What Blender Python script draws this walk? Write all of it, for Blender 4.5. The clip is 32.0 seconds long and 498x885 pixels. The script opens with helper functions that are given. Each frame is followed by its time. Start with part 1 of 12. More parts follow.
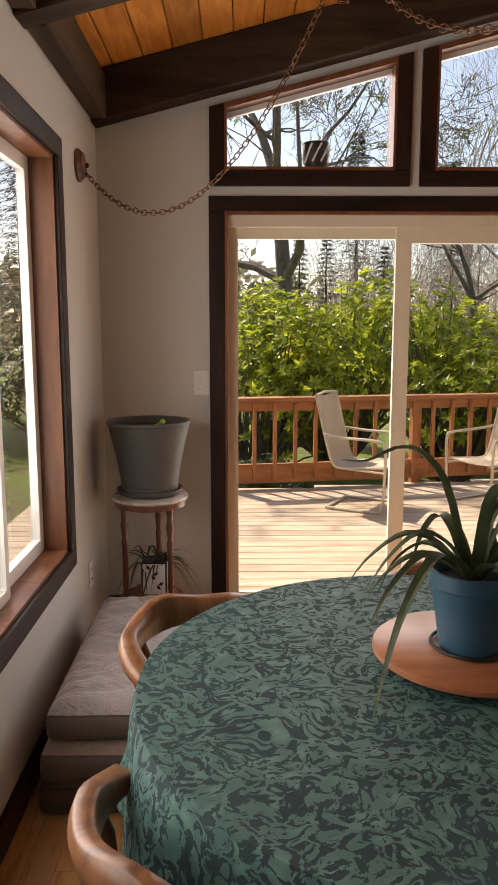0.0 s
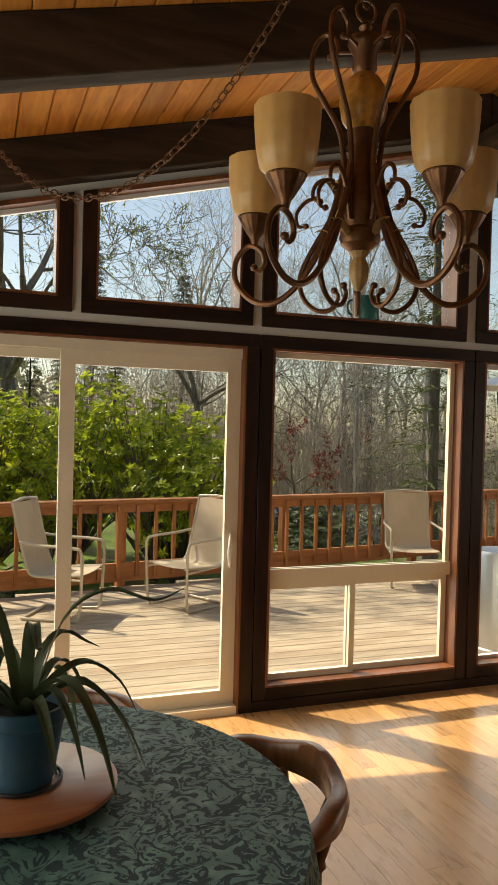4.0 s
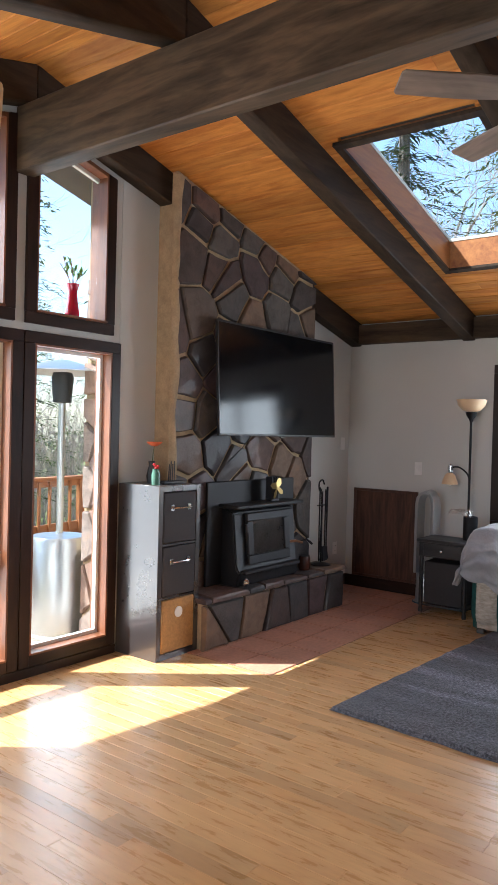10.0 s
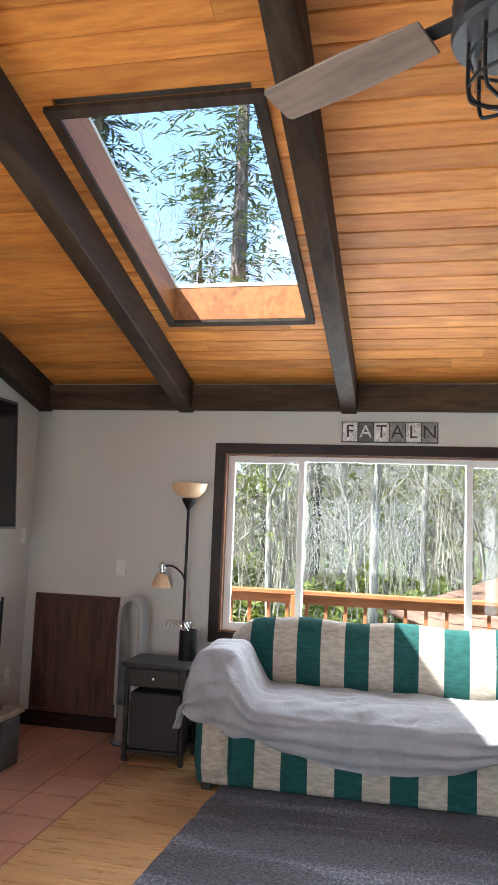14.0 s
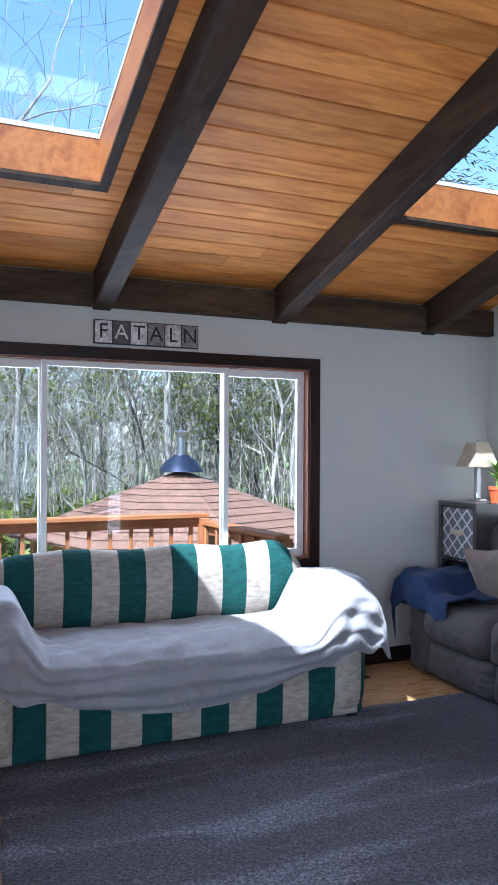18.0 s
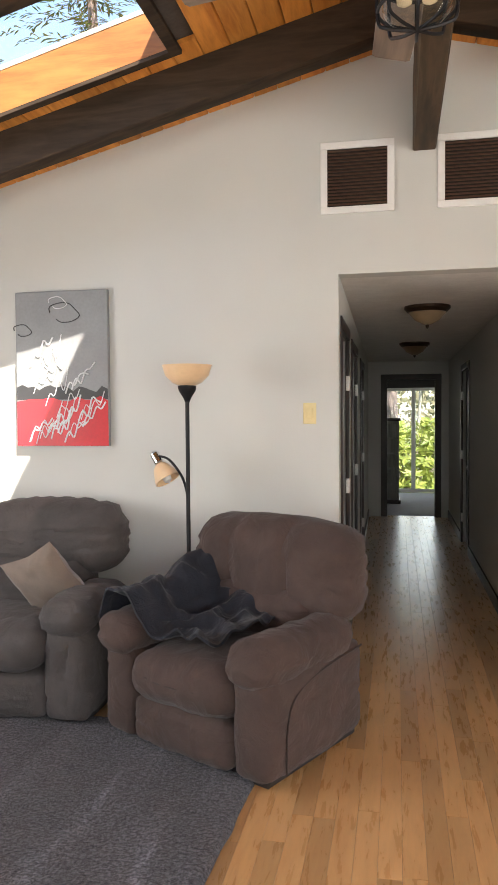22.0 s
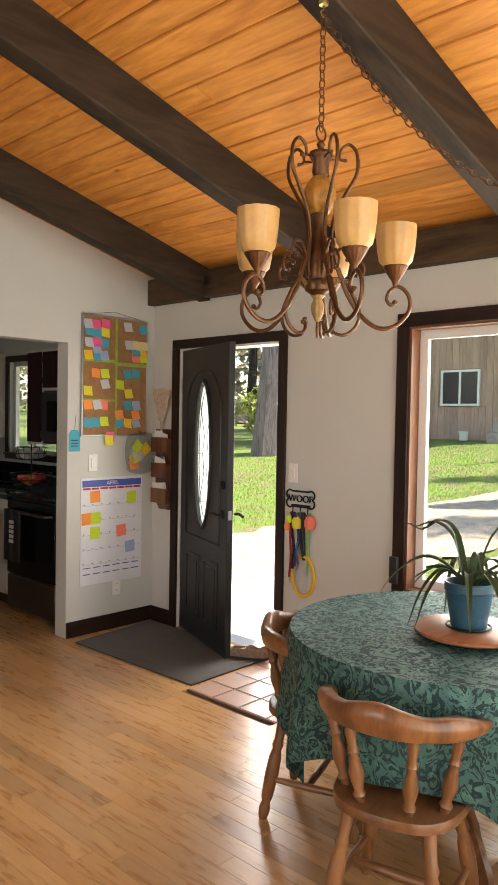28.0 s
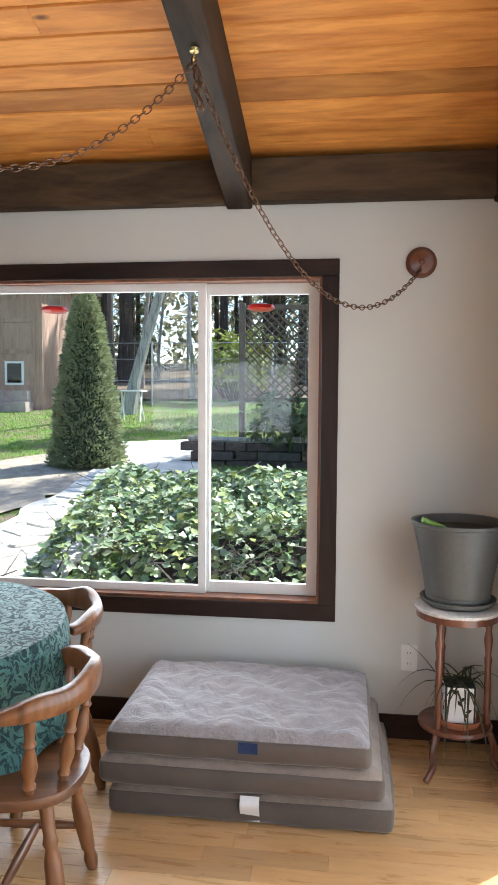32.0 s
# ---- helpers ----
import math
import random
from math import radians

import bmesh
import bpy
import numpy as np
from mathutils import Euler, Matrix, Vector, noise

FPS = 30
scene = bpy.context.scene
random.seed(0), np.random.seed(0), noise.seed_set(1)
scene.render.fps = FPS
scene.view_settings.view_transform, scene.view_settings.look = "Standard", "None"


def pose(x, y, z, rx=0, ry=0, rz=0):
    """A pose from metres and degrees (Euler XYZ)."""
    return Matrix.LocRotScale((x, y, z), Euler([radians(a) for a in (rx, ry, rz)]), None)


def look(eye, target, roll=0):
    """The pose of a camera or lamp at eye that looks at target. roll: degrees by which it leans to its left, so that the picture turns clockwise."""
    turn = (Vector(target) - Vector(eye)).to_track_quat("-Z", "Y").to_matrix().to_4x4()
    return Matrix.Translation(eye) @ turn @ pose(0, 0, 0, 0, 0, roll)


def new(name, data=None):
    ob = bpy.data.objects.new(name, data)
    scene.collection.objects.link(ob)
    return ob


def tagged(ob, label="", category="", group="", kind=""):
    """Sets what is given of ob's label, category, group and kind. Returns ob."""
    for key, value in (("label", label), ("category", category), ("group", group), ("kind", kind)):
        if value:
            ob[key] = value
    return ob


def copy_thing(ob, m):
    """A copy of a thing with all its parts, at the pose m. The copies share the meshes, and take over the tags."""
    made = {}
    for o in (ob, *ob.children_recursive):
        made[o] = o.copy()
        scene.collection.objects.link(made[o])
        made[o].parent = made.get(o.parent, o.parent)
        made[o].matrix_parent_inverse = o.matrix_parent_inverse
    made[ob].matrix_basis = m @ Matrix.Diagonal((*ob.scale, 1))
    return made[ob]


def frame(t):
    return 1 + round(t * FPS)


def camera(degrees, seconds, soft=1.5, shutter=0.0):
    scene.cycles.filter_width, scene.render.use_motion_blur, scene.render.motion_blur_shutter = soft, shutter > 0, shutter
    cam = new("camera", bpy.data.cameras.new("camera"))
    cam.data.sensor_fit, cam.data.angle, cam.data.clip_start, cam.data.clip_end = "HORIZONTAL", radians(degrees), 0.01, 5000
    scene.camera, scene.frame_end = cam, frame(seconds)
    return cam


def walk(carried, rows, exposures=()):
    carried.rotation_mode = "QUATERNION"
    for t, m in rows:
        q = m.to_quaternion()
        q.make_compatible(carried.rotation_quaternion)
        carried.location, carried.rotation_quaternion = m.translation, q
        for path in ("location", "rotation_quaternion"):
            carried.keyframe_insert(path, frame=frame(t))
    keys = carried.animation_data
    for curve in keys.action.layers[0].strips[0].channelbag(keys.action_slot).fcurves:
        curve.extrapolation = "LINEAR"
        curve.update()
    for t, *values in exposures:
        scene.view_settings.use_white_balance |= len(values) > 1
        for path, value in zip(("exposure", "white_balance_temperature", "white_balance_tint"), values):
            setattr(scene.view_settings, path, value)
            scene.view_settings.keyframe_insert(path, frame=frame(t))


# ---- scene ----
cam = camera(37.17, 32.0, soft=1.6)
PATH = [
    (0, (0.673, 1.759, 1.456), (0.696, 3.736, 1.151), 0.0),
    (0.5, (0.774, 1.709, 1.488), (0.709, 3.689, 1.217), 0.4),
    (1, (0.888, 1.618, 1.516), (0.877, 3.606, 1.3), 0.6),
    (1.5, (0.967, 1.59, 1.533), (1.094, 3.578, 1.356), 0.8),
    (2, (0.988, 1.609, 1.536), (1.25, 3.586, 1.383), 1.1),
    (2.5, (0.977, 1.625, 1.544), (1.355, 3.585, 1.418), 1.1),
    (3, (1.01, 1.606, 1.532), (1.481, 3.547, 1.442), 1.3),
    (3.5, (1.042, 1.597, 1.554), (1.611, 3.513, 1.484), 1.5),
    (4, (1.038, 1.599, 1.558), (1.728, 3.476, 1.52), 1.5),
    (4.5, (1.059, 1.57, 1.542), (1.858, 3.404, 1.543), 1.6),
    (6.5, (1.101, 1.553, 1.535), (2.227, 3.205, 1.589), 2.1),
    (7, (1.113, 1.544, 1.532), (2.3, 3.152, 1.577), 2.1),
    (7.5, (1.124, 1.524, 1.528), (2.375, 3.083, 1.563), 2.2),
    (8, (1.14, 1.541, 1.531), (2.46, 3.043, 1.549), 2.2),
    (8.5, (1.154, 1.536, 1.532), (2.54, 2.978, 1.532), 2.0),
    (9, (1.155, 1.565, 1.524), (2.612, 2.935, 1.505), 1.7),
    (9.5, (1.172, 1.604, 1.512), (2.694, 2.902, 1.485), 1.5),
    (10, (1.24, 1.66, 1.515), (2.825, 2.879, 1.482), 1.5),
    (10.5, (1.39, 1.727, 1.547), (3.018, 2.888, 1.544), 1.5),
    (11, (1.502, 1.79, 1.538), (3.193, 2.859, 1.572), 2.1),
    (11.5, (1.637, 1.89, 1.532), (3.414, 2.806, 1.577), 3.0),
    (12, (1.784, 2.035, 1.558), (3.617, 2.833, 1.637), 3.4),
    (12.5, (1.946, 2.134, 1.55), (3.806, 2.864, 1.643), 3.3),
    (13, (2.134, 2.231, 1.576), (4.01, 2.919, 1.662), 2.7),
    (13.5, (2.274, 2.35, 1.576), (4.179, 2.947, 1.687), 2.5),
    (14, (2.431, 2.537, 1.595), (4.375, 2.96, 1.8), 2.2),
    (14.5, (2.549, 2.682, 1.589), (4.512, 2.979, 1.826), 2.3),
    (16.5, (2.949, 3.402, 1.563), (4.933, 3.164, 1.651), 1.3),
    (17, (3.084, 3.551, 1.551), (5.043, 3.158, 1.621), 1.2),
    (17.5, (3.155, 3.708, 1.536), (5.067, 3.125, 1.58), 0.8),
    (18, (3.199, 3.872, 1.542), (5.044, 3.099, 1.553), 0.3),
    (18.5, (3.296, 3.98, 1.532), (5.053, 3.024, 1.513), 0.1),
    (19, (3.422, 4.042, 1.537), (5.068, 2.907, 1.503), 0.1),
    (19.5, (3.514, 4.088, 1.551), (5.03, 2.785, 1.501), 0.2),
    (20, (3.633, 4.174, 1.551), (4.985, 2.701, 1.497), 0.2),
    (20.5, (3.76, 4.259, 1.542), (4.915, 2.628, 1.48), 0.3),
    (21, (3.899, 4.269, 1.544), (4.824, 2.498, 1.464), -0.1),
    (21.5, (3.963, 4.203, 1.539), (4.643, 2.323, 1.462), -0.3),
    (22, (4.0, 4.191, 1.539), (4.394, 2.232, 1.465), -0.4),
    (22.5, (4.012, 4.228, 1.519), (4.143, 2.233, 1.462), -0.6),
    (23, (4.004, 4.252, 1.525), (3.896, 2.256, 1.472), -0.5),
    (23.5, (3.966, 4.266, 1.543), (3.669, 2.289, 1.488), -0.4),
    (24, (3.893, 4.269, 1.569), (3.45, 2.319, 1.51), -0.2),
    (24.5, (3.855, 4.269, 1.595), (3.269, 2.358, 1.526), -0.0),
    (26.5, (3.669, 4.377, 1.548), (2.637, 2.665, 1.493), 0.6),
    (27, (3.66, 4.39, 1.547), (2.49, 2.769, 1.489), 0.6),
    (27.5, (3.636, 4.407, 1.549), (2.333, 2.891, 1.488), 0.7),
    (28, (3.593, 4.413, 1.543), (2.142, 3.038, 1.481), 1.0),
    (28.5, (3.529, 4.431, 1.545), (1.933, 3.228, 1.482), 1.2),
    (29, (3.477, 4.509, 1.533), (1.768, 3.471, 1.469), 0.4),
    (29.5, (3.436, 4.535, 1.536), (1.629, 3.682, 1.462), 0.3),
    (30, (3.412, 4.563, 1.542), (1.533, 3.883, 1.459), 0.2),
    (30.5, (3.391, 4.597, 1.544), (1.466, 4.061, 1.454), 0.3),
    (31, (3.368, 4.625, 1.547), (1.413, 4.214, 1.447), 0.3),
    (31.5, (3.342, 4.645, 1.545), (1.369, 4.333, 1.433), 0.3),
    (32, (3.325, 4.665, 1.553), (1.347, 4.401, 1.421), 0.3),
]
EXPOSURES = [(0.0, 0.68, 7900, 25), (1.5, 1.1, 7200, 24), (4.0, 0.3, 8300, 12), (7.5, 0.48, 8600, 13), (9.0, 1.02, 6900, 13), (11.0, 2.05, 5500, 9), (12.0, 2.2, 5600, 9), (14.5, 1.9, 6000, 9), (17.0, 1.4, 5200, 12), (18.5, 1.4, 5000, 12), (20.0, 1.45, 5300, 10), (21.0, 1.6, 5500, 10), (22.0, 2.05, 6900, 13), (23.0, 2.3, 6400, 11), (24.5, 2.48, 5600, 10), (26.5, 2.0, 5600, 11), (27.4, 1.85, 6600, 13), (28.2, 1.75, 7600, 12), (29.5, 1.33, 7200, 10), (31.0, 1.3, 6300, 10), (32.0, 1.4, 6000, 11)]
walk(cam, [(t, look(eye, target, roll)) for t, eye, target, roll in PATH], EXPOSURES)

# ---- world and lights ----
SUN_WAY = Vector((0.525, -0.625, -1.0)).normalized()
world = bpy.data.worlds.new("sky_world")
scene.world = world
world.use_nodes = True
wn = world.node_tree
sky = wn.nodes.new("ShaderNodeTexSky")
sky.sky_type = "NISHITA"
sky.sun_disc = False
sky.sun_elevation = math.asin(-SUN_WAY.z)
sky.sun_rotation = math.atan2(-SUN_WAY.x, -SUN_WAY.y)
wn.links.new(sky.outputs[0], wn.nodes["Background"].inputs[0])
wn.nodes["Background"].inputs[1].default_value = 0.15
sun_data = bpy.data.lights.new("sun", "SUN")
sun_data.energy, sun_data.angle, sun_data.color = 5.0, radians(0.55), (1.0, 0.95, 0.86)
sun = new("sun", sun_data)
sun.matrix_world = look((-20, 25, 40), Vector((-20, 25, 40)) + SUN_WAY)


def window_light(name, eye, target, w, h, power, color=(0.95, 0.97, 1.0)):
    d = bpy.data.lights.new(name, "AREA")
    d.shape, d.size, d.size_y, d.energy, d.color = "RECTANGLE", w, h, power, color
    ob = new(name, d)
    ob.matrix_world = look(eye, target)
    return ob


# daylight entering through the openings
window_light("daylight_glass_wall", (2.6, 5.60, 1.1), (2.6, 0, 0.8), 4.0, 1.9, 32)
window_light("daylight_transoms", (2.6, 5.60, 2.55), (2.6, 0, 1.6), 3.8, 0.6, 14)
window_light("daylight_left_window", (-0.16, 3.4, 1.35), (5, 3.4, 1.0), 2.2, 1.3, 22)
window_light("daylight_right_window", (7.93, 2.7, 1.5), (0, 2.7, 1.0), 2.2, 1.1, 26)
window_light("daylight_bedroom", (3.85, -10.72, 1.1), (3.85, 0, 0.8), 1.9, 1.8, 5)
window_light("daylight_entry", (-0.16, 1.1, 1.0), (5, 1.6, 0.8), 0.3, 1.9, 8)
# ---- materials ----
def nodes_of(m):
    m.use_nodes = True
    nt = m.node_tree
    return nt, nt.nodes["Principled BSDF"]


def ramp(nt, fac, stops):
    r = nt.nodes.new("ShaderNodeValToRGB")
    els = r.color_ramp.elements
    while len(els) < len(stops):
        els.new(0.5)
    for e, (p, c) in zip(els, stops):
        e.position, e.color = p, (*c, 1)
    nt.links.new(fac, r.inputs[0])
    return r.outputs[0]


def coords(nt, source="Object", scale=(1, 1, 1), rot=(0, 0, 0), shift=0.0, island=False):
    tc = nt.nodes.new("ShaderNodeTexCoord")
    out = tc.outputs["Object"]
    if source == "world":
        out = nt.nodes.new("ShaderNodeNewGeometry").outputs["Position"]
    if shift:
        if island:
            rnd = nt.nodes.new("ShaderNodeNewGeometry").outputs["Random Per Island"]
        else:
            rnd = nt.nodes.new("ShaderNodeObjectInfo").outputs["Random"]
        mul = nt.nodes.new("ShaderNodeMath")
        mul.operation = "MULTIPLY"
        mul.inputs[1].default_value = shift
        nt.links.new(rnd, mul.inputs[0])
        add = nt.nodes.new("ShaderNodeVectorMath")
        add.operation = "ADD"
        nt.links.new(out, add.inputs[0])
        nt.links.new(mul.outputs[0], add.inputs[1])
        out = add.outputs[0]
    mp = nt.nodes.new("ShaderNodeMapping")
    mp.inputs["Scale"].default_value = scale
    mp.inputs["Rotation"].default_value = [radians(a) for a in rot]
    nt.links.new(out, mp.inputs[0])
    return mp.outputs[0]


def noise_tex(nt, vec, scale, detail=4.0, rough=0.55, distort=0.0):
    n = nt.nodes.new("ShaderNodeTexNoise")
    n.inputs["Scale"].default_value, n.inputs["Detail"].default_value = scale, detail
    n.inputs["Roughness"].default_value, n.inputs["Distortion"].default_value = rough, distort
    nt.links.new(vec, n.inputs["Vector"])
    return n.outputs[0]


def mix_col(nt, a, b, fac, mode="MIX"):
    mx = nt.nodes.new("ShaderNodeMix")
    mx.data_type, mx.blend_type = "RGBA", mode
    for sock, val in ((mx.inputs[0], fac), (mx.inputs[6], a), (mx.inputs[7], b)):
        if isinstance(val, (int, float)):
            sock.default_value = val
        elif isinstance(val, tuple):
            sock.default_value = (*val, 1)
        else:
            nt.links.new(val, sock)
    return mx.outputs[2]


def add_bump(nt, bsdf, height, strength, dist=0.01):
    b = nt.nodes.new("ShaderNodeBump")
    b.inputs["Strength"].default_value, b.inputs["Distance"].default_value = strength, dist
    nt.links.new(height, b.inputs["Height"])
    nt.links.new(b.outputs[0], bsdf.inputs["Normal"])


def shade(c, k):
    return tuple(min(1.0, v * k) for v in c)


def plain(name, c, rough=0.5, metal=0.0, var=0.18, scale=6.0, bump=0.05, fine=60.0, source="Object", coat=0.0, sheen=0.0, spec=0.5):
    """A surface of one colour with wear at two scales."""
    m = bpy.data.materials.new(name)
    nt, b = nodes_of(m)
    v = coords(nt, source)
    big = noise_tex(nt, v, scale, 5, 0.6)
    small = noise_tex(nt, v, fine, 3)
    col = ramp(nt, big, [(0.3, shade(c, 1 - var)), (0.7, shade(c, 1 + var * 0.6))])
    col = mix_col(nt, col, ramp(nt, small, [(0.35, shade(c, 1 - var)), (0.65, shade(c, 1 + var * 0.5))]), 0.35)
    nt.links.new(col, b.inputs["Base Color"])
    b.inputs["Metallic"].default_value = metal
    rr = nt.nodes.new("ShaderNodeMapRange")
    rr.inputs[3].default_value, rr.inputs[4].default_value = max(0.03, rough - 0.08), min(1, rough + 0.1)
    nt.links.new(big, rr.inputs[0])
    nt.links.new(rr.outputs[0], b.inputs["Roughness"])
    b.inputs["Coat Weight"].default_value = coat
    b.inputs["Sheen Weight"].default_value = sheen
    b.inputs["Specular IOR Level"].default_value = spec
    if bump:
        add_bump(nt, b, small, bump, 0.004)
    return m


def wood(name, dark, light, axis="x", rough=0.45, ring=7.0, bump=0.1, vary=0.35, island=False, source="Object", coat=0.0, knots=0.0, fine=34.0):
    """Wood with grain along one axis, tone changing from piece to piece."""
    m = bpy.data.materials.new(name)
    nt, b = nodes_of(m)
    long = {"x": (0.14, 1, 1), "y": (1, 0.14, 1), "z": (1, 1, 0.14)}[axis]
    v = coords(nt, source, long, shift=7.3, island=island)
    a = noise_tex(nt, v, ring, 3, 0.5, 1.2)
    g = noise_tex(nt, v, fine, 5, 0.65, 0.3)
    mid = tuple((p + q) / 2 for p, q in zip(dark, light))
    col = ramp(nt, a, [(0.32, dark), (0.48, mid), (0.56, light), (0.72, shade(mid, 0.95))])
    col = mix_col(nt, col, ramp(nt, g, [(0.35, shade(dark, 0.75)), (0.6, light)]), 0.35)
    if knots:
        vo = nt.nodes.new("ShaderNodeTexVoronoi")
        vo.inputs["Scale"].default_value = knots
        short = {"x": (0.45, 1, 1), "y": (1, 0.45, 1), "z": (1, 1, 0.45)}[axis]
        nt.links.new(coords(nt, source, short, shift=11.0, island=island), vo.inputs["Vector"])
        k = ramp(nt, vo.outputs["Distance"], [(0.03, (0, 0, 0)), (0.075, (1, 1, 1))])
        col = mix_col(nt, shade(dark, 0.28), col, k)
    if vary:
        if island:
            rnd = nt.nodes.new("ShaderNodeNewGeometry").outputs["Random Per Island"]
        else:
            rnd = nt.nodes.new("ShaderNodeObjectInfo").outputs["Random"]
        col = mix_col(nt, col, ramp(nt, rnd, [(0.0, (1 - vary,) * 3), (0.5, (1, 1, 1)), (1.0, (1 - vary * 0.4, 1 - vary * 0.55, 1 - vary * 0.7))]), 1.0, "MULTIPLY")
    nt.links.new(col, b.inputs["Base Color"])
    rr = nt.nodes.new("ShaderNodeMapRange")
    rr.inputs[3].default_value, rr.inputs[4].default_value = max(0.05, rough - 0.1), rough + 0.15
    nt.links.new(g, rr.inputs[0])
    nt.links.new(rr.outputs[0], b.inputs["Roughness"])
    b.inputs["Coat Weight"].default_value = coat
    b.inputs["Coat Roughness"].default_value = 0.25
    add_bump(nt, b, g, bump, 0.003)
    return m


def fabric(name, c, c2=None, scale=9.0, weave=260.0, bump=0.5, sheen=0.35, rough=0.9, wrinkle=0.0):
    m = bpy.data.materials.new(name)
    nt, b = nodes_of(m)
    v = coords(nt)
    big = noise_tex(nt, v, scale, 4, 0.6, 0.4)
    small = noise_tex(nt, v, weave, 2)
    col = ramp(nt, big, [(0.32, c2 or shade(c, 0.72)), (0.66, c)])
    col = mix_col(nt, col, ramp(nt, small, [(0.3, shade(c, 0.6)), (0.7, shade(c, 1.25))]), 0.3)
    nt.links.new(col, b.inputs["Base Color"])
    b.inputs["Roughness"].default_value = rough
    b.inputs["Sheen Weight"].default_value = sheen
    b.inputs["Sheen Roughness"].default_value = 0.4
    if wrinkle:
        crease = nt.nodes.new("ShaderNodeMath")
        crease.operation = "MULTIPLY_ADD"
        crease.inputs[1].default_value = 0.10
        nt.links.new(small, crease.inputs[0])
        nt.links.new(noise_tex(nt, v, 6.5, 4, 0.5, 1.6), crease.inputs[2])
        add_bump(nt, b, crease.outputs[0], wrinkle, 0.035)
    else:
        add_bump(nt, b, small, bump, 0.002)
    return m


def glass_pane(name, tint=(1, 1, 1), gloss=1.0):
    m = bpy.data.materials.new(name)
    m.use_nodes = True
    nt = m.node_tree
    nt.nodes.clear()
    out = nt.nodes.new("ShaderNodeOutputMaterial")
    mix = nt.nodes.new("ShaderNodeMixShader")
    tr, gl = nt.nodes.new("ShaderNodeBsdfTransparent"), nt.nodes.new("ShaderNodeBsdfGlossy")
    tr.inputs[0].default_value = (*tint, 1)
    gl.inputs[0].default_value = (gloss, gloss, gloss, 1)
    gl.inputs["Roughness"].default_value = 0.01
    lw = nt.nodes.new("ShaderNodeLayerWeight")
    lw.inputs[0].default_value = 0.5
    pw = nt.nodes.new("ShaderNodeMath")
    pw.operation = "POWER"
    pw.inputs[1].default_value = 4.0
    nt.links.new(lw.outputs["Facing"], pw.inputs[0])
    mr = nt.nodes.new("ShaderNodeMapRange")
    mr.inputs[3].default_value, mr.inputs[4].default_value = 0.022, 0.7
    nt.links.new(pw.outputs[0], mr.inputs[0])
    nt.links.new(mr.outputs[0], mix.inputs[0])
    nt.links.new(tr.outputs[0], mix.inputs[1])
    nt.links.new(gl.outputs[0], mix.inputs[2])
    nt.links.new(mix.outputs[0], out.inputs[0])
    return m


def glow(name, c, strength):
    m = bpy.data.materials.new(name)
    nt, b = nodes_of(m)
    b.inputs["Base Color"].default_value = (*c, 1)
    b.inputs["Emission Color"].default_value = (*c, 1)
    b.inputs["Emission Strength"].default_value = strength
    return m


WALL = plain("wall_paint", (0.60, 0.60, 0.565), 0.75, var=0.05, scale=1.2, bump=0.12, fine=180, source="world", spec=0.25)
KWALL = plain("kitchen_paint", (0.55, 0.60, 0.60), 0.7, var=0.05, scale=1.2, bump=0.1, fine=160, source="world")
POPCORN = plain("textured_ceiling_paint", (0.74, 0.73, 0.70), 0.9, var=0.12, scale=8, bump=0.9, fine=70, source="world")
PINE = wood("ceiling_pine", (0.52, 0.175, 0.033), (0.80, 0.35, 0.078), "y", 0.58, ring=9, vary=0.36, island=True, knots=4.2, bump=0.10)
BEAM = wood("dark_stained_beam", (0.015, 0.010, 0.006), (0.060, 0.039, 0.024), "x", 0.7, ring=8, bump=0.35, vary=0.15, knots=1.6)
BEAM_Y = wood("dark_stained_ridge_wood", (0.028, 0.018, 0.010), (0.10, 0.066, 0.038), "y", 0.65, ring=8, bump=0.4, vary=0.1, knots=1.4)
TRIM_X = wood("dark_trim_x", (0.010, 0.006, 0.005), (0.034, 0.017, 0.012), "x", 0.35, bump=0.15, vary=0.2)
TRIM_Y = wood("dark_trim_y", (0.010, 0.006, 0.005), (0.034, 0.017, 0.012), "y", 0.35, bump=0.15, vary=0.2)
TRIM_Z = wood("dark_trim_z", (0.010, 0.006, 0.005), (0.034, 0.017, 0.012), "z", 0.35, bump=0.15, vary=0.2)
JAMB = wood("reddish_jamb_wood", (0.11, 0.038, 0.016), (0.25, 0.095, 0.040), "z", 0.4, vary=0.2)
VINYL = plain("almond_vinyl", (0.70, 0.64, 0.50), 0.4, var=0.06, bump=0.02, source="world")
VINYL_W = plain("white_vinyl", (0.78, 0.77, 0.74), 0.4, var=0.06, bump=0.02, source="world")
BRASSY = plain("wood_jamb_tan", (0.42, 0.27, 0.12), 0.45, var=0.2, scale=3, source="world")
GLASS = glass_pane("window_glass", (0.96, 0.985, 0.975), 0.5)
FLOORW = wood("maple_floor", (0.59, 0.325, 0.130), (0.70, 0.415, 0.180), "y", 0.27, ring=3.5, bump=0.03, vary=0.34, coat=0.3)
FLOORJ = wood("maple_floor_far", (0.59, 0.325, 0.130), (0.70, 0.415, 0.180), "y", 0.27, ring=3.5, bump=0.03, vary=0.34, island=True, coat=0.3)
SUBFLOOR = plain("dark_joint", (0.22, 0.12, 0.055), 0.8, source="world")
TERRA = plain("terracotta_tile", (0.50, 0.25, 0.165), 0.5, var=0.3, scale=3.5, bump=0.15, fine=40, source="world")
GROUT = plain("grout", (0.17, 0.10, 0.075), 0.9, source="world")
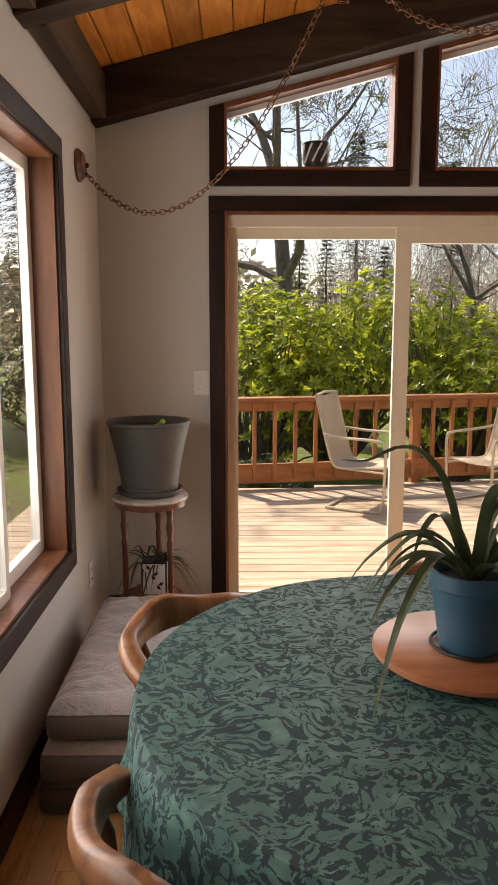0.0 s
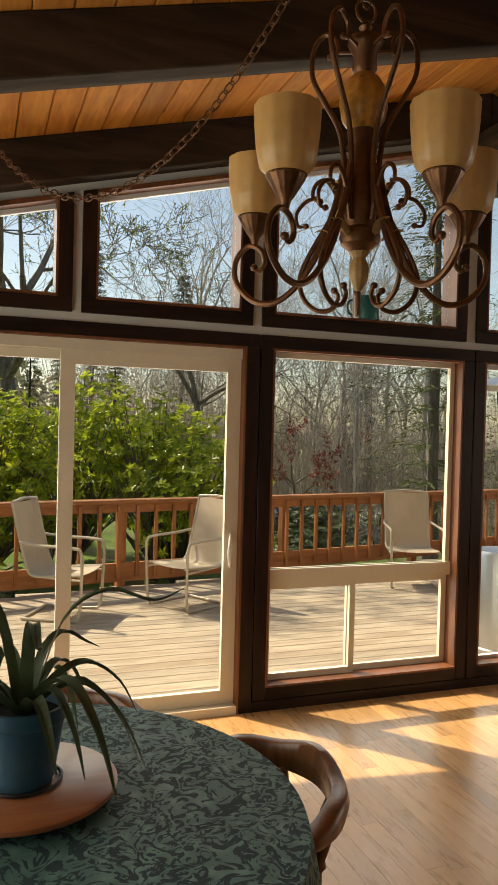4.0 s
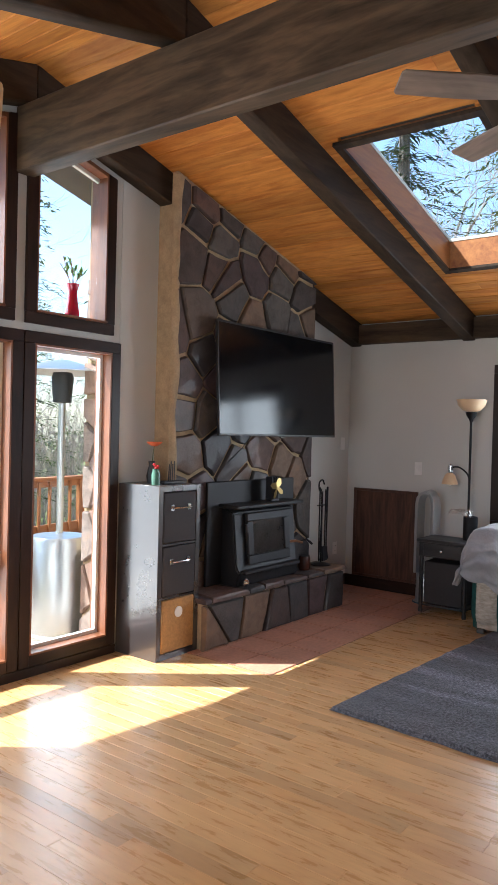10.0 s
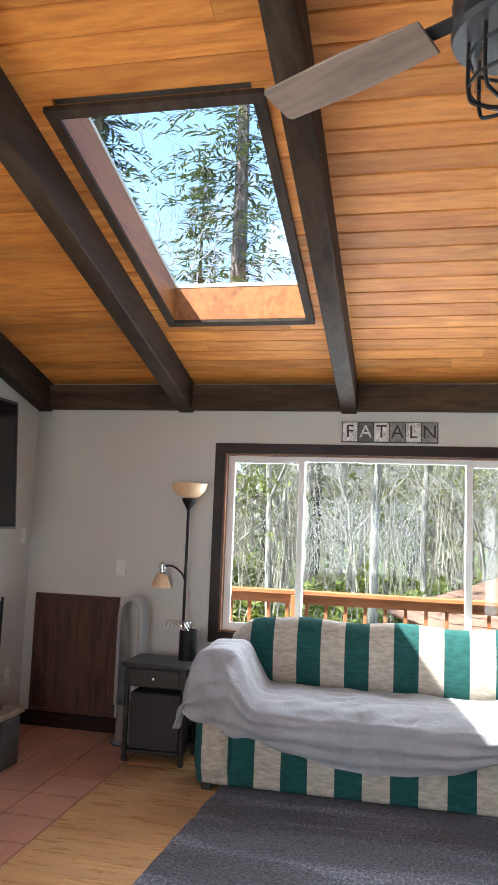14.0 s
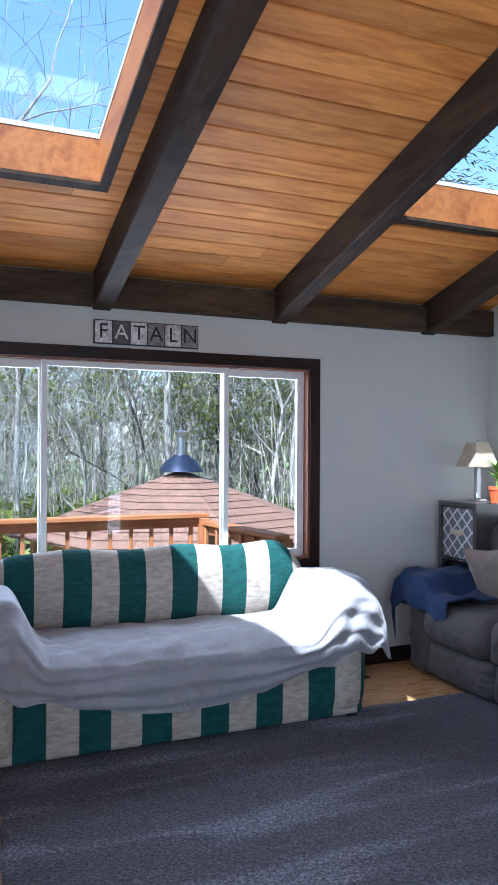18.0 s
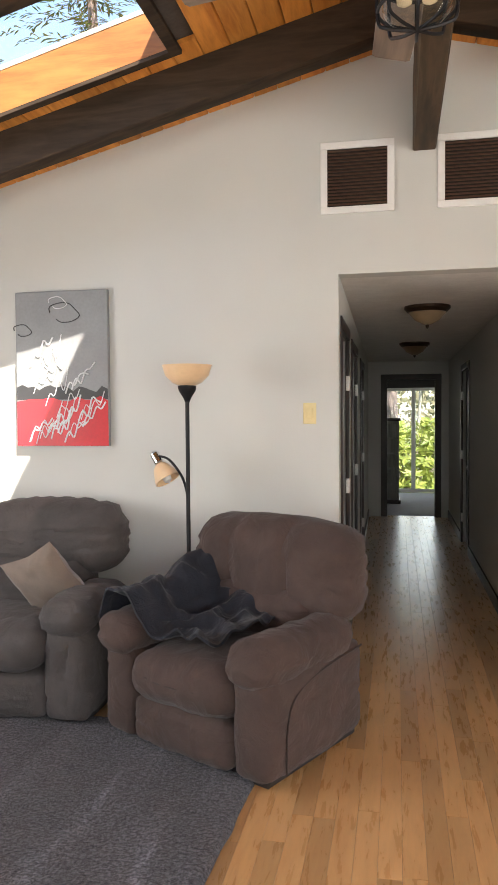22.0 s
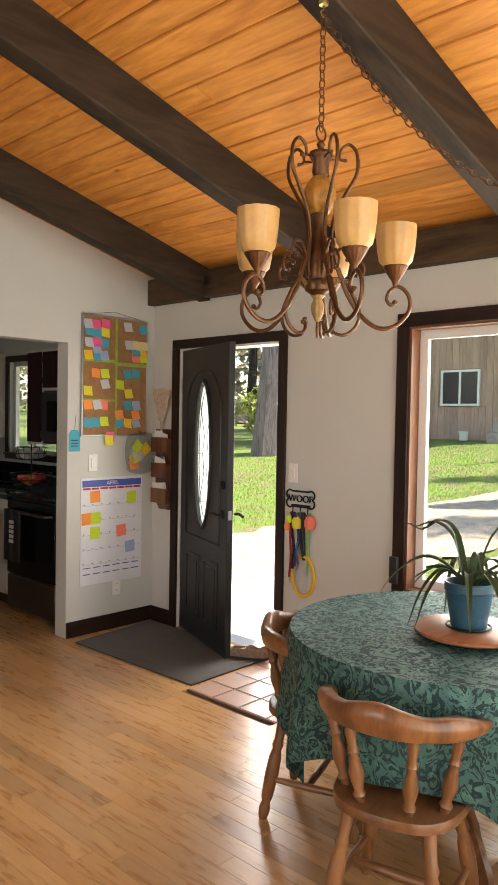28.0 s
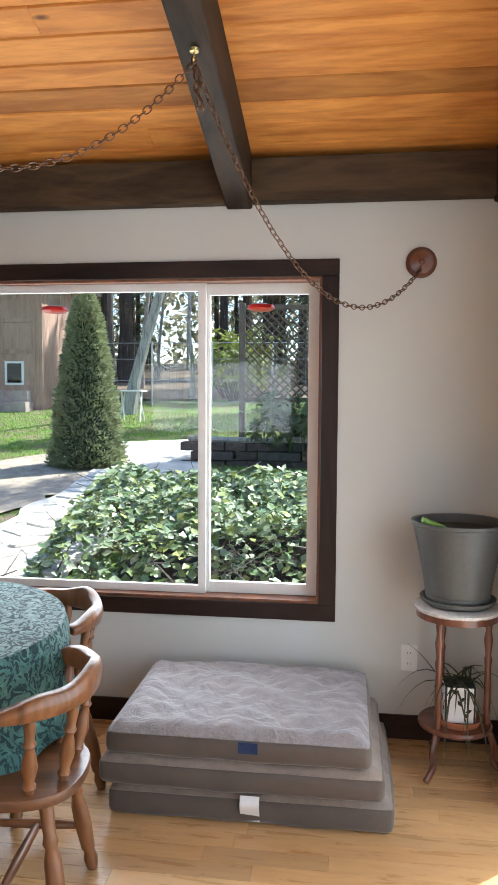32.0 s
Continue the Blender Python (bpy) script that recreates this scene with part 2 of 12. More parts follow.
for beam_wood in (BEAM, BEAM_Y, PINE, TRIM_X, TRIM_Y, TRIM_Z):
    beam_wood.node_tree.nodes["Principled BSDF"].inputs["Specular IOR Level"].default_value = 0.25
# ---- mesh helpers ----
def bm_box(bm, x0, x1, y0, y1, z0, z1, bevel=0.0, seg=1):
    vs = [bm.verts.new(p) for p in ((x0, y0, z0), (x1, y0, z0), (x1, y1, z0), (x0, y1, z0), (x0, y0, z1), (x1, y0, z1), (x1, y1, z1), (x0, y1, z1))]
    fs = [bm.faces.new([vs[i] for i in q]) for q in ((3, 2, 1, 0), (4, 5, 6, 7), (0, 1, 5, 4), (1, 2, 6, 5), (2, 3, 7, 6), (3, 0, 4, 7))]
    if bevel:
        es = {e for f in fs for e in f.edges}
        bmesh.ops.bevel(bm, geom=list(es), offset=bevel, segments=seg, affect="EDGES", profile=0.6)
    return vs


def box(x0, x1, y0, y1, z0, z1, bevel=0.0, seg=1):
    bm = bmesh.new()
    bm_box(bm, x0, x1, y0, y1, z0, z1, bevel, seg)
    return bm


def boxes(*rows, bevel=0.0):
    bm = bmesh.new()
    for r in rows:
        sub = box(*r, bevel=bevel)
        join(bm, sub)
    return bm


def join(bm, sub, m=None):
    """Adds the mesh sub to bm."""
    tmp = bpy.data.meshes.new("tmp")
    if m is not None:
        sub.transform(m)
    sub.to_mesh(tmp)
    sub.free()
    bm.from_mesh(tmp)
    bpy.data.meshes.remove(tmp)
    return bm


def lathe(profile, n=24, closed=True):
    """A turned body from (radius, height) pairs."""
    bm = bmesh.new()
    rings = []
    for r, z in profile:
        if r < 1e-5:
            rings.append([bm.verts.new((0, 0, z))])
        else:
            rings.append([bm.verts.new((r * math.cos(2 * math.pi * i / n), r * math.sin(2 * math.pi * i / n), z)) for i in range(n)])
    for a, b in zip(rings, rings[1:]):
        for i in range(n):
            j = (i + 1) % n
            if len(a) == 1 and len(b) == 1:
                continue
            if len(a) == 1:
                bm.faces.new((a[0], b[j], b[i]))
            elif len(b) == 1:
                bm.faces.new((a[i], a[j], b[0]))
            else:
                bm.faces.new((a[i], a[j], b[j], b[i]))
    if closed:
        for ring, flip in ((rings[0], True), (rings[-1], False)):
            if len(ring) > 2:
                bm.faces.new(list(reversed(ring)) if flip else ring)
    return bm


def tube(points, r, n=8, ends=True, radii=None):
    """A round bar along a line of points."""
    bm = bmesh.new()
    pts = [Vector(p) for p in points]
    rings, up = [], Vector((0.13, 0.27, 0.95)).normalized()
    for i, p in enumerate(pts):
        d = (pts[min(i + 1, len(pts) - 1)] - pts[max(i - 1, 0)])
        d = d.normalized() if d.length > 1e-9 else Vector((0, 0, 1))
        side = d.cross(up)
        if side.length < 1e-3:
            side = d.cross(Vector((1, 0, 0)))
        side.normalize()
        top = side.cross(d).normalized()
        up = top
        rr = radii[i] if radii else r
        rings.append([bm.verts.new(p + (side * math.cos(a) + top * math.sin(a)) * rr) for a in (2 * math.pi * k / n for k in range(n))])
    for a, b in zip(rings, rings[1:]):
        for k in range(n):
            bm.faces.new((a[k], a[(k + 1) % n], b[(k + 1) % n], b[k]))
    if ends:
        bm.faces.new(list(reversed(rings[0])))
        bm.faces.new(rings[-1])
    bmesh.ops.recalc_face_normals(bm, faces=bm.faces)
    return bm


def curve_pts(ctrl, n=8):
    """A smooth line through control points."""
    p = [Vector(c) for c in ctrl]
    out = []
    for i in range(len(p) - 1):
        a, b, c, d = p[max(i - 1, 0)], p[i], p[i + 1], p[min(i + 2, len(p) - 1)]
        for k in range(n):
            t = k / n
            out.append(0.5 * ((2 * b) + (c - a) * t + (2 * a - 5 * b + 4 * c - d) * t * t + (3 * b - a - 3 * c + d) * t ** 3))
    out.append(p[-1])
    return out


def prism(outline, z0, z1, bevel=0.0, seg=2):
    """A plate of an (x, y) outline between two heights."""
    bm = bmesh.new()
    lo = [bm.verts.new((x, y, z0)) for x, y in outline]
    hi = [bm.verts.new((x, y, z1)) for x, y in outline]
    bm.faces.new(list(reversed(lo)))
    bm.faces.new(hi)
    n = len(lo)
    for i in range(n):
        bm.faces.new((lo[i], lo[(i + 1) % n], hi[(i + 1) % n], hi[i]))
    bmesh.ops.recalc_face_normals(bm, faces=bm.faces)
    if bevel:
        es = [e for e in bm.edges if abs(e.verts[0].co.z - e.verts[1].co.z) < 1e-6]
        bmesh.ops.bevel(bm, geom=es, offset=bevel, segments=seg, affect="EDGES", profile=0.6)
    return bm


def cushion(x0, x1, y0, y1, z0, z1, r=0.06, puff=0.02, cuts=5, seed=0.0, rough=0.008):
    """A soft block: rounded, slightly bulging and uneven."""
    bm = box(x0, x1, y0, y1, z0, z1)
    bmesh.ops.bevel(bm, geom=bm.edges[:], offset=r, segments=3, affect="EDGES", profile=0.5)
    bmesh.ops.subdivide_edges(bm, edges=[e for e in bm.edges if e.calc_length() > 0.12], cuts=cuts, use_grid_fill=True)
    cx, cy, cz = (x0 + x1) / 2, (y0 + y1) / 2, (z0 + z1) / 2
    hx, hy, hz = (x1 - x0) / 2, (y1 - y0) / 2, (z1 - z0) / 2
    for v in bm.verts:
        u = Vector(((v.co.x - cx) / hx, (v.co.y - cy) / hy, (v.co.z - cz) / hz))
        bulge = Vector((u.x * (1 - u.y ** 2) * (1 - u.z ** 2), u.y * (1 - u.x ** 2) * (1 - u.z ** 2), u.z * (1 - u.x ** 2) * (1 - u.y ** 2)))
        v.co += bulge * puff + noise.noise_vector(v.co * 6 + Vector((seed, seed * 2, 0))) * rough
    return bm


def put(name, bm, material, smooth=False):
    me = bpy.data.meshes.new(name)
    bm.to_mesh(me)
    bm.free()
    me.materials.append(material)
    if smooth:
        for p in me.polygons:
            p.use_smooth = True
    return new(name, me)


def soften(ob, angle=40):
    me = ob.data
    for p in me.polygons:
        p.use_smooth = True
    lim = math.cos(radians(angle))
    bm = bmesh.new()
    bm.from_mesh(me)
    for e in bm.edges:
        if len(e.link_faces) == 2 and e.link_faces[0].normal.dot(e.link_faces[1].normal) < lim:
            e.smooth = False
    bm.to_mesh(me)
    bm.free()
    return ob


def part(name, bm, material, parent, label="", smooth=True, at=None):
    """Links a mesh as one object under a thing or under a part."""
    ob = put(name, bm, material)
    if smooth:
        soften(ob)
    ob.parent = parent
    if at is not None:
        ob.matrix_basis = at
    if label:
        tagged(ob, label)
    return ob


def thing(name, label, category, m=None, group="", kind=""):
    ob = new(name)
    ob.empty_display_size = 0.1
    if m is not None:
        ob.matrix_basis = m
    return tagged(ob, label, category, group, kind)


def single(name, bm, material, label, category, m=None, group="", kind="", smooth=True):
    ob = put(name, bm, material)
    if smooth:
        soften(ob)
    if m is not None:
        ob.matrix_basis = m
    return tagged(ob, label, category, group, kind)


def built(name, bm, material, label="", category="", smooth=False):
    """A piece of the setting."""
    ob = put(name, bm, material)
    if smooth:
        soften(ob)
    return tagged(ob, label, category, kind="structure")
# ---- the room ----
XR, YG, XM = 7.721, 5.387, 3.86
PITCH, APEX = 0.257, 3.58


def ceil_z(x):
    return APEX - PITCH * abs(x - XM)


def sheared(x0, x1, y0, y1, lo, hi):
    """A block that follows the roof slope, lo to hi above the ceiling plane."""
    bm = bmesh.new()
    vs = [bm.verts.new((x, y, ceil_z(x) + h)) for h in (lo, hi) for x, y in ((x0, y0), (x1, y0), (x1, y1), (x0, y1))]
    for q in ((3, 2, 1, 0), (4, 5, 6, 7), (0, 1, 5, 4), (1, 2, 6, 5), (2, 3, 7, 6), (3, 0, 4, 7)):
        bm.faces.new([vs[i] for i in q])
    return bm


# skylight openings: x0, x1, y0, y1
SKY1 = (5.14, 6.79, 3.16, 3.995)
SKY2 = (5.06, 6.70, 0.775, 1.62)

# walls: back (hall opening, kitchen opening), 0.13 thick behind y = 0
HX0, HX1, HZ = 3.226, 4.326, 2.322
KX0, KX1, KZ = 0.755, 3.086, 2.049
T = 0.13


def gable(x0, x1, y0, y1, zlow):
    """A wall piece from zlow up to the roof slope."""
    bm = bmesh.new()
    xs = [x0] + ([XM] if x0 < XM < x1 else []) + [x1]
    for a, b in zip(xs, xs[1:]):
        vs = [bm.verts.new((x, y, z)) for y in (y0, y1) for x, z in ((a, zlow), (b, zlow), (b, ceil_z(b) + 0.02), (a, ceil_z(a) + 0.02))]
        for q in ((0, 1, 2, 3), (7, 6, 5, 4), (0, 4, 5, 1), (1, 5, 6, 2), (2, 6, 7, 3), (3, 7, 4, 0)):
            bm.faces.new([vs[i] for i in q])
    bmesh.ops.remove_doubles(bm, verts=bm.verts, dist=1e-5)
    bmesh.ops.recalc_face_normals(bm, faces=bm.faces)
    return bm


wall = bmesh.new()
join(wall, gable(-T, XR + T, -T, 0, HZ))
join(wall, box(HX1, XR + T, -T, 0, -0.02, HZ))
join(wall, box(KX0, HX0, -T, 0, KZ, HZ))
join(wall, box(KX1, HX0, -T, 0, -0.02, KZ))
join(wall, box(-T, KX0, -T, 0, -0.02, HZ))
built("wall_south", wall, WALL, "pale grey painted gable wall with a hall and kitchen opening", "wall")

# left wall with the entry door and the wide window
DY0, DY1, DZ = 0.30, 1.27, 2.05
WY0, WY1, WZ0, WZ1 = 2.225, 4.545, 0.60, 2.07
wall = boxes((-T, 0, 0, DY0, -0.02, 2.62), (-T, 0, DY0, DY1, DZ, 2.62), (-T, 0, DY1, WY0, -0.02, 2.62),
             (-T, 0, WY0, WY1, -0.02, WZ0), (-T, 0, WY0, WY1, WZ1, 2.62), (-T, 0, WY1, YG + T, -0.02, 2.62))
built("wall_west", wall, WALL, "pale grey painted wall with the entry door and a wide window", "wall")

# right wall with a wide window
RY0, RY1, RZ0, RZ1 = 1.53, 3.86, 0.78, 2.07
wall = boxes((XR, XR + T, 0, RY0, -0.02, 2.62), (XR, XR + T, RY0, RY1, -0.02, RZ0), (XR, XR + T, RY0, RY1, RZ1, 2.62), (XR, XR + T, RY1, YG + T, -0.02, 2.62))
built("wall_east", wall, WALL, "pale grey painted wall with a wide window", "wall")

# glass wall: plain parts, posts and rails between the windows
GX = (0.60, 2.40, 2.555, 3.80, 3.955, 4.56)   # clear openings: door, picture window, tall window
GZ0, GZ1, TZ0 = 0.13, 2.00, 2.185
TX = (0.60, 1.40, 1.585, 2.36, 2.555, 3.74, 3.955, 4.50)


def top_under(x):
    return ceil_z(x) - 0.26


wall = gable(4.64, XR + T, YG, YG + T, -0.02)
join(wall, gable(-T, 0.53, YG, YG + T, -0.02))
join(wall, gable(0.53, 4.64, YG + 0.004, YG + T, 2.07))
bmesh.ops.recalc_face_normals(wall, faces=wall.faces)
for x0, x1 in ((0.53, GX[0]), (GX[1], GX[2]), (GX[3], GX[4]), (GX[5], 4.64)):
    join(wall, box(x0, x1, YG + 0.004, YG + T, -0.02, 2.07))
for x0, x1, z in ((GX[0], GX[1], 0.0), (GX[2], GX[3], GZ0), (GX[4], GX[5], GZ0)):
    join(wall, box(x0, x1, YG + 0.004, YG + T, GZ1, 2.07))
    if z:
        join(wall, box(x0, x1, YG + 0.004, YG + T, -0.02, z))
glass_wall = built("wall_north", wall, WALL, "pale painted gable wall full of dark-framed windows", "wall")


def cut(target, cutter):
    """Cuts a shape out of a wall."""
    c = put("cutter", cutter, WALL)
    md = target.modifiers.new("cut", "BOOLEAN")
    md.operation, md.object, md.solver = "DIFFERENCE", c, "EXACT"
    dg = bpy.context.evaluated_depsgraph_get()
    me = bpy.data.meshes.new_from_object(target.evaluated_get(dg))
    target.modifiers.clear()
    target.data = me
    bpy.data.objects.remove(c)


def slant(x0, x1, y0, y1, z0):
    """A transom's outline: level below, sloping with the roof above."""
    bm = bmesh.new()
    vs = [bm.verts.new((x, y, z)) for y in (y0, y1) for x, z in ((x0, z0), (x1, z0), (x1, top_under(x1)), (x0, top_under(x0)))]
    for q in ((0, 1, 2, 3), (7, 6, 5, 4), (0, 4, 5, 1), (1, 5, 6, 2), (2, 6, 7, 3), (3, 7, 4, 0)):
        bm.faces.new([vs[i] for i in q])
    bmesh.ops.recalc_face_normals(bm, faces=bm.faces)
    return bm


for i in range(0, 8, 2):
    cut(glass_wall, slant(TX[i], TX[i + 1], YG - 0.2, YG + 0.4, TZ0))

HEND0 = -7.22
# floor base under the boards
built("floor", boxes((-T, XR + T, -T, YG + T, -0.16, -0.012), (HX0 - 0.2, HX1 + 0.5, HEND0, -T, -0.16, -0.012), (-T, HX0 - 0.2, -3.55, -T, -0.16, -0.012)), SUBFLOOR, "hardwood floor of narrow maple boards", "floor")

# ceiling of pine boards in one mesh
ceiling = bmesh.new()
PW, GAP = 0.134, 0.004
rng = random.Random(5)


def plank(x0, x1, y0, y1):
    bm = sheared(x0 + GAP / 2, x1 - GAP / 2, y0, y1, 0.0, 0.022)
    low = [e for e in bm.edges if all(v.co.z < ceil_z(v.co.x) + 0.01 for v in e.verts) and abs(e.verts[0].co.y - e.verts[1].co.y) > 0.01]
    bmesh.ops.bevel(bm, geom=low, offset=0.005, segments=1, affect="EDGES")
    return bm


CY0, CY1 = -0.02, YG + 0.02
for side in (0, 1):
    n = int(3.86 / PW) + 1
    for i in range(n):
        a, b = i * PW, min((i + 1) * PW, 3.86)
        x0, x1 = (XM + a, XM + b) if side else (XM - b, XM - a)
        cutsy = [(CY0, CY1)]
        for s in ((SKY1, SKY2) if side else ()):
            if x1 > s[0] and x0 < s[1]:
                cutsy = [q for y0, y1 in cutsy for q in ((y0, min(y1, s[2])), (max(y0, s[3]), y1)) if q[1] - q[0] > 0.02]
        for y0, y1 in cutsy:
            pieces = [(x0, x1)]
            for s in ((SKY1, SKY2) if side else ()):
                if y0 < s[3] and y1 > s[2] and not (x1 > s[0] and x0 < s[1]):
                    pass
            ends = [y0]
            if y1 - y0 > 3:
                ends.append(y0 + rng.uniform(1.2, y1 - y0 - 1.2))
            ends.append(y1)
            for c, d in zip(ends, ends[1:]):
                join(ceiling, plank(x0, x1, c, d - 0.002))
built("ceiling", ceiling, PINE, "vaulted ceiling of knotty orange pine boards", "ceiling")

# roof deck above, with eaves, open at the skylights
ROOF = plain("roof_shingle", (0.10, 0.085, 0.075), 0.9, var=0.3, source="world")
roof = bmesh.new()
LO, HI = 0.03, 0.17
YR0, YR1 = -8.2, YG + 0.95
for x0, x1 in ((-1.0, XM), (XM, SKY2[0]), (SKY1[1], XR + 1.0)):
    join(roof, sheared(x0, x1, YR0, YR1, LO, HI))
XA, XB = SKY2[0], SKY1[1]
join(roof, sheared(XA, XB, YR0, SKY2[2], LO, HI))
join(roof, sheared(XA, XB, SKY2[3], SKY1[2], LO, HI))
join(roof, sheared(XA, XB, SKY1[3], YR1, LO, HI))
join(roof, sheared(SKY2[1], XB, SKY2[2], SKY2[3], LO, HI))
join(roof, sheared(XA, SKY1[0], SKY1[2], SKY1[3], LO, HI))
built("roof", roof, ROOF, "low-pitched roof with wide eaves", "roof")

# rafters, ridge beam and wall plates
RAFT = (0.56, 1.765, 2.96, 4.175, 5.325)


def rafter(y, x0, x1, d=0.22, w=0.115):
    bm = sheared(x0, x1, y - w / 2, y + w / 2, -d, -0.001)
    bmesh.ops.bevel(bm, geom=bm.edges[:], offset=0.006, segments=1, affect="EDGES")
    return bm


for y in RAFT:
    for x0, x1 in ((0.003, XM - 0.001), (XM + 0.001, XR - 0.003)):
        single("rafter", rafter(y, x0, x1), BEAM, "rough dark-stained timber rafter under the pine ceiling", "beam", group="ceiling rafters", kind="structure")
single("ridge_beam", box(XM - 0.062, XM + 0.062, 0.003, YG - 0.003, 2.968, 3.345, 0.008), BEAM_Y, "rough-sawn grey-brown ridge beam carrying the rafters", "beam", kind="structure")
for x0, x1, n in ((0.003, 0.075, "wall_plate"), (XR - 0.075, XR - 0.003, "wall_plate")):
    ys = [0.003] + [v for y in RAFT[:4] for v in (y - 0.0585, y + 0.0585)] + [RAFT[4] - 0.0585]
    for a, b in zip(ys[::2], ys[1::2]):
        single(n, box(x0, x1, a, b, 2.385, 2.572, 0.004), BEAM_Y, "dark timber plate along the wall under the ceiling", "beam", group="wall plates", kind="structure")


def skylight(s, name):
    x0, x1, y0, y1 = s
    t = 0.02
    ob = thing(name, "skylight with a pine-lined shaft and dark trim between the rafters", "skylight", kind="structure")
    for r in ((x0 - t, x0 + 0.001, y0 - t, y1 + t), (x1 - 0.001, x1 + t, y0 - t, y1 + t), (x0 + 0.001, x1 - 0.001, y0 - t, y0 + 0.001), (x0 + 0.001, x1 - 0.001, y1 - 0.001, y1 + t)):
        part("shaft_board", sheared(*r, -0.004, 0.20), PINEW, ob, "orange pine lining", smooth=False)
    tr = 0.05
    for r in ((x0 - tr, x0, y0 - tr, y1 + tr), (x1, x1 + tr, y0 - tr, y1 + tr), (x0, x1, y0 - tr, y0), (x0, x1, y1, y1 + tr)):
        part("trim", sheared(*r, -0.022, -0.001), BEAM, ob, smooth=False)
    part("glass", sheared(x0, x1, y0, y1, 0.205, 0.215), GLASS, ob, "clear skylight glass", smooth=False).visible_shadow = False
    fr = bmesh.new()
    for r in ((x0 - 0.03, x0 + 0.004, y0, y1), (x1 - 0.004, x1 + 0.03, y0, y1), (x0, x1, y0 - 0.03, y0 + 0.004), (x0, x1, y1 - 0.004, y1 + 0.03)):
        join(fr, sheared(*r, 0.202, 0.225))
    part("frame", fr, VINYL, ob, "pale frame", smooth=False)


PINEW = wood("skylight_pine", (0.21, 0.066, 0.012), (0.38, 0.148, 0.034), "x", 0.5, vary=0.1, knots=2.2)
skylight(SKY1, "skylight_1")
skylight(SKY2, "skylight_2")

# window and door trim, built as four boards round an opening
def trim_x(parent, x, side, y0, y1, z0, z1, w, t=0.02, bottom=True):
    """Casing on a wall that runs along y; the opening is y0 to y1, z0 to z1."""
    a, b = (x, x + t) if side > 0 else (x - t, x)
    part("casing", box(a, b, y0 - w, y1 + w, z1, z1 + w, 0.003), TRIM_Y, parent)
    part("casing", box(a, b, y0 - w, y0, z0, z1, 0.003), TRIM_Z, parent)
    part("casing", box(a, b, y1, y1 + w, z0, z1, 0.003), TRIM_Z, parent)
    if bottom:
        part("casing", box(a, b, y0 - w, y1 + w, z0 - w, z0, 0.003), TRIM_Y, parent)


def reveal_x(parent, x0, x1, y0, y1, z0, z1, mat=None):
    mat = mat or JAMB
    t = 0.012
    part("jamb", box(x0, x1, y0, y0 + t, z0, z1), mat, parent)
    part("jamb", box(x0, x1, y1 - t, y1, z0, z1), mat, parent)
    part("jamb", box(x0, x1, y0 + t, y1 - t, z1 - t, z1), mat, parent)
    part("jamb", box(x0, x1, y0 + t, y1 - t, z0, z0 + t), mat, parent)


def sash_x(parent, x, y0, y1, z0, z1, w, mat, d=0.03):
    """A sash with its pane, in a wall that runs along y."""
    s = part("sash", boxes((x, x + d, y0, y0 + w, z0, z1), (x, x + d, y1 - w, y1, z0, z1), (x, x + d, y0 + w, y1 - w, z1 - w, z1), (x, x + d, y0 + w, y1 - w, z0, z0 + w)), mat, parent, smooth=False)
    p = part("pane", box(x + d / 2 - 0.003, x + d / 2 + 0.003, y0 + w, y1 - w, z0 + w, z1 - w), GLASS, s, smooth=False)
    p.visible_shadow = False
    return s


win = thing("window_1", "wide three-part window with pale sashes and dark wood casing", "window", kind="structure")
trim_x(win, 0.0, 1, WY0, WY1, WZ0, WZ1, 0.075)
reveal_x(win, -T, 0.003, WY0, WY1, WZ0, WZ1)
sash_x(win, -0.115, WY0 + 0.013, 2.865, WZ0 + 0.013, WZ1 - 0.013, 0.05, VINYL_W)
sash_x(win, -0.08, 2.82, 4.01, WZ0 + 0.013, WZ1 - 0.013, 0.035, VINYL_W, 0.025)
sash_x(win, -0.115, 3.975, WY1 - 0.013, WZ0 + 0.013, WZ1 - 0.013, 0.05, VINYL_W)

win = thing("window_2", "wide three-part window with pale sashes and dark wood casing behind the sofa", "window", kind="structure")
trim_x(win, XR, -1, RY0, RY1, RZ0, RZ1, 0.075)
reveal_x(win, XR - 0.003, XR + T, RY0, RY1, RZ0, RZ1)
sash_x(win, XR + 0.06, RY0 + 0.013, 2.15, RZ0 + 0.013, RZ1 - 0.013, 0.05, VINYL_W)
sash_x(win, XR + 0.03, 2.11, 3.31, RZ0 + 0.013, RZ1 - 0.013, 0.035, VINYL_W, 0.025)
sash_x(win, XR + 0.06, 3.27, RY1 - 0.013, RZ0 + 0.013, RZ1 - 0.013, 0.05, VINYL_W)


# glass wall windows
def casing_g(parent, x0, x1, z0, z1, w=0.075, bottom=True, wl=None, wr=None):
    wl, wr = wl or w, wr or w
    a, b = YG - 0.022, YG + 0.002
    part("casing", box(x0 - wl, x1 + wr, a, b, z1, z1 + 0.07, 0.003), TRIM_X, parent)
    zb = z0 - (0.07 if bottom else 0)
    part("casing", box(x0 - wl, x0, a, b, zb, z1, 0.003), TRIM_Z, parent)
    part("casing", box(x1, x1 + wr, a, b, zb, z1, 0.003), TRIM_Z, parent)
    if bottom:
        part("casing", box(x0, x1, a, b, z0 - 0.07, z0, 0.003), TRIM_X, parent)


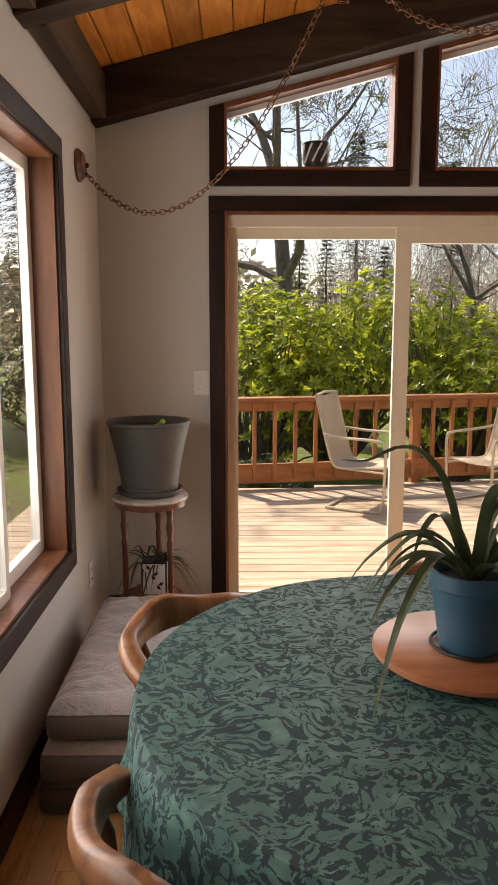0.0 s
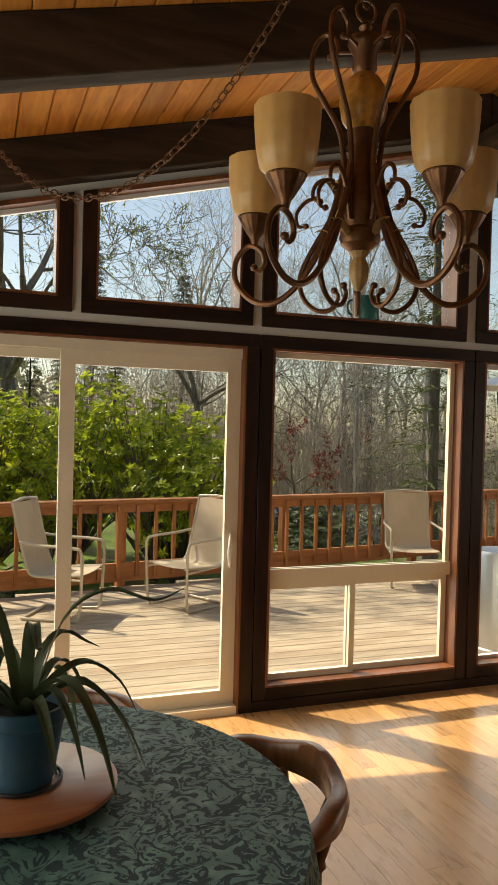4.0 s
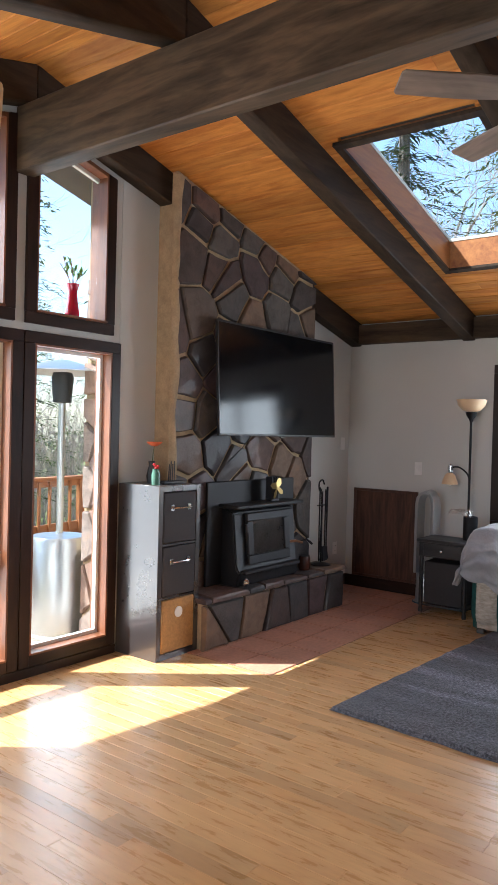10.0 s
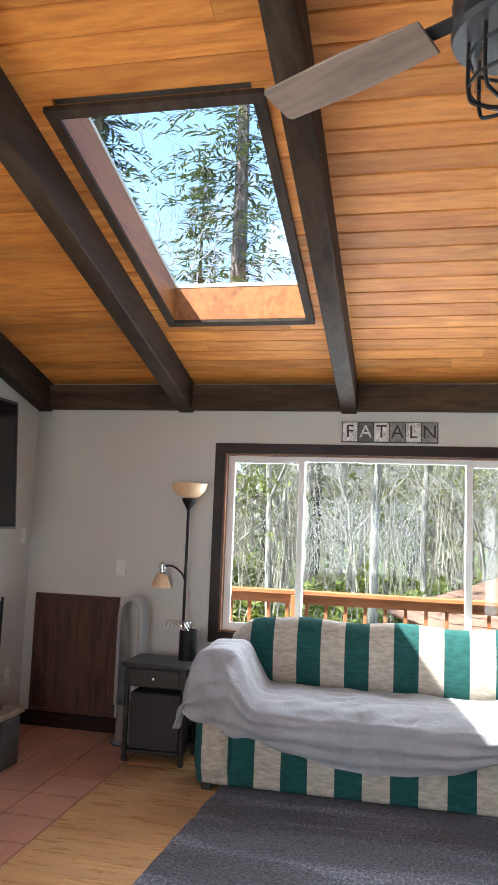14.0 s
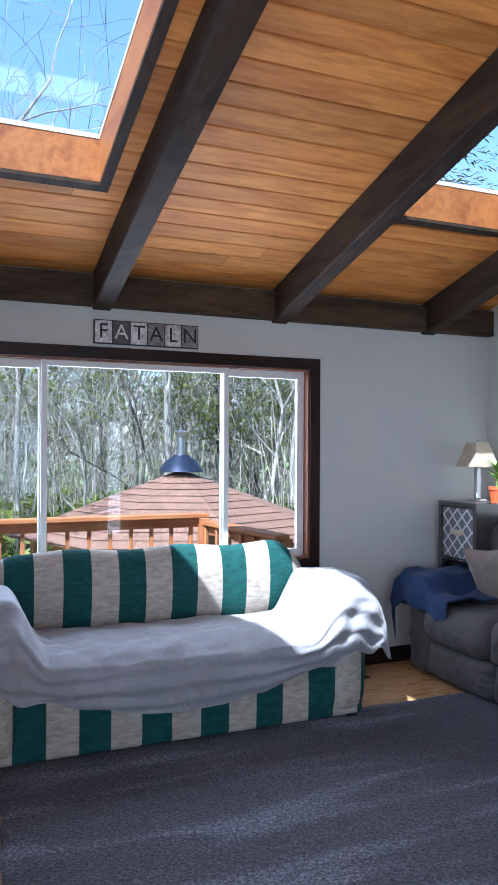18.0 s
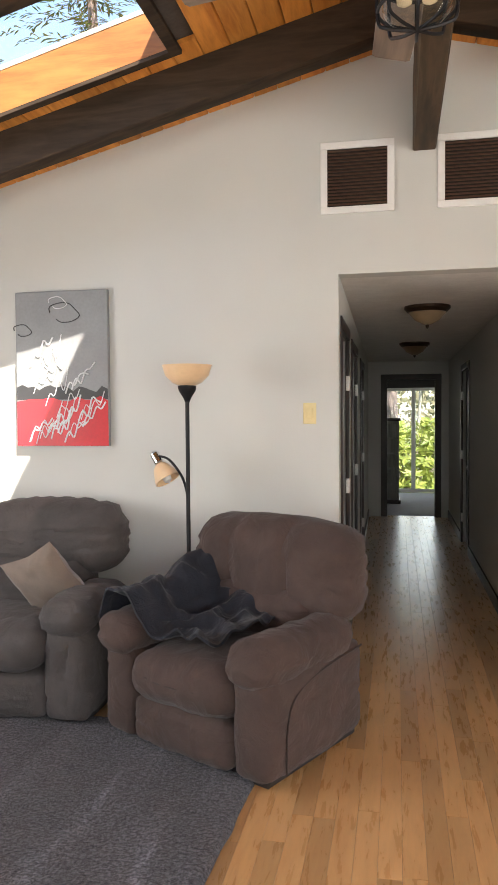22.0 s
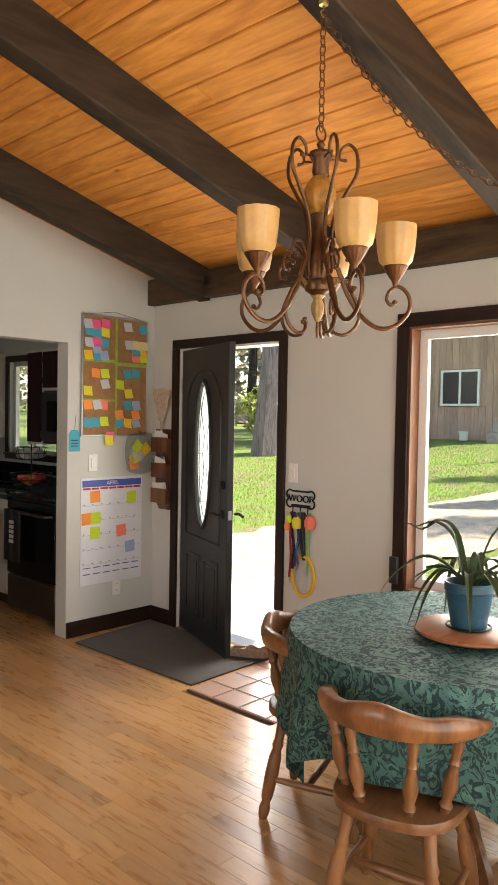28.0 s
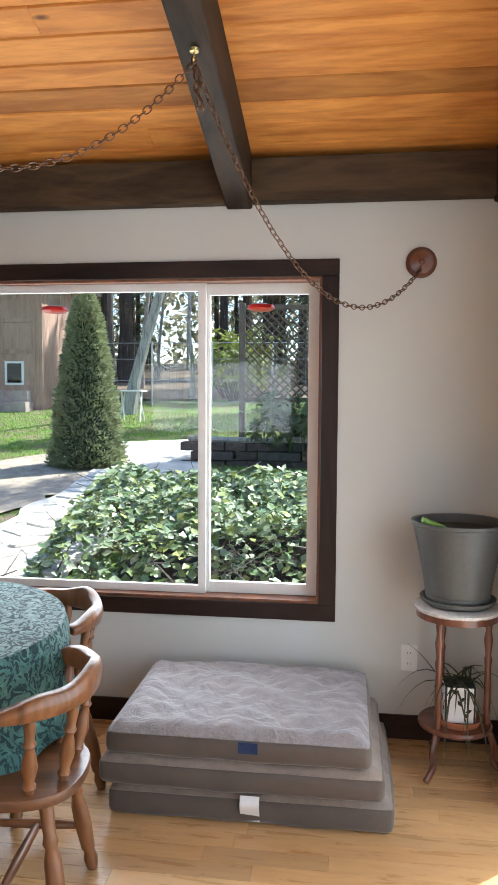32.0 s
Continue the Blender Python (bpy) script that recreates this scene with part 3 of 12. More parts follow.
def reveal_g(parent, x0, x1, z0, z1, sill=True):
    t = 0.012
    part("jamb", box(x0, x0 + t, YG - 0.02, YG + T, z0, z1), JAMB, parent)
    part("jamb", box(x1 - t, x1, YG - 0.02, YG + T, z0, z1), JAMB, parent)
    part("jamb", box(x0 + t, x1 - t, YG - 0.02, YG + T, z1 - t, z1), JAMB, parent)
    if sill:
        part("sill", box(x0 + t, x1 - t, YG - 0.03, YG + T, z0, z0 + t), JAMB, parent)


def sash_g(parent, y, x0, x1, z0, z1, w, mat, d=0.03):
    s = part("sash", boxes((x0, x0 + w, y, y + d, z0, z1), (x1 - w, x1, y, y + d, z0, z1), (x0 + w, x1 - w, y, y + d, z1 - w, z1), (x0 + w, x1 - w, y, y + d, z0, z0 + w)), mat, parent, smooth=False)
    p = part("pane", box(x0 + w, x1 - w, y + d / 2 - 0.003, y + d / 2 + 0.003, z0 + w, z1 - w), GLASS, s, smooth=False)
    p.visible_shadow = False
    return s


door = thing("door_2", "sliding glass patio door with almond frame and dark casing", "door", kind="structure")
casing_g(door, GX[0], GX[1], 0.0, GZ1, bottom=False)
reveal_g(door, GX[0], GX[1], 0.0, GZ1, sill=False)
part("track", box(GX[0] + 0.012, GX[1] - 0.012, YG - 0.02, YG + T, 0.0, 0.045), VINYL, door)
part("head", box(GX[0] + 0.012, GX[1] - 0.012, YG + 0.02, YG + T, 1.935, 1.988), VINYL, door)
sash_g(door, YG + 0.075, 0.612, 1.50, 0.045, 1.935, 0.05, VINYL)
slide = sash_g(door, YG + 0.035, 1.425, 2.388, 0.045, 1.935, 0.075, VINYL)
part("pull_handle", tube([(2.35, YG + 0.03, 0.80), (2.335, YG - 0.005, 0.83), (2.325, YG - 0.018, 0.89), (2.335, YG - 0.005, 0.95), (2.35, YG + 0.03, 0.98)], 0.009), VINYL_W, slide, "white curved pull handle")

win = thing("window_3", "picture window with two small sliding panes below, dark casing", "window", kind="structure")
casing_g(win, GX[2], GX[3], GZ0, GZ1)
reveal_g(win, GX[2], GX[3], GZ0, GZ1)
sash_g(win, YG + 0.06, GX[2] + 0.012, GX[3] - 0.012, 0.74, GZ1 - 0.012, 0.03, VINYL)
part("mid_rail", box(GX[2] + 0.012, GX[3] - 0.012, YG + 0.045, YG + 0.1, 0.69, 0.77), VINYL, win)
sash_g(win, YG + 0.055, GX[2] + 0.012, 3.14, GZ0 + 0.012, 0.69, 0.035, VINYL)
sash_g(win, YG + 0.085, 3.10, GX[3] - 0.012, GZ0 + 0.012, 0.69, 0.035, VINYL, 0.025)
win = thing("window_4", "tall narrow fixed window beside the fireplace, dark casing", "window", kind="structure")
casing_g(win, GX[4], GX[5], GZ0, GZ1)
reveal_g(win, GX[4], GX[5], GZ0, GZ1)
sash_g(win, YG + 0.06, GX[4] + 0.012, GX[5] - 0.012, GZ0 + 0.012, GZ1 - 0.012, 0.022, VINYL_W)


def slope_board(x0, x1, y0, y1, d0, d1):
    """A board under the roof slope between two depths below the transom head."""
    bm = bmesh.new()
    vs = [bm.verts.new((x, y, top_under(x) + d)) for d in (d0, d1) for x, y in ((x0, y0), (x1, y0), (x1, y1), (x0, y1))]
    for q in ((3, 2, 1, 0), (4, 5, 6, 7), (0, 1, 5, 4), (1, 2, 6, 5), (2, 3, 7, 6), (3, 0, 4, 7)):
        bm.faces.new([vs[i] for i in q])
    return bm


def upright(x0, x1, y0, y1, z0):
    bm = bmesh.new()
    vs = [bm.verts.new((x, y, z)) for x, y in ((x0, y0), (x1, y0), (x1, y1), (x0, y1)) for z in (z0, top_under(x))]
    for q in ((0, 2, 3, 1), (2, 4, 5, 3), (4, 6, 7, 5), (6, 0, 1, 7), (1, 3, 5, 7), (6, 4, 2, 0)):
        bm.faces.new([vs[i] for i in q])
    bmesh.ops.recalc_face_normals(bm, faces=bm.faces)
    return bm


for i in range(0, 8, 2):
    x0, x1 = TX[i], TX[i + 1]
    win = thing(f"window_{5 + i // 2}", "slant-topped transom window with dark casing under the rafter", "window", kind="structure")
    a, b = YG - 0.022, YG + 0.002
    part("casing", box(x0 - 0.07, x1 + 0.07, a, b, TZ0 - 0.07, TZ0, 0.003), TRIM_X, win)
    part("casing", upright(x0 - 0.07, x0, a, b, TZ0), TRIM_Z, win)
    part("casing", upright(x1, x1 + 0.07, a, b, TZ0), TRIM_Z, win)
    part("jamb", upright(x0, x0 + 0.012, YG - 0.02, YG + T, TZ0), JAMB, win)
    part("jamb", upright(x1 - 0.012, x1, YG - 0.02, YG + T, TZ0), JAMB, win)
    part("sill", box(x0 + 0.012, x1 - 0.012, YG - 0.045, YG + T, TZ0, TZ0 + 0.012), JAMB, win)
    part("head", slope_board(x0 + 0.012, x1 - 0.012, YG - 0.02, YG + T, -0.025, 0.0), JAMB, win, smooth=False)
    s = part("sash", slope_board(x0 + 0.012, x1 - 0.012, YG + 0.06, YG + 0.085, -0.05, -0.025), VINYL_W, win, smooth=False)
    g = bmesh.new()
    vs = [g.verts.new((x, y, z)) for y in (YG + 0.07, YG + 0.075) for x, z in ((x0 + 0.013, TZ0 + 0.013), (x1 - 0.013, TZ0 + 0.013), (x1 - 0.013, top_under(x1) - 0.03), (x0 + 0.013, top_under(x0) - 0.03))]
    for q in ((0, 1, 2, 3), (7, 6, 5, 4), (0, 4, 5, 1), (1, 5, 6, 2), (2, 6, 7, 3), (3, 7, 4, 0)):
        g.faces.new([vs[k] for k in q])
    bmesh.ops.recalc_face_normals(g, faces=g.faces)
    part("pane", g, GLASS, s, smooth=False).visible_shadow = False
built("trim_foot", boxes((2.40, 4.64, YG - 0.02, YG + 0.002, 0.0, 0.056)), TRIM_X, "dark base board under the windows", "baseboard")

# baseboards
for k, (n, r, mt) in enumerate((("baseboard", (0.0, 0.015, 0.0, DY0 - 0.07, 0, 0.11), TRIM_Y), ("baseboard", (0.0, 0.015, DY1 + 0.07, YG, 0, 0.11), TRIM_Y),
                 ("baseboard", (0.015, KX0, 0.0, 0.015, 0, 0.11), TRIM_X), ("baseboard", (KX1, HX0, 0.0, 0.015, 0, 0.11), TRIM_X),
                 ("baseboard", (HX1, XR - 0.015, 0.0, 0.015, 0, 0.11), TRIM_X), ("baseboard", (XR - 0.015, XR, 0, YG, 0, 0.11), TRIM_Y),
                 ("baseboard", (0.015, 0.525, YG - 0.015, YG, 0, 0.11), TRIM_X), ("baseboard", (6.95, XR - 0.015, YG - 0.015, YG, 0, 0.11), TRIM_X))):
    built(n, box(*r, 0.003), mt, "dark stained baseboard", "baseboard")

BRONZE0 = plain('dark_bronze', (0.055, 0.032, 0.020), 0.4, metal=0.6, var=0.3)
CREAMG = plain('tea_stained_glass', (0.30, 0.215, 0.13), 0.35, var=0.15, bump=0)

# hall, narrowing slightly to its end
HEND = -7.1
HA, HB = 3.26, 4.44


def hall_x(side, y):
    t = (y + T) / (HEND + T)
    return HX0 + (HA - HX0) * t if side < 0 else HX1 + (HB - HX1) * t


def hall_wall(side, y0, y1, z0, z1):
    a, b = hall_x(side, y0), hall_x(side, y1)
    return prism([(a, y0), (b, y1), (b + side * 0.1, y1), (a + side * 0.1, y0)], z0, z1)


HDOORS = {1: [(-0.95, -0.16), (-2.45, -1.50), (-4.40, -3.45)], -1: [(-5.0, -4.1)]}
for side in (-1, 1):
    wall = bmesh.new()
    edge = -T
    for a, b in sorted(HDOORS[side], reverse=True):
        join(wall, hall_wall(side, edge, b, -0.02, HZ))
        join(wall, hall_wall(side, b, a, 2.04, HZ))
        edge = a
    join(wall, hall_wall(side, edge, HEND, -0.02, HZ))
    bmesh.ops.recalc_face_normals(wall, faces=wall.faces)
    built("wall_hall", wall, WALL, "pale grey hall wall with dark doors", "wall")
    for a, b in HDOORS[side]:
        dr = thing("hall_door", "dark brown panelled door in a dark casing along the hall", "door", kind="structure")
        for y in (a, b):
            x = hall_x(side, y)
            part("casing", box(x - 0.012, x + 0.012, y - 0.035, y + 0.035, 0, 2.11, 0.002), TRIM_Z, dr)
        x = hall_x(side, (a + b) / 2)
        part("casing", box(x - 0.016, x + 0.016, a + 0.036, b - 0.036, 2.04, 2.11, 0.002), TRIM_Y, dr)
        leaf = part("leaf", box(x + side * 0.06 - 0.018, x + side * 0.06 + 0.018, a + 0.036, b - 0.036, 0.01, 2.038, 0.003), TRIM_Z, dr)
        for z0, z1 in ((0.2, 0.9), (1.1, 1.85)):
            part("panel", box(x + side * 0.036, x + side * 0.042, a + 0.13, b - 0.13, z0, z1, 0.002), TRIM_Z, leaf)
        for z in (0.3, 1.05, 1.75):
            part("hinge", box(x - 0.014, x + 0.014, a + 0.036, a + 0.055, z - 0.05, z + 0.05, 0.002), VINYL_W, dr, "pale hinge")
        part("knob", lathe([(0, 0), (0.012, 0), (0.012, 0.02), (0.028, 0.035), (0.024, 0.055), (0, 0.06)], 16), VINYL_W, leaf, at=pose(x + side * 0.043, b - 0.10, 0.95, 0, -90 * side))
bm = prism([(HX0 - 0.1, -T), (HA - 0.1, HEND - 0.1), (HB + 0.1, HEND - 0.1), (HX1 + 0.1, -T)], HZ, HZ + 0.1)
built("ceiling_hall", bm, POPCORN, "white textured hall ceiling", "ceiling")
DX0, DX1 = 3.45, 4.17
built("wall_hall_end", boxes((HA - 0.1, DX0, HEND - 0.12, HEND, -0.02, HZ + 0.1), (DX1, HB + 0.1, HEND - 0.12, HEND, -0.02, HZ + 0.1), (DX0, DX1, HEND - 0.12, HEND, 2.05, HZ + 0.1)), WALL, "hall end wall with an open doorway", "wall")
dr = thing("hall_end_doorway", "dark cased open doorway at the end of the hall", "doorway", kind="structure")
for r, mm in (((DX0 - 0.08, DX0, HEND - 0.001, HEND + 0.02, 0, 2.13), TRIM_Z), ((DX1, DX1 + 0.08, HEND - 0.001, HEND + 0.02, 0, 2.13), TRIM_Z), ((DX0, DX1, HEND - 0.001, HEND + 0.02, 2.05, 2.13), TRIM_X), ((DX0, DX0 + 0.012, HEND - 0.12, HEND, 0, 2.05), TRIM_Z), ((DX1 - 0.012, DX1, HEND - 0.12, HEND, 0, 2.05), TRIM_Z), ((DX0, DX1, HEND - 0.12, HEND - 0.08, 1.93, 2.05), TRIM_X)):
    part("casing", box(*r, 0.002), mm, dr)
# bedroom beyond
BY = -10.6
CARPET = fabric("grey_carpet", (0.20, 0.19, 0.185), weave=120, bump=0.8, sheen=0.2)
built("floor_bedroom", box(1.8, 5.4, BY, HEND - 0.12, -0.16, -0.002), CARPET, "grey bedroom carpet", "floor")
built("wall_bedroom", boxes((1.7, 1.8, BY, HEND - 0.12, -0.02, 2.4), (5.4, 5.5, BY, HEND - 0.12, -0.02, 2.4), (1.7, 2.8, BY - 0.1, BY, -0.02, 2.4), (4.9, 5.5, BY - 0.1, BY, -0.02, 2.4), (2.8, 4.9, BY - 0.1, BY, 2.05, 2.4)), WALL, "pale bedroom walls", "wall")
built("ceiling_bedroom", box(1.7, 5.5, BY - 0.1, HEND - 0.12, 2.4, 2.5), POPCORN, "white bedroom ceiling", "ceiling")
gd = thing("door_3", "white sliding glass door in the far bedroom", "door", kind="structure")
for x0, x1, y in ((2.8, 3.74, BY - 0.06), (3.66, 4.9, BY - 0.09)):
    s2 = part("sash", boxes((x0, x0 + 0.06, y, y + 0.03, 0.0, 2.05), (x1 - 0.06, x1, y, y + 0.03, 0.0, 2.05), (x0 + 0.06, x1 - 0.06, y, y + 0.03, 1.99, 2.05), (x0 + 0.06, x1 - 0.06, y, y + 0.03, 0, 0.07)), VINYL_W, gd, smooth=False)
    part("pane", box(x0 + 0.06, x1 - 0.06, y + 0.012, y + 0.018, 0.07, 1.99), GLASS, s2, smooth=False).visible_shadow = False
ds = thing("tall_dresser", "tall grey-painted bedroom dresser with a dark cornice", "dresser", pose(4.20, -9.1, 0))
GREYD = wood("grey_washed_wood", (0.12, 0.12, 0.12), (0.26, 0.26, 0.25), "z", 0.6)
part("body", box(-0.22, 0.22, -0.35, 0.35, 0.06, 1.42, 0.006), GREYD, ds)
part("cornice", box(-0.25, 0.25, -0.38, 0.38, 1.42, 1.47, 0.01), TRIM_Y, ds)
part("plinth", box(-0.25, 0.25, -0.38, 0.38, 0.0, 0.06, 0.006), TRIM_Y, ds)
for k in range(5):
    part("drawer_front", box(-0.2, 0.2, 0.35, 0.362, 0.10 + 0.26 * k, 0.33 + 0.26 * k, 0.003), GREYD, ds)
for x, y in ((3.79, -1.39), (3.82, -4.21)):
    lt = thing("flush_ceiling_light", "flush bronze ceiling light with a cream glass bowl", "ceiling light", pose(x, y, HZ))
    part("pan", lathe([(0, -0.045), (0.14, -0.045), (0.165, -0.02), (0.165, -0.001), (0, -0.001)], 32), BRONZE0, lt)
    part("bowl", lathe([(0, -0.135), (0.03, -0.132), (0.09, -0.10), (0.135, -0.046), (0.0, -0.046)], 28), CREAMG, lt, "cream glass bowl")
    part("finial", lathe([(0, -0.165), (0.010, -0.155), (0.014, -0.14), (0.006, -0.128), (0, -0.128)], 12), BRONZE0, lt)
for side in (-1, 1):
    edges = [-T] + [v for a, b in sorted(HDOORS[side], reverse=True) for v in (b + 0.036, a - 0.036)] + [HEND]
    for y1, y0 in zip(edges[::2], edges[1::2]):
        a, b = hall_x(side, y1), hall_x(side, y0)
        if y1 - y0 > 0.05:
            built("baseboard", prism([(a, y1), (b, y0), (b - side * 0.015, y0), (a - side * 0.015, y1)], 0, 0.11), TRIM_Y, "dark stained baseboard", "baseboard")
# kitchen shell
KY = -3.42
built("wall_kitchen", boxes((-T, HX0 - 0.12, KY - 0.13, KY, -0.02, 2.5), (HX0 - 0.16, HX0 - 0.14, KY, -T, -0.02, 2.5), (-T, 0, KY, -2.22, -0.02, 2.5), (-T, 0, -1.30, -T, -0.02, 2.5), (-T, 0, -2.22, -1.30, -0.02, 1.17), (-T, 0, -2.22, -1.30, 2.07, 2.5)), KWALL, "pale kitchen walls", "wall")
built("ceiling_kitchen", box(-T, HX0 - 0.12, KY - 0.1, -T, 2.31, 2.41), POPCORN, "white kitchen ceiling", "ceiling")
# ---- more materials ----
BLACK = plain("black_satin", (0.018, 0.018, 0.02), 0.45, var=0.3, bump=0.03)
IRON = plain("wrought_black_metal", (0.022, 0.022, 0.024), 0.5, metal=0.7, var=0.4, bump=0.1)
CASTIRON = plain("black_cast_iron", (0.014, 0.0145, 0.016), 0.55, metal=0.2, var=0.3, bump=0.15, fine=120)
CHROME = plain("chrome", (0.75, 0.75, 0.76), 0.15, metal=1.0, var=0.05, bump=0)
STEEL = plain("brushed_steel", (0.52, 0.53, 0.55), 0.32, metal=0.95, var=0.1, bump=0.04, fine=90)
WHITEP = plain("white_plastic", (0.80, 0.79, 0.76), 0.4, var=0.05, bump=0.0)
IVORYP = plain("ivory_plastic", (0.72, 0.60, 0.30), 0.4, var=0.08, bump=0.0)
BRONZE = plain("antique_bronze", (0.16, 0.075, 0.035), 0.38, metal=0.75, var=0.45, scale=20, bump=0.12)
MORTAR = plain("mortar", (0.43, 0.315, 0.185), 0.95, var=0.3, scale=14, bump=0.6, fine=90, source="world")
TAN_BOX = plain("tan_woven_box", (0.40, 0.22, 0.075), 0.7, var=0.25, scale=30, bump=0.3)
GREYPOT = plain("ribbed_grey_pot", (0.095, 0.098, 0.092), 0.5, var=0.25, scale=5, bump=0.1)
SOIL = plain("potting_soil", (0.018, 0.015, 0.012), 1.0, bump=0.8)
TEALPOT = plain("teal_ceramic", (0.02, 0.085, 0.135), 0.42, var=0.2, bump=0.05)
ORANGEPOT = plain("orange_plastic_pot", (0.62, 0.12, 0.035), 0.45, var=0.12)
CHAIRWOOD = wood("maple_chair_wood", (0.105, 0.038, 0.014), (0.29, 0.122, 0.045), "z", 0.33, ring=10, vary=0.15, coat=0.25, bump=0.05)
CHAIRSEAT = wood("worn_chair_seat_wood", (0.075, 0.030, 0.012), (0.22, 0.095, 0.040), "y", 0.3, ring=7, vary=0.1, coat=0.3, bump=0.06)
SUSANW = wood("lazy_susan_wood", (0.26, 0.085, 0.035), (0.40, 0.155, 0.065), "x", 0.35, ring=5, vary=0, coat=0.3, bump=0.03)
DARKOAK = wood("dark_oak_panel", (0.030, 0.013, 0.009), (0.12, 0.052, 0.030), "z", 0.42, ring=14, vary=0.1, bump=0.2)
BLACKWOOD = wood("black_painted_wood", (0.010, 0.010, 0.011), (0.028, 0.027, 0.027), "y", 0.42, vary=0.05, bump=0.06)
MARBLE = plain("white_marble", (0.62, 0.59, 0.55), 0.25, var=0.35, scale=9, bump=0.0)
REDWOOD = wood("mahogany_stand", (0.055, 0.018, 0.011), (0.20, 0.07, 0.035), "z", 0.3, vary=0.1, coat=0.4)
AMBER = plain("amber_glass_shade", (0.60, 0.37, 0.14), 0.35, var=0.14, scale=9, bump=0.03)
AMBER.node_tree.nodes["Principled BSDF"].inputs["Subsurface Weight"].default_value = 0.35
AMBER.node_tree.nodes["Principled BSDF"].inputs["Subsurface Radius"].default_value = (0.05, 0.03, 0.012)
PEACH = plain("peach_glass_shade", (0.78, 0.55, 0.33), 0.35, var=0.08, bump=0.0)
LINEN = fabric("linen_lampshade", (0.62, 0.52, 0.38), weave=400, sheen=0.1)
GREYSOFA = fabric("taupe_microfibre", (0.088, 0.076, 0.072), (0.046, 0.040, 0.039), scale=5, weave=220, bump=0.25, sheen=0.08, wrinkle=0.55)
BROWNSOFA = fabric("brown_microfibre", (0.078, 0.049, 0.041), (0.042, 0.027, 0.023), scale=5, weave=220, bump=0.25, sheen=0.10, wrinkle=0.55)
THROWC = fabric("grey_fleece", (0.36, 0.36, 0.37), (0.26, 0.26, 0.27), scale=4, weave=190, bump=0.6, sheen=0.25, wrinkle=0.45)
NAVY = fabric("navy_plush", (0.018, 0.042, 0.115), (0.009, 0.020, 0.058), scale=10, weave=160, bump=0.7, sheen=0.08)
DKPLUSH = fabric("charcoal_plush", (0.013, 0.015, 0.024), (0.004, 0.005, 0.009), scale=7, weave=160, bump=0.8, sheen=0.15, wrinkle=0.7)
PILLOWC = fabric("taupe_cotton", (0.230, 0.178, 0.142), scale=10, weave=300, bump=0.4)
def shag():
    """Cut pile whose tufts catch the light, with paler brushed tracks."""
    m = bpy.data.materials.new("charcoal_shag")
    nt, b = nodes_of(m)
    v = coords(nt, "world")
    tuft = noise_tex(nt, v, 72, 3, 0.75)
    speck = noise_tex(nt, v, 210, 2)
    track = noise_tex(nt, coords(nt, "world", (2.4, 0.35, 1), (0, 0, 24)), 2.0, 3, 0.5, 0.4)
    col = ramp(nt, tuft, [(0.39, (0.008, 0.008, 0.011)), (0.5, (0.058, 0.058, 0.072)), (0.61, (0.22, 0.22, 0.25))])
    col = mix_col(nt, col, ramp(nt, speck, [(0.35, (0.03, 0.03, 0.037)), (0.68, (0.16, 0.16, 0.185))]), 0.30)
    col = mix_col(nt, col, ramp(nt, track, [(0.40, (0.62, 0.62, 0.62)), (0.54, (0.86, 0.86, 0.86)), (0.60, (1.45, 1.45, 1.47)), (0.66, (1.9, 1.9, 1.93))]), 1.0, "MULTIPLY")
    nt.links.new(col, b.inputs["Base Color"])
    b.inputs["Roughness"].default_value = 0.95
    b.inputs["Sheen Weight"].default_value = 0.2
    add_bump(nt, b, tuft, 1.0, 0.02)
    return m


RUGM = shag()
BEDTOP = fabric("grey_lilac_fleece", (0.31, 0.275, 0.27), (0.22, 0.195, 0.195), scale=14, weave=150, bump=1.0, sheen=0.3, wrinkle=0.8)
BEDSIDE = fabric("taupe_canvas", (0.115, 0.09, 0.072), scale=6, weave=320, bump=0.3)
QUILT = fabric("tan_quilted_cloth", (0.28, 0.22, 0.18), scale=20, weave=200, bump=0.6)
LEAF = plain("aloe_green", (0.105, 0.150, 0.075), 0.5, var=0.45, scale=14, bump=0.05)
LEAF2 = plain("fresh_leaf_green", (0.20, 0.36, 0.06), 0.5, var=0.3, scale=20, bump=0.03)
DRYLEAF = plain("grassy_houseplant", (0.085, 0.095, 0.045), 0.6, var=0.5, scale=18, bump=0.03)


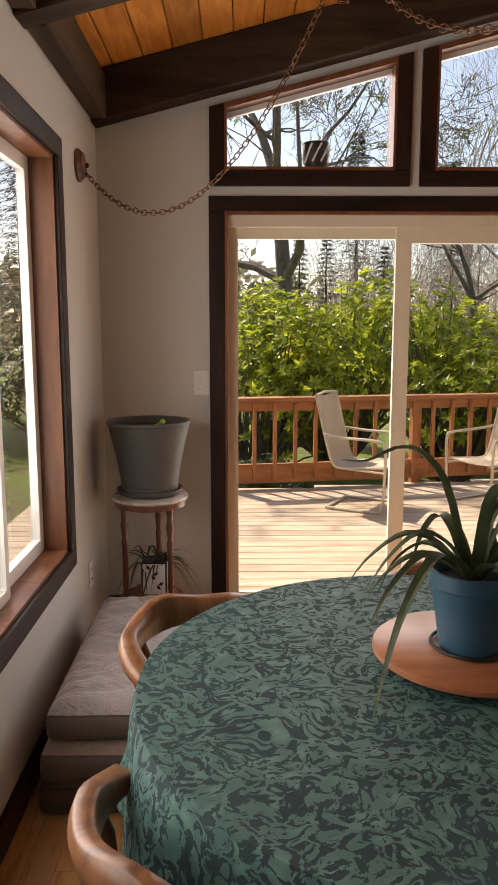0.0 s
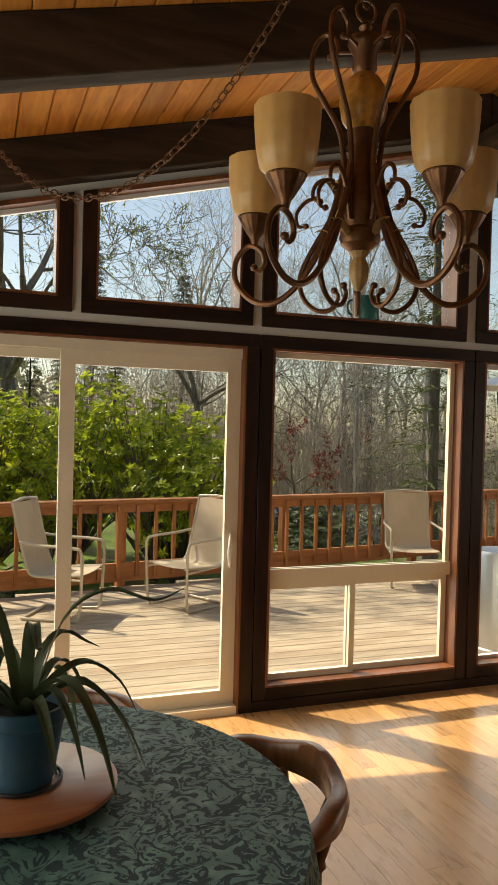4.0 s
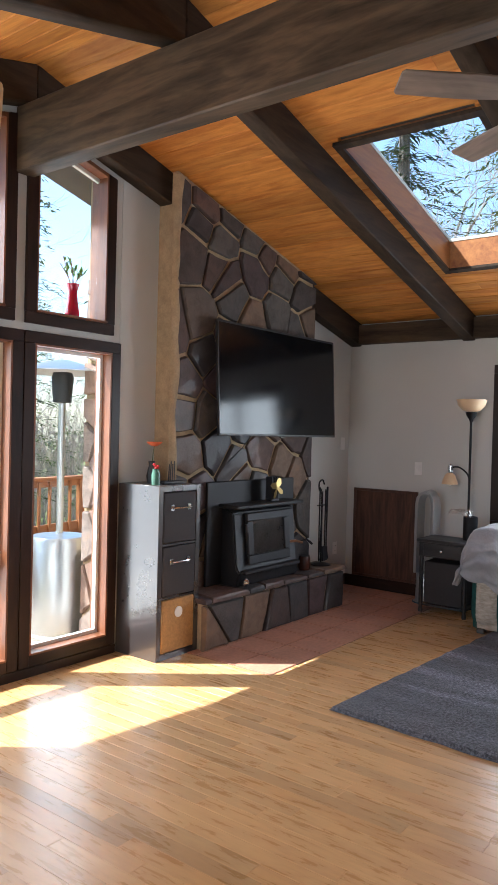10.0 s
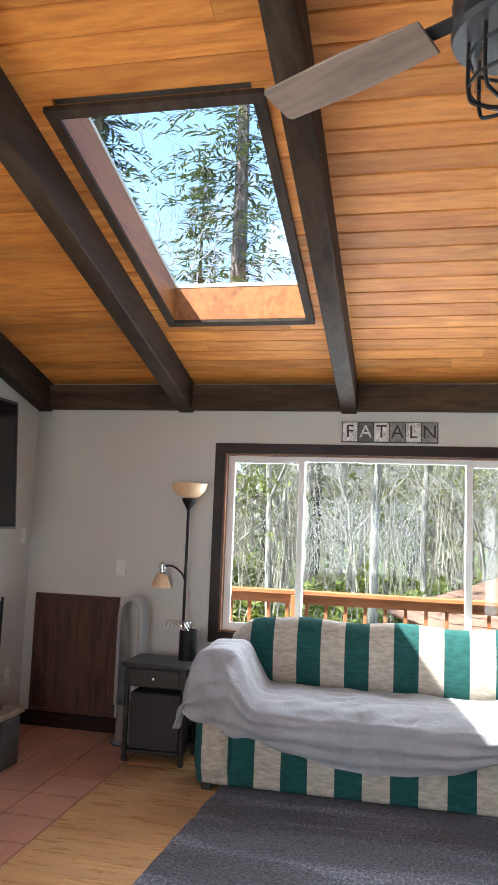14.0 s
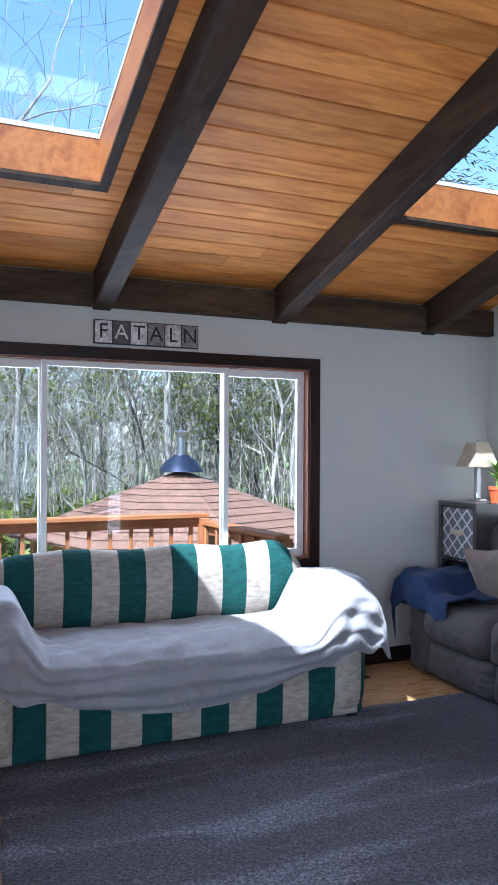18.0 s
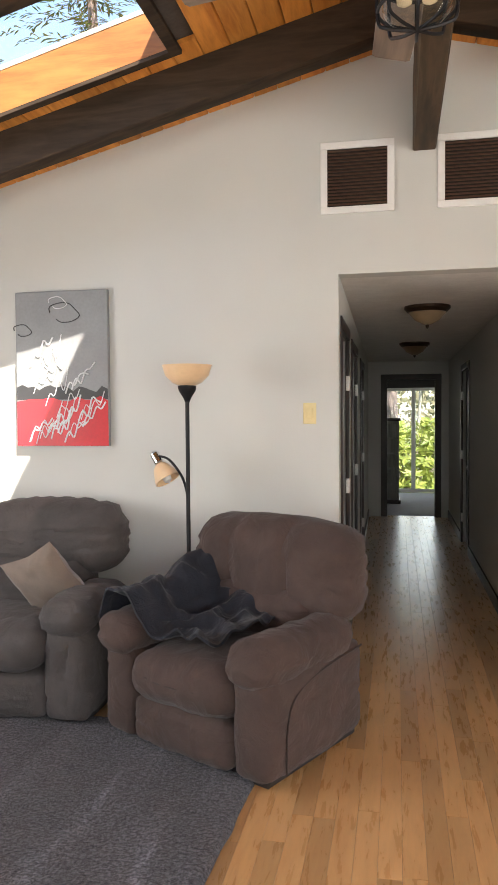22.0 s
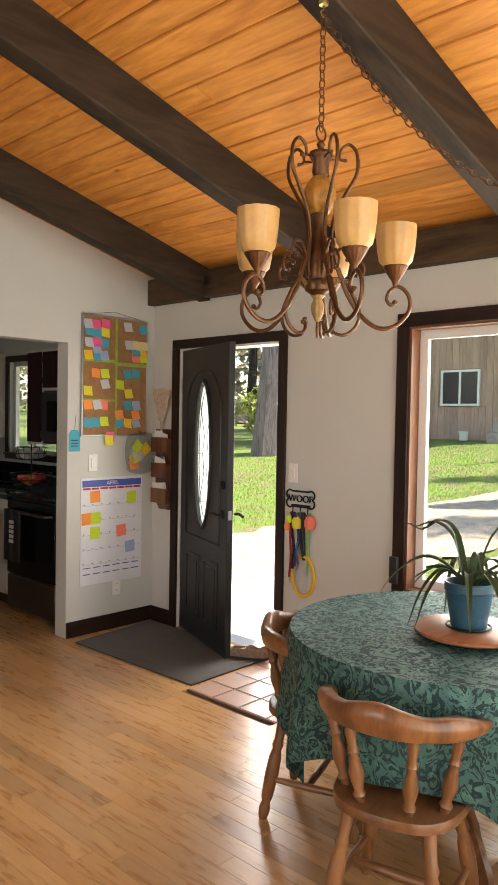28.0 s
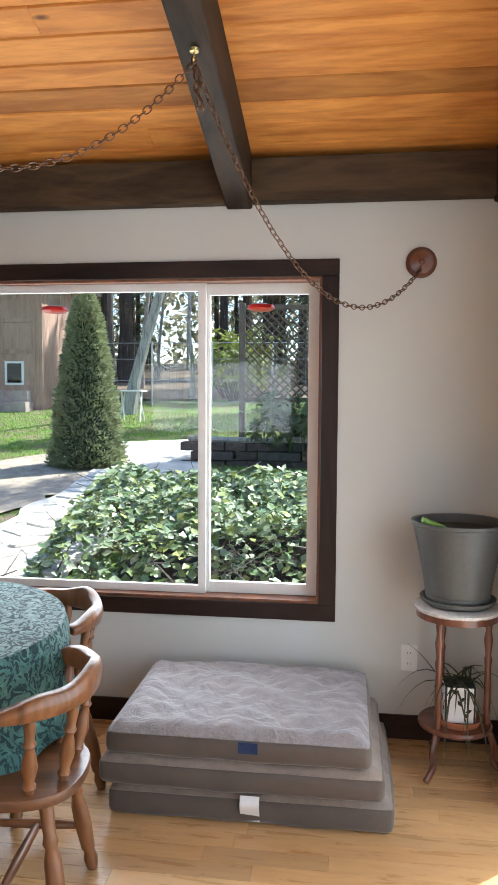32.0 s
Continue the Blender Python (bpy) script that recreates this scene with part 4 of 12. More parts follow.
def cloth_green():
    """Dark green damask: paler leaves woven on a deep ground."""
    m = bpy.data.materials.new("green_damask")
    nt, b = nodes_of(m)
    v = coords(nt, "Object", (1, 1, 1))
    w = noise_tex(nt, v, 5.0, 2, 0.5, 1.0)
    mx = nt.nodes.new("ShaderNodeMix")
    mx.data_type = "VECTOR"
    mx.inputs[0].default_value = 0.10
    nt.links.new(v, mx.inputs[4])
    n3 = nt.nodes.new("ShaderNodeTexNoise")
    n3.inputs["Scale"].default_value = 6.0
    nt.links.new(v, n3.inputs["Vector"])
    nt.links.new(n3.outputs[1], mx.inputs[5])
    vo = nt.nodes.new("ShaderNodeTexVoronoi")
    vo.feature = "SMOOTH_F1"
    vo.inputs["Scale"].default_value = 30.0
    vo.inputs["Smoothness"].default_value = 0.25
    nt.links.new(mx.outputs[1], vo.inputs["Vector"])
    leaf = noise_tex(nt, mx.outputs[1], 26.0, 3, 0.55, 2.6)
    mask = ramp(nt, leaf, [(0.47, (0, 0, 0)), (0.505, (1, 1, 1))])
    ground = ramp(nt, w, [(0.3, (0.007, 0.027, 0.030)), (0.7, (0.013, 0.044, 0.047))])
    pat = ramp(nt, vo.outputs["Distance"], [(0.1, (0.080, 0.190, 0.155)), (0.55, (0.042, 0.118, 0.104))])
    nt.links.new(mix_col(nt, ground, pat, mask), b.inputs["Base Color"])
    rr = nt.nodes.new("ShaderNodeMapRange")
    rr.inputs[3].default_value, rr.inputs[4].default_value = 0.8, 0.55
    nt.links.new(mask, rr.inputs[0])
    nt.links.new(rr.outputs[0], b.inputs["Roughness"])
    b.inputs["Specular IOR Level"].default_value = 0.4
    add_bump(nt, b, mask, 0.25, 0.003)
    return m


DAMASK = cloth_green()


def striped():
    m = bpy.data.materials.new("green_cream_stripe")
    nt, b = nodes_of(m)
    tc = nt.nodes.new("ShaderNodeTexCoord")
    sep = nt.nodes.new("ShaderNodeSeparateXYZ")
    nt.links.new(tc.outputs["Object"], sep.inputs[0])
    mod = nt.nodes.new("ShaderNodeMath")
    mod.operation = "PINGPONG"
    mod.inputs[1].default_value = 0.158
    nt.links.new(sep.outputs[1], mod.inputs[0])
    st = nt.nodes.new("ShaderNodeMath")
    st.operation = "GREATER_THAN"
    st.inputs[1].default_value = 0.079
    nt.links.new(mod.outputs[0], st.inputs[0])
    v = coords(nt, "Object", (1, 0.3, 1))
    n = noise_tex(nt, v, 60, 4)
    cream = ramp(nt, n, [(0.3, (0.34, 0.30, 0.24)), (0.7, (0.56, 0.51, 0.43))])
    green = ramp(nt, n, [(0.3, (0.004, 0.050, 0.046)), (0.7, (0.012, 0.095, 0.085))])
    nt.links.new(mix_col(nt, cream, green, st.outputs[0]), b.inputs["Base Color"])
    b.inputs["Roughness"].default_value = 0.9
    add_bump(nt, b, noise_tex(nt, coords(nt), 300, 2), 0.4, 0.002)
    return m


STRIPE = striped()


def stone_mat(name, tones, rough=0.75, coat=0.1):
    m = bpy.data.materials.new(name)
    nt, b = nodes_of(m)
    v = coords(nt, "world")
    rnd = nt.nodes.new("ShaderNodeObjectInfo").outputs["Random"]
    k = len(tones)
    base = ramp(nt, rnd, [(i / (k - 1), c) for i, c in enumerate(tones)])
    n = noise_tex(nt, v, 9, 6, 0.65, 0.6)
    col = mix_col(nt, base, ramp(nt, n, [(0.3, (0.55, 0.52, 0.50)), (0.55, (1, 1, 1)), (0.75, (1.25, 1.1, 0.95))]), 1.0, "MULTIPLY")
    nt.links.new(col, b.inputs["Base Color"])
    b.inputs["Roughness"].default_value = rough
    b.inputs["Coat Weight"].default_value = coat
    add_bump(nt, b, noise_tex(nt, v, 30, 6, 0.7), 0.7, 0.012)
    return m


STONE = stone_mat("fieldstone", [(0.032, 0.029, 0.030), (0.125, 0.076, 0.060), (0.055, 0.053, 0.052), (0.20, 0.13, 0.082), (0.030, 0.028, 0.033), (0.105, 0.095, 0.085), (0.085, 0.055, 0.056), (0.045, 0.041, 0.040)])
STONE_OUT = stone_mat("outdoor_fieldstone", [(0.30, 0.17, 0.13), (0.36, 0.27, 0.22), (0.26, 0.21, 0.19)], 0.9, 0)


def thicken(bm, thick):
    """A second skin behind the first, joined along the open edges."""
    bm.normal_update()
    faces, rim = bm.faces[:], [e for e in bm.edges if e.is_boundary]
    back = {v: bm.verts.new(v.co - v.normal * thick) for v in bm.verts[:]}
    for e in rim:
        lp = e.link_loops[0]
        a, b = lp.vert, lp.link_loop_next.vert
        bm.faces.new((b, a, back[a], back[b]))
    for f in faces:
        bm.faces.new([back[v] for v in reversed(f.verts[:])])


def surface(fn, nu, nv, thick=0.0, soft=0):
    """A sheet from fn(u, v) with u and v from 0 to 1, evened out soft times."""
    bm = bmesh.new()
    g = [[bm.verts.new(fn(i / nu, j / nv)) for j in range(nv + 1)] for i in range(nu + 1)]
    for i in range(nu):
        for j in range(nv):
            bm.faces.new((g[i][j], g[i + 1][j], g[i + 1][j + 1], g[i][j + 1]))
    bmesh.ops.recalc_face_normals(bm, faces=bm.faces)
    for k in range(soft):
        bmesh.ops.smooth_vert(bm, verts=bm.verts, factor=0.5, use_axis_x=True, use_axis_y=True, use_axis_z=True)
    if thick:
        thicken(bm, thick)
    return bm


def smooth01(t):
    t = max(0.0, min(1.0, t))
    return t * t * (3 - 2 * t)


def blade(base, way, length, width, droop, seed=0, n=7, thick=0.004):
    """A long tapering leaf that arches over."""
    r = random.Random(seed)
    d = Vector((math.cos(way), math.sin(way), 0))
    s = Vector((-d.y, d.x, 0))
    bm = bmesh.new()
    rows = []
    for i in range(n + 1):
        t = i / n
        out = length * (t * (0.55 + 0.35 * droop))
        up = length * (t * (1.15 - 0.5 * droop) - droop * 1.25 * t * t)
        c = Vector(base) + d * out + Vector((0, 0, up)) + s * (0.03 * math.sin(t * 3 + seed) * length)
        w = width * (1 - t ** 1.6) * (0.75 + 0.5 * math.sin(min(1, t * 2.5) * 1.57)) / 2 + 0.0006
        mid = c + Vector((0, 0, -w * 0.55))
        rows.append([bm.verts.new(c - s * w), bm.verts.new(mid), bm.verts.new(c + s * w)])
    for a, b in zip(rows, rows[1:]):
        for k in range(2):
            bm.faces.new((a[k], a[k + 1], b[k + 1], b[k]))
    bmesh.ops.solidify(bm, geom=bm.faces[:], thickness=thick)
    return bm


def clip_poly(poly, n, d):
    """Keeps the part of a polygon where p . n <= d."""
    out = []
    for i, p in enumerate(poly):
        q = poly[(i + 1) % len(poly)]
        a, b = p[0] * n[0] + p[1] * n[1] - d, q[0] * n[0] + q[1] * n[1] - d
        if a <= 0:
            out.append(p)
        if a * b < 0:
            t = a / (a - b)
            out.append((p[0] + (q[0] - p[0]) * t, p[1] + (q[1] - p[1]) * t))
    return out


def stone_cells(u0, u1, v0, v1, count, seed, gap=0.014, limit=None):
    """Uneven stones that fill a rectangle, as outlines."""
    r = random.Random(seed)
    nx = max(1, round(math.sqrt(count * (u1 - u0) / (v1 - v0))))
    ny = max(1, round(count / nx))
    pts = [(u0 + (i + 0.5 + r.uniform(-0.42, 0.42) + (0.25 if j % 2 else -0.25)) * (u1 - u0) / nx, v0 + (j + 0.5 + r.uniform(-0.42, 0.42)) * (v1 - v0) / ny) for i in range(nx) for j in range(ny)]
    out = []
    for p in pts:
        poly = [(u0, v0), (u1, v0), (u1, v1), (u0, v1)]
        if limit:
            poly = clip_poly(poly, limit[0], limit[1])
        for q in pts:
            if q is not p and abs(q[0] - p[0]) + abs(q[1] - p[1]) < 1.6:
                n = (q[0] - p[0], q[1] - p[1])
                ln = math.hypot(*n)
                if ln > 1e-6 and poly:
                    n = (n[0] / ln, n[1] / ln)
                    poly = clip_poly(poly, n, (p[0] + q[0]) / 2 * n[0] + (p[1] + q[1]) / 2 * n[1] - gap * r.uniform(0.6, 1.3))
        if len(poly) >= 3:
            area = abs(sum(a[0] * b[1] - b[0] * a[1] for a, b in zip(poly, poly[1:] + poly[:1]))) / 2
            if area > 0.002:
                out.append(poly)
    return out


def stones(parent, cells, place, depth, seed, mat, name="stone"):
    """Sets stones on a face; place(u, v, w) gives the point w proud of it."""
    r = random.Random(seed)
    for poly in cells:
        w = depth * r.uniform(0.65, 1.15)
        cx, cy = sum(p[0] for p in poly) / len(poly), sum(p[1] for p in poly) / len(poly)
        bm = bmesh.new()
        fine = []
        for p, q in zip(poly, poly[1:] + poly[:1]):
            fine.append(p)
            ln = math.hypot(q[0] - p[0], q[1] - p[1])
            if ln > 0.09:
                k = r.uniform(-0.07, 0.05)
                m = ((p[0] + q[0]) / 2, (p[1] + q[1]) / 2)
                fine.append((m[0] + (m[0] - cx) * k, m[1] + (m[1] - cy) * k))
        rings = []
        for s, h in ((1.0, 0.0), (0.99, w * 0.6), (0.93, w)):
            rings.append([bm.verts.new(place(cx + (x - cx) * s, cy + (y - cy) * s, h + (r.uniform(-0.004, 0.004) if h else 0))) for x, y in fine])
        n = len(fine)
        for a, b in zip(rings, rings[1:]):
            for i in range(n):
                bm.faces.new((a[i], a[(i + 1) % n], b[(i + 1) % n], b[i]))
        top = bm.verts.new(place(cx, cy, w + r.uniform(-0.003, 0.006)))
        for i in range(n):
            bm.faces.new((rings[2][i], rings[2][(i + 1) % n], top))
        bmesh.ops.recalc_face_normals(bm, faces=bm.faces)
        part(name, bm, mat, parent, smooth=False)
# ---- fireplace corner ----
SX0, SX1, SY = 4.965, 6.74, 5.215
core = gable(SX0 + 0.02, SX1 - 0.02, SY, YG - 0.001, 0.0)
fire = thing("stone_chimney", "floor-to-ceiling fieldstone chimney breast with pale mortar", "chimney", kind="structure")
part("mortar_bed", core, MORTAR, fire, "tan mortar", smooth=False)
cells = stone_cells(SX0, SX1, 0.36, 3.35, 66, 11, 0.014, ((PITCH, 1.0), APEX + PITCH * XM - 0.03))
stones(fire, cells, lambda u, v, w: (u, SY - w, v), 0.032, 12, STONE)


def edge_band(u, v):
    """Rough tan mortar run down the outer corner."""
    z = 0.36 + (ceil_z(SX0) - 0.40) * v
    wav = 0.020 * noise.noise(Vector((0, u * 2, z * 4.5)))
    a = math.pi * u
    return (SX0 + 0.014 - 0.036 * math.cos(a) + wav, SY - 0.004 - (0.030 + wav * 0.6) * math.sin(a), z)


part("mortar_edge", surface(edge_band, 8, 70), MORTAR, fire, "rough tan mortar edge")
cells = stone_cells(SY - 0.01, YG - 0.01, 0.36, ceil_z(SX1) - 0.03, 9, 33, 0.010)
stones(fire, cells, lambda u, v, w: (SX1 - 0.02 + w, u, v), 0.022, 14, STONE)

hearth = thing("raised_hearth", "raised fieldstone hearth with flagstone top on the tiled floor", "hearth", kind="structure")
HX, HXR, HY, HT = 5.03, 6.87, 4.915, 0.36
part("mortar_bed", box(HX + 0.03, HXR - 0.03, HY + 0.03, SY, 0, HT - 0.03), MORTAR, hearth, smooth=False)
stones(hearth, stone_cells(HX, HXR, 0.005, HT - 0.05, 8, 41, 0.012), lambda u, v, w: (u, HY + 0.03 - w, v), 0.035, 15, STONE)
stones(hearth, stone_cells(HY + 0.03, SY, 0.005, HT - 0.05, 2, 42, 0.012), lambda u, v, w: (HXR - 0.03 + w, u, v), 0.035, 16, STONE)
stones(hearth, stone_cells(HX - 0.01, HXR + 0.02, HY - 0.02, SY - 0.002, 8, 43, 0.008), lambda u, v, w: (u, v, HT - 0.032 + w), 0.034, 17, STONE)

# stove insert
insert = thing("stove_insert", "black wood-burning stove insert with a glass door", "stove")
part("surround_panel", box(5.31, 6.42, 5.155, 5.178, HT + 0.005, 1.13, 0.006), CASTIRON, insert)
bm = bmesh.new()
prof = [(5.155, 0.365), (4.99, 0.365), (4.97, 0.47), (5.00, 0.50), (5.04, 0.90), (5.155, 0.95)]
lo = [bm.verts.new((5.47, y, z)) for y, z in prof]
hi = [bm.verts.new((6.25, y, z)) for y, z in prof]
bm.faces.new(lo)
bm.faces.new(list(reversed(hi)))
for i in range(len(prof)):
    bm.faces.new((lo[i], hi[i], hi[(i + 1) % len(prof)], lo[(i + 1) % len(prof)]))
bmesh.ops.recalc_face_normals(bm, faces=bm.faces)
bmesh.ops.bevel(bm, geom=bm.edges[:], offset=0.012, segments=2, affect="EDGES")
part("firebox", bm, CASTIRON, insert)
part("top_plate", box(5.43, 6.29, 4.965, 5.155, 0.935, 0.965, 0.008), CASTIRON, insert)
part("ash_lip", box(5.50, 6.22, 4.935, 5.0, 0.455, 0.485, 0.008), CASTIRON, insert)
tilt = Matrix.Translation((5.86, 4.998, 0.515)) @ Matrix.Rotation(radians(-5.5), 4, "X")
frm = boxes((-0.27, 0.27, -0.03, 0.0, 0.0, 0.07), (-0.27, 0.27, -0.03, 0.0, 0.32, 0.38), (-0.27, -0.20, -0.03, 0.0, 0.07, 0.32), (0.20, 0.27, -0.03, 0.0, 0.07, 0.32), bevel=0.006)
dr = part("stove_door", frm, CASTIRON, insert, at=tilt)
FIREGLASS = plain("sooty_stove_glass", (0.040, 0.034, 0.030), 0.08, var=0.5, scale=7, bump=0.0)
part("door_glass", box(-0.205, 0.205, -0.016, -0.008, 0.065, 0.325, 0.003), FIREGLASS, dr, "sooty glass")
part("door_latch", tube([(0.27, -0.02, 0.12), (0.32, -0.05, 0.12), (0.38, -0.07, 0.10)], 0.011), CHAIRWOOD, dr, "wooden latch handle")
part("hinge", lathe([(0.012, 0), (0.014, 0.01), (0.014, 0.05), (0.012, 0.06)], 10), CASTIRON, dr, at=Matrix.Translation((-0.275, -0.02, 0.24)))
part("side_damper", tube([(6.27, 4.985, 0.62), (6.31, 4.94, 0.64), (6.36, 4.92, 0.60)], 0.010), CASTIRON, insert)
part("knob", lathe([(0, 0), (0.03, 0.0), (0.03, 0.012), (0.012, 0.03), (0, 0.03)], 14), CHROME, insert, at=pose(5.53, 4.96, 0.40, 90))

fan_s = thing("stove_fan", "small black stove-top fan with brass blades", "fan", pose(5.98, 5.06, 0.966))
part("base", box(-0.05, 0.05, -0.035, 0.035, 0, 0.02, 0.004), BLACK, fan_s)
for x in (-0.05, -0.028, -0.006, 0.016, 0.038):
    part("fin", box(x, x + 0.008, -0.03, 0.03, 0.02, 0.19, 0.001), BLACK, fan_s)
GOLD = plain("brass", (0.55, 0.40, 0.16), 0.3, metal=0.9)
for k in range(4):
    part("blade", prism([(0, -0.008), (0.05, -0.028), (0.085, -0.012), (0.085, 0.016), (0.04, 0.024), (0, 0.008)], -0.0015, 0.0015), GOLD, fan_s, at=Matrix.Translation((0.0, -0.045, 0.10)) @ Matrix.Rotation(radians(k * 90 + 25), 4, "Y") @ Matrix.Rotation(radians(75), 4, "X"))

mug = thing("iron_kettle", "small dark brown enamel pot on the hearth", "pot", pose(6.45, 5.05, HT))
part("body", lathe([(0.045, 0), (0.052, 0.02), (0.050, 0.09), (0.042, 0.115), (0.035, 0.115)], 20), plain("brown_enamel", (0.06, 0.018, 0.012), 0.2), mug)
part("rim", lathe([(0.042, 0.113), (0.046, 0.116), (0.042, 0.121), (0.036, 0.118)], 20), BLACK, mug)

tools = thing("fireplace_tools", "black iron fireplace tool stand on the hearth", "tool stand", pose(6.74, 5.07, HT))
part("base", lathe([(0, 0), (0.085, 0.0), (0.09, 0.008), (0.03, 0.022), (0, 0.024)], 20), IRON, tools)
part("post", tube([(0, 0, 0.01), (0, 0, 0.64)], 0.008), IRON, tools)
part("loop_top", tube(curve_pts([(0, 0, 0.62), (-0.05, 0, 0.66), (-0.05, 0, 0.72), (0.0, 0, 0.74), (0.03, 0, 0.70)], 6), 0.007), IRON, tools)
part("hanger", tube([(-0.07, 0, 0.52), (0.07, 0, 0.52)], 0.006), IRON, tools)
part("poker", tube(curve_pts([(-0.06, -0.015, 0.68), (-0.06, -0.015, 0.10), (-0.045, -0.015, 0.06)], 5), 0.006), IRON, tools)
part("brush", tube([(0.06, -0.015, 0.68), (0.06, -0.015, 0.16), (0.06, -0.015, 0.05)], 0.006, radii=[0.009, 0.006, 0.024]), IRON, tools)
part("shovel", join(tube([(0.0, -0.035, 0.66), (0.0, -0.035, 0.16)], 0.006), box(-0.04, 0.04, -0.045, -0.03, 0.04, 0.17, 0.006)), IRON, tools)
part("tongs", tube(curve_pts([(0.03, 0.03, 0.66), (0.045, 0.03, 0.4), (0.02, 0.03, 0.08)], 6), 0.005), IRON, tools)

# television
SCREEN = plain("dark_screen", (0.005, 0.005, 0.006), 0.12, var=0.2, bump=0.0, spec=0.3)
tv = thing("television", "large flat black television mounted on the stone chimney", "television", Matrix.Translation((6.10, 5.075, 1.47)) @ Matrix.Rotation(radians(-3), 4, "X"))
part("bezel", boxes((-0.80, 0.80, -0.022, 0.0, 0, 0.016), (-0.80, 0.80, -0.022, 0.0, 0.824, 0.84), (-0.80, -0.785, -0.022, 0.0, 0.016, 0.824), (0.785, 0.80, -0.022, 0.0, 0.016, 0.824), bevel=0.003), BLACK, tv)
part("screen", box(-0.786, 0.786, -0.016, -0.004, 0.015, 0.825), SCREEN, tv, "glossy dark screen", smooth=False)
part("back_shell", box(-0.72, 0.72, -0.004, 0.045, 0.05, 0.79, 0.015), BLACK, tv)
part("wall_mount", boxes((-0.2, 0.2, 0.045, 0.105, 0.25, 0.62), bevel=0.006), IRON, tv)
part("power_cable", tube(curve_pts([(-0.35, 0.02, 0.02), (-0.45, 0.06, -0.10), (-0.62, 0.08, -0.22), (-0.70, 0.085, -0.30)], 6), 0.004), BLACK, tv)
part("sensor", box(-0.03, 0.03, -0.02, 0.0, -0.012, 0.002, 0.003), BLACK, tv)

# black cube cabinet with three drawers
CABM = plain("black_brown_laminate", (0.040, 0.034, 0.033), 0.28, var=0.25, scale=4, bump=0.03, fine=150, spec=1.0, coat=0.6)
cab = thing("drawer_cabinet", "tall black cube cabinet with two dark boxes and a tan one", "cabinet", pose(4.655, 5.0, 0))
for board in ((0, 0.04, 0, 0.38, 0.0, 1.14), (0.36, 0.40, 0, 0.38, 0.0, 1.14), (0.04, 0.36, 0, 0.38, 0.0, 0.04), (0.04, 0.36, 0, 0.38, 1.10, 1.14), (0.04, 0.36, 0.0, 0.38, 0.395, 0.41), (0.04, 0.36, 0, 0.38, 0.745, 0.76), (0.04, 0.36, 0.365, 0.38, 0.04, 1.10)):
    part("carcass_board", box(*board, 0.002), CABM, cab)
DKBOX = plain("dark_fibre_box", (0.030, 0.026, 0.026), 0.7, var=0.2, bump=0.2)
for z0, z1, mm, lb in ((0.045, 0.39, TAN_BOX, "tan woven box"), (0.415, 0.74, DKBOX, "dark box"), (0.765, 1.095, DKBOX, "dark box")):
    d = part("drawer", box(0.045, 0.355, -0.004, 0.35, z0, z1, 0.006), mm, cab, lb)
    if mm is DKBOX:
        zc = z1 - 0.10
        part("handle", join(tube(curve_pts([(0.12, -0.006, zc), (0.13, -0.03, zc), (0.27, -0.03, zc), (0.28, -0.006, zc)], 4), 0.006), boxes((0.105, 0.135, -0.010, -0.002, zc - 0.02, zc + 0.02), (0.265, 0.295, -0.010, -0.002, zc - 0.02, zc + 0.02))), CHROME, d, "chrome pull")
    else:
        part("finger_ring", lathe([(0.026, 0), (0.036, 0), (0.036, 0.006), (0.026, 0.006)], 22), WHITEP, d, "pale ring", at=pose(0.20, -0.003, 0.30, 90))
DECOG = plain("clear_green_glass", (0.10, 0.22, 0.16), 0.1, var=0.1, bump=0)
jar = thing("glass_jar", "small clear jar with red berries on the cabinet", "jar", pose(4.74, 5.12, 1.14))
part("jar", lathe([(0, 0), (0.028, 0), (0.030, 0.07), (0.022, 0.09), (0.026, 0.105)], 18, False), DECOG, jar)
RED = plain("red_berries", (0.55, 0.02, 0.02), 0.4)
for k in range(5):
    part("berry", lathe([(0, 0), (0.008, 0.004), (0.010, 0.010), (0.006, 0.018), (0, 0.02)], 8), RED, jar, at=Matrix.Translation((0.014 * math.cos(k * 1.3), 0.014 * math.sin(k * 1.3), 0.10 + 0.012 * (k % 3))))
flower = thing("poppy_vase", "dark vase with an orange paper poppy on the cabinet", "vase", pose(4.82, 5.24, 1.14))
part("vase", lathe([(0, 0), (0.03, 0), (0.036, 0.05), (0.02, 0.12), (0.024, 0.15)], 18), BLACK, flower)
part("stem", tube(curve_pts([(0, 0, 0.12), (0.01, 0, 0.2), (0.0, -0.02, 0.255)], 5), 0.003), LEAF, flower)
POPPY = plain("orange_petal", (0.75, 0.17, 0.06), 0.7)
for k in range(6):
    part("petal", surface(lambda u, v, a=k * 1.05: ((0.0 + 0.055 * v * math.cos(a + (u - 0.5) * 1.2)), -0.02 + 0.055 * v * math.sin(a + (u - 0.5) * 1.2), 0.25 + 0.03 * v * v), 4, 4, 0.001), POPPY, flower)
twigs = thing("dark_stick_holder", "dark holder with thin sticks on the cabinet", "ornament", pose(4.89, 5.15, 1.14))
part("tray", box(-0.06, 0.12, -0.03, 0.03, 0, 0.018, 0.004), BLACK, twigs)
for k in range(4):
    part("stick", tube([(0.02 * k, 0, 0.015), (0.02 * k + 0.01, 0.004 * k, 0.13 + 0.02 * (k % 2))], 0.004), BLACK, twigs)

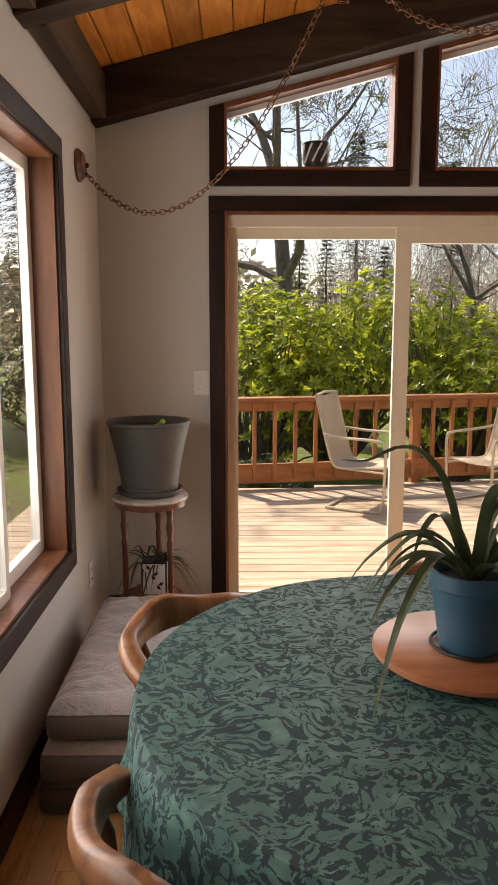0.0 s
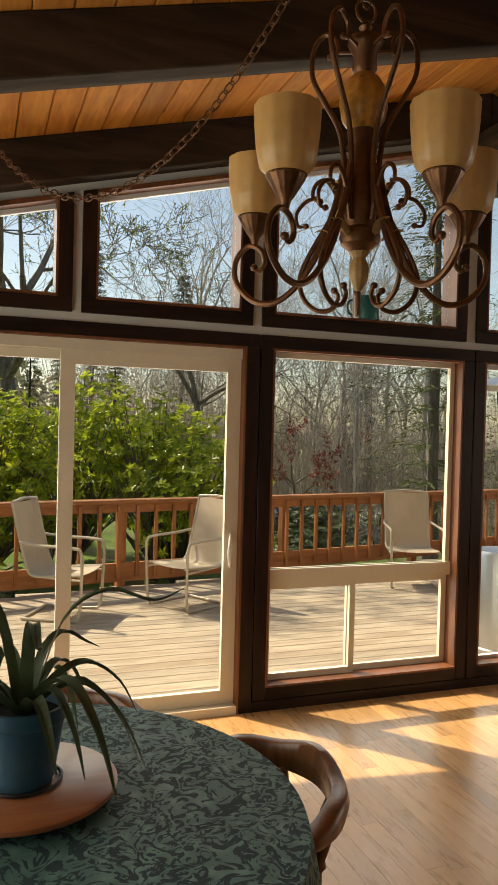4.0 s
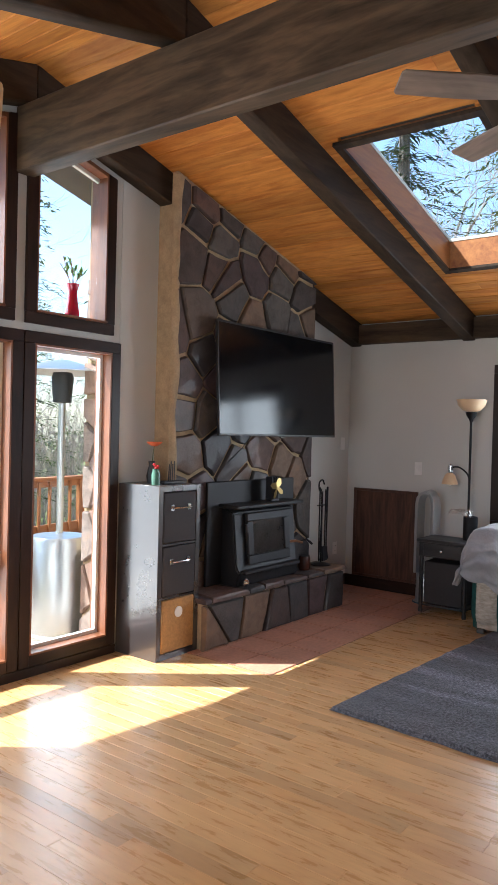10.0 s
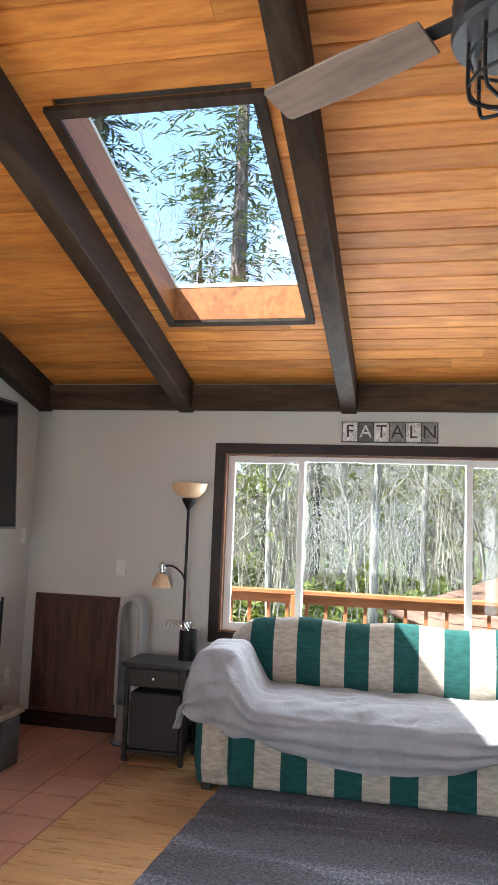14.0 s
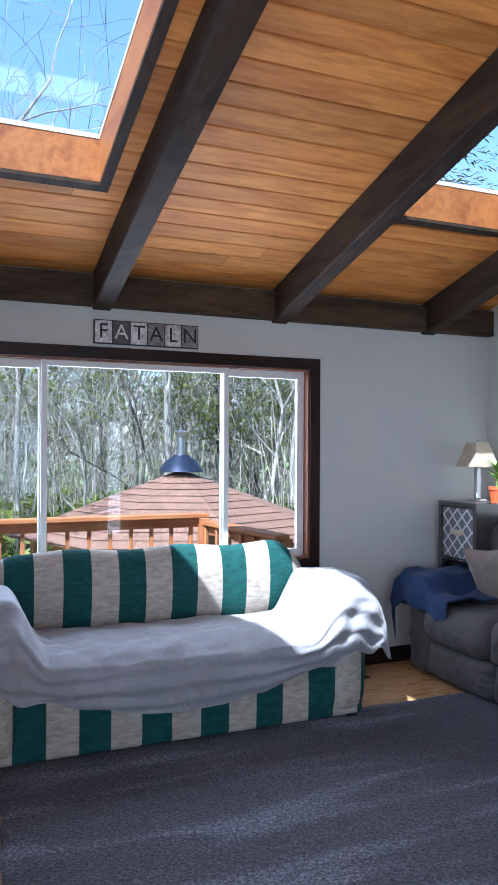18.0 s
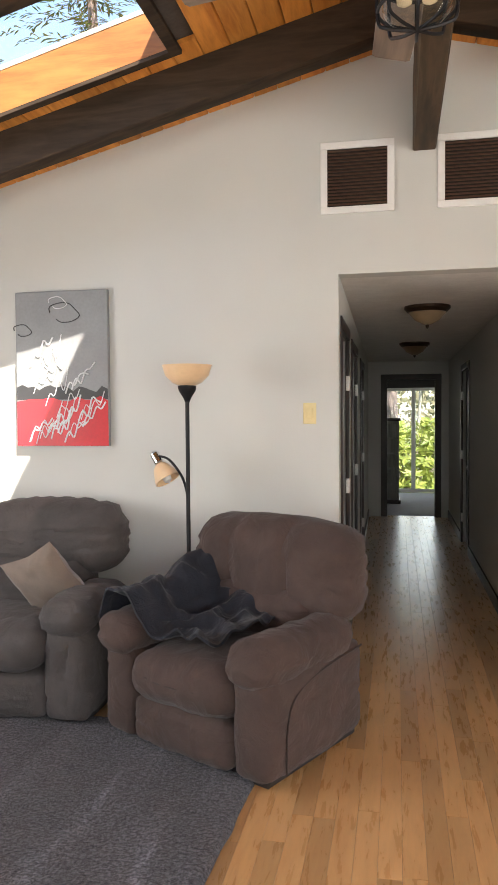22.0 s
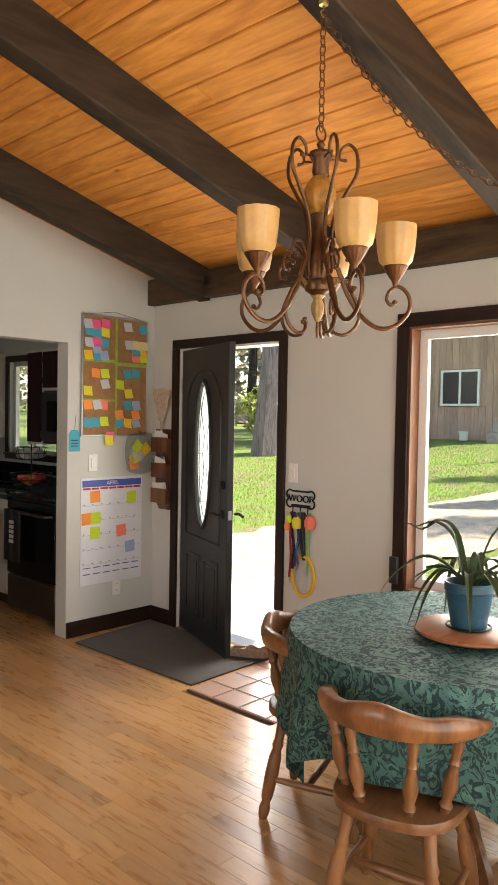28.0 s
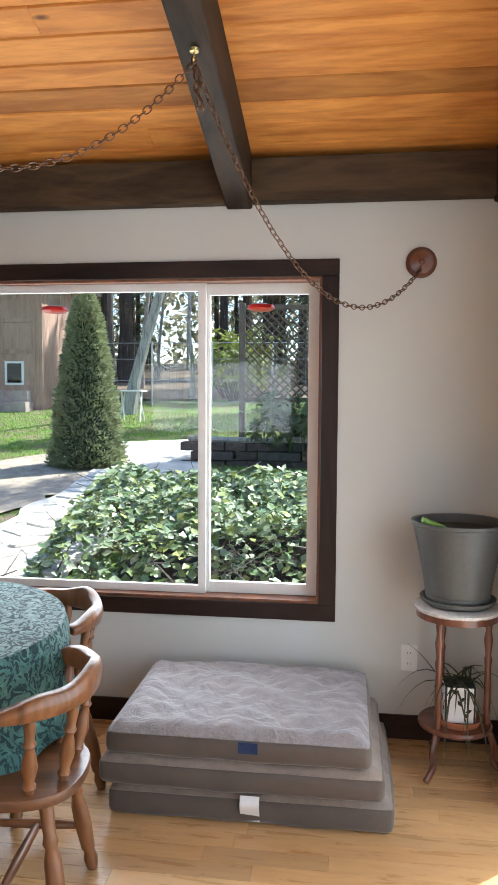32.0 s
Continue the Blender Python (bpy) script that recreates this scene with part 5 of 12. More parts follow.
# wall plates near the chimney
def wall_plate(m, kind="switch", mat=None):
    ob = thing("light_switch" if kind == "switch" else "wall_outlet", "white rocker light switch plate on the wall" if kind == "switch" else "white double outlet plate on the wall", "switch" if kind == "switch" else "outlet", m)
    mt = mat or WHITEP
    part("plate", box(-0.037, 0.037, 0, 0.006, -0.06, 0.06, 0.002), mt, ob)
    if kind == "switch":
        part("rocker", box(-0.016, 0.016, 0.004, 0.010, -0.032, 0.032, 0.002), mt, ob)
    else:
        for z in (-0.024, 0.024):
            r = part("receptacle", lathe([(0, 0), (0.017, 0), (0.017, 0.003), (0, 0.003)], 18), mt, ob, at=pose(0, 0.005, z, -90))
            part("slots", boxes((-0.007, -0.005, -0.004, 0.004, 0.002, 0.0042), (0.005, 0.007, -0.004, 0.004, 0.002, 0.0042)), BLACK, r)
    return ob


wall_plate(pose(7.60, YG, 1.408, 0, 0, 180))
wall_plate(pose(7.50, YG, 0.385, 0, 0, 180), "outlet")
wall_plate(pose(0.482, YG, 1.192, 0, 0, 180))
wall_plate(pose(XR, 4.63, 1.197, 0, 0, 90))
wall_plate(pose(4.49, 0, 1.546), mat=IVORYP)
wall_plate(pose(0, 4.951, 0.372, 0, 0, -90), "outlet")
wall_plate(pose(0, 1.40, 1.21, 0, 0, -90))
wall_plate(pose(0.545, 0, 1.216))
wall_plate(pose(0.33, 0, 0.30), "outlet")
wall_plate(pose(HX0, -0.35, 1.20, 0, 0, -90), mat=plain("black_plate", (0.03, 0.025, 0.02), 0.4))

# framed oak panel flat on the wall, no opening behind it
hatch = thing("wood_hatch", "dark-stained framed oak panel low on the wall", "hatch", pose(XR - 0.002, 4.96, 0.112))
part("panel", box(-0.014, 0.0, -0.315, 0.315, 0.025, 0.84, 0.002), DARKOAK, hatch)
for y0, y1, z0, z1 in ((-0.34, -0.315, 0.0, 0.865), (0.315, 0.34, 0.0, 0.865), (-0.315, 0.315, 0.0, 0.025), (-0.315, 0.315, 0.84, 0.865)):
    part("frame_strip", box(-0.020, 0.0, y0, y1, z0, z1, 0.003), DARKOAK, hatch)

# bladeless tower fan
tf = thing("tower_fan", "silver-grey bladeless tower fan standing on the floor", "fan", pose(7.52, 4.44, 0))
NICKEL = plain("silver_grey_plastic", (0.42, 0.43, 0.43), 0.3, metal=0.6, var=0.1, bump=0.0)
part("base", lathe([(0.0, 0), (0.10, 0), (0.105, 0.012), (0.085, 0.03), (0.08, 0.24), (0.072, 0.27), (0, 0.27)], 28), NICKEL, tf)
loop = [(0, 0.075 * math.cos(a), 0.0) for a in (0, 1)]
pts = [(0, -0.075, 0.27 + 0.62 * k / 6) for k in range(7)] + [(0, -0.075 * math.cos(a), 0.89 + 0.11 * math.sin(a)) for a in (0.5, 1.0, 1.57, 2.14, 2.64)] + [(0, 0.075, 0.89 - 0.62 * k / 6) for k in range(7)]
ringm = bmesh.new()
rows = []
for i, p in enumerate(pts):
    p = Vector(p)
    a, c = Vector(pts[max(i - 1, 0)]), Vector(pts[min(i + 1, len(pts) - 1)])
    t = (c - a).normalized()
    nrm = Vector((1, 0, 0)).cross(t)
    rows.append([ringm.verts.new(p + Vector((dx, 0, 0)) + nrm * dn) for dx, dn in ((-0.07, -0.012), (-0.07, 0.012), (0.07, 0.022), (0.07, -0.022))])
for a, c in zip(rows, rows[1:]):
    for k in range(4):
        ringm.faces.new((a[k], a[(k + 1) % 4], c[(k + 1) % 4], c[k]))
bmesh.ops.recalc_face_normals(ringm, faces=ringm.faces)
part("air_loop", ringm, NICKEL, tf)
part("foot_glow", lathe([(0.104, 0.004), (0.112, 0.004), (0.112, 0.012), (0.104, 0.014)], 28), TEALPOT, tf, "teal base ring")

# black side table
st = thing("side_table", "small black painted side table with one drawer", "table", pose(7.13, 3.90, 0))
part("tabletop", box(0, 0.35, 0, 0.46, 0.605, 0.63, 0.006), BLACKWOOD, st)
part("apron", box(0.02, 0.33, 0.02, 0.44, 0.48, 0.605, 0.002), BLACKWOOD, st)
dd = part("drawer_front", box(0.008, 0.02, 0.06, 0.40, 0.49, 0.595, 0.004), BLACKWOOD, st)
part("knob", lathe([(0, 0), (0.006, 0), (0.006, 0.012), (0.014, 0.02), (0.010, 0.03), (0, 0.032)], 14), CHROME, dd, "round chrome knob", at=pose(0.01, 0.23, 0.542, 0, -90))
for x in (0.02, 0.295):
    for y in (0.02, 0.405):
        part("leg", lathe([(0.016, 0), (0.020, 0.02), (0.014, 0.05), (0.018, 0.07), (0.017, 0.48)], 12), BLACKWOOD, st, at=Matrix.Translation((x + 0.017, y + 0.017, 0)))
part("lower_shelf", box(0.03, 0.32, 0.03, 0.43, 0.06, 0.08, 0.003), BLACKWOOD, st)
single("dark_storage_box", box(-0.13, 0.13, -0.17, 0.17, 0, 0.36, 0.008), DKBOX, "plain dark storage box on the table shelf", "box", pose(7.305, 4.13, 0.08))
pens = thing("metal_pen_holder", "black wire holder with coiled wires on the side table", "holder", pose(7.38, 3.985, 0.63))
part("cup", lathe([(0, 0), (0.06, 0), (0.06, 0.20), (0.056, 0.20), (0.056, 0.006), (0, 0.006)], 20, False), IRON, pens)
for k in range(5):
    part("wire", tube(curve_pts([(0.05 - 0.02 * k, 0.0, 0.18), (0.04 - 0.02 * k, 0.02 * k, 0.24), (0.02, 0.05 + 0.03 * k, 0.25), (0.01, 0.08 + 0.03 * k, 0.21)], 5), 0.003), CHROME, pens)


def floor_lamp(m, side, lift=0.0, reach=1.0):
    """A torchiere with a second small reading arm."""
    ob = thing("floor_lamp", "black torchiere floor lamp with peach bowl and reading arm", "lamp", m, group="torchiere lamps")
    tip = Matrix.Translation((0, side * 0.17 * reach, 1.23 + lift)) @ Matrix.Rotation(radians(-35 * side if lift else 0), 4, "X")
    part("base", lathe([(0, 0), (0.10, 0), (0.105, 0.012), (0.05, 0.028), (0.015, 0.04), (0, 0.04)], 28), IRON, ob)
    part("pole", tube([(0, 0, 0.02), (0, 0, 1.66)], 0.011, 12), IRON, ob)
    part("cup", lathe([(0.013, 1.64), (0.02, 1.66), (0.045, 1.70), (0.05, 1.725), (0.03, 1.73)], 20), IRON, ob)
    part("bowl", lathe([(0.03, 1.725), (0.075, 1.74), (0.115, 1.78), (0.132, 1.835), (0.127, 1.835), (0.108, 1.782), (0.07, 1.747), (0.0, 1.735)], 32, False), PEACH, ob, "peach glass bowl")
    part("arm", tube(curve_pts([(0, 0, 1.13), (0, side * 0.03 * reach, 1.19 + lift * 0.4), (0, side * 0.10 * reach, 1.235 + lift * 0.8), (0, side * 0.17 * reach, 1.23 + lift)], 6), 0.007), IRON, ob)
    part("socket", lathe([(0.012, 0), (0.026, 0.005), (0.026, 0.06), (0.010, 0.075)], 16), CHROME, ob, at=tip @ Matrix.Translation((0, 0.005 * side, -0.045)))
    part("small_shade", lathe([(0.026, 0.10), (0.045, 0.08), (0.068, 0.02), (0.072, 0.0), (0.068, 0.0), (0.042, 0.075), (0.024, 0.094)], 24, False), PEACH, ob, "peach glass shade", at=tip @ Matrix.Translation((0, 0.01 * side, -0.15)))
    part("bulb", lathe([(0, -0.03), (0.022, -0.015), (0.026, 0.01), (0.016, 0.04), (0.012, 0.07)], 16), WHITEP, ob, at=tip @ Matrix.Translation((0, 0.01 * side, -0.14)))
    return ob


floor_lamp(pose(7.60, 4.09, 0), 1)
floor_lamp(pose(5.095, 0.40, -0.03, 0, 0, -110), 1, 0.12, 1.25)
# ---- living area ----
# rug: thick shag with an uneven pile and edge
def rug_pt(u, v):
    x = 4.56 + 0.15 * v
    x, y = x + (6.94 - x) * u, 0.72 + v * (3.01 - 0.13 * u)
    n = noise.noise(Vector((x * 9, y * 9, 0))) * 0.005 + noise.noise(Vector((x * 40, y * 40, 3))) * 0.004
    e = min(u, 1 - u, v, 1 - v)
    z = 0.026 + n if e > 0.004 else 0.004
    return (x + noise.noise(Vector((y * 6, 1, 0))) * 0.012, y + noise.noise(Vector((x * 6, 5, 0))) * 0.012, z)


single("shag_rug", surface(rug_pt, 150, 190), RUGM, "large charcoal shag rug with worn paler tracks", "rug")

# striped sofa, local: y along its length, x = 0 at the front
sofa = thing("striped_sofa", "green and cream striped sofa half covered by a throw", "sofa", pose(6.80, 2.69, 0.03) @ Matrix.Diagonal((1, 0.985, 1, 1)))
L = 1.09
part("base", cushion(0.03, 0.80, -L + 0.02, L - 0.02, 0.0, 0.30, 0.03, 0.004, 4, rough=0.003), STRIPE, sofa)
part("seat_cushion", cushion(0.0, 0.60, -L + 0.24, L - 0.24, 0.29, 0.455, 0.05, 0.02, 6), STRIPE, sofa)


def sofa_back(u, v):
    y = -0.94 + 1.94 * u
    e = min(u, 1 - u) * 2
    top = 0.92 - 0.13 * (1 - min(1, e * 5)) ** 2
    a = v * 2 * math.pi
    x, z = 0.66 + 0.115 * math.cos(a), 0.62 + (top - 0.62) * math.sin(a) if math.sin(a) > 0 else 0.62 + 0.25 * math.sin(a)
    return (x - 0.03 * math.sin(a), y, z + 0.01 * math.sin(u * 19))


bm = surface(sofa_back, 40, 20)
bmesh.ops.remove_doubles(bm, verts=bm.verts, dist=1e-4)
bmesh.ops.holes_fill(bm, edges=[e for e in bm.edges if e.is_boundary])
part("backrest", bm, STRIPE, sofa)
for s in (-1, 1):
    y0, y1 = sorted((s * (L - 0.26), s * L))
    part("arm", cushion(-0.01, 0.80, y0, y1, 0.02, 0.70, 0.10, 0.012, 5, seed=s), STRIPE, sofa)
for x in (0.06, 0.72):
    for y in (-1.0, 1.0):
        part("foot", box(x - 0.03, x + 0.03, y - 0.03, y + 0.03, -0.03, 0.01, 0.004), BLACKWOOD, sofa)


def throw_pt(u, v):
    """A fleece over both rounded arms and the seat, hanging in swags in front."""
    y = 1.245 - 2.49 * u
    ya = abs(y)
    over = smooth01((ya - 0.70) / 0.17)
    crown = math.sqrt(max(0.0, 1 - ((ya - 0.94) / 0.24) ** 2)) if ya > 0.70 else 0.0
    out = smooth01((ya - 1.07) / 0.07)
    z = 0.475 + 0.20 * over + 0.085 * crown * over
    z -= out * (0.07 + (ya - 1.09) * 1.3)
    yy = y if ya < 1.10 else math.copysign(1.10 + (ya - 1.10) * 0.30 + 0.02, y)
    back, front = 0.52, -0.045 - 0.02 * over
    k = v / 0.55
    zh = 0.15 + 0.24 * min(1.0, ya / 0.95) ** 2 + 0.07 * out
    hang = max(0.05, z - zh)
    if v < 0.55:
        x = back + (front - back) * k
        z += 0.02 * math.sin(k * 3.1) + (0.03 * (1 - k) if over < 0.5 else 0)
        z -= (0.03 + 0.05 * over) * smooth01((k - 0.72) / 0.28) ** 2
    else:
        t = (v - 0.55) / 0.45
        x = front - 0.014 * math.sin(t * 4) - 0.012 * over * (1 - t)
        z -= 0.03 + 0.05 * over + (hang - 0.05) * t
        swag = math.sin(19 * t - 7.5 * (ya / 0.95) ** 2 + 1.5 * noise.noise(Vector((u * 5, v * 3, 1))))
        x -= 0.013 * swag * smooth01(t * 4) * (0.35 + 0.65 * min(1.0, ya / 0.5))
    w = noise.noise(Vector((u * 14, v * 5, 2))) * 0.016 + (0.5 - abs(noise.noise(Vector((u * 9 + v * 6, v * 9 - u * 4, 7))))) * 0.022 - 0.008
    fold = 0.015 * math.sin(ya * 30 + v * 11 + 2.5 * noise.noise(Vector((u * 6, v * 4, 5)))) * smooth01((ya - 0.66) / 0.2) * (0.4 + smooth01((v - 0.45) / 0.2))
    return (x - w * 0.7 - fold * 0.7 - 0.012, yy + 0.5 * fold * out, z + w + 0.5 * fold * (1 - out) + 0.012)


single("throw_blanket", surface(throw_pt, 150, 80, 0.008, 3), THROWC, "pale grey fleece throw draped over the striped sofa", "blanket", pose(6.80, 2.69, 0.03) @ Matrix.Diagonal((1, 0.985, 1, 1)))

# reclining loveseat on the back wall: x along the wall, front towards +y
def plump(x0, x1, y0, y1, z0, z1, r=0.07, puff=0.025, seed=0.0, crease=0.011, gather=0.0):
    """Upholstery: a soft block with shallow creases and gathers towards its side seams."""
    bm = cushion(x0, x1, y0, y1, z0, z1, r, puff, 13, seed, 0.006)
    bm.normal_update()
    cx, hx = (x0 + x1) / 2, (x1 - x0) / 2
    moves = []
    for v in bm.verts:
        p = v.co
        q = Vector((p.x * 5.5, p.y * 5.5, p.z * 9.0)) + Vector((seed * 3.1, seed, 2.0))
        k = -crease * max(0.0, 1 - abs(noise.noise(q)) * 5.5)
        k -= crease * 0.7 * max(0.0, 1 - abs(noise.noise(q * 2.1)) * 6)
        if gather:
            e = smooth01((abs(p.x - cx) / hx - 0.55) / 0.4)
            k += gather * e * math.sin(p.z * 95 + 5 * noise.noise(q * 0.6))
        moves.append(v.normal * k)
    for v, d in zip(bm.verts, moves):
        v.co += d
    return bm


lv = thing("reclining_loveseat", "taupe microfibre reclining loveseat with a centre console", "loveseat", pose(6.50, 0.06, 0.0))
CONX = (-0.125, 0.155)
for s in (-1, 1):
    x0, x1 = sorted((s * 0.78, s * 1.02))
    part("arm", plump(x0, x1, 0.10, 0.81, 0.03, 0.53, 0.06, 0.012, s), GREYSOFA, lv)
    part("arm_pad", plump(x0 - 0.02, x1 + 0.02, 0.20, 0.85, 0.455, 0.64, 0.085, 0.014, s + 3, 0.014), GREYSOFA, lv)
    a, b2 = (CONX[1] + 0.005, 0.79) if s > 0 else (-0.79, CONX[0] - 0.005)
    part("seat_cushion", plump(a, b2, 0.22, 0.88, 0.27, 0.51, 0.10, 0.022, s + 5), GREYSOFA, lv)
    part("footrest", plump(a, b2, 0.60, 0.815, 0.04, 0.275, 0.05, 0.022, s + 7, 0.009), GREYSOFA, lv)
    part("lower_back", plump(a, b2, 0.08, 0.36, 0.44, 0.75, 0.09, 0.03, s + 9, 0.013), GREYSOFA, lv)
    part("back_pillow", plump(a - (0.0 if s > 0 else 0.17), b2 + (0.19 if s > 0 else 0.0), 0.0, 0.31, 0.66, 1.04, 0.11, 0.035, s + 11, 0.014, 0.006), GREYSOFA, lv)
part("console", plump(*CONX, 0.28, 0.85, 0.28, 0.535, 0.05, 0.012, 1), GREYSOFA, lv)
part("console_front", plump(CONX[0] + 0.004, CONX[1] - 0.004, 0.55, 0.815, 0.04, 0.275, 0.04, 0.012, 2), GREYSOFA, lv)
part("console_lid", plump(CONX[0] + 0.006, CONX[1] - 0.006, 0.22, 0.575, 0.52, 0.60, 0.035, 0.018, 3, 0.006), GREYSOFA, lv)
part("console_back", plump(CONX[0] - 0.02, CONX[1] + 0.02, 0.02, 0.30, 0.54, 1.02, 0.085, 0.025, 2.2, 0.013), GREYSOFA, lv)
for x in (-0.055, 0.085):
    part("cup_holder", lathe([(0.045, 0.548), (0.045, 0.553), (0.036, 0.553), (0.034, 0.545), (0.0, 0.543)], 20, False), BLACK, lv, at=Matrix.Translation((x, 0.66, 0.0)))
part("base", box(-0.98, 0.98, 0.06, 0.72, 0.0, 0.08, 0.01), BLACK, lv)


def pillow(name, m, mat, w=0.42, label="", cat="cushion"):
    bm = bmesh.new()
    n = 16
    for s in (1, -1):
        g = []
        for i in range(n + 1):
            row = []
            for j in range(n + 1):
                a, b = -1 + 2 * i / n, -1 + 2 * j / n
                t = max(0, (1 - a ** 4) * (1 - b ** 4)) ** 0.55
                pin = 1 - 0.09 * (abs(a * b)) ** 1.5 * -1 - 0.06 * (1 - abs(a * b))
                row.append(bm.verts.new((a * w / 2 * pin, b * w / 2 * pin, s * (0.075 * t + noise.noise(Vector((a * 3, b * 3, s))) * 0.012 * t))))
            g.append(row)
        for i in range(n):
            for j in range(n):
                q = (g[i][j], g[i + 1][j], g[i + 1][j + 1], g[i][j + 1])
                bm.faces.new(q if s > 0 else tuple(reversed(q)))
    bmesh.ops.remove_doubles(bm, verts=bm.verts, dist=1e-4)
    return single(name, bm, mat, label, cat, m)


pillow("throw_pillow", pose(7.02, 0.50, 0.70, 68, 8, 12), PILLOWC, 0.40, "square taupe cotton pillow leaning on the loveseat")
pillow("throw_pillow", pose(5.84, 0.56, 0.665, 62, 24, -14), PILLOWC, 0.35, "square taupe cotton pillow resting on its corner")


def drape(name, m, mat, lab, fn, nu=44, nv=36):
    return single(name, surface(fn, nu, nv, 0.012, 2), mat, lab, "blanket", m)


def navy_pt(u, v):
    """From the seat over the puffed arm and down outside, the front end hanging."""
    x = 0.50 + 0.58 * min(1.0, u / 0.78)
    z = 0.545 + 0.125 * smooth01((x - 0.64) / 0.13) - 0.05 * smooth01((x - 0.98) / 0.10)
    if u > 0.78:
        z -= 0.22 * (u - 0.78) / 0.22
    y = 0.30 + 0.575 * min(1.0, v / 0.84)
    if v > 0.84:
        t = (v - 0.84) / 0.16
        y += 0.014 * math.sin(u * 17)
        z -= 0.03 + (0.20 - 0.10 * smooth01((0.3 - u) / 0.3)) * t
    n = noise.noise(Vector((u * 3, v * 3, 4)))
    ridge = max(0.0, 1 - 3.2 * abs(noise.noise(Vector((u * 2.6 + v * 1.8, v * 2.2 - u, 9)))))
    return (x + 0.02 * n, y + 0.03 * math.sin(u * 9) * (1 - v), z + 0.022 + 0.035 * ridge + 0.012 * abs(n))


drape("navy_blanket", pose(6.50, 0.06, 0.0), NAVY, "navy plush blanket thrown over the loveseat arm", navy_pt)

# brown recliner, turned a little
rc = thing("recliner", "brown microfibre recliner armchair facing the room", "armchair", pose(4.755, 0.735, 0.0, 0, 0, -27) @ Matrix.Diagonal((1.0, 1.0, 0.965, 1)))
for s in (-1, 1):
    x0, x1 = sorted((s * 0.29, s * 0.50))
    part("arm", plump(x0, x1, -0.34, 0.42, 0.03, 0.50, 0.06, 0.012, s, 0.007), BROWNSOFA, rc)
    part("arm_pad", plump(x0 - 0.02, x1 + 0.02, -0.26, 0.48, 0.43, 0.64, 0.095, 0.014, s + 2, 0.015), BROWNSOFA, rc)
part("seat_cushion", plump(-0.30, 0.30, -0.22, 0.47, 0.25, 0.49, 0.10, 0.022, 4), BROWNSOFA, rc)
part("footrest", plump(-0.29, 0.29, 0.24, 0.43, 0.04, 0.265, 0.05, 0.02, 6, 0.008), BROWNSOFA, rc)
part("lower_back", plump(-0.31, 0.31, -0.36, -0.10, 0.42, 0.72, 0.08, 0.03, 8, 0.013), BROWNSOFA, rc)
back = cushion(-0.478, 0.435, -0.46, -0.15, 0.56, 1.035, 0.11, 0.04, 22, 10, 0.014)
for v in back.verts:
    front = smooth01((v.co.y + 0.34) / 0.12)
    for gx in (-0.165, 0.165):
        v.co.y -= 0.035 * front * math.exp(-((v.co.x - gx * (1.1 - 0.25 * (v.co.z - 0.56))) / 0.028) ** 2)
    edge = smooth01((abs(v.co.x) - 0.34) / 0.12)
    v.co.y += 0.014 * edge * math.sin(v.co.z * 75 + abs(v.co.x) * 30)
part("back_pillow", back, BROWNSOFA, rc)
SEAM = fabric("dark_seam_piping", (0.045, 0.030, 0.026), weave=300, bump=0.2, sheen=0.1)
for s in (-1, 1):
    x = s * 0.506
    part("seam", tube(curve_pts([(x, -0.30, 0.47), (x, 0.05, 0.44), (x, 0.24, 0.38), (x, 0.30, 0.26), (x, 0.31, 0.06)], 6), 0.005, 6), SEAM, rc)
part("seam", tube(curve_pts([(-0.27, 0.43, 0.405), (-0.15, 0.475, 0.385), (0, 0.485, 0.38), (0.15, 0.475, 0.385), (0.27, 0.43, 0.405)], 5), 0.004, 6), SEAM, rc)
part("base", box(-0.45, 0.45, -0.34, 0.36, 0.0, 0.07, 0.01), BLACK, rc)


def dark_pt(u, v):
    """Heaped over the arm and the seat against the back, in deep folds."""
    x = 0.535 - 0.70 * u
    y = -0.28 + 0.71 * v - 0.06 * u * v
    over = smooth01((x - 0.20) / 0.10)
    z = 0.515 + 0.155 * over - 0.16 * smooth01((x - 0.485) / 0.05)
    z += 0.10 * smooth01((0.85 - v) / 0.8) * smooth01(u * 4.5) * smooth01((1 - u) * 3.2)
    n = noise.noise(Vector((u * 3, v * 3, 14)))
    r1 = max(0.0, 1 - 2.6 * abs(noise.noise(Vector((u * 4.4 + v * 1.9, v * 3.6 - u * 1.7, 21)))))
    r2 = max(0.0, 1 - 3.0 * abs(noise.noise(Vector((u * 6.5 - v * 2.0, v * 6.0 + u * 2.4, 33)))))
    return (x + 0.05 * n, y + 0.03 * math.sin(u * 7) + 0.04 * n, z + 0.066 * r1 + 0.026 * r2 + 0.022)


drape("dark_blanket", pose(4.755, 0.735, 0.0, 0, 0, -27) @ Matrix.Diagonal((1.0, 1.0, 0.965, 1)), DKPLUSH, "crumpled charcoal plush blanket on the recliner arm", dark_pt)

# corner bookcase with fabric box
bk = thing("cube_bookcase", "narrow black cube bookcase in the corner with a patterned fabric box", "bookcase", pose(7.235, 0.10, 0))
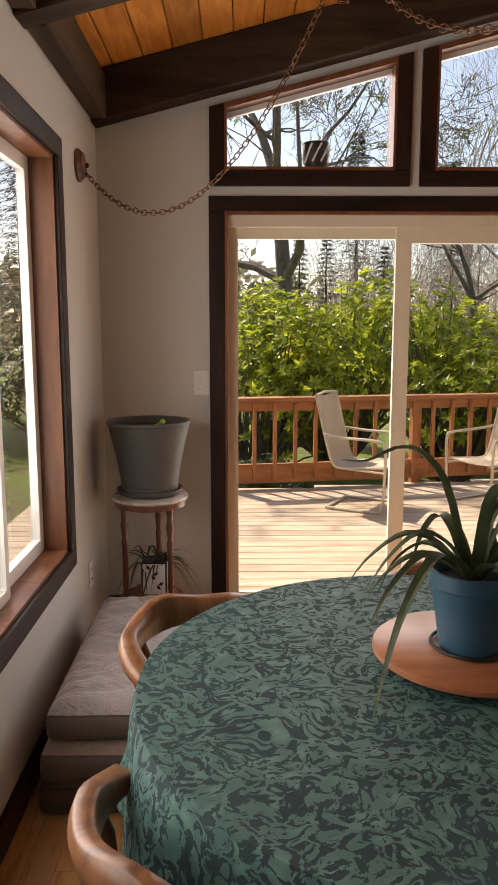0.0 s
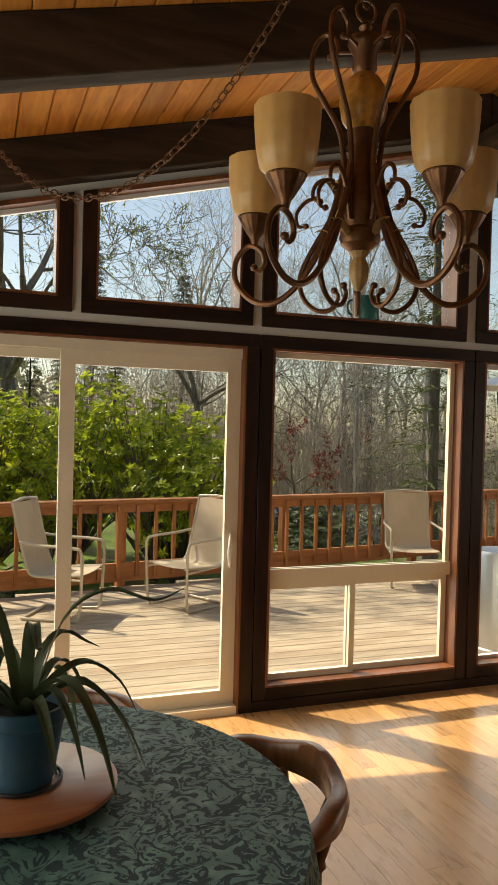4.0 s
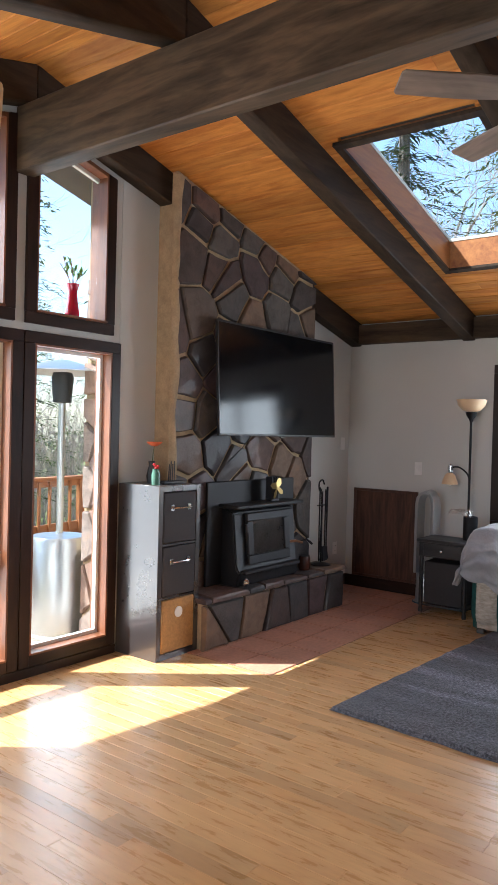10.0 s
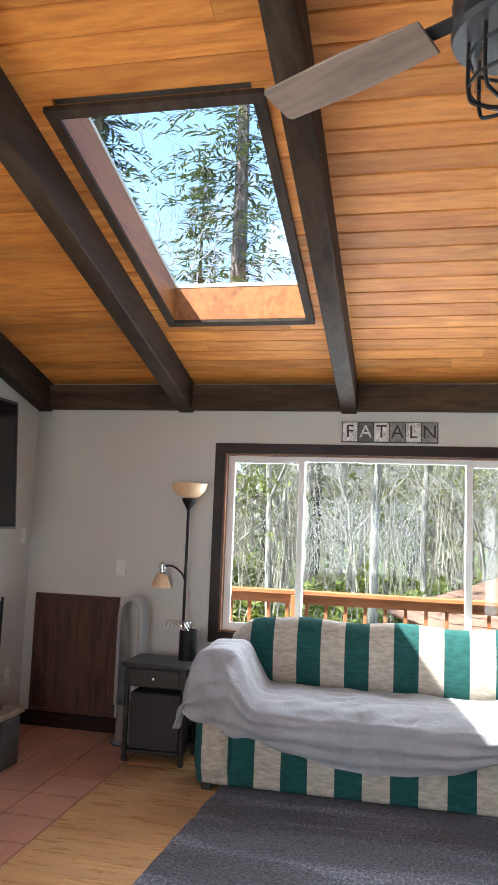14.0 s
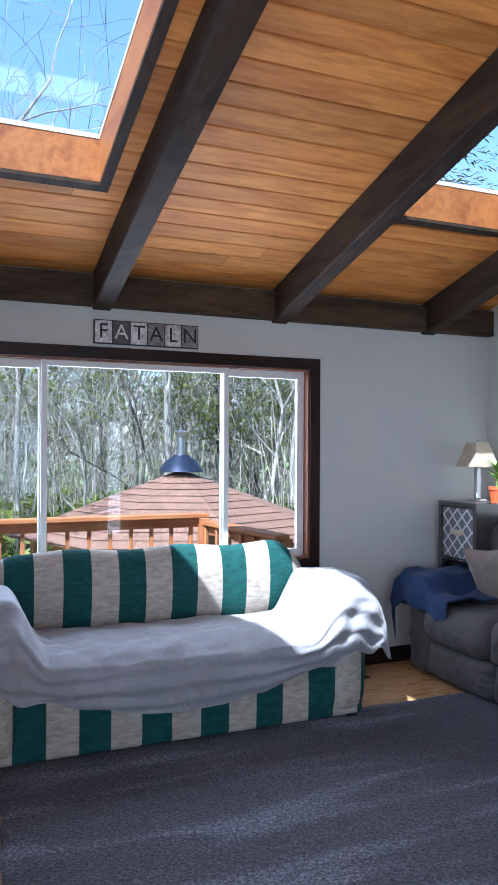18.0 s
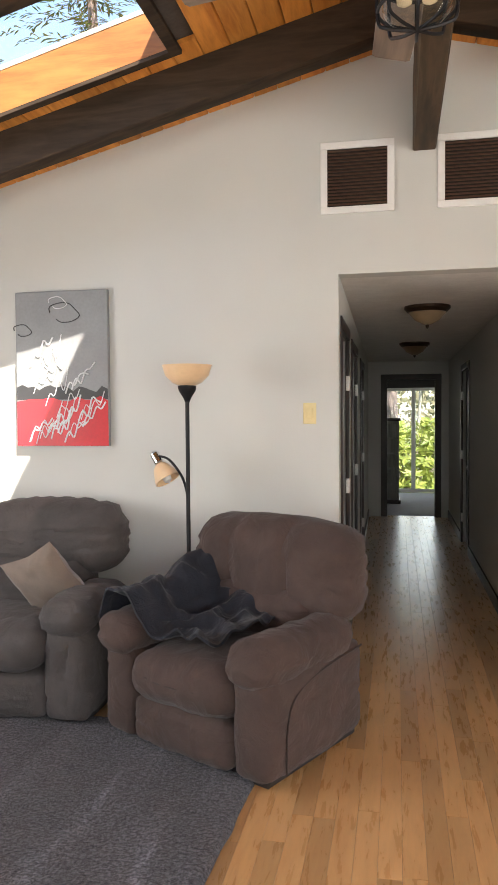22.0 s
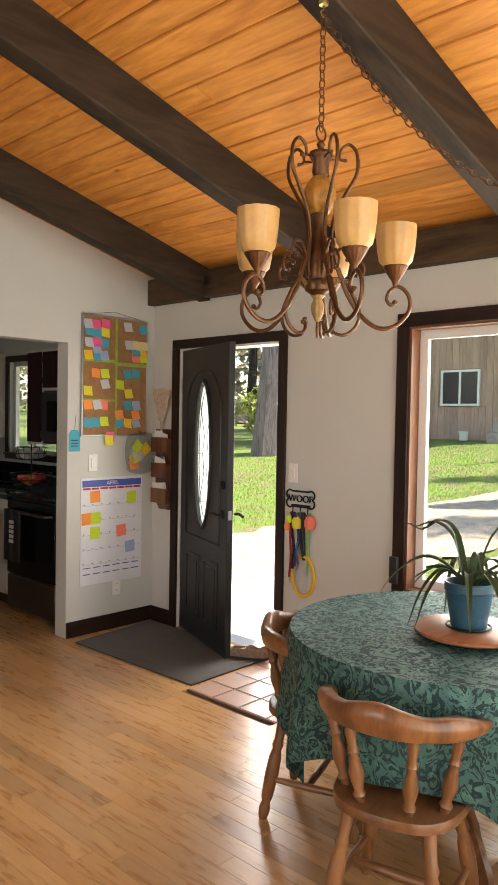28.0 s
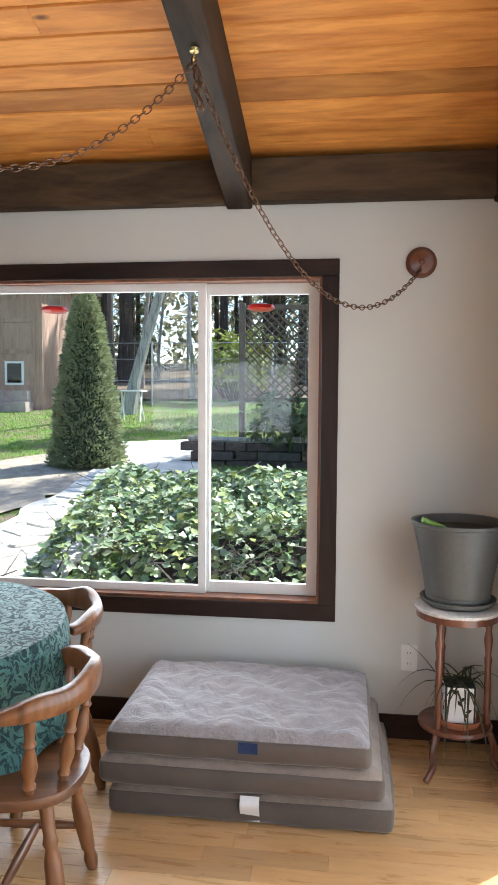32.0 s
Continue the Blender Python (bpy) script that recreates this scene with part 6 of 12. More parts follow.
part("carcass", boxes((0, 0.035, 0, 0.41, 0, 1.16), (0.375, 0.41, 0, 0.41, 0, 1.16), (0.035, 0.375, 0, 0.41, 1.125, 1.16), (0.035, 0.375, 0, 0.41, 0, 0.035), (0.035, 0.375, 0.0, 0.41, 0.745, 0.76), (0.035, 0.375, 0, 0.41, 0.38, 0.395), (0.035, 0.375, 0.0, 0.012, 0.035, 1.125), bevel=0.002), CABM, bk)


def trellis():
    m = bpy.data.materials.new("grey_trellis_fabric")
    nt, b = nodes_of(m)
    v = coords(nt, "Object", (1, 1, 1), (0, 45, 0))
    w = nt.nodes.new("ShaderNodeTexBrick")
    w.offset = 0.0
    for key, val in (("Scale", 14.0), ("Mortar Size", 0.10), ("Brick Width", 1.0), ("Row Height", 1.0)):
        w.inputs[key].default_value = val
    sep, cmb = nt.nodes.new("ShaderNodeSeparateXYZ"), nt.nodes.new("ShaderNodeCombineXYZ")
    nt.links.new(v, sep.inputs[0])
    nt.links.new(sep.outputs[0], cmb.inputs[0])
    nt.links.new(sep.outputs[2], cmb.inputs[1])
    nt.links.new(cmb.outputs[0], w.inputs["Vector"])
    w.inputs["Color1"].default_value = w.inputs["Color2"].default_value = (0.18, 0.18, 0.20, 1)
    w.inputs["Mortar"].default_value = (0.66, 0.66, 0.66, 1)
    nt.links.new(w.outputs[0], b.inputs["Base Color"])
    b.inputs["Roughness"].default_value = 0.9
    return m


fb = part("fabric_box", box(0.042, 0.368, 0.04, 0.405, 0.765, 1.118, 0.006), trellis(), bk, "grey and white trellis fabric box")
part("pull_strap", box(0.13, 0.28, 0.400, 0.412, 0.93, 0.965, 0.004), LINEN, fb)
tl = thing("table_lamp", "small table lamp with a cream shade on a glass column", "lamp", pose(7.475, 0.30, 1.16))
part("base", box(-0.05, 0.05, -0.05, 0.05, 0, 0.018, 0.004), CHROME, tl)
part("column", box(-0.018, 0.018, -0.018, 0.018, 0.018, 0.24, 0.004), STEEL, tl)
part("shade", lathe([(0.145, 0.245), (0.148, 0.25), (0.075, 0.42), (0.072, 0.42), (0.14, 0.25)], 4, False), LINEN, tl, "cream tapered shade", at=pose(0, 0, 0, 0, 0, 45))
part("finial", lathe([(0.004, 0.41), (0.008, 0.43), (0.0, 0.445)], 10), CHROME, tl)
pp = thing("potted_plant", "young leafy plant in an orange plastic pot", "plant", pose(7.30, 0.27, 1.16))
part("pot", lathe([(0, 0), (0.045, 0), (0.058, 0.09), (0.064, 0.09), (0.064, 0.11), (0.056, 0.11), (0.05, 0.09), (0, 0.085)], 24), ORANGEPOT, pp)
part("stem", tube(curve_pts([(0, 0, 0.08), (0.01, 0, 0.16), (0.0, 0, 0.24)], 4), 0.006), LEAF2, pp)
for k in range(11):
    part("leaf", blade((0, 0, 0.16 + 0.008 * k), k * 2.4, 0.16 - 0.004 * k, 0.032, 0.55 - 0.03 * k, k, 6, 0.0015), LEAF2, pp)

# abstract painting, flat shapes on canvas
art = thing("abstract_painting", "tall abstract canvas in grey, black and red with pale scribbles", "painting", pose(5.98, 0.004, 1.36))
GREYP = plain("grey_paint", (0.27, 0.28, 0.285), 0.35, var=0.15, bump=0.1)
part("canvas", box(-0.296, 0.296, 0, 0.035, 0, 0.93, 0.003), GREYP, art)
REDP, BLP, WHP = plain("red_paint", (0.60, 0.012, 0.022), 0.35), plain("black_paint", (0.03, 0.03, 0.032), 0.4), plain("white_paint", (0.75, 0.76, 0.77), 0.4)


def daub(outline, lift=0.0015):
    bm = prism([(x, z) for x, z in outline], 0, lift)
    bm.transform(Matrix.Translation((0, 0.035, 0)) @ Matrix.Rotation(radians(90), 4, "X") @ Matrix.Scale(-1, 4, (0, 0, 1)))
    bmesh.ops.recalc_face_normals(bm, faces=bm.faces)
    return bm


rr = random.Random(3)
part("red_field", daub([(-0.294, 0.002), (0.294, 0.002), (0.294, 0.27)] + [(0.294 - 0.049 * k, 0.27 + rr.uniform(0, 0.03)) for k in range(1, 12)] + [(-0.294, 0.27)]), REDP, art)
part("black_band", daub([(-0.293, 0.28), (0.293, 0.28)] + [(0.293 - 0.0366 * k, 0.345 + rr.uniform(-0.01, 0.035) - 0.001 * k) for k in range(0, 17)], 0.0012), BLP, art)
for k in range(22):
    x0, z0 = rr.uniform(-0.14, 0.26), rr.uniform(0.03, 0.20) if k % 3 else rr.uniform(0.25, 0.50)
    pts = [(max(-0.28, min(0.28, x0 - 0.03 * i)), 0.0385, z0 + 0.035 * i * rr.uniform(0.3, 1) + (0.035 if i % 2 else -0.02)) for i in range(6)]
    part("scribble", tube(curve_pts(pts, 4), 0.003 + 0.002 * (k % 2), 5), WHP, art)
for k, (cx, cz, s) in enumerate(((-0.02, 0.80, 1.0), (0.02, 0.86, 0.6), (0.25, 0.70, 0.6))):
    pts = [(cx + s * 0.09 * math.cos(a) * (1 + 0.3 * math.sin(2 * a)), 0.0375, cz + s * 0.06 * math.sin(a)) for a in (i * 0.7 for i in range(9))]
    part("outline_stroke", tube(curve_pts(pts, 3), 0.003, 5), BLP if k != 1 else WHP, art)

# return-air vents high on the gable
for x0, x1 in ((4.019, 4.424), (3.392, 3.789)):
    v = thing("air_vent", "white-framed return air grille high on the wall", "vent", pose((x0 + x1) / 2, 0, 2.655), group="return air grilles")
    w = (x1 - x0) / 2
    part("frame", boxes((-w, w, 0, 0.014, 0, 0.038), (-w, w, 0, 0.014, 0.355, 0.393), (-w, -w + 0.038, 0, 0.014, 0.038, 0.355), (w - 0.038, w, 0, 0.014, 0.038, 0.355), bevel=0.002), WHITEP, v)
    # near-black sheet paints in the shadow behind the slats
    part("backing", box(-w + 0.038, w - 0.038, 0.0, 0.002, 0.038, 0.355), plain("vent_shadow", (0.012, 0.008, 0.006), 0.9), v, smooth=False)
    for k in range(17):
        sl = boxes((-w + 0.038, w - 0.038, -0.0015, 0.0015, -0.006, 0.006))
        part("slat", sl, plain("rusty_slat", (0.10, 0.05, 0.03), 0.6) if k == 0 and x0 > 3.9 else bpy.data.materials["rusty_slat"], v, smooth=False, at=pose(0, 0.008, 0.05 + k * 0.0183, 35))

# letter tiles over the window
sign = thing("letter_sign", "row of black and white photo tiles spelling letters above the window", "sign", pose(XR - 0.002, 2.675, 2.165))
PHOTO = plain("grey_photo_print", (0.74, 0.74, 0.72), 0.4, var=0.7, scale=22, bump=0)
PHOTOD = plain("dark_photo_print", (0.10, 0.10, 0.10), 0.4, var=0.7, scale=22, bump=0)
PHOTOM = plain("mid_grey_photo_print", (0.26, 0.26, 0.26), 0.4, var=0.7, scale=22, bump=0)
INK = plain("black_ink", (0.012, 0.012, 0.012), 0.5, bump=0)


def lettering(name, text, size, m, mat, parent, depth=0.001):
    c = bpy.data.curves.new(name, "FONT")
    c.body, c.size, c.extrude, c.align_x, c.align_y = text, size, depth, "CENTER", "CENTER"
    tmp = bpy.data.objects.new(name, c)
    scene.collection.objects.link(tmp)
    me = bpy.data.meshes.new_from_object(tmp.evaluated_get(bpy.context.evaluated_depsgraph_get()))
    bpy.data.objects.remove(tmp)
    me.materials.clear()
    me.materials.append(mat)
    ob = new(name, me)
    ob.parent = parent
    ob.matrix_basis = m
    return ob


part("backing_board", box(-0.014, 0.0, -0.335, 0.335, 0.0, 0.148, 0.002), BLACK, sign)
for k, ch in enumerate("FATALN"):
    y = 0.276 - k * 0.1104
    tile = part("tile", box(-0.020, -0.014, y - 0.052, y + 0.052, 0.006, 0.142, 0.002), PHOTO if k % 2 == 0 else PHOTOD if k == 1 else PHOTOM, sign)
    lettering("letter", ch, 0.13, Matrix.Translation((-0.0212, y, 0.074)) @ Matrix.Rotation(radians(-90), 4, "Z") @ Matrix.Rotation(radians(90), 4, "X"), INK if k != 1 else PHOTO, tile)

# floor register by the end of the sofa
reg = thing("floor_register", "dark metal heating register set in the wooden floor", "vent", pose(7.52, 1.35, 0.0))
part("frame", boxes((-0.065, 0.065, -0.15, -0.135, 0, 0.004), (-0.065, 0.065, 0.135, 0.15, 0, 0.004), (-0.065, -0.05, -0.135, 0.135, 0, 0.004), (0.05, 0.065, -0.135, 0.135, 0, 0.004)), IRON, reg)
for k in range(14):
    part("louvre", box(-0.05, 0.05, -0.004, 0.004, 0.0005, 0.0035), IRON, reg, at=Matrix.Translation((0, -0.125 + 0.0192 * k, 0)), smooth=False)

# ceiling fan with a caged lamp
FBLADE = wood("weathered_fan_blade", (0.11, 0.08, 0.06), (0.25, 0.19, 0.145), "x", 0.55, vary=0.1)
fan = thing("ceiling_fan", "black ceiling fan with weathered wood blades and a caged glass lamp", "ceiling fan", pose(3.955, 2.333, 2.985))
part("canopy", lathe([(0.0, 0.0), (0.075, 0.0), (0.078, -0.02), (0.06, -0.06), (0.03, -0.08), (0.0, -0.08)][::-1], 28), BLACK, fan)
part("downrod", tube([(0, 0, -0.07), (0, 0, -0.20)], 0.013, 12), BLACK, fan)
part("motor", lathe([(0.0, -0.345), (0.10, -0.345), (0.125, -0.33), (0.13, -0.29), (0.10, -0.23), (0.04, -0.19), (0.0, -0.185)], 32), BLACK, fan)
for k in range(5):
    a = k * 72 + 60
    mm = Matrix.Rotation(radians(a), 4, "Z") @ Matrix.Translation((0, 0, -0.285)) @ Matrix.Rotation(radians(11), 4, "X")
    bl = part("blade", prism([(0.20, -0.052), (0.40, -0.066), (0.645, -0.062), (0.655, -0.05), (0.655, 0.05), (0.645, 0.062), (0.40, 0.066), (0.20, 0.052)], -0.004, 0.004, 0.002, 1), FBLADE, fan, at=mm)
    part("bracket", boxes((0.09, 0.24, -0.02, 0.02, 0.004, 0.010), bevel=0.002), IRON, bl)
LAMPGLASS = glass_pane("clear_lamp_glass", (0.93, 0.95, 0.95), 1.0)
part("lamp_ring", lathe([(0.0, -0.375), (0.128, -0.375), (0.132, -0.36), (0.11, -0.345), (0.0, -0.345)], 32), BLACK, fan)
part("lamp_glass", lathe([(0.083, -0.375), (0.085, -0.40), (0.083, -0.48), (0.06, -0.505), (0.0, -0.51)][::-1], 28, False), LAMPGLASS, fan, "clear glass jar").visible_shadow = False
for z, r in ((-0.41, 0.094), (-0.475, 0.094)):
    part("cage_hoop", tube([(r * math.cos(a), r * math.sin(a), z) for a in (i * math.pi / 12 for i in range(25))], 0.0045, 6), IRON, fan)
for k in range(4):
    a = k * math.pi / 4
    c, s = math.cos(a), math.sin(a)
    part("cage_wire", tube(curve_pts([(0.094 * c, 0.094 * s, -0.37), (0.094 * c, 0.094 * s, -0.49), (0.07 * c, 0.07 * s, -0.515), (0, 0, -0.525), (-0.07 * c, -0.07 * s, -0.515), (-0.094 * c, -0.094 * s, -0.49), (-0.094 * c, -0.094 * s, -0.37)], 4), 0.0045, 6), IRON, fan)
for x in (-0.03, 0.03):
    part("bulb", lathe([(0.0, -0.47), (0.018, -0.46), (0.022, -0.435), (0.012, -0.40), (0.012, -0.376)], 14), plain("frosty_bulb", (0.75, 0.62, 0.42), 0.2) if x < 0 else bpy.data.materials["frosty_bulb"], fan, at=Matrix.Translation((x, 0, 0)))
# ---- dining corner ----
TC = Vector((1.088, 3.113, 0))
table = thing("dining_table", "round wooden pedestal dining table under a green cloth", "table", pose(TC.x, TC.y, 0) @ Matrix.Diagonal((0.945, 0.945, 1.03, 1)))
part("tabletop", lathe([(0, 0.715), (0.60, 0.715), (0.62, 0.725), (0.62, 0.742), (0.61, 0.75), (0, 0.75)], 48), CHAIRSEAT, table)
part("pedestal", lathe([(0.05, 0.09), (0.085, 0.10), (0.09, 0.16), (0.06, 0.22), (0.075, 0.35), (0.10, 0.45), (0.07, 0.58), (0.11, 0.69), (0.16, 0.715)], 24), CHAIRWOOD, table)
for k in range(4):
    a = radians(45 + 90 * k)
    part("foot", tube(curve_pts([(0.05 * math.cos(a), 0.05 * math.sin(a), 0.16), (0.2 * math.cos(a), 0.2 * math.sin(a), 0.13), (0.40 * math.cos(a), 0.40 * math.sin(a), 0.035)], 5), 0.035, 8, radii=[0.045] * 6 + [0.038] * 4 + [0.03]), CHAIRWOOD, table)


def cloth_pt(u, v):
    a = u * 2 * math.pi
    if v < 0.5:
        r = 0.635 * v / 0.5
        z = 0.757 + 0.0015 * math.sin(r * 40 + a * 3)
        return (r * math.cos(a), r * math.sin(a), z)
    t = (v - 0.5) / 0.5
    sq = max(abs(math.cos(a - 0.16)), abs(math.sin(a - 0.16)))
    length = 0.30 + 0.22 * ((1 / sq - 1) / 0.4142) ** 1.4
    corner = ((1 / sq - 1) / 0.4142)
    fold = math.sin(a * 9 + 1.3 * math.sin(a * 2)) * 0.5 + math.sin(a * 15 + 2) * 0.25
    drop = length * t
    r = 0.637 + 0.012 * math.sin(min(1, t * 5) * 1.57) + fold * 0.068 * smooth01(t * 1.2) + 0.03 * t * (1 - corner) - 0.02 * t * corner
    r += noise.noise(Vector((math.cos(a) * 3, math.sin(a) * 3, t * 3))) * 0.02 * t
    z = 0.757 - drop - 0.004 * (1 - math.exp(-t * 12))
    return (r * math.cos(a), r * math.sin(a), z)


bm = surface(cloth_pt, 200, 44)
bmesh.ops.remove_doubles(bm, verts=bm.verts, dist=2e-4)
bmesh.ops.recalc_face_normals(bm, faces=bm.faces)
single("tablecloth", bm, DAMASK, "dark green leafy damask tablecloth hanging in folds", "tablecloth", pose(TC.x, TC.y, 0) @ Matrix.Diagonal((0.965, 0.965, 1.03, 1)))

susan = thing("lazy_susan", "round reddish wooden lazy susan on the table", "tray", pose(1.14, 3.19, 0.783) @ Matrix.Diagonal((0.93, 0.93, 1, 1)))
part("turntable", lathe([(0, 0.012), (0.20, 0.012), (0.21, 0.018), (0.21, 0.027), (0.204, 0.032), (0, 0.032)], 56), SUSANW, susan)
part("bearing", lathe([(0, 0), (0.10, 0), (0.10, 0.013), (0, 0.013)], 28), IRON, susan)
aloe = thing("aloe_plant", "drooping aloe in a teal ceramic pot on the lazy susan", "plant", pose(1.14, 3.185, 0.815))
part("pot", lathe([(0, 0.0), (0.060, 0.0), (0.063, 0.01), (0.082, 0.13), (0.088, 0.135), (0.088, 0.165), (0.080, 0.165), (0.075, 0.14), (0.0, 0.14)], 32), TEALPOT, aloe)
part("soil", lathe([(0, 0.146), (0.074, 0.142), (0.074, 0.139), (0, 0.139)], 20), SOIL, aloe)
rr = random.Random(8)


def arching_leaf(way, length, width, rise, drop, seed):
    """A fleshy strap leaf that climbs from the pot, bends and hangs."""
    d = Vector((math.cos(way), math.sin(way), 0))
    side = Vector((-d.y, d.x, 0))
    sway = 0.12 * math.sin(seed * 1.7) * length
    line = curve_pts([d * (x * length) + side * (sway * x * x) + Vector((0, 0, 0.14 + z * length)) for x, z in ((0.03, 0.0), (0.20, rise * 0.75), (0.45, rise), (0.72, rise * 0.62 - drop * 0.35), (0.90, rise * 0.2 - drop))], 4)
    bm = bmesh.new()
    rows = []
    n = len(line) - 1
    for i, p in enumerate(line):
        t = i / n
        w = width * (1 - t ** 2.2) * 0.5 + 0.0008
        rows.append([bm.verts.new(q) for q in (p - side * w, p - Vector((0, 0, w * 0.7)), p + side * w)])
    for r0, r1 in zip(rows, rows[1:]):
        for k in range(2):
            bm.faces.new((r0[k], r0[k + 1], r1[k + 1], r1[k]))
    bmesh.ops.solidify(bm, geom=bm.faces[:], thickness=0.005)
    return bm


for k in range(19):
    up = k < 4
    part("leaf", arching_leaf(k * 2.399 + rr.uniform(-0.3, 0.3), rr.uniform(0.24, 0.37), rr.uniform(0.024, 0.034), rr.uniform(0.5, 0.8) if up else rr.uniform(0.18, 0.42), rr.uniform(-0.6, -0.2) if up else rr.uniform(0.15, 0.55), k), LEAF, aloe)
part("saucer_ring", tube([(0.078 * math.cos(a), 0.078 * math.sin(a), 0.006) for a in (i * math.pi / 16 for i in range(33))], 0.004, 6), IRON, aloe)


def spindle(h, r=0.0185):
    return lathe([(r * 0.7, 0), (r * 0.75, h * 0.06), (r * 1.15, h * 0.12), (r * 0.8, h * 0.17), (r * 1.35, h * 0.36), (r * 1.0, h * 0.52), (r * 0.7, h * 0.60), (r * 1.1, h * 0.66), (r * 0.75, h * 0.71), (r * 1.0, h * 0.88), (r * 0.65, h)], 14)


def turned_leg(h):
    r = 0.021
    return lathe([(r * 0.75, 0), (r * 1.0, h * 0.04), (r * 1.15, h * 0.10), (r * 0.8, h * 0.16), (r * 1.1, h * 0.20), (r * 1.35, h * 0.42), (r * 1.25, h * 0.58), (r * 0.85, h * 0.66), (r * 1.15, h * 0.70), (r * 0.9, h * 0.75), (r * 1.1, h)], 14)


def aligned(p, q):
    d = Vector(q) - Vector(p)
    return Matrix.Translation(p) @ d.to_track_quat("Z", "Y").to_matrix().to_4x4()


def captain_chair(m):
    """Turned-leg chair with a low curved back; the back is at -y."""
    ob = thing("captain_chair", "worn maple captain's chair with turned spindles and a curved back", "chair", m, group="dining chairs")
    seat = [(0.0, 0.22), (0.12, 0.215), (0.19, 0.18), (0.215, 0.05), (0.20, -0.10), (0.13, -0.19), (0.0, -0.215), (-0.13, -0.19), (-0.20, -0.10), (-0.215, 0.05), (-0.19, 0.18), (-0.12, 0.215)]
    out = [(p.x, p.y) for p in curve_pts([(x, y, 0) for x, y in seat + seat[:1]], 3)][:-1]
    part("seat", prism(out[::-1], 0.415, 0.452, 0.011, 2), CHAIRSEAT, ob)
    for x, y in ((0.14, 0.13), (-0.14, 0.13), (0.13, -0.12), (-0.13, -0.12)):
        foot = (x * 1.45, y * 1.55, 0.0)
        ln = (Vector((x, y, 0.42)) - Vector(foot)).length
        part("leg", turned_leg(ln), CHAIRWOOD, ob, at=aligned(foot, (x, y, 0.42)))
    for sx in (1, -1):
        p, q = (0.178 * sx, 0.175, 0.16), (0.17 * sx, -0.165, 0.16)
        part("stretcher", lathe([(0.010, 0), (0.013, 0.06), (0.016, 0.17), (0.013, 0.28), (0.010, 0.34)], 12), CHAIRWOOD, ob, at=aligned(p, q))
    part("cross_stretcher", lathe([(0.010, 0), (0.014, 0.06), (0.017, 0.175), (0.014, 0.29), (0.010, 0.35)], 12), CHAIRWOOD, ob, at=aligned((-0.174, 0.0, 0.16), (0.174, 0.0, 0.16)))
    for a in (-62, -25, 25, 62):
        c, s = math.sin(radians(a)), math.cos(radians(a))
        p, q = (0.185 * c, -0.175 * s, 0.445), (0.245 * c, -0.225 * s, 0.705)
        ln = (Vector(q) - Vector(p)).length
        part("spindle", spindle(ln), CHAIRWOOD, ob, at=aligned(p, q))
    bm = bmesh.new()
    rows = []
    for k in range(25):
        a = radians(-88 + 176 * k / 24)
        c, s = math.sin(a), math.cos(a)
        mid = 1 - abs(a) / 1.54
        hgt = 0.045 + 0.040 * smooth01(mid * 1.6 - 0.25)
        wd = 0.030 + 0.022 * (1 - mid)
        ctr = Vector((0.255 * c, -0.235 * s + 0.0, 0.70))
        rad = Vector((c, -s, 0)).normalized()
        top = hgt + 0.012 * math.cos(a * 6)
        rows.append([bm.verts.new(ctr + rad * dr + Vector((0, 0, dz))) for dr, dz in ((-wd / 2, 0), (wd / 2, 0), (wd / 2 + 0.01, top * 0.6), (wd / 2, top), (-wd / 2 + 0.004, top), (-wd / 2 - 0.004, top * 0.5))])
    for r0, r1 in zip(rows, rows[1:]):
        for i in range(6):
            bm.faces.new((r0[i], r0[(i + 1) % 6], r1[(i + 1) % 6], r1[i]))
    bm.faces.new(rows[0])
    bm.faces.new(list(reversed(rows[-1])))
    bmesh.ops.recalc_face_normals(bm, faces=bm.faces)
    bmesh.ops.bevel(bm, geom=[e for e in bm.edges if len(e.link_faces) == 2], offset=0.004, segments=1, affect="EDGES")
    part("back_rail", bm, CHAIRWOOD, ob)
    return ob


def chair_at(bx, by):
    """The pose of a chair whose back stands at (bx, by), facing the table."""
    d = Vector((TC.x - bx, TC.y - by, 0))
    turn = math.degrees(math.atan2(-d.x, d.y))
    c = Vector((bx, by, 0)) + d.normalized() * 0.225
    return pose(c.x, c.y, 0.0, 0, 0, turn)


first = captain_chair(chair_at(1.860, 3.280) @ Matrix.Diagonal((0.93, 0.95, 0.955, 1)))
copy_thing(first, pose(1.275, 3.70, 0, 0, 0, 186))
copy_thing(first, pose(0.665, 2.812, 0, 0, 0, -38))
for bx, by in ((1.34, 2.42), (0.46, 3.62)):
    copy_thing(first, chair_at(bx, by))

# chandelier
GILT0 = plain("gilt_resin", (0.42, 0.26, 0.10), 0.5, var=0.4, scale=40)
ch = thing("chandelier", "bronze scrolled chandelier with amber bell shades hanging on a chain", "chandelier", pose(1.777, 2.975, 0))


def fluted(profile, ribs, depth, n=48):
    """A turned shape whose wall swells between shallow flutes."""
    bm = lathe(profile, n, False)
    for v in bm.verts:
        r = math.hypot(v.co.x, v.co.y)
        if r > 0.01:
            k = 1 + depth * abs(math.sin(ribs * math.atan2(v.co.y, v.co.x) / 2))
            v.co.x, v.co.y = v.co.x * k, v.co.y * k
    return bm


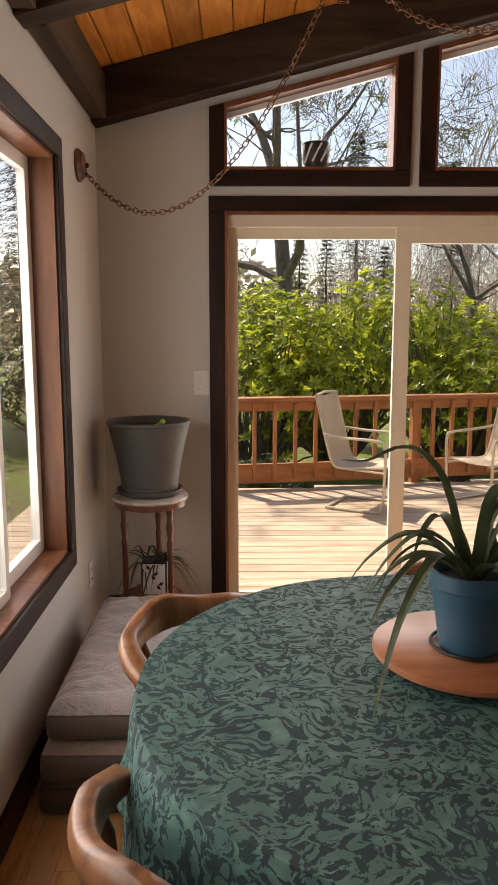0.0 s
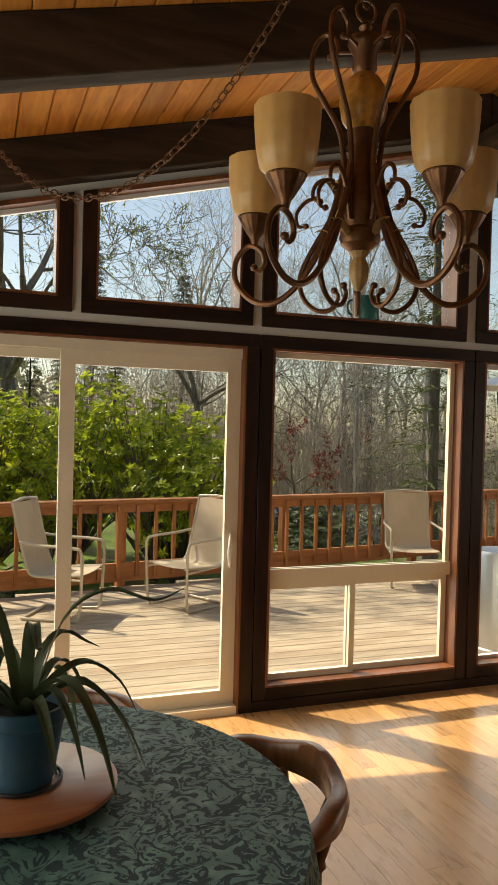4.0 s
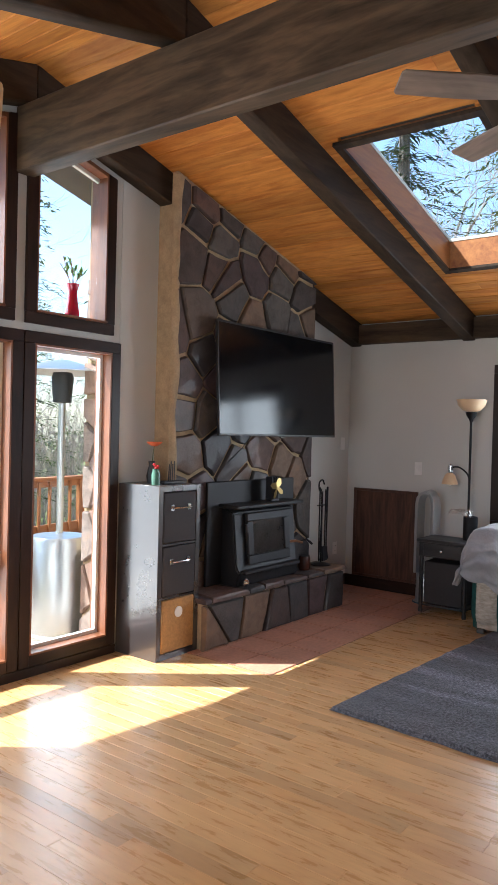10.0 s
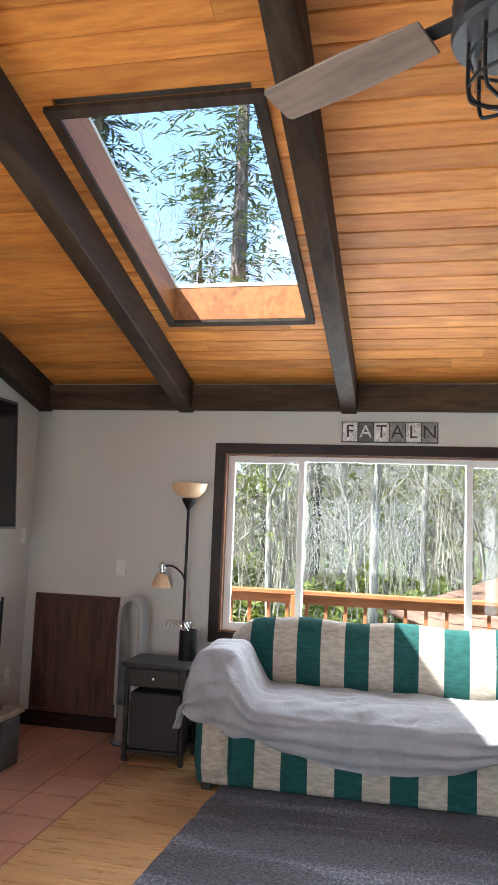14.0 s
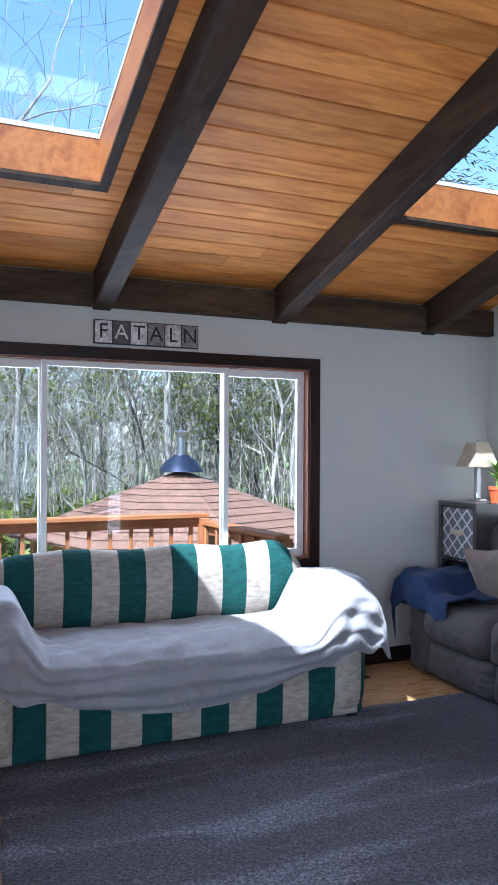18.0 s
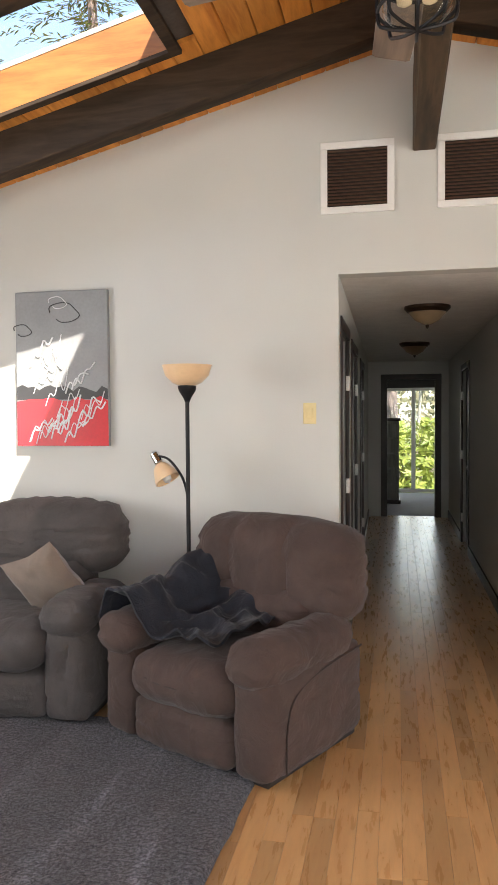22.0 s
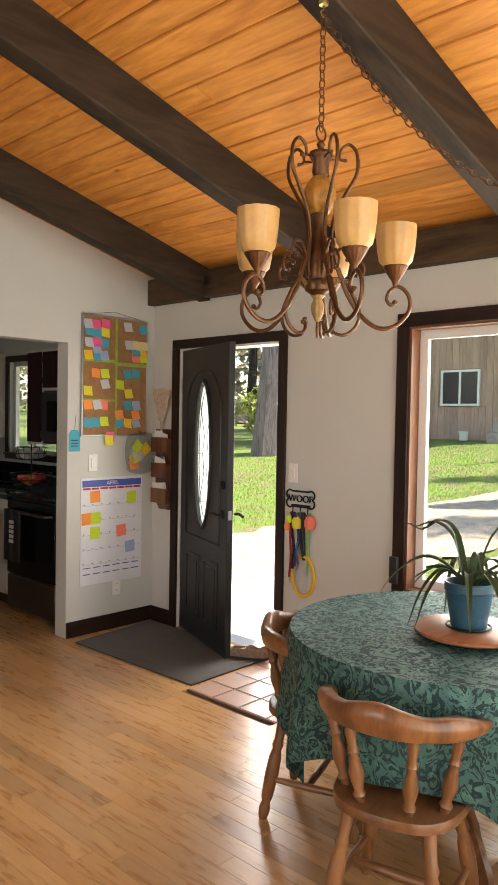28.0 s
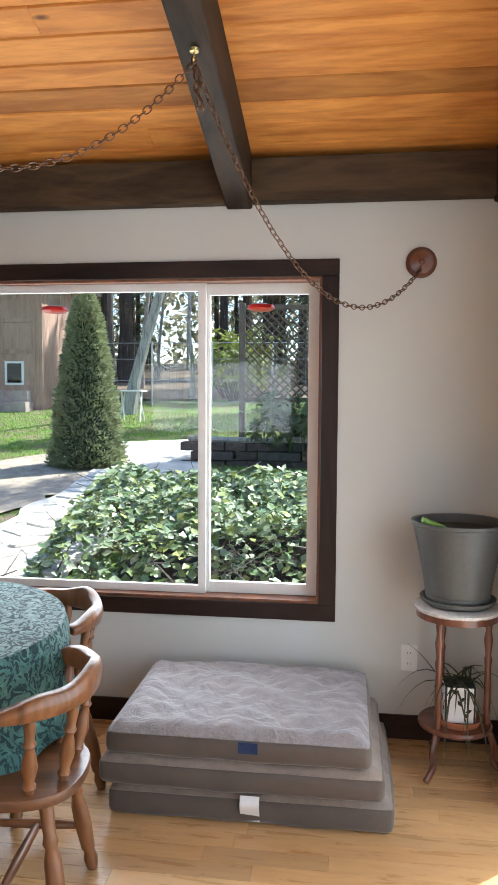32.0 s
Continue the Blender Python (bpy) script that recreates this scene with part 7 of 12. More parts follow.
part("column", lathe([(0.0, 1.925), (0.020, 1.93), (0.040, 1.945), (0.043, 1.958), (0.041, 1.972), (0.030, 1.98), (0.033, 2.005), (0.035, 2.03), (0.032, 2.06), (0.025, 2.09), (0.023, 2.15), (0.026, 2.18), (0.018, 2.188), (0.0, 2.19)], 28), BRONZE, ch)
part("amber_urn", fluted([(0.012, 2.176), (0.028, 2.182), (0.042, 2.203), (0.047, 2.232), (0.043, 2.262), (0.030, 2.285), (0.016, 2.298)], 10, 0.09, 40), plain("ribbed_amber_resin", (0.44, 0.21, 0.045), 0.3, var=0.4, scale=30), ch, "ribbed amber urn")
part("crown", lathe([(0.018, 2.294), (0.026, 2.305), (0.024, 2.335), (0.034, 2.352), (0.037, 2.360), (0.035, 2.368), (0.014, 2.372), (0.009, 2.382), (0.014, 2.392), (0.008, 2.402), (0.0, 2.404)], 22), BRONZE, ch)
part("finial", fluted([(0.0, 1.845), (0.008, 1.852), (0.017, 1.875), (0.019, 1.90), (0.012, 1.918), (0.020, 1.93), (0.0, 1.935)], 9, 0.12, 36), GILT0, ch, "gilded pine-cone finial")
part("tip", lathe([(0.0, 1.797), (0.004, 1.80), (0.006, 1.83), (0.004, 1.85)], 10), BRONZE, ch)
part("top_ring", tube([(0.023 * math.cos(a), 0, 2.426 + 0.023 * math.sin(a)) for a in (i * math.pi / 8 for i in range(17))], 0.0035, 6), BRONZE, ch)


def scroll(pts, r, ball=0.0):
    """A bent bar in the plane of its arm, thinning to its end, with a small ball there."""
    line = curve_pts([(x, 0, z) for x, z in pts], 6)
    n = len(line)
    bm = tube(line, r, 8, radii=[r * (1.0 - 0.30 * (k / (n - 1)) ** 2) for k in range(n)])
    if ball:
        join(bm, lathe([(0, -ball), (ball * 0.8, -ball * 0.6), (ball, 0), (ball * 0.8, ball * 0.6), (0, ball)], 10), Matrix.Translation(line[-1]))
    return bm


for k in range(5):
    mm = Matrix.Rotation(radians(72 * k + 63), 4, "Z")
    arm = part("arm", scroll([(0.040, 2.10), (0.056, 2.03), (0.092, 1.935), (0.138, 1.868), (0.19, 1.834), (0.243, 1.842), (0.283, 1.885), (0.284, 1.932), (0.256, 1.962), (0.226, 1.952), (0.214, 1.924), (0.227, 1.906), (0.240, 1.914)], 0.0072, 0.009), BRONZE, ch, at=mm)
    part("lower_scroll", scroll([(0.040, 2.085), (0.062, 2.01), (0.108, 1.935), (0.130, 1.882), (0.120, 1.838), (0.088, 1.812), (0.056, 1.815), (0.043, 1.838), (0.052, 1.853)], 0.0060, 0.008), BRONZE, arm)
    part("inner_scroll", scroll([(0.036, 1.99), (0.052, 2.05), (0.076, 2.086), (0.100, 2.080), (0.106, 2.055), (0.090, 2.043)], 0.0050, 0.008), BRONZE, arm)
    part("outer_scroll", scroll([(0.096, 2.052), (0.122, 2.046), (0.142, 2.022), (0.138, 1.996), (0.120, 1.994)], 0.0044, 0.007), BRONZE, arm)
    part("crown_scroll", scroll([(0.044, 2.02), (0.037, 2.10), (0.050, 2.185), (0.084, 2.250), (0.114, 2.310), (0.112, 2.368), (0.088, 2.394), (0.064, 2.378), (0.060, 2.350), (0.076, 2.345)], 0.0060, 0.007), BRONZE, arm)
    part("acanthus_leaf", blade((0.050, 0, 1.96), 0.0, 0.07, 0.022, 0.5, k, 8, 0.003), GILT0, arm, "gilded leaf")
    part("scroll_tie", tube([(0.026, 0, 2.345), (0.062, 0, 2.352)], 0.0035, 6), BRONZE, arm)
    cup = part("candle_cup", fluted([(0.0, 1.962), (0.007, 1.964), (0.010, 1.978), (0.018, 1.990), (0.034, 2.018), (0.036, 2.024), (0.030, 2.026)], 16, 0.07), BRONZE, arm, at=Matrix.Translation((0.240, 0, 0.0)))
    part("cup_rim", tube([(0.037 * math.cos(a), 0.037 * math.sin(a), 2.024) for a in (i * math.pi / 12 for i in range(25))], 0.0022, 6), BRONZE, cup)
    part("shade", fluted([(0.034, 2.024), (0.049, 2.038), (0.0555, 2.07), (0.059, 2.11), (0.0605, 2.15), (0.057, 2.15), (0.055, 2.11), (0.0515, 2.07), (0.045, 2.042), (0.028, 2.028)], 12, 0.035, 48), AMBER, arm, "amber fluted glass bell shade", at=Matrix.Translation((0.240, 0, 0.0)))



def chain(name, pts, label, link=0.034):
    """Oval links along a line."""
    p = [Vector(q) for q in pts]
    seg = [0.0]
    for a, b in zip(p, p[1:]):
        seg.append(seg[-1] + (b - a).length)

    def at(s):
        for i in range(len(p) - 1):
            if s <= seg[i + 1] or i == len(p) - 2:
                t = (s - seg[i]) / max(1e-9, seg[i + 1] - seg[i])
                return p[i].lerp(p[i + 1], t), (p[i + 1] - p[i]).normalized()
    ob = thing(name, label, "chain")
    me = None
    n = int(seg[-1] / (link * 0.74))
    for k in range(n + 1):
        c, d = at(min(seg[-1], k * seg[-1] / n))
        m = Matrix.Translation(c) @ d.to_track_quat("X", "Z").to_matrix().to_4x4() @ Matrix.Rotation(radians(90 * (k % 2)), 4, "X")
        if me is None:
            bm = tube([(link / 2 * math.cos(a) * 1.0, link * 0.29 * math.sin(a), 0) for a in (i * math.pi / 6 for i in range(13))], 0.0021, 5)
            o = put("link", bm, BRONZE, True)
            me = o.data
        else:
            o = new("link", me)
        o.parent = ob
        o.matrix_basis = m
    return ob


def sag(a, b, s, n=18):
    a, b = Vector(a), Vector(b)
    return [a.lerp(b, i / n) - Vector((0, 0, s * 4 * (i / n) * (1 - i / n))) for i in range(n + 1)]


hook_a = Vector((1.777, 2.975, ceil_z(1.777) - 0.222))
hook_b = Vector((0.99, 4.175, ceil_z(0.99) - 0.222))
for h, n in ((hook_a, "ceiling_hook"), (hook_b, "ceiling_hook")):
    hk = thing("ceiling_hook", "small brass screw hook in the rafter", "hook", Matrix.Translation(h))
    part("base", lathe([(0.0, 0.002), (0.016, 0.002), (0.014, -0.008), (0.0, -0.01)][::-1], 16), GOLD, hk)
    part("hook", tube(curve_pts([(0, 0, -0.005), (0, 0, -0.02), (0.012, 0, -0.032), (0, 0, -0.044), (-0.010, 0, -0.034)], 4), 0.003, 6), GOLD, hk)
drop = Vector((0, 0, -0.04))
chain("hanging_chain", [hook_a + drop, (1.777, 2.975, 2.447)], "antique bronze chain carrying the chandelier")
chain("swag_chain", sag(hook_a + drop, hook_b + drop, 0.50), "antique bronze swag chain between the two hooks")
plate_c = Vector((0.03, 4.97, 2.095))
chain("swag_chain", sag(hook_b + drop, plate_c, 0.41), "antique bronze swag chain running down to the wall plate")
chain("chain_loop", [hook_b + drop, hook_b + drop + Vector((0.01, 0.01, -0.06)), hook_b + drop + Vector((0.012, 0.02, -0.14)), hook_b + drop + Vector((-0.012, 0.02, -0.14)), hook_b + drop + Vector((-0.01, 0.0, -0.05))], "spare loop of bronze chain hanging from the hook")
pl = thing("wall_canopy", "round dark wooden canopy on the wall where the chain ends", "canopy", pose(0.0, 4.97, 2.122, 0, 90, 0))
part("disc", lathe([(0, 0.0), (0.066, 0.0), (0.066, 0.012), (0.055, 0.02), (0.05, 0.028), (0.03, 0.034), (0, 0.036)], 32), REDWOOD, pl)
part("boss", lathe([(0, 0.03), (0.012, 0.034), (0.010, 0.046), (0, 0.05)], 14), BRONZE, pl)

# dog beds, three in a stack
def dog_bed(x0, x1, y0, y1, z0, z1, top, label, seed):
    ob = thing("dog_bed", label, "pet bed", group="stack of dog beds")
    part("mattress", cushion(x0, x1, y0, y1, z0, z1 - 0.018, 0.028, 0.006, 6, seed, 0.006), BEDSIDE, ob, "taupe canvas side")

    def pt(u, v):
        e = min(u, 1 - u, v, 1 - v)
        w = noise.noise(Vector((u * 5 + seed, v * 7, 0))) * 0.020 + noise.noise(Vector((u * 14 + seed, v * 20, 5))) * 0.010
        return (x0 + 0.012 + (x1 - x0 - 0.024) * u, y0 + 0.012 + (y1 - y0 - 0.024) * v, z1 - 0.012 + (w + 0.014) * smooth01(e * 18) - 0.016 * (1 - smooth01(e * 30)))
    part("top_cover", surface(pt, 50, 60, -0.008), top, ob, "fleecy top" if top is BEDTOP else "quilted top")
    return ob


b1 = dog_bed(0.06, 0.775, 3.80, 4.85, 0.0, 0.115, QUILT, "dog bed with tan quilted top lying on the floor", 1)
b2 = dog_bed(0.075, 0.80, 3.775, 4.81, 0.122, 0.232, QUILT, "dog bed with tan quilted top in the middle of the stack", 2)
b3 = dog_bed(0.09, 0.80, 3.80, 4.765, 0.238, 0.345, BEDTOP, "dog bed with grey fleece top on the stack", 3)
part("brand_tab", box(0.0, 0.003, -0.035, 0.035, -0.02, 0.02), NAVY, b3, "small dark tab", at=Matrix.Translation((0.803, 4.33, 0.30)))
part("care_tag", surface(lambda u, v: (0.785 + 0.012 * math.sin(v * 5), 4.30 + 0.07 * u, 0.115 - 0.10 * v), 6, 8, 0.001), WHITEP, b1, "white care label")

# plant stand with pots
ps = thing("plant_stand", "mahogany plant stand with a round marble top and turned legs", "plant stand", pose(0.255, 5.12, 0))
part("marble_top", lathe([(0, 0.675), (0.165, 0.675), (0.175, 0.682), (0.175, 0.692), (0.165, 0.698), (0, 0.698)], 40), MARBLE, ps, "veined white marble top")
part("apron", lathe([(0.15, 0.645), (0.165, 0.65), (0.165, 0.675), (0.13, 0.675), (0.13, 0.645)], 32, False), REDWOOD, ps)
for k in range(3):
    a = radians(120 * k + 200)
    x, y = 0.125 * math.cos(a), 0.125 * math.sin(a)
    part("leg", lathe([(0.010, 0.20), (0.015, 0.22), (0.011, 0.25), (0.014, 0.27), (0.013, 0.45), (0.016, 0.48), (0.011, 0.50), (0.018, 0.56), (0.012, 0.60), (0.016, 0.63), (0.013, 0.66)], 14), REDWOOD, ps, at=Matrix.Translation((x, y, 0)))
    part("foot", tube(curve_pts([(x, y, 0.205), (x * 1.25, y * 1.25, 0.12), (x * 1.2, y * 1.2, 0.06), (x * 1.6, y * 1.6, 0.015)], 5), 0.014, 8), REDWOOD, ps)
part("lower_shelf", lathe([(0, 0.19), (0.145, 0.19), (0.15, 0.20), (0.145, 0.21), (0, 0.21)], 30), REDWOOD, ps)
bp = thing("ribbed_planter", "large grey ribbed planter on a saucer with one broken stalk", "planter", pose(0.255, 5.12, 0.700))
prof = []
for k in range(33):
    t = k / 32
    r = 0.128 + 0.057 * t ** 1.3
    prof.append((r + (0.0022 if k % 2 else -0.0012), 0.025 + 0.30 * t))
part("pot", lathe([(0, 0.018), (0.118, 0.018)] + prof + [(0.192, 0.33), (0.192, 0.342), (0.178, 0.342), (0.172, 0.30), (0, 0.29)], 48), GREYPOT, bp)
part("saucer", lathe([(0, 0), (0.125, 0), (0.15, 0.02), (0.152, 0.03), (0.14, 0.03), (0.12, 0.012), (0, 0.012)], 40), GREYPOT, bp)
part("soil", lathe([(0, 0.312), (0.165, 0.308), (0.17, 0.295), (0, 0.295)], 24), SOIL, bp)
part("stalk", tube(curve_pts([(0.02, -0.06, 0.31), (0.06, -0.11, 0.335), (0.08, -0.155, 0.355)], 4), 0.012, 8), LEAF2, bp, "cut green stalk")
sp = thing("spider_plant", "straggly grassy houseplant in a leaf-patterned box on a clay saucer", "plant", pose(0.27, 5.13, 0.21))
part("saucer", lathe([(0, 0), (0.085, 0), (0.10, 0.03), (0.092, 0.03), (0.08, 0.008), (0, 0.008)], 30), plain("clay", (0.42, 0.15, 0.07), 0.7), sp, "terracotta saucer")
part("box_pot", boxes((-0.06, 0.06, -0.06, 0.06, 0.01, 0.17), bevel=0.003), BLACK, sp)
for ang in (0, 90, 180, 270):
    pn = part("panel", box(-0.052, 0.052, 0.058, 0.0615, 0.02, 0.165), WHITEP, sp, "white leaf-patterned panel", at=pose(0, 0, 0, 0, 0, ang))
    for k in range(5):
        part("leaf_motif", prism([(0, 0), (0.012, 0.012), (0.03, 0.008), (0.018, -0.003)], 0, 0.001), BLACK, pn, at=Matrix.Translation((-0.03 + 0.012 * k, 0.0618, 0.04 + 0.024 * k)) @ Matrix.Rotation(radians(90), 4, "X") @ Matrix.Rotation(radians(40 + 100 * (k % 2)), 4, "Z") @ Matrix.Scale(-1, 4, (0, 0, 1)))
rr = random.Random(21)
for k in range(44):
    part("leaf", blade((rr.uniform(-0.06, 0.06), rr.uniform(-0.06, 0.06), 0.16), rr.uniform(0, 6.28), rr.uniform(0.12, 0.26), 0.008, rr.uniform(0.3, 1.5), k, 6, 0.001), DRYLEAF, sp)

# things on the transom sills
SZ = TZ0 + 0.012
cup = thing("zebra_pot", "small black and white striped pot on the transom sill", "pot", pose(1.03, YG + 0.015, SZ))
part("pot", lathe([(0, 0), (0.045, 0), (0.055, 0.02), (0.062, 0.115), (0.056, 0.115), (0.05, 0.02), (0, 0.02)], 28), BLACK, cup)
for k in range(9):
    a = k * 0.72
    pts = [(0.0615 * math.cos(a + 0.18 * i) * (0.92 + 0.02 * i), 0.0615 * math.sin(a + 0.18 * i) * (0.92 + 0.02 * i), 0.025 + 0.02 * i) for i in range(5)]
    part("stripe", tube(pts, 0.005, 5), WHITEP, cup)
can = thing("teal_watering_can", "teal enamel watering can on the transom sill", "watering can", pose(3.14, YG + 0.02, SZ))
TEAL2 = plain("teal_enamel", (0.015, 0.14, 0.15), 0.3)
part("body", lathe([(0, 0), (0.075, 0), (0.08, 0.01), (0.072, 0.13), (0.066, 0.14), (0, 0.14)], 28), TEAL2, can)
part("handle", tube(curve_pts([(-0.07, 0, 0.12), (-0.12, 0, 0.10), (-0.115, 0, 0.04), (-0.078, 0, 0.03)], 5), 0.007, 8), TEAL2, can)
rv = thing("red_vase", "tall red glass vase with budding branches on the sill", "vase", pose(4.26, YG + 0.03, SZ))
REDG = plain("red_glass", (0.42, 0.004, 0.03), 0.12, var=0.15, bump=0, coat=0.5)
part("vase", lathe([(0, 0), (0.042, 0), (0.046, 0.02), (0.034, 0.10), (0.028, 0.16), (0.042, 0.21), (0.038, 0.21), (0.024, 0.16), (0, 0.03)], 24), REDG, rv)
for k in range(6):
    a = k * 1.05
    top = (0.10 * math.cos(a), 0.04 * math.sin(a), 0.30 + 0.10 * ((k * 37) % 5) / 5)
    br = part("branch", tube(curve_pts([(0, 0, 0.10), (0.02 * math.cos(a), 0.02 * math.sin(a), 0.22), top], 5), 0.0025, 5), CHAIRWOOD, rv)
    for j in range(4):
        part("leaf", blade((top[0] * (0.4 + 0.15 * j), top[1] * (0.4 + 0.15 * j), 0.22 + (top[2] - 0.22) * (0.4 + 0.15 * j)), a + j * 1.7, 0.05, 0.016, 0.3, j, 4, 0.001), LEAF2, br)
# ---- kitchen ----
CABW = plain("cream_white_cabinet_paint", (0.62, 0.60, 0.56), 0.45, var=0.08, scale=3, bump=0.03)
CABD = wood("dark_plum_cabinet_door", (0.010, 0.004, 0.004), (0.030, 0.009, 0.009), "z", 0.42, vary=0.1, bump=0.05)
CABD.node_tree.nodes["Principled BSDF"].inputs["Specular IOR Level"].default_value = 0.2
CREAM = plain("cream_panel_paint", (0.72, 0.56, 0.40), 0.5, var=0.06, scale=2, bump=0.04, fine=120)
OAKB = wood("honey_oak", (0.36, 0.16, 0.045), (0.55, 0.28, 0.09), "z", 0.4, vary=0.1)
CARVED = plain("tan_carved_wood", (0.42, 0.25, 0.10), 0.6, var=0.35, scale=18, bump=0.25)


def granite():
    m = bpy.data.materials.new("black_granite")
    nt, b = nodes_of(m)
    v = coords(nt, "world")
    n = noise_tex(nt, v, 120, 3, 0.6)
    big = noise_tex(nt, v, 14, 5, 0.7)
    col = mix_col(nt, ramp(nt, big, [(0.3, (0.006, 0.006, 0.008)), (0.75, (0.018, 0.019, 0.024))]), ramp(nt, n, [(0.60, (0.008, 0.008, 0.010)), (0.72, (0.16, 0.165, 0.18))]), 0.45)
    nt.links.new(col, b.inputs["Base Color"])
    b.inputs["Roughness"].default_value = 0.09
    return m


GRANITE = granite()


def stand(bm, x=0, y=0, z=0, rz=0):
    """Turns a flat plate upright, its outline in x and z."""
    bm.transform(Matrix.Translation((x, y, z)) @ Matrix.Rotation(radians(rz), 4, "Z") @ Matrix.Rotation(radians(90), 4, "X"))
    return bm


# peninsula with its granite top
pen = thing("kitchen_peninsula", "cream-panelled kitchen peninsula with a low toe board", "cabinet")
part("front_panel", box(1.655, KX1 - 0.001, -0.10, -0.02, 0.085, 0.866, 0.002), CREAM, pen, "smooth cream panel")
part("end_panel", box(1.655, 1.70, -0.62, -0.10, 0.085, 0.866, 0.002), CREAM, pen)
part("back_panel", box(1.70, 3.02, -0.62, -0.58, 0.0, 0.866), CABW, pen)
part("toe_board", box(1.67, KX1 - 0.001, -0.105, -0.012, 0.012, 0.083, 0.003), CREAM, pen)
part("shoe_strip", box(1.66, KX1 - 0.001, -0.105, 0.0, 0.0, 0.011, 0.002), OAKB, pen, "thin oak strip along the floor")
for x in (1.79, 2.90):
    out = [(-0.018, 0.865), (0.225, 0.865), (0.225, 0.835), (0.185, 0.825), (0.10, 0.80), (0.055, 0.75), (0.045, 0.68), (0.012, 0.655), (-0.018, 0.65)]
    bm = prism(out, -0.03, 0.03, 0.004, 1)
    bm.transform(Matrix.Translation((x, 0, 0)) @ Matrix.Rotation(radians(90), 4, "Z") @ Matrix.Rotation(radians(90), 4, "X"))
    part("bracket", bm, OAKB, pen, "curved honey oak bracket")


def round_rect(x0, x1, y0, y1, r, n=6):
    out = []
    for cx, cy, a0 in ((x1 - r[0], y1 - r[0], 0), (x0 + r[1], y1 - r[1], 90), (x0 + r[2], y0 + r[2], 180), (x1 - r[3], y0 + r[3], 270)):
        rad = r[(0, 90, 180, 270).index(a0)]
        out += [(cx + rad * math.cos(radians(a0 + 90 * k / n)), cy + rad * math.sin(radians(a0 + 90 * k / n))) for k in range(n + 1)]
    return out


top = [(3.04, 0.06), (3.10, 0.10), (3.10, 0.30)] + [(2.95 + 0.15 * math.cos(radians(a)), 0.28 + 0.15 * math.sin(radians(a))) for a in range(10, 91, 16)]
top += [(1.87 + 0.24 * math.cos(radians(a)), 0.19 + 0.24 * math.sin(radians(a))) for a in range(90, 181, 15)] + [(1.63, -0.60), (1.66, -0.64), (3.02, -0.64), (3.02, 0.06)]
single("peninsula_countertop", prism(top, 0.868, 0.906, 0.008, 2), GRANITE, "polished black granite countertop with rounded corners", "countertop")
papers = thing("papers", "loose sheets of paper on the granite peninsula", "paper", pose(1.95, 0.08, 0.907, 0, 0, 15))
for k, (dx, dy, a) in enumerate(((0, 0, 0), (-0.14, 0.05, 22), (-0.05, -0.10, -12))):
    part("sheet", box(-0.105, 0.105, -0.14, 0.14, 0, 0.0015), (WHITEP, plain("pale_print", (0.55, 0.55, 0.57), 0.6, var=0.4, scale=30))[k % 2], papers, at=pose(dx, dy, 0.0016 * k, 0, 0, a))
single("spray_can", lathe([(0, 0), (0.032, 0), (0.034, 0.01), (0.034, 0.15), (0.02, 0.17), (0.02, 0.20), (0, 0.20)], 20), WHITEP, "small white canister on the granite top", "canister", pose(2.985, -0.25, 0.907))

# bar stool
STOOLF = plain("stool_dark_metal", (0.020, 0.020, 0.022), 0.35, metal=0.6, var=0.2)
SEATW = fabric("white_vinyl_seat", (0.62, 0.57, 0.58), weave=120, bump=0.1, sheen=0.1, rough=0.5)
stool = thing("bar_stool", "black metal swivel bar stool with a round white seat", "bar stool", pose(2.31, 0.26, 0, 0, 0, 11))
for sx in (-1, 1):
    for sy in (-1, 1):
        part("leg", tube(curve_pts([(0.09 * sx, 0.09 * sy, 0.655), (0.115 * sx, 0.115 * sy, 0.645), (0.135 * sx, 0.13 * sy, 0.58), (0.20 * sx, 0.185 * sy, 0.012)], 6), 0.0125, 10), STOOLF, stool)
        part("rubber_foot", lathe([(0, 0), (0.016, 0), (0.017, 0.02), (0.014, 0.03), (0, 0.03)], 12), BLACK, stool, at=pose(0.201 * sx, 0.187 * sy, 0))
part("foot_ring", tube([(0.222 * math.cos(radians(a)), 0.222 * math.sin(radians(a)), 0.285) for a in range(0, 361, 12)], 0.0105, 10), STOOLF, stool)
part("swivel_plate", lathe([(0, 0.645), (0.13, 0.645), (0.13, 0.66), (0.19, 0.665), (0.19, 0.678), (0, 0.678)], 28), STOOLF, stool)
part("seat", lathe([(0, 0.676), (0.185, 0.676), (0.208, 0.688), (0.212, 0.705), (0.200, 0.726), (0.16, 0.738), (0.0, 0.742)], 36), SEATW, stool, "padded white round seat")
for sx in (-1, 1):
    part("back_post", tube(curve_pts([(0.185 * sx, -0.02, 0.672), (0.205 * sx, 0.10, 0.672), (0.19 * sx, 0.165, 0.72), (0.197 * sx, 0.20, 0.90), (0.208 * sx, 0.225, 1.04)], 6), 0.011, 10), STOOLF, stool)
for z, y, d in ((1.03, 0.222, 0.014), (0.965, 0.212, 0.009), (0.905, 0.20, 0.009), (0.845, 0.190, 0.009)):
    part("slat", tube(curve_pts([(-0.20, y, z), (-0.1, y + 0.03, z), (0, y + 0.04, z - 0.004), (0.1, y + 0.03, z), (0.20, y, z)], 5), d, 8), STOOLF, stool)

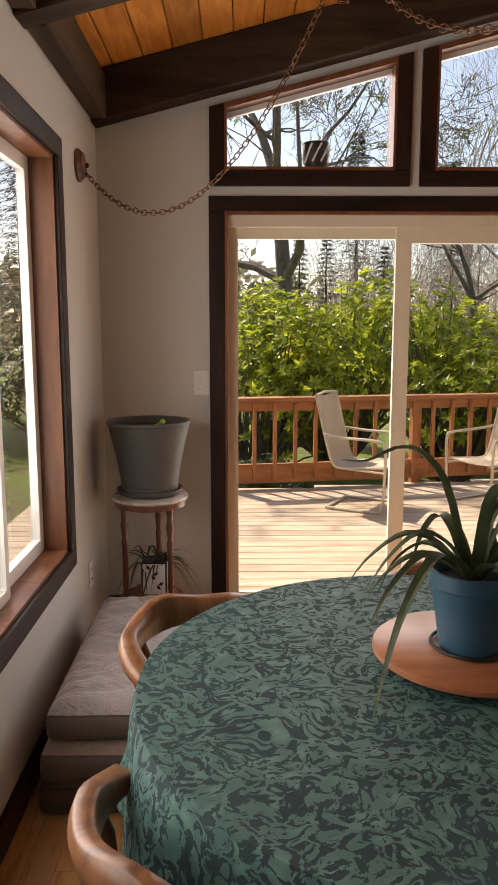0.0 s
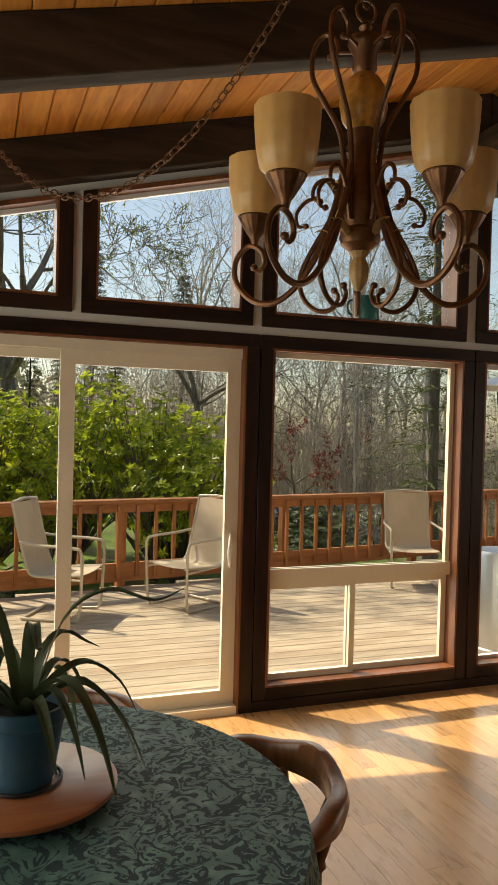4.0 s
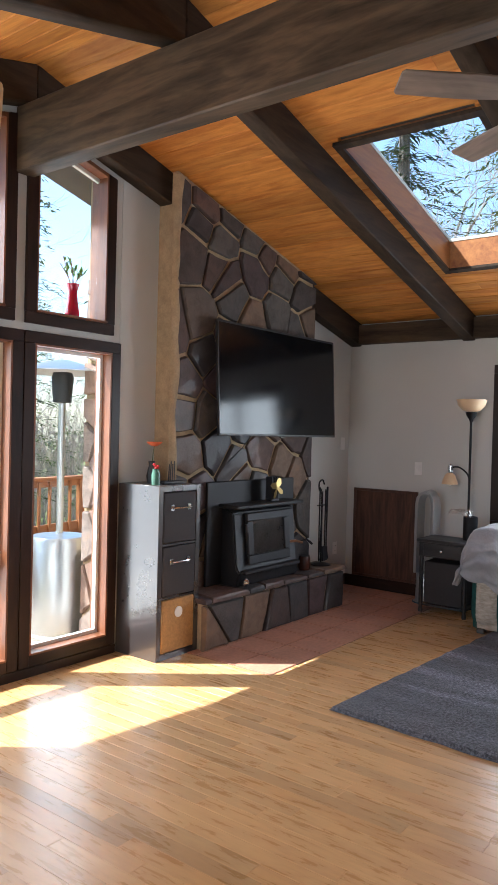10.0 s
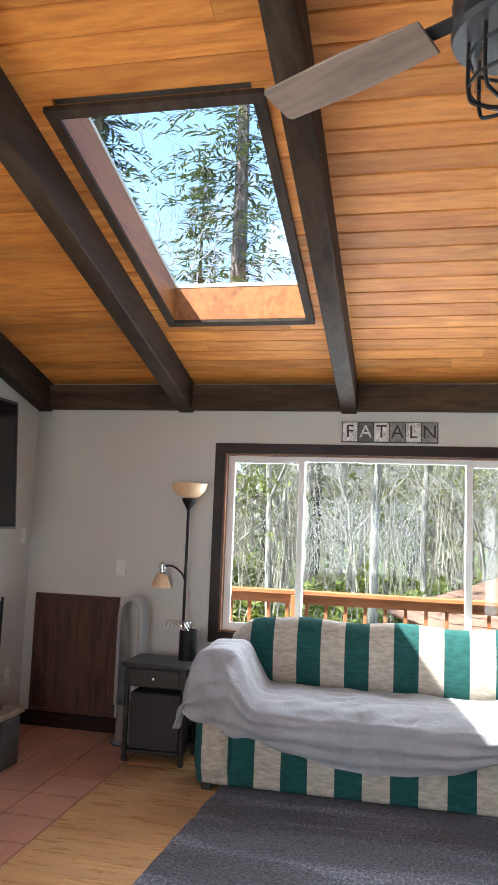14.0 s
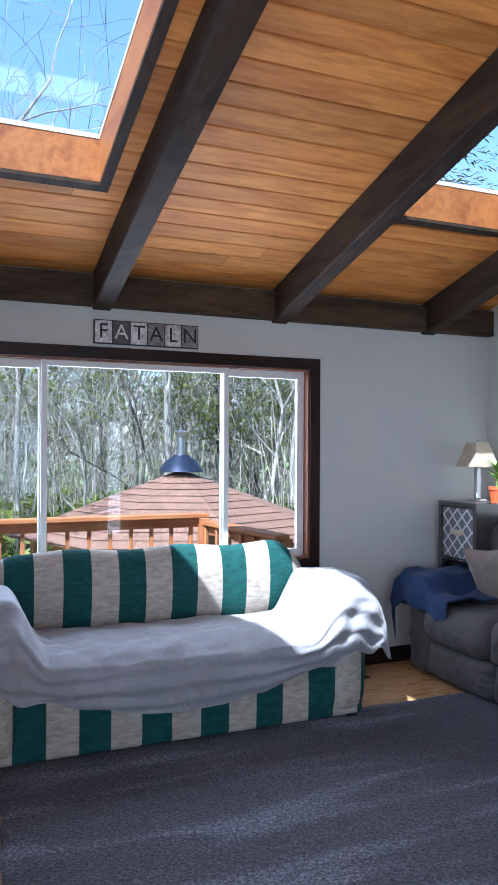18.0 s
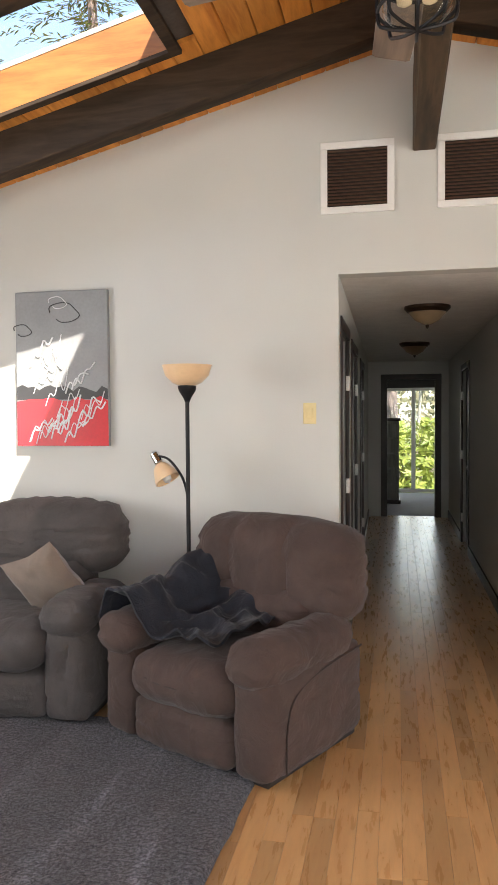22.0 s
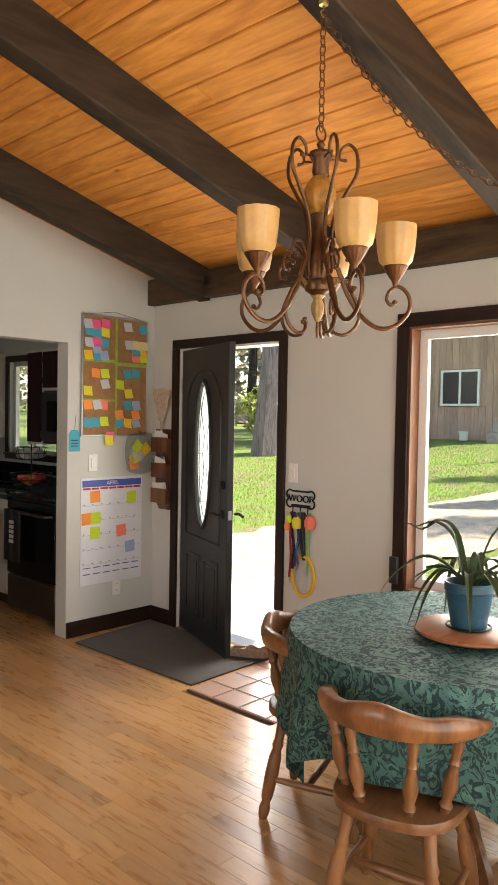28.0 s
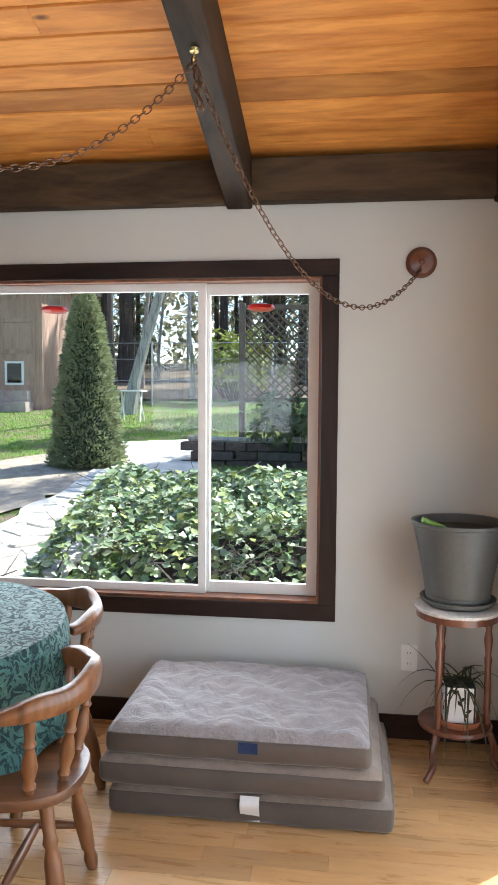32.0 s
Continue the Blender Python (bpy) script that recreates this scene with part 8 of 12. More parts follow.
# fridge
FRIDGE = plain("fridge_steel", (0.24, 0.25, 0.27), 0.46, metal=0.85, var=0.06, scale=2, bump=0.03, fine=140)
fr = thing("refrigerator", "stainless steel refrigerator with a tall bar handle", "refrigerator")
part("body", box(1.83, 2.74, -3.38, -2.60, 0.02, 1.765, 0.006), plain("grey_fridge_side", (0.25, 0.255, 0.26), 0.5), fr)
d1 = part("door", box(1.83, 2.74, -2.595, -2.53, 0.72, 1.775, 0.012, 2), FRIDGE, fr)
d2 = part("freezer_drawer", box(1.83, 2.74, -2.595, -2.53, 0.06, 0.705, 0.012, 2), FRIDGE, fr)
part("handle", tube(curve_pts([(1.87, -2.53, 0.82), (1.87, -2.485, 0.86), (1.87, -2.48, 1.3), (1.87, -2.485, 1.66), (1.87, -2.53, 1.70)], 6), 0.014, 12), CHROME, d1, "bright steel bar handle")
part("handle", tube(curve_pts([(1.93, -2.53, 0.64), (1.96, -2.485, 0.64), (2.28, -2.48, 0.64), (2.6, -2.485, 0.64), (2.64, -2.53, 0.64)], 6), 0.013, 10), CHROME, d2)
part("hinge_cover", box(1.84, 1.98, -2.66, -2.55, 1.776, 1.80, 0.006), plain("grey_hinge", (0.2, 0.2, 0.21), 0.5), fr)


def face_frame_unit(name, label, x0, x1, yb, yf, z0, z1, doors, mat, m=None, rail=0.025, base=False):
    """A cabinet box whose front looks along +y, with overlaid doors or drawers (u0, u1, v0, v1 in metres on the front)."""
    ob = thing(name, label, "cabinet", m)
    part("body", box(x0, x1, yb, yf, z0, z1, 0.002), CABW, ob)
    if base:
        part("toe_kick", box(x0 + 0.002, x1 - 0.002, yb + 0.05, yf - 0.06, 0.0, z0 - 0.001), BLACK, ob)
    for k, (a, b, c, d) in enumerate(doors):
        dr = part("drawer_front" if base and d - c < 0.28 else "door", box(a, b, yf + 0.001, yf + 0.019, c, d, 0.003), mat, ob)
        if not base:
            xs = a - 0.006 if k % 2 == 0 else b + 0.006
            for z in (c + 0.06, d - 0.06):
                part("hinge", box(xs - 0.006, xs + 0.006, yf + 0.002, yf + 0.016, z - 0.025, z + 0.025, 0.002), BLACK, dr, "black hinge")
    return ob


UL = "dark plum upper cabinet in a cream face frame"
UY = -3.09
face_frame_unit("upper_cabinet", UL, 1.76, 2.86, KY + 0.002, UY, 1.83, 2.10, [(2.33, 2.83, 1.85, 2.06), (1.80, 2.30, 1.85, 2.06)], CABD)
face_frame_unit("upper_cabinet", UL, 0.888, 1.756, KY + 0.002, UY, 1.70, 2.10, [(1.335, 1.73, 1.70, 2.06), (0.905, 1.31, 1.70, 2.06)], CABD)
face_frame_unit("upper_cabinet", UL, 0.0, 0.884, KY + 0.002, UY, 1.33, 2.10, [(0.355, 0.845, 1.355, 2.06)], CABD)
val = [(0.90, 1.71), (1.73, 1.71), (1.73, 1.655), (1.68, 1.64), (1.60, 1.64), (1.54, 1.655), (1.47, 1.65), (1.32, 1.635), (1.17, 1.65), (1.10, 1.655), (1.04, 1.64), (0.96, 1.64), (0.90, 1.655)]
single("valance", stand(prism(val, 0.0, 0.018, 0.002, 1), 0, UY - 0.005), CABD, "scalloped plum wood valance above the sink", "valance")
side = face_frame_unit("upper_cabinet", "dark plum upper cabinet with a bare cream end panel", 0.0, 0.836, 0.003, 0.33, 1.33, 2.10, [(0.04, 0.80, 1.355, 2.06)], CABD, pose(0, -2.25, 0, 0, 0, -90))
single("cabinet_cornice", boxes((0.355, 2.88, UY - 0.01, UY + 0.012, 2.102, 2.135), (0.003, 0.352, -3.05, -2.246, 2.102, 2.135), bevel=0.003), CABW, "cream cornice strip on the upper cabinets", "cornice")
face_frame_unit("upper_cabinet", "tall dark plum upper cabinet beside the window", -0.226, 0.0, 0.003, 0.38, 1.31, 2.08, [(-0.215, -0.012, 1.33, 2.06)], CABD, pose(0, -1.17, 0, 0, 0, -90))
face_frame_unit("upper_cabinet", "short dark plum cabinet over the microwave", -0.68, 0.0, 0.003, 0.38, 1.75, 2.08, [(-0.665, -0.35, 1.77, 2.06), (-0.33, -0.015, 1.77, 2.06)], CABD, pose(0, -0.94, 0, 0, 0, -90))
mw = thing("microwave", "black microwave mounted over the range", "microwave", pose(0, -0.248, 0, 0, 0, -90))
part("body", box(0.0, 0.69, 0.003, 0.38, 1.32, 1.745, 0.006), BLACK, mw)
dr = part("door", box(0.15, 0.685, 0.381, 0.40, 1.34, 1.735, 0.004), BLACK, mw)
part("window", box(0.22, 0.60, 0.4, 0.404, 1.42, 1.66, 0.003), SCREEN, dr, "dark glass window")
part("handle", tube([(0.165, 0.40, 1.38), (0.165, 0.43, 1.40), (0.165, 0.43, 1.68), (0.165, 0.40, 1.70)], 0.009), BLACK, dr)
part("keypad", box(0.005, 0.145, 0.381, 0.396, 1.34, 1.735, 0.004), SCREEN, mw)

# base cabinets, doors in the cream of their frames
BF = -2.82
BL = "cream white base cabinet under black granite"
sink = face_frame_unit("sink_cabinet", "cream white sink cabinet with a gilt carved ornament", 0.875, 1.70, KY + 0.002, BF, 0.10, 0.868, [(0.90, 1.68, 0.70, 0.85), (0.90, 1.28, 0.14, 0.67), (1.30, 1.68, 0.14, 0.67)], CABW, base=True)
GILT = plain("gilt_carving", (0.36, 0.25, 0.12), 0.5, metal=0.3, var=0.4, scale=30, bump=0.2)
ORN = Matrix.Translation((0, BF + 0.02, 0))
for s in (-1, 1):
    for k in range(4):
        x = 1.29 + s * (0.02 + 0.045 * k)
        part("ornament_scroll", tube(curve_pts([(x, 0, 0.775 + 0.012 * (3 - k) * 0.6), (x + s * 0.03, 0.006, 0.80 - 0.008 * k), (x + s * 0.05, 0.004, 0.772 - 0.004 * k), (x + s * 0.025, 0.005, 0.757)], 5), 0.008, 6), GILT, sink, at=ORN)
part("ornament_bud", lathe([(0, -0.03), (0.02, -0.02), (0.026, 0), (0.016, 0.025), (0, 0.04)], 10), GILT, sink, at=ORN @ Matrix.Translation((1.29, 0, 0.785)))
face_frame_unit("base_cabinet", BL, 0.625, 0.871, KY + 0.002, BF, 0.10, 0.868, [(0.645, 0.855, 0.70, 0.85), (0.645, 0.855, 0.14, 0.67)], CABW, base=True)
dw = thing("trash_compactor", "narrow white appliance beside the fridge", "appliance")
part("body", box(1.703, 1.825, KY + 0.01, BF, 0.0, 0.866, 0.003), WHITEP, dw)
part("control_strip", box(1.71, 1.82, BF + 0.001, BF + 0.016, 0.72, 0.85, 0.003), BLACK, dw)
for y0, y1, rows in ((-2.81, -2.235, 2), (-2.235, -1.81, 2), (-1.81, -1.40, 2), (-1.40, -1.03, 4)):
    w = y1 - y0 - 0.004
    if rows == 2:
        drs = [(0.014, w - 0.012, 0.70, 0.85), (0.014, w - 0.012, 0.14, 0.67)]
    else:
        drs = [(0.014, w - 0.012, a, b) for a, b in ((0.78, 0.85), (0.61, 0.75), (0.38, 0.58), (0.14, 0.35))]
    m = pose(0, y1 - 0.002, 0, 0, 0, -90)
    face_frame_unit("base_cabinet" if rows == 2 else "drawer_cabinet", BL if rows == 2 else "cream white four-drawer base cabinet", 0.0, w, 0.003, 0.615, 0.10, 0.868, drs, CABW, m, base=True)
ctop = [(0.003, KY + 0.003), (1.826, KY + 0.003), (1.826, -2.785), (0.66, -2.785), (0.645, -2.77), (0.645, -1.03), (0.003, -1.03)]
single("kitchen_countertop", prism(ctop, 0.87, 0.908, 0.006, 2), GRANITE, "polished black granite counter round the kitchen corner", "countertop")
single("backsplash", boxes((0.025, 1.826, KY + 0.002, KY + 0.022, 0.909, 1.10), (0.002, 0.024, KY + 0.002, -1.03, 0.909, 1.10), bevel=0.002), GRANITE, "black granite splash strip along the counter", "backsplash", kind="structure")
sk = thing("kitchen_sink", "dark sink set in the granite counter", "sink")
part("rim", boxes((1.02, 1.58, -3.27, -3.25, 0.909, 0.915), (1.02, 1.58, -2.95, -2.93, 0.909, 0.915), (1.02, 1.04, -3.25, -2.95, 0.909, 0.915), (1.56, 1.58, -3.25, -2.95, 0.909, 0.915)), STEEL, sk)
part("basin", box(1.04, 1.56, -3.25, -2.95, 0.909, 0.911), BLACK, sk)
fc = thing("kitchen_faucet", "chrome pull-down spring faucet", "faucet", pose(1.29, -3.30, 0.909))
part("base", lathe([(0, 0), (0.03, 0), (0.03, 0.01), (0.018, 0.03), (0, 0.03)], 18), CHROME, fc)
part("riser", tube([(0, 0, 0.02), (0, 0, 0.30)], 0.011, 12), CHROME, fc)
part("spout", tube(curve_pts([(0, 0, 0.29), (0, 0.02, 0.40), (0, 0.08, 0.43), (0, 0.13, 0.37), (0, 0.14, 0.24)], 6), 0.012, 10), CHROME, fc)
part("lever", tube([(0.01, 0, 0.06), (0.06, 0.02, 0.08)], 0.007, 8), CHROME, fc)
part("deck_plate", box(-0.13, 0.13, -0.03, 0.03, 0, 0.006, 0.002), CHROME, fc)
single("dish_rack", boxes(*[(1.0 - 0.03 * k, 1.004 - 0.03 * k, -3.25, -2.98, 0.912, 0.99 - 0.006 * k) for k in range(7)], (0.80, 1.01, -3.25, -3.246, 0.909, 0.93), (0.80, 1.01, -2.984, -2.98, 0.909, 0.93)), CHROME, "small chrome drying rack by the faucet", "dish rack")

# range
rg = thing("kitchen_range", "black and steel electric range with a glass oven door", "range")
RS = plain("dark_range_steel", (0.10, 0.085, 0.08), 0.35, metal=0.8, var=0.1)
part("body", box(0.03, 0.60, -1.018, -0.325, 0.02, 0.90, 0.003), RS, rg)
part("cooktop", box(0.01, 0.655, -1.022, -0.321, 0.901, 0.918, 0.004), SCREEN, rg, "black glass cooktop")
dr = part("oven_door", box(0.601, 0.645, -1.016, -0.327, 0.30, 0.88, 0.006), SCREEN, rg)
part("door_handle", tube([(0.645, -0.98, 0.80), (0.69, -0.96, 0.80), (0.69, -0.38, 0.80), (0.645, -0.36, 0.80)], 0.012, 10), RS, dr)
part("drawer", box(0.601, 0.64, -1.016, -0.327, 0.03, 0.285, 0.006), RS, rg)
part("control_panel", box(0.012, 0.075, -1.018, -0.325, 0.919, 1.08, 0.008), BLACK, rg)
tw = thing("kitchen_towel", "black towel with white lettering on the oven handle", "towel")
part("cloth", surface(lambda u, v: (0.706 + 0.006 * math.sin(u * 14), -0.96 + 0.26 * u, 0.815 - 0.40 * v), 16, 10, 0.004), BLACK, tw)
for k in range(5):
    part("print_bar", box(0.7165, 0.718, -0.86 + 0.004 * (k % 2), -0.79, 0.56 + 0.037 * k, 0.587 + 0.037 * k), WHITEP, tw)
pan = thing("saucepan", "steel saucepan standing on the cooktop", "saucepan", pose(0.30, -0.50, 0.919))
part("pot", lathe([(0, 0), (0.085, 0), (0.09, 0.01), (0.09, 0.14), (0.094, 0.145), (0.085, 0.14), (0.083, 0.01), (0, 0.008)], 28), CHROME, pan)
part("handle", tube([(0.06, -0.07, 0.12), (0.13, -0.17, 0.15), (0.18, -0.24, 0.16)], 0.010, 8), BLACK, pan)

# kitchen window
win = thing("window_9", "kitchen sliding window with white sashes and dark casing", "window", kind="structure")
trim_x(win, 0.0, 1, -2.17, -1.32, 1.19, 2.05, 0.06)
sash_x(win, -0.09, -2.21, -1.74, 1.18, 2.06, 0.045, VINYL_W)
sash_x(win, -0.06, -1.78, -1.31, 1.18, 2.06, 0.045, VINYL_W)
part("sill", box(-0.05, 0.05, -2.21, -1.31, 1.172, 1.187, 0.003), TRIM_Y, win)

# two-tier wire fruit basket
bk = thing("fruit_basket", "two-tier black wire basket holding wrapped snacks and fruit", "basket", pose(0.33, -1.20, 0.909))
for z, r in ((0.05, 0.17), (0.27, 0.13)):
    for h, k in ((0.0, 0.8), (0.05, 0.92), (0.10, 1.0)):
        part("wire_ring", tube([(r * k * math.cos(radians(a)), r * k * math.sin(radians(a)), z + h) for a in range(0, 361, 20)], 0.003, 5), IRON, bk)
    for a in range(0, 360, 30):
        c, s = math.cos(radians(a)), math.sin(radians(a))
        part("wire", tube([(r * 0.8 * c, r * 0.8 * s, z), (r * c, r * s, z + 0.10)], 0.0022, 5), IRON, bk)
part("stem", tube([(0, 0, 0), (0, 0, 0.44)], 0.005, 8), IRON, bk)
rr = random.Random(3)
SNACKS = [plain("snack_" + n, c, 0.45) for n, c in (("red", (0.42, 0.03, 0.03)), ("white", (0.66, 0.64, 0.6)), ("amber", (0.55, 0.22, 0.04)), ("grey", (0.35, 0.36, 0.38)))]
for k in range(20):
    z, r = ((0.075, 0.11), (0.295, 0.08))[k % 2]
    a = rr.uniform(0, 6.28)
    q = r * math.sqrt(rr.random())
    single("snack_packet", cushion(-0.045, 0.045, -0.035, 0.035, -0.018, 0.018, 0.012, 0.006, 1, k), SNACKS[k % 4], "small wrapped snack in the wire basket", "snack", pose(0.33 + q * math.cos(a), -1.20 + q * math.sin(a), 0.909 + z + rr.uniform(0, 0.05), rr.uniform(-40, 40), rr.uniform(-30, 30), rr.uniform(0, 180)), group="basket snacks")

# ceiling bowl lamp and wall sconce
bl = thing("bowl_ceiling_light", "cream glass bowl ceiling light with a bronze finial", "ceiling light", pose(1.52, -2.2, 2.31))
part("pan", lathe([(0, -0.03), (0.10, -0.03), (0.12, -0.001), (0, -0.001)], 28), BRONZE0, bl)
part("bowl", lathe([(0.0, -0.155), (0.05, -0.15), (0.12, -0.115), (0.19, -0.05), (0.215, -0.022), (0.205, -0.022), (0.11, -0.10), (0.0, -0.14)], 36), CREAMG, bl, "cream glass bowl")
part("finial", lathe([(0, -0.205), (0.012, -0.195), (0.02, -0.175), (0.022, -0.155), (0, -0.15)], 14), BRONZE0, bl)
sc = thing("wall_sconce", "bronze scroll wall sconce with a cream bell shade", "wall lamp", pose(HX0 - 0.162, -0.45, 1.86))
part("back_plate", lathe([(0, 0), (0.055, 0), (0.05, 0.012), (0.02, 0.02), (0, 0.02)], 24), BRONZE0, sc, at=pose(0, 0, 0, 0, -90))
part("arm", tube(curve_pts([(-0.015, 0, 0.0), (-0.05, 0, 0.03), (-0.055, 0, 0.075), (-0.02, 0, 0.09), (0.0 - 0.01, 0, 0.06), (-0.04, 0, 0.035), (-0.09, 0, 0.03), (-0.10, 0, -0.03)], 6), 0.007, 8), BRONZE0, sc)
part("shade", lathe([(0.022, -0.03), (0.035, -0.045), (0.048, -0.09), (0.058, -0.14), (0.078, -0.175), (0.082, -0.18), (0.072, -0.175), (0.05, -0.14), (0.04, -0.09), (0.0, -0.04)], 28), CREAMG, sc, "cream glass bell shade", at=pose(-0.10, 0, 0))

# painting over the kitchen opening: branch, lantern flowers, blossoms and a blue form
MINT = plain("mint_paint", (0.36, 0.62, 0.50), 0.4, var=0.3, scale=5, bump=0.05)
PT = {n: plain("paint_" + n, c, 0.4, var=v, scale=14, bump=0.05) for n, c, v in (("olive", (0.17, 0.20, 0.13), 0.3), ("cream", (0.72, 0.72, 0.34), 0.3), ("pink", (0.85, 0.17, 0.22), 0.3), ("blue", (0.03, 0.17, 0.42), 0.5), ("sky", (0.10, 0.34, 0.60), 0.3), ("leaf", (0.10, 0.10, 0.11), 0.6), ("teal", (0.18, 0.36, 0.32), 0.3))}
art = thing("flower_painting", "mint canvas with lantern flowers, pink blossoms and a blue form", "painting", pose(2.263, 0.002, 2.322, 0, 0, 180))
PX, PZ = 0.706, 0.555
part("canvas", box(0, PX, -0.028, 0, 0, PZ, 0.002), MINT, art)


def dab(outline, mat, lift, name="painted_shape"):
    bm = prism([(min(max(x, 0.002), PX - 0.002), min(max(z, 0.002), PZ - 0.002)) for x, z in outline], 0.0, 0.0008)
    return part(name, stand(bm, 0, -0.0285 - lift), mat, art, smooth=False)


def oval(cx, cz, rx, rz, n=14, a0=0.0):
    return [(cx + rx * math.cos(t) * math.cos(a0) - rz * math.sin(t) * math.sin(a0), cz + rx * math.cos(t) * math.sin(a0) + rz * math.sin(t) * math.cos(a0)) for t in (2 * math.pi * k / n for k in range(n))]


rr = random.Random(12)
for k in range(64):
    cx, cz = rr.uniform(0.02, PX - 0.02), rr.uniform(0.02, 0.33)
    dab(oval(cx, cz, rr.uniform(0.05, 0.09), rr.uniform(0.014, 0.026), 10, rr.uniform(0.5, 2.6)), PT["leaf"] if k % 3 else PT["teal"], 0.0002 + 0.000014 * k, "painted_leaf")
br = [(0.0, 0.33), (0.10, 0.37), (0.20, 0.44), (0.32, 0.495), (0.45, 0.505), (0.58, 0.52), (PX, 0.545)]
dab(br + [(x, z - 0.022 - 0.012 * (k % 2)) for k, (x, z) in reversed(list(enumerate(br)))], PT["olive"], 0.0012, "painted_branch")
for dz, w in ((0.004, 0.007), (-0.034, 0.006)):
    dab([(x, z + dz + w) for x, z in br] + [(x, z + dz) for x, z in reversed(br)], PT["leaf"], 0.00125, "painted_outline")
dab([(0.0, 0.49), (0.12, 0.52), (0.26, 0.53), (0.40, 0.52), (0.40, 0.532), (0.26, 0.55), (0.10, 0.54), (0.0, 0.505)], PT["olive"], 0.0013, "painted_branch")
for cx, cz, rx, rz in ((0.095, 0.43, 0.042, 0.05), (0.175, 0.30, 0.075, 0.075), (0.385, 0.42, 0.07, 0.065), (0.58, 0.345, 0.065, 0.06)):
    dab(oval(cx, cz, rx + 0.006, rz + 0.006), PT["leaf"], 0.0014, "painted_outline")
    dab(oval(cx, cz, rx, rz), PT["cream"], 0.0016, "painted_flower")
    for k in (-0.45, 0, 0.45):
        dab(oval(cx + rx * k, cz, 0.003, rz * 0.8, 8), PT["olive"], 0.0024, "painted_line")
    dab([(cx - 0.03, cz + rz), (cx, cz + rz * 0.75), (cx + 0.03, cz + rz), (cx, cz + rz * 1.15)], PT["leaf"], 0.0025, "painted_calyx")
dab([(0.245, 0.22), (0.30, 0.265), (0.38, 0.27), (0.46, 0.245), (0.56, 0.24), (0.66, 0.20), (0.703, 0.17), (0.703, 0.03), (0.64, 0.02), (0.56, 0.06), (0.50, 0.05), (0.40, 0.04), (0.27, 0.02), (0.36, 0.07), (0.42, 0.10), (0.40, 0.135), (0.33, 0.145), (0.27, 0.18)], PT["blue"], 0.0030, "painted_blue_form")
for k in range(9):
    dab(oval(rr.uniform(0.42, 0.68), rr.uniform(0.06, 0.16), rr.uniform(0.03, 0.06), rr.uniform(0.012, 0.022), 10, rr.uniform(-0.5, 0.8)), PT["sky"], 0.0036 + 0.00002 * k, "painted_highlight")
for q in ([(0.245, 0.22), (0.30, 0.265), (0.38, 0.27), (0.46, 0.245), (0.56, 0.24), (0.66, 0.20), (0.703, 0.17)], [(0.245, 0.22), (0.27, 0.18), (0.33, 0.145), (0.40, 0.135)], [(0.27, 0.02), (0.36, 0.07), (0.42, 0.10), (0.50, 0.14)], [(0.62, 0.13), (0.64, 0.07), (0.69, 0.04)]):
    dab([(x, z + 0.004) for x, z in q] + [(x, z - 0.004) for x, z in reversed(q)], PT["leaf"], 0.0039, "painted_outline")
dab(oval(0.345, 0.225, 0.026, 0.024), PT["sky"], 0.0040, "painted_ring")
dab(oval(0.345, 0.225, 0.018, 0.017), PT["leaf"], 0.0042, "painted_spot")
for k in range(52):
    dab(oval(rr.uniform(0.40, 0.67), rr.uniform(0.13, 0.235), rr.uniform(0.006, 0.016), rr.uniform(0.004, 0.011), 8, rr.uniform(0, 3)), PT["leaf"] if k % 2 else PT["sky"], 0.0040 + 0.00005 * k, "painted_spot")
for cx, cz in ((0.055, 0.17), (0.13, 0.13), (0.06, 0.055)):
    dab(oval(cx, cz, 0.074, 0.07, 10), PT["leaf"], 0.0043, "painted_outline")
    for k in range(5):
        dab(oval(cx + 0.036 * math.cos(k * 1.257 + 0.3), cz + 0.036 * math.sin(k * 1.257 + 0.3), 0.032, 0.027, 10, k * 1.257 + 0.3), PT["pink"], 0.0045 + 0.0002 * k, "painted_petal")
    dab(oval(cx, cz, 0.012, 0.012, 8), PT["cream"], 0.0065, "painted_centre")
for a, b in (((0, PX), (0.0, 0.006)), ((0, PX), (PZ - 0.006, PZ)), ((0, 0.006), (0, PZ)), ((PX - 0.006, PX), (0, PZ))):
    dab([(a[0], b[0]), (a[1], b[0]), (a[1], b[1]), (a[0], b[1])], PT["leaf"], 0.0072, "edge_line")

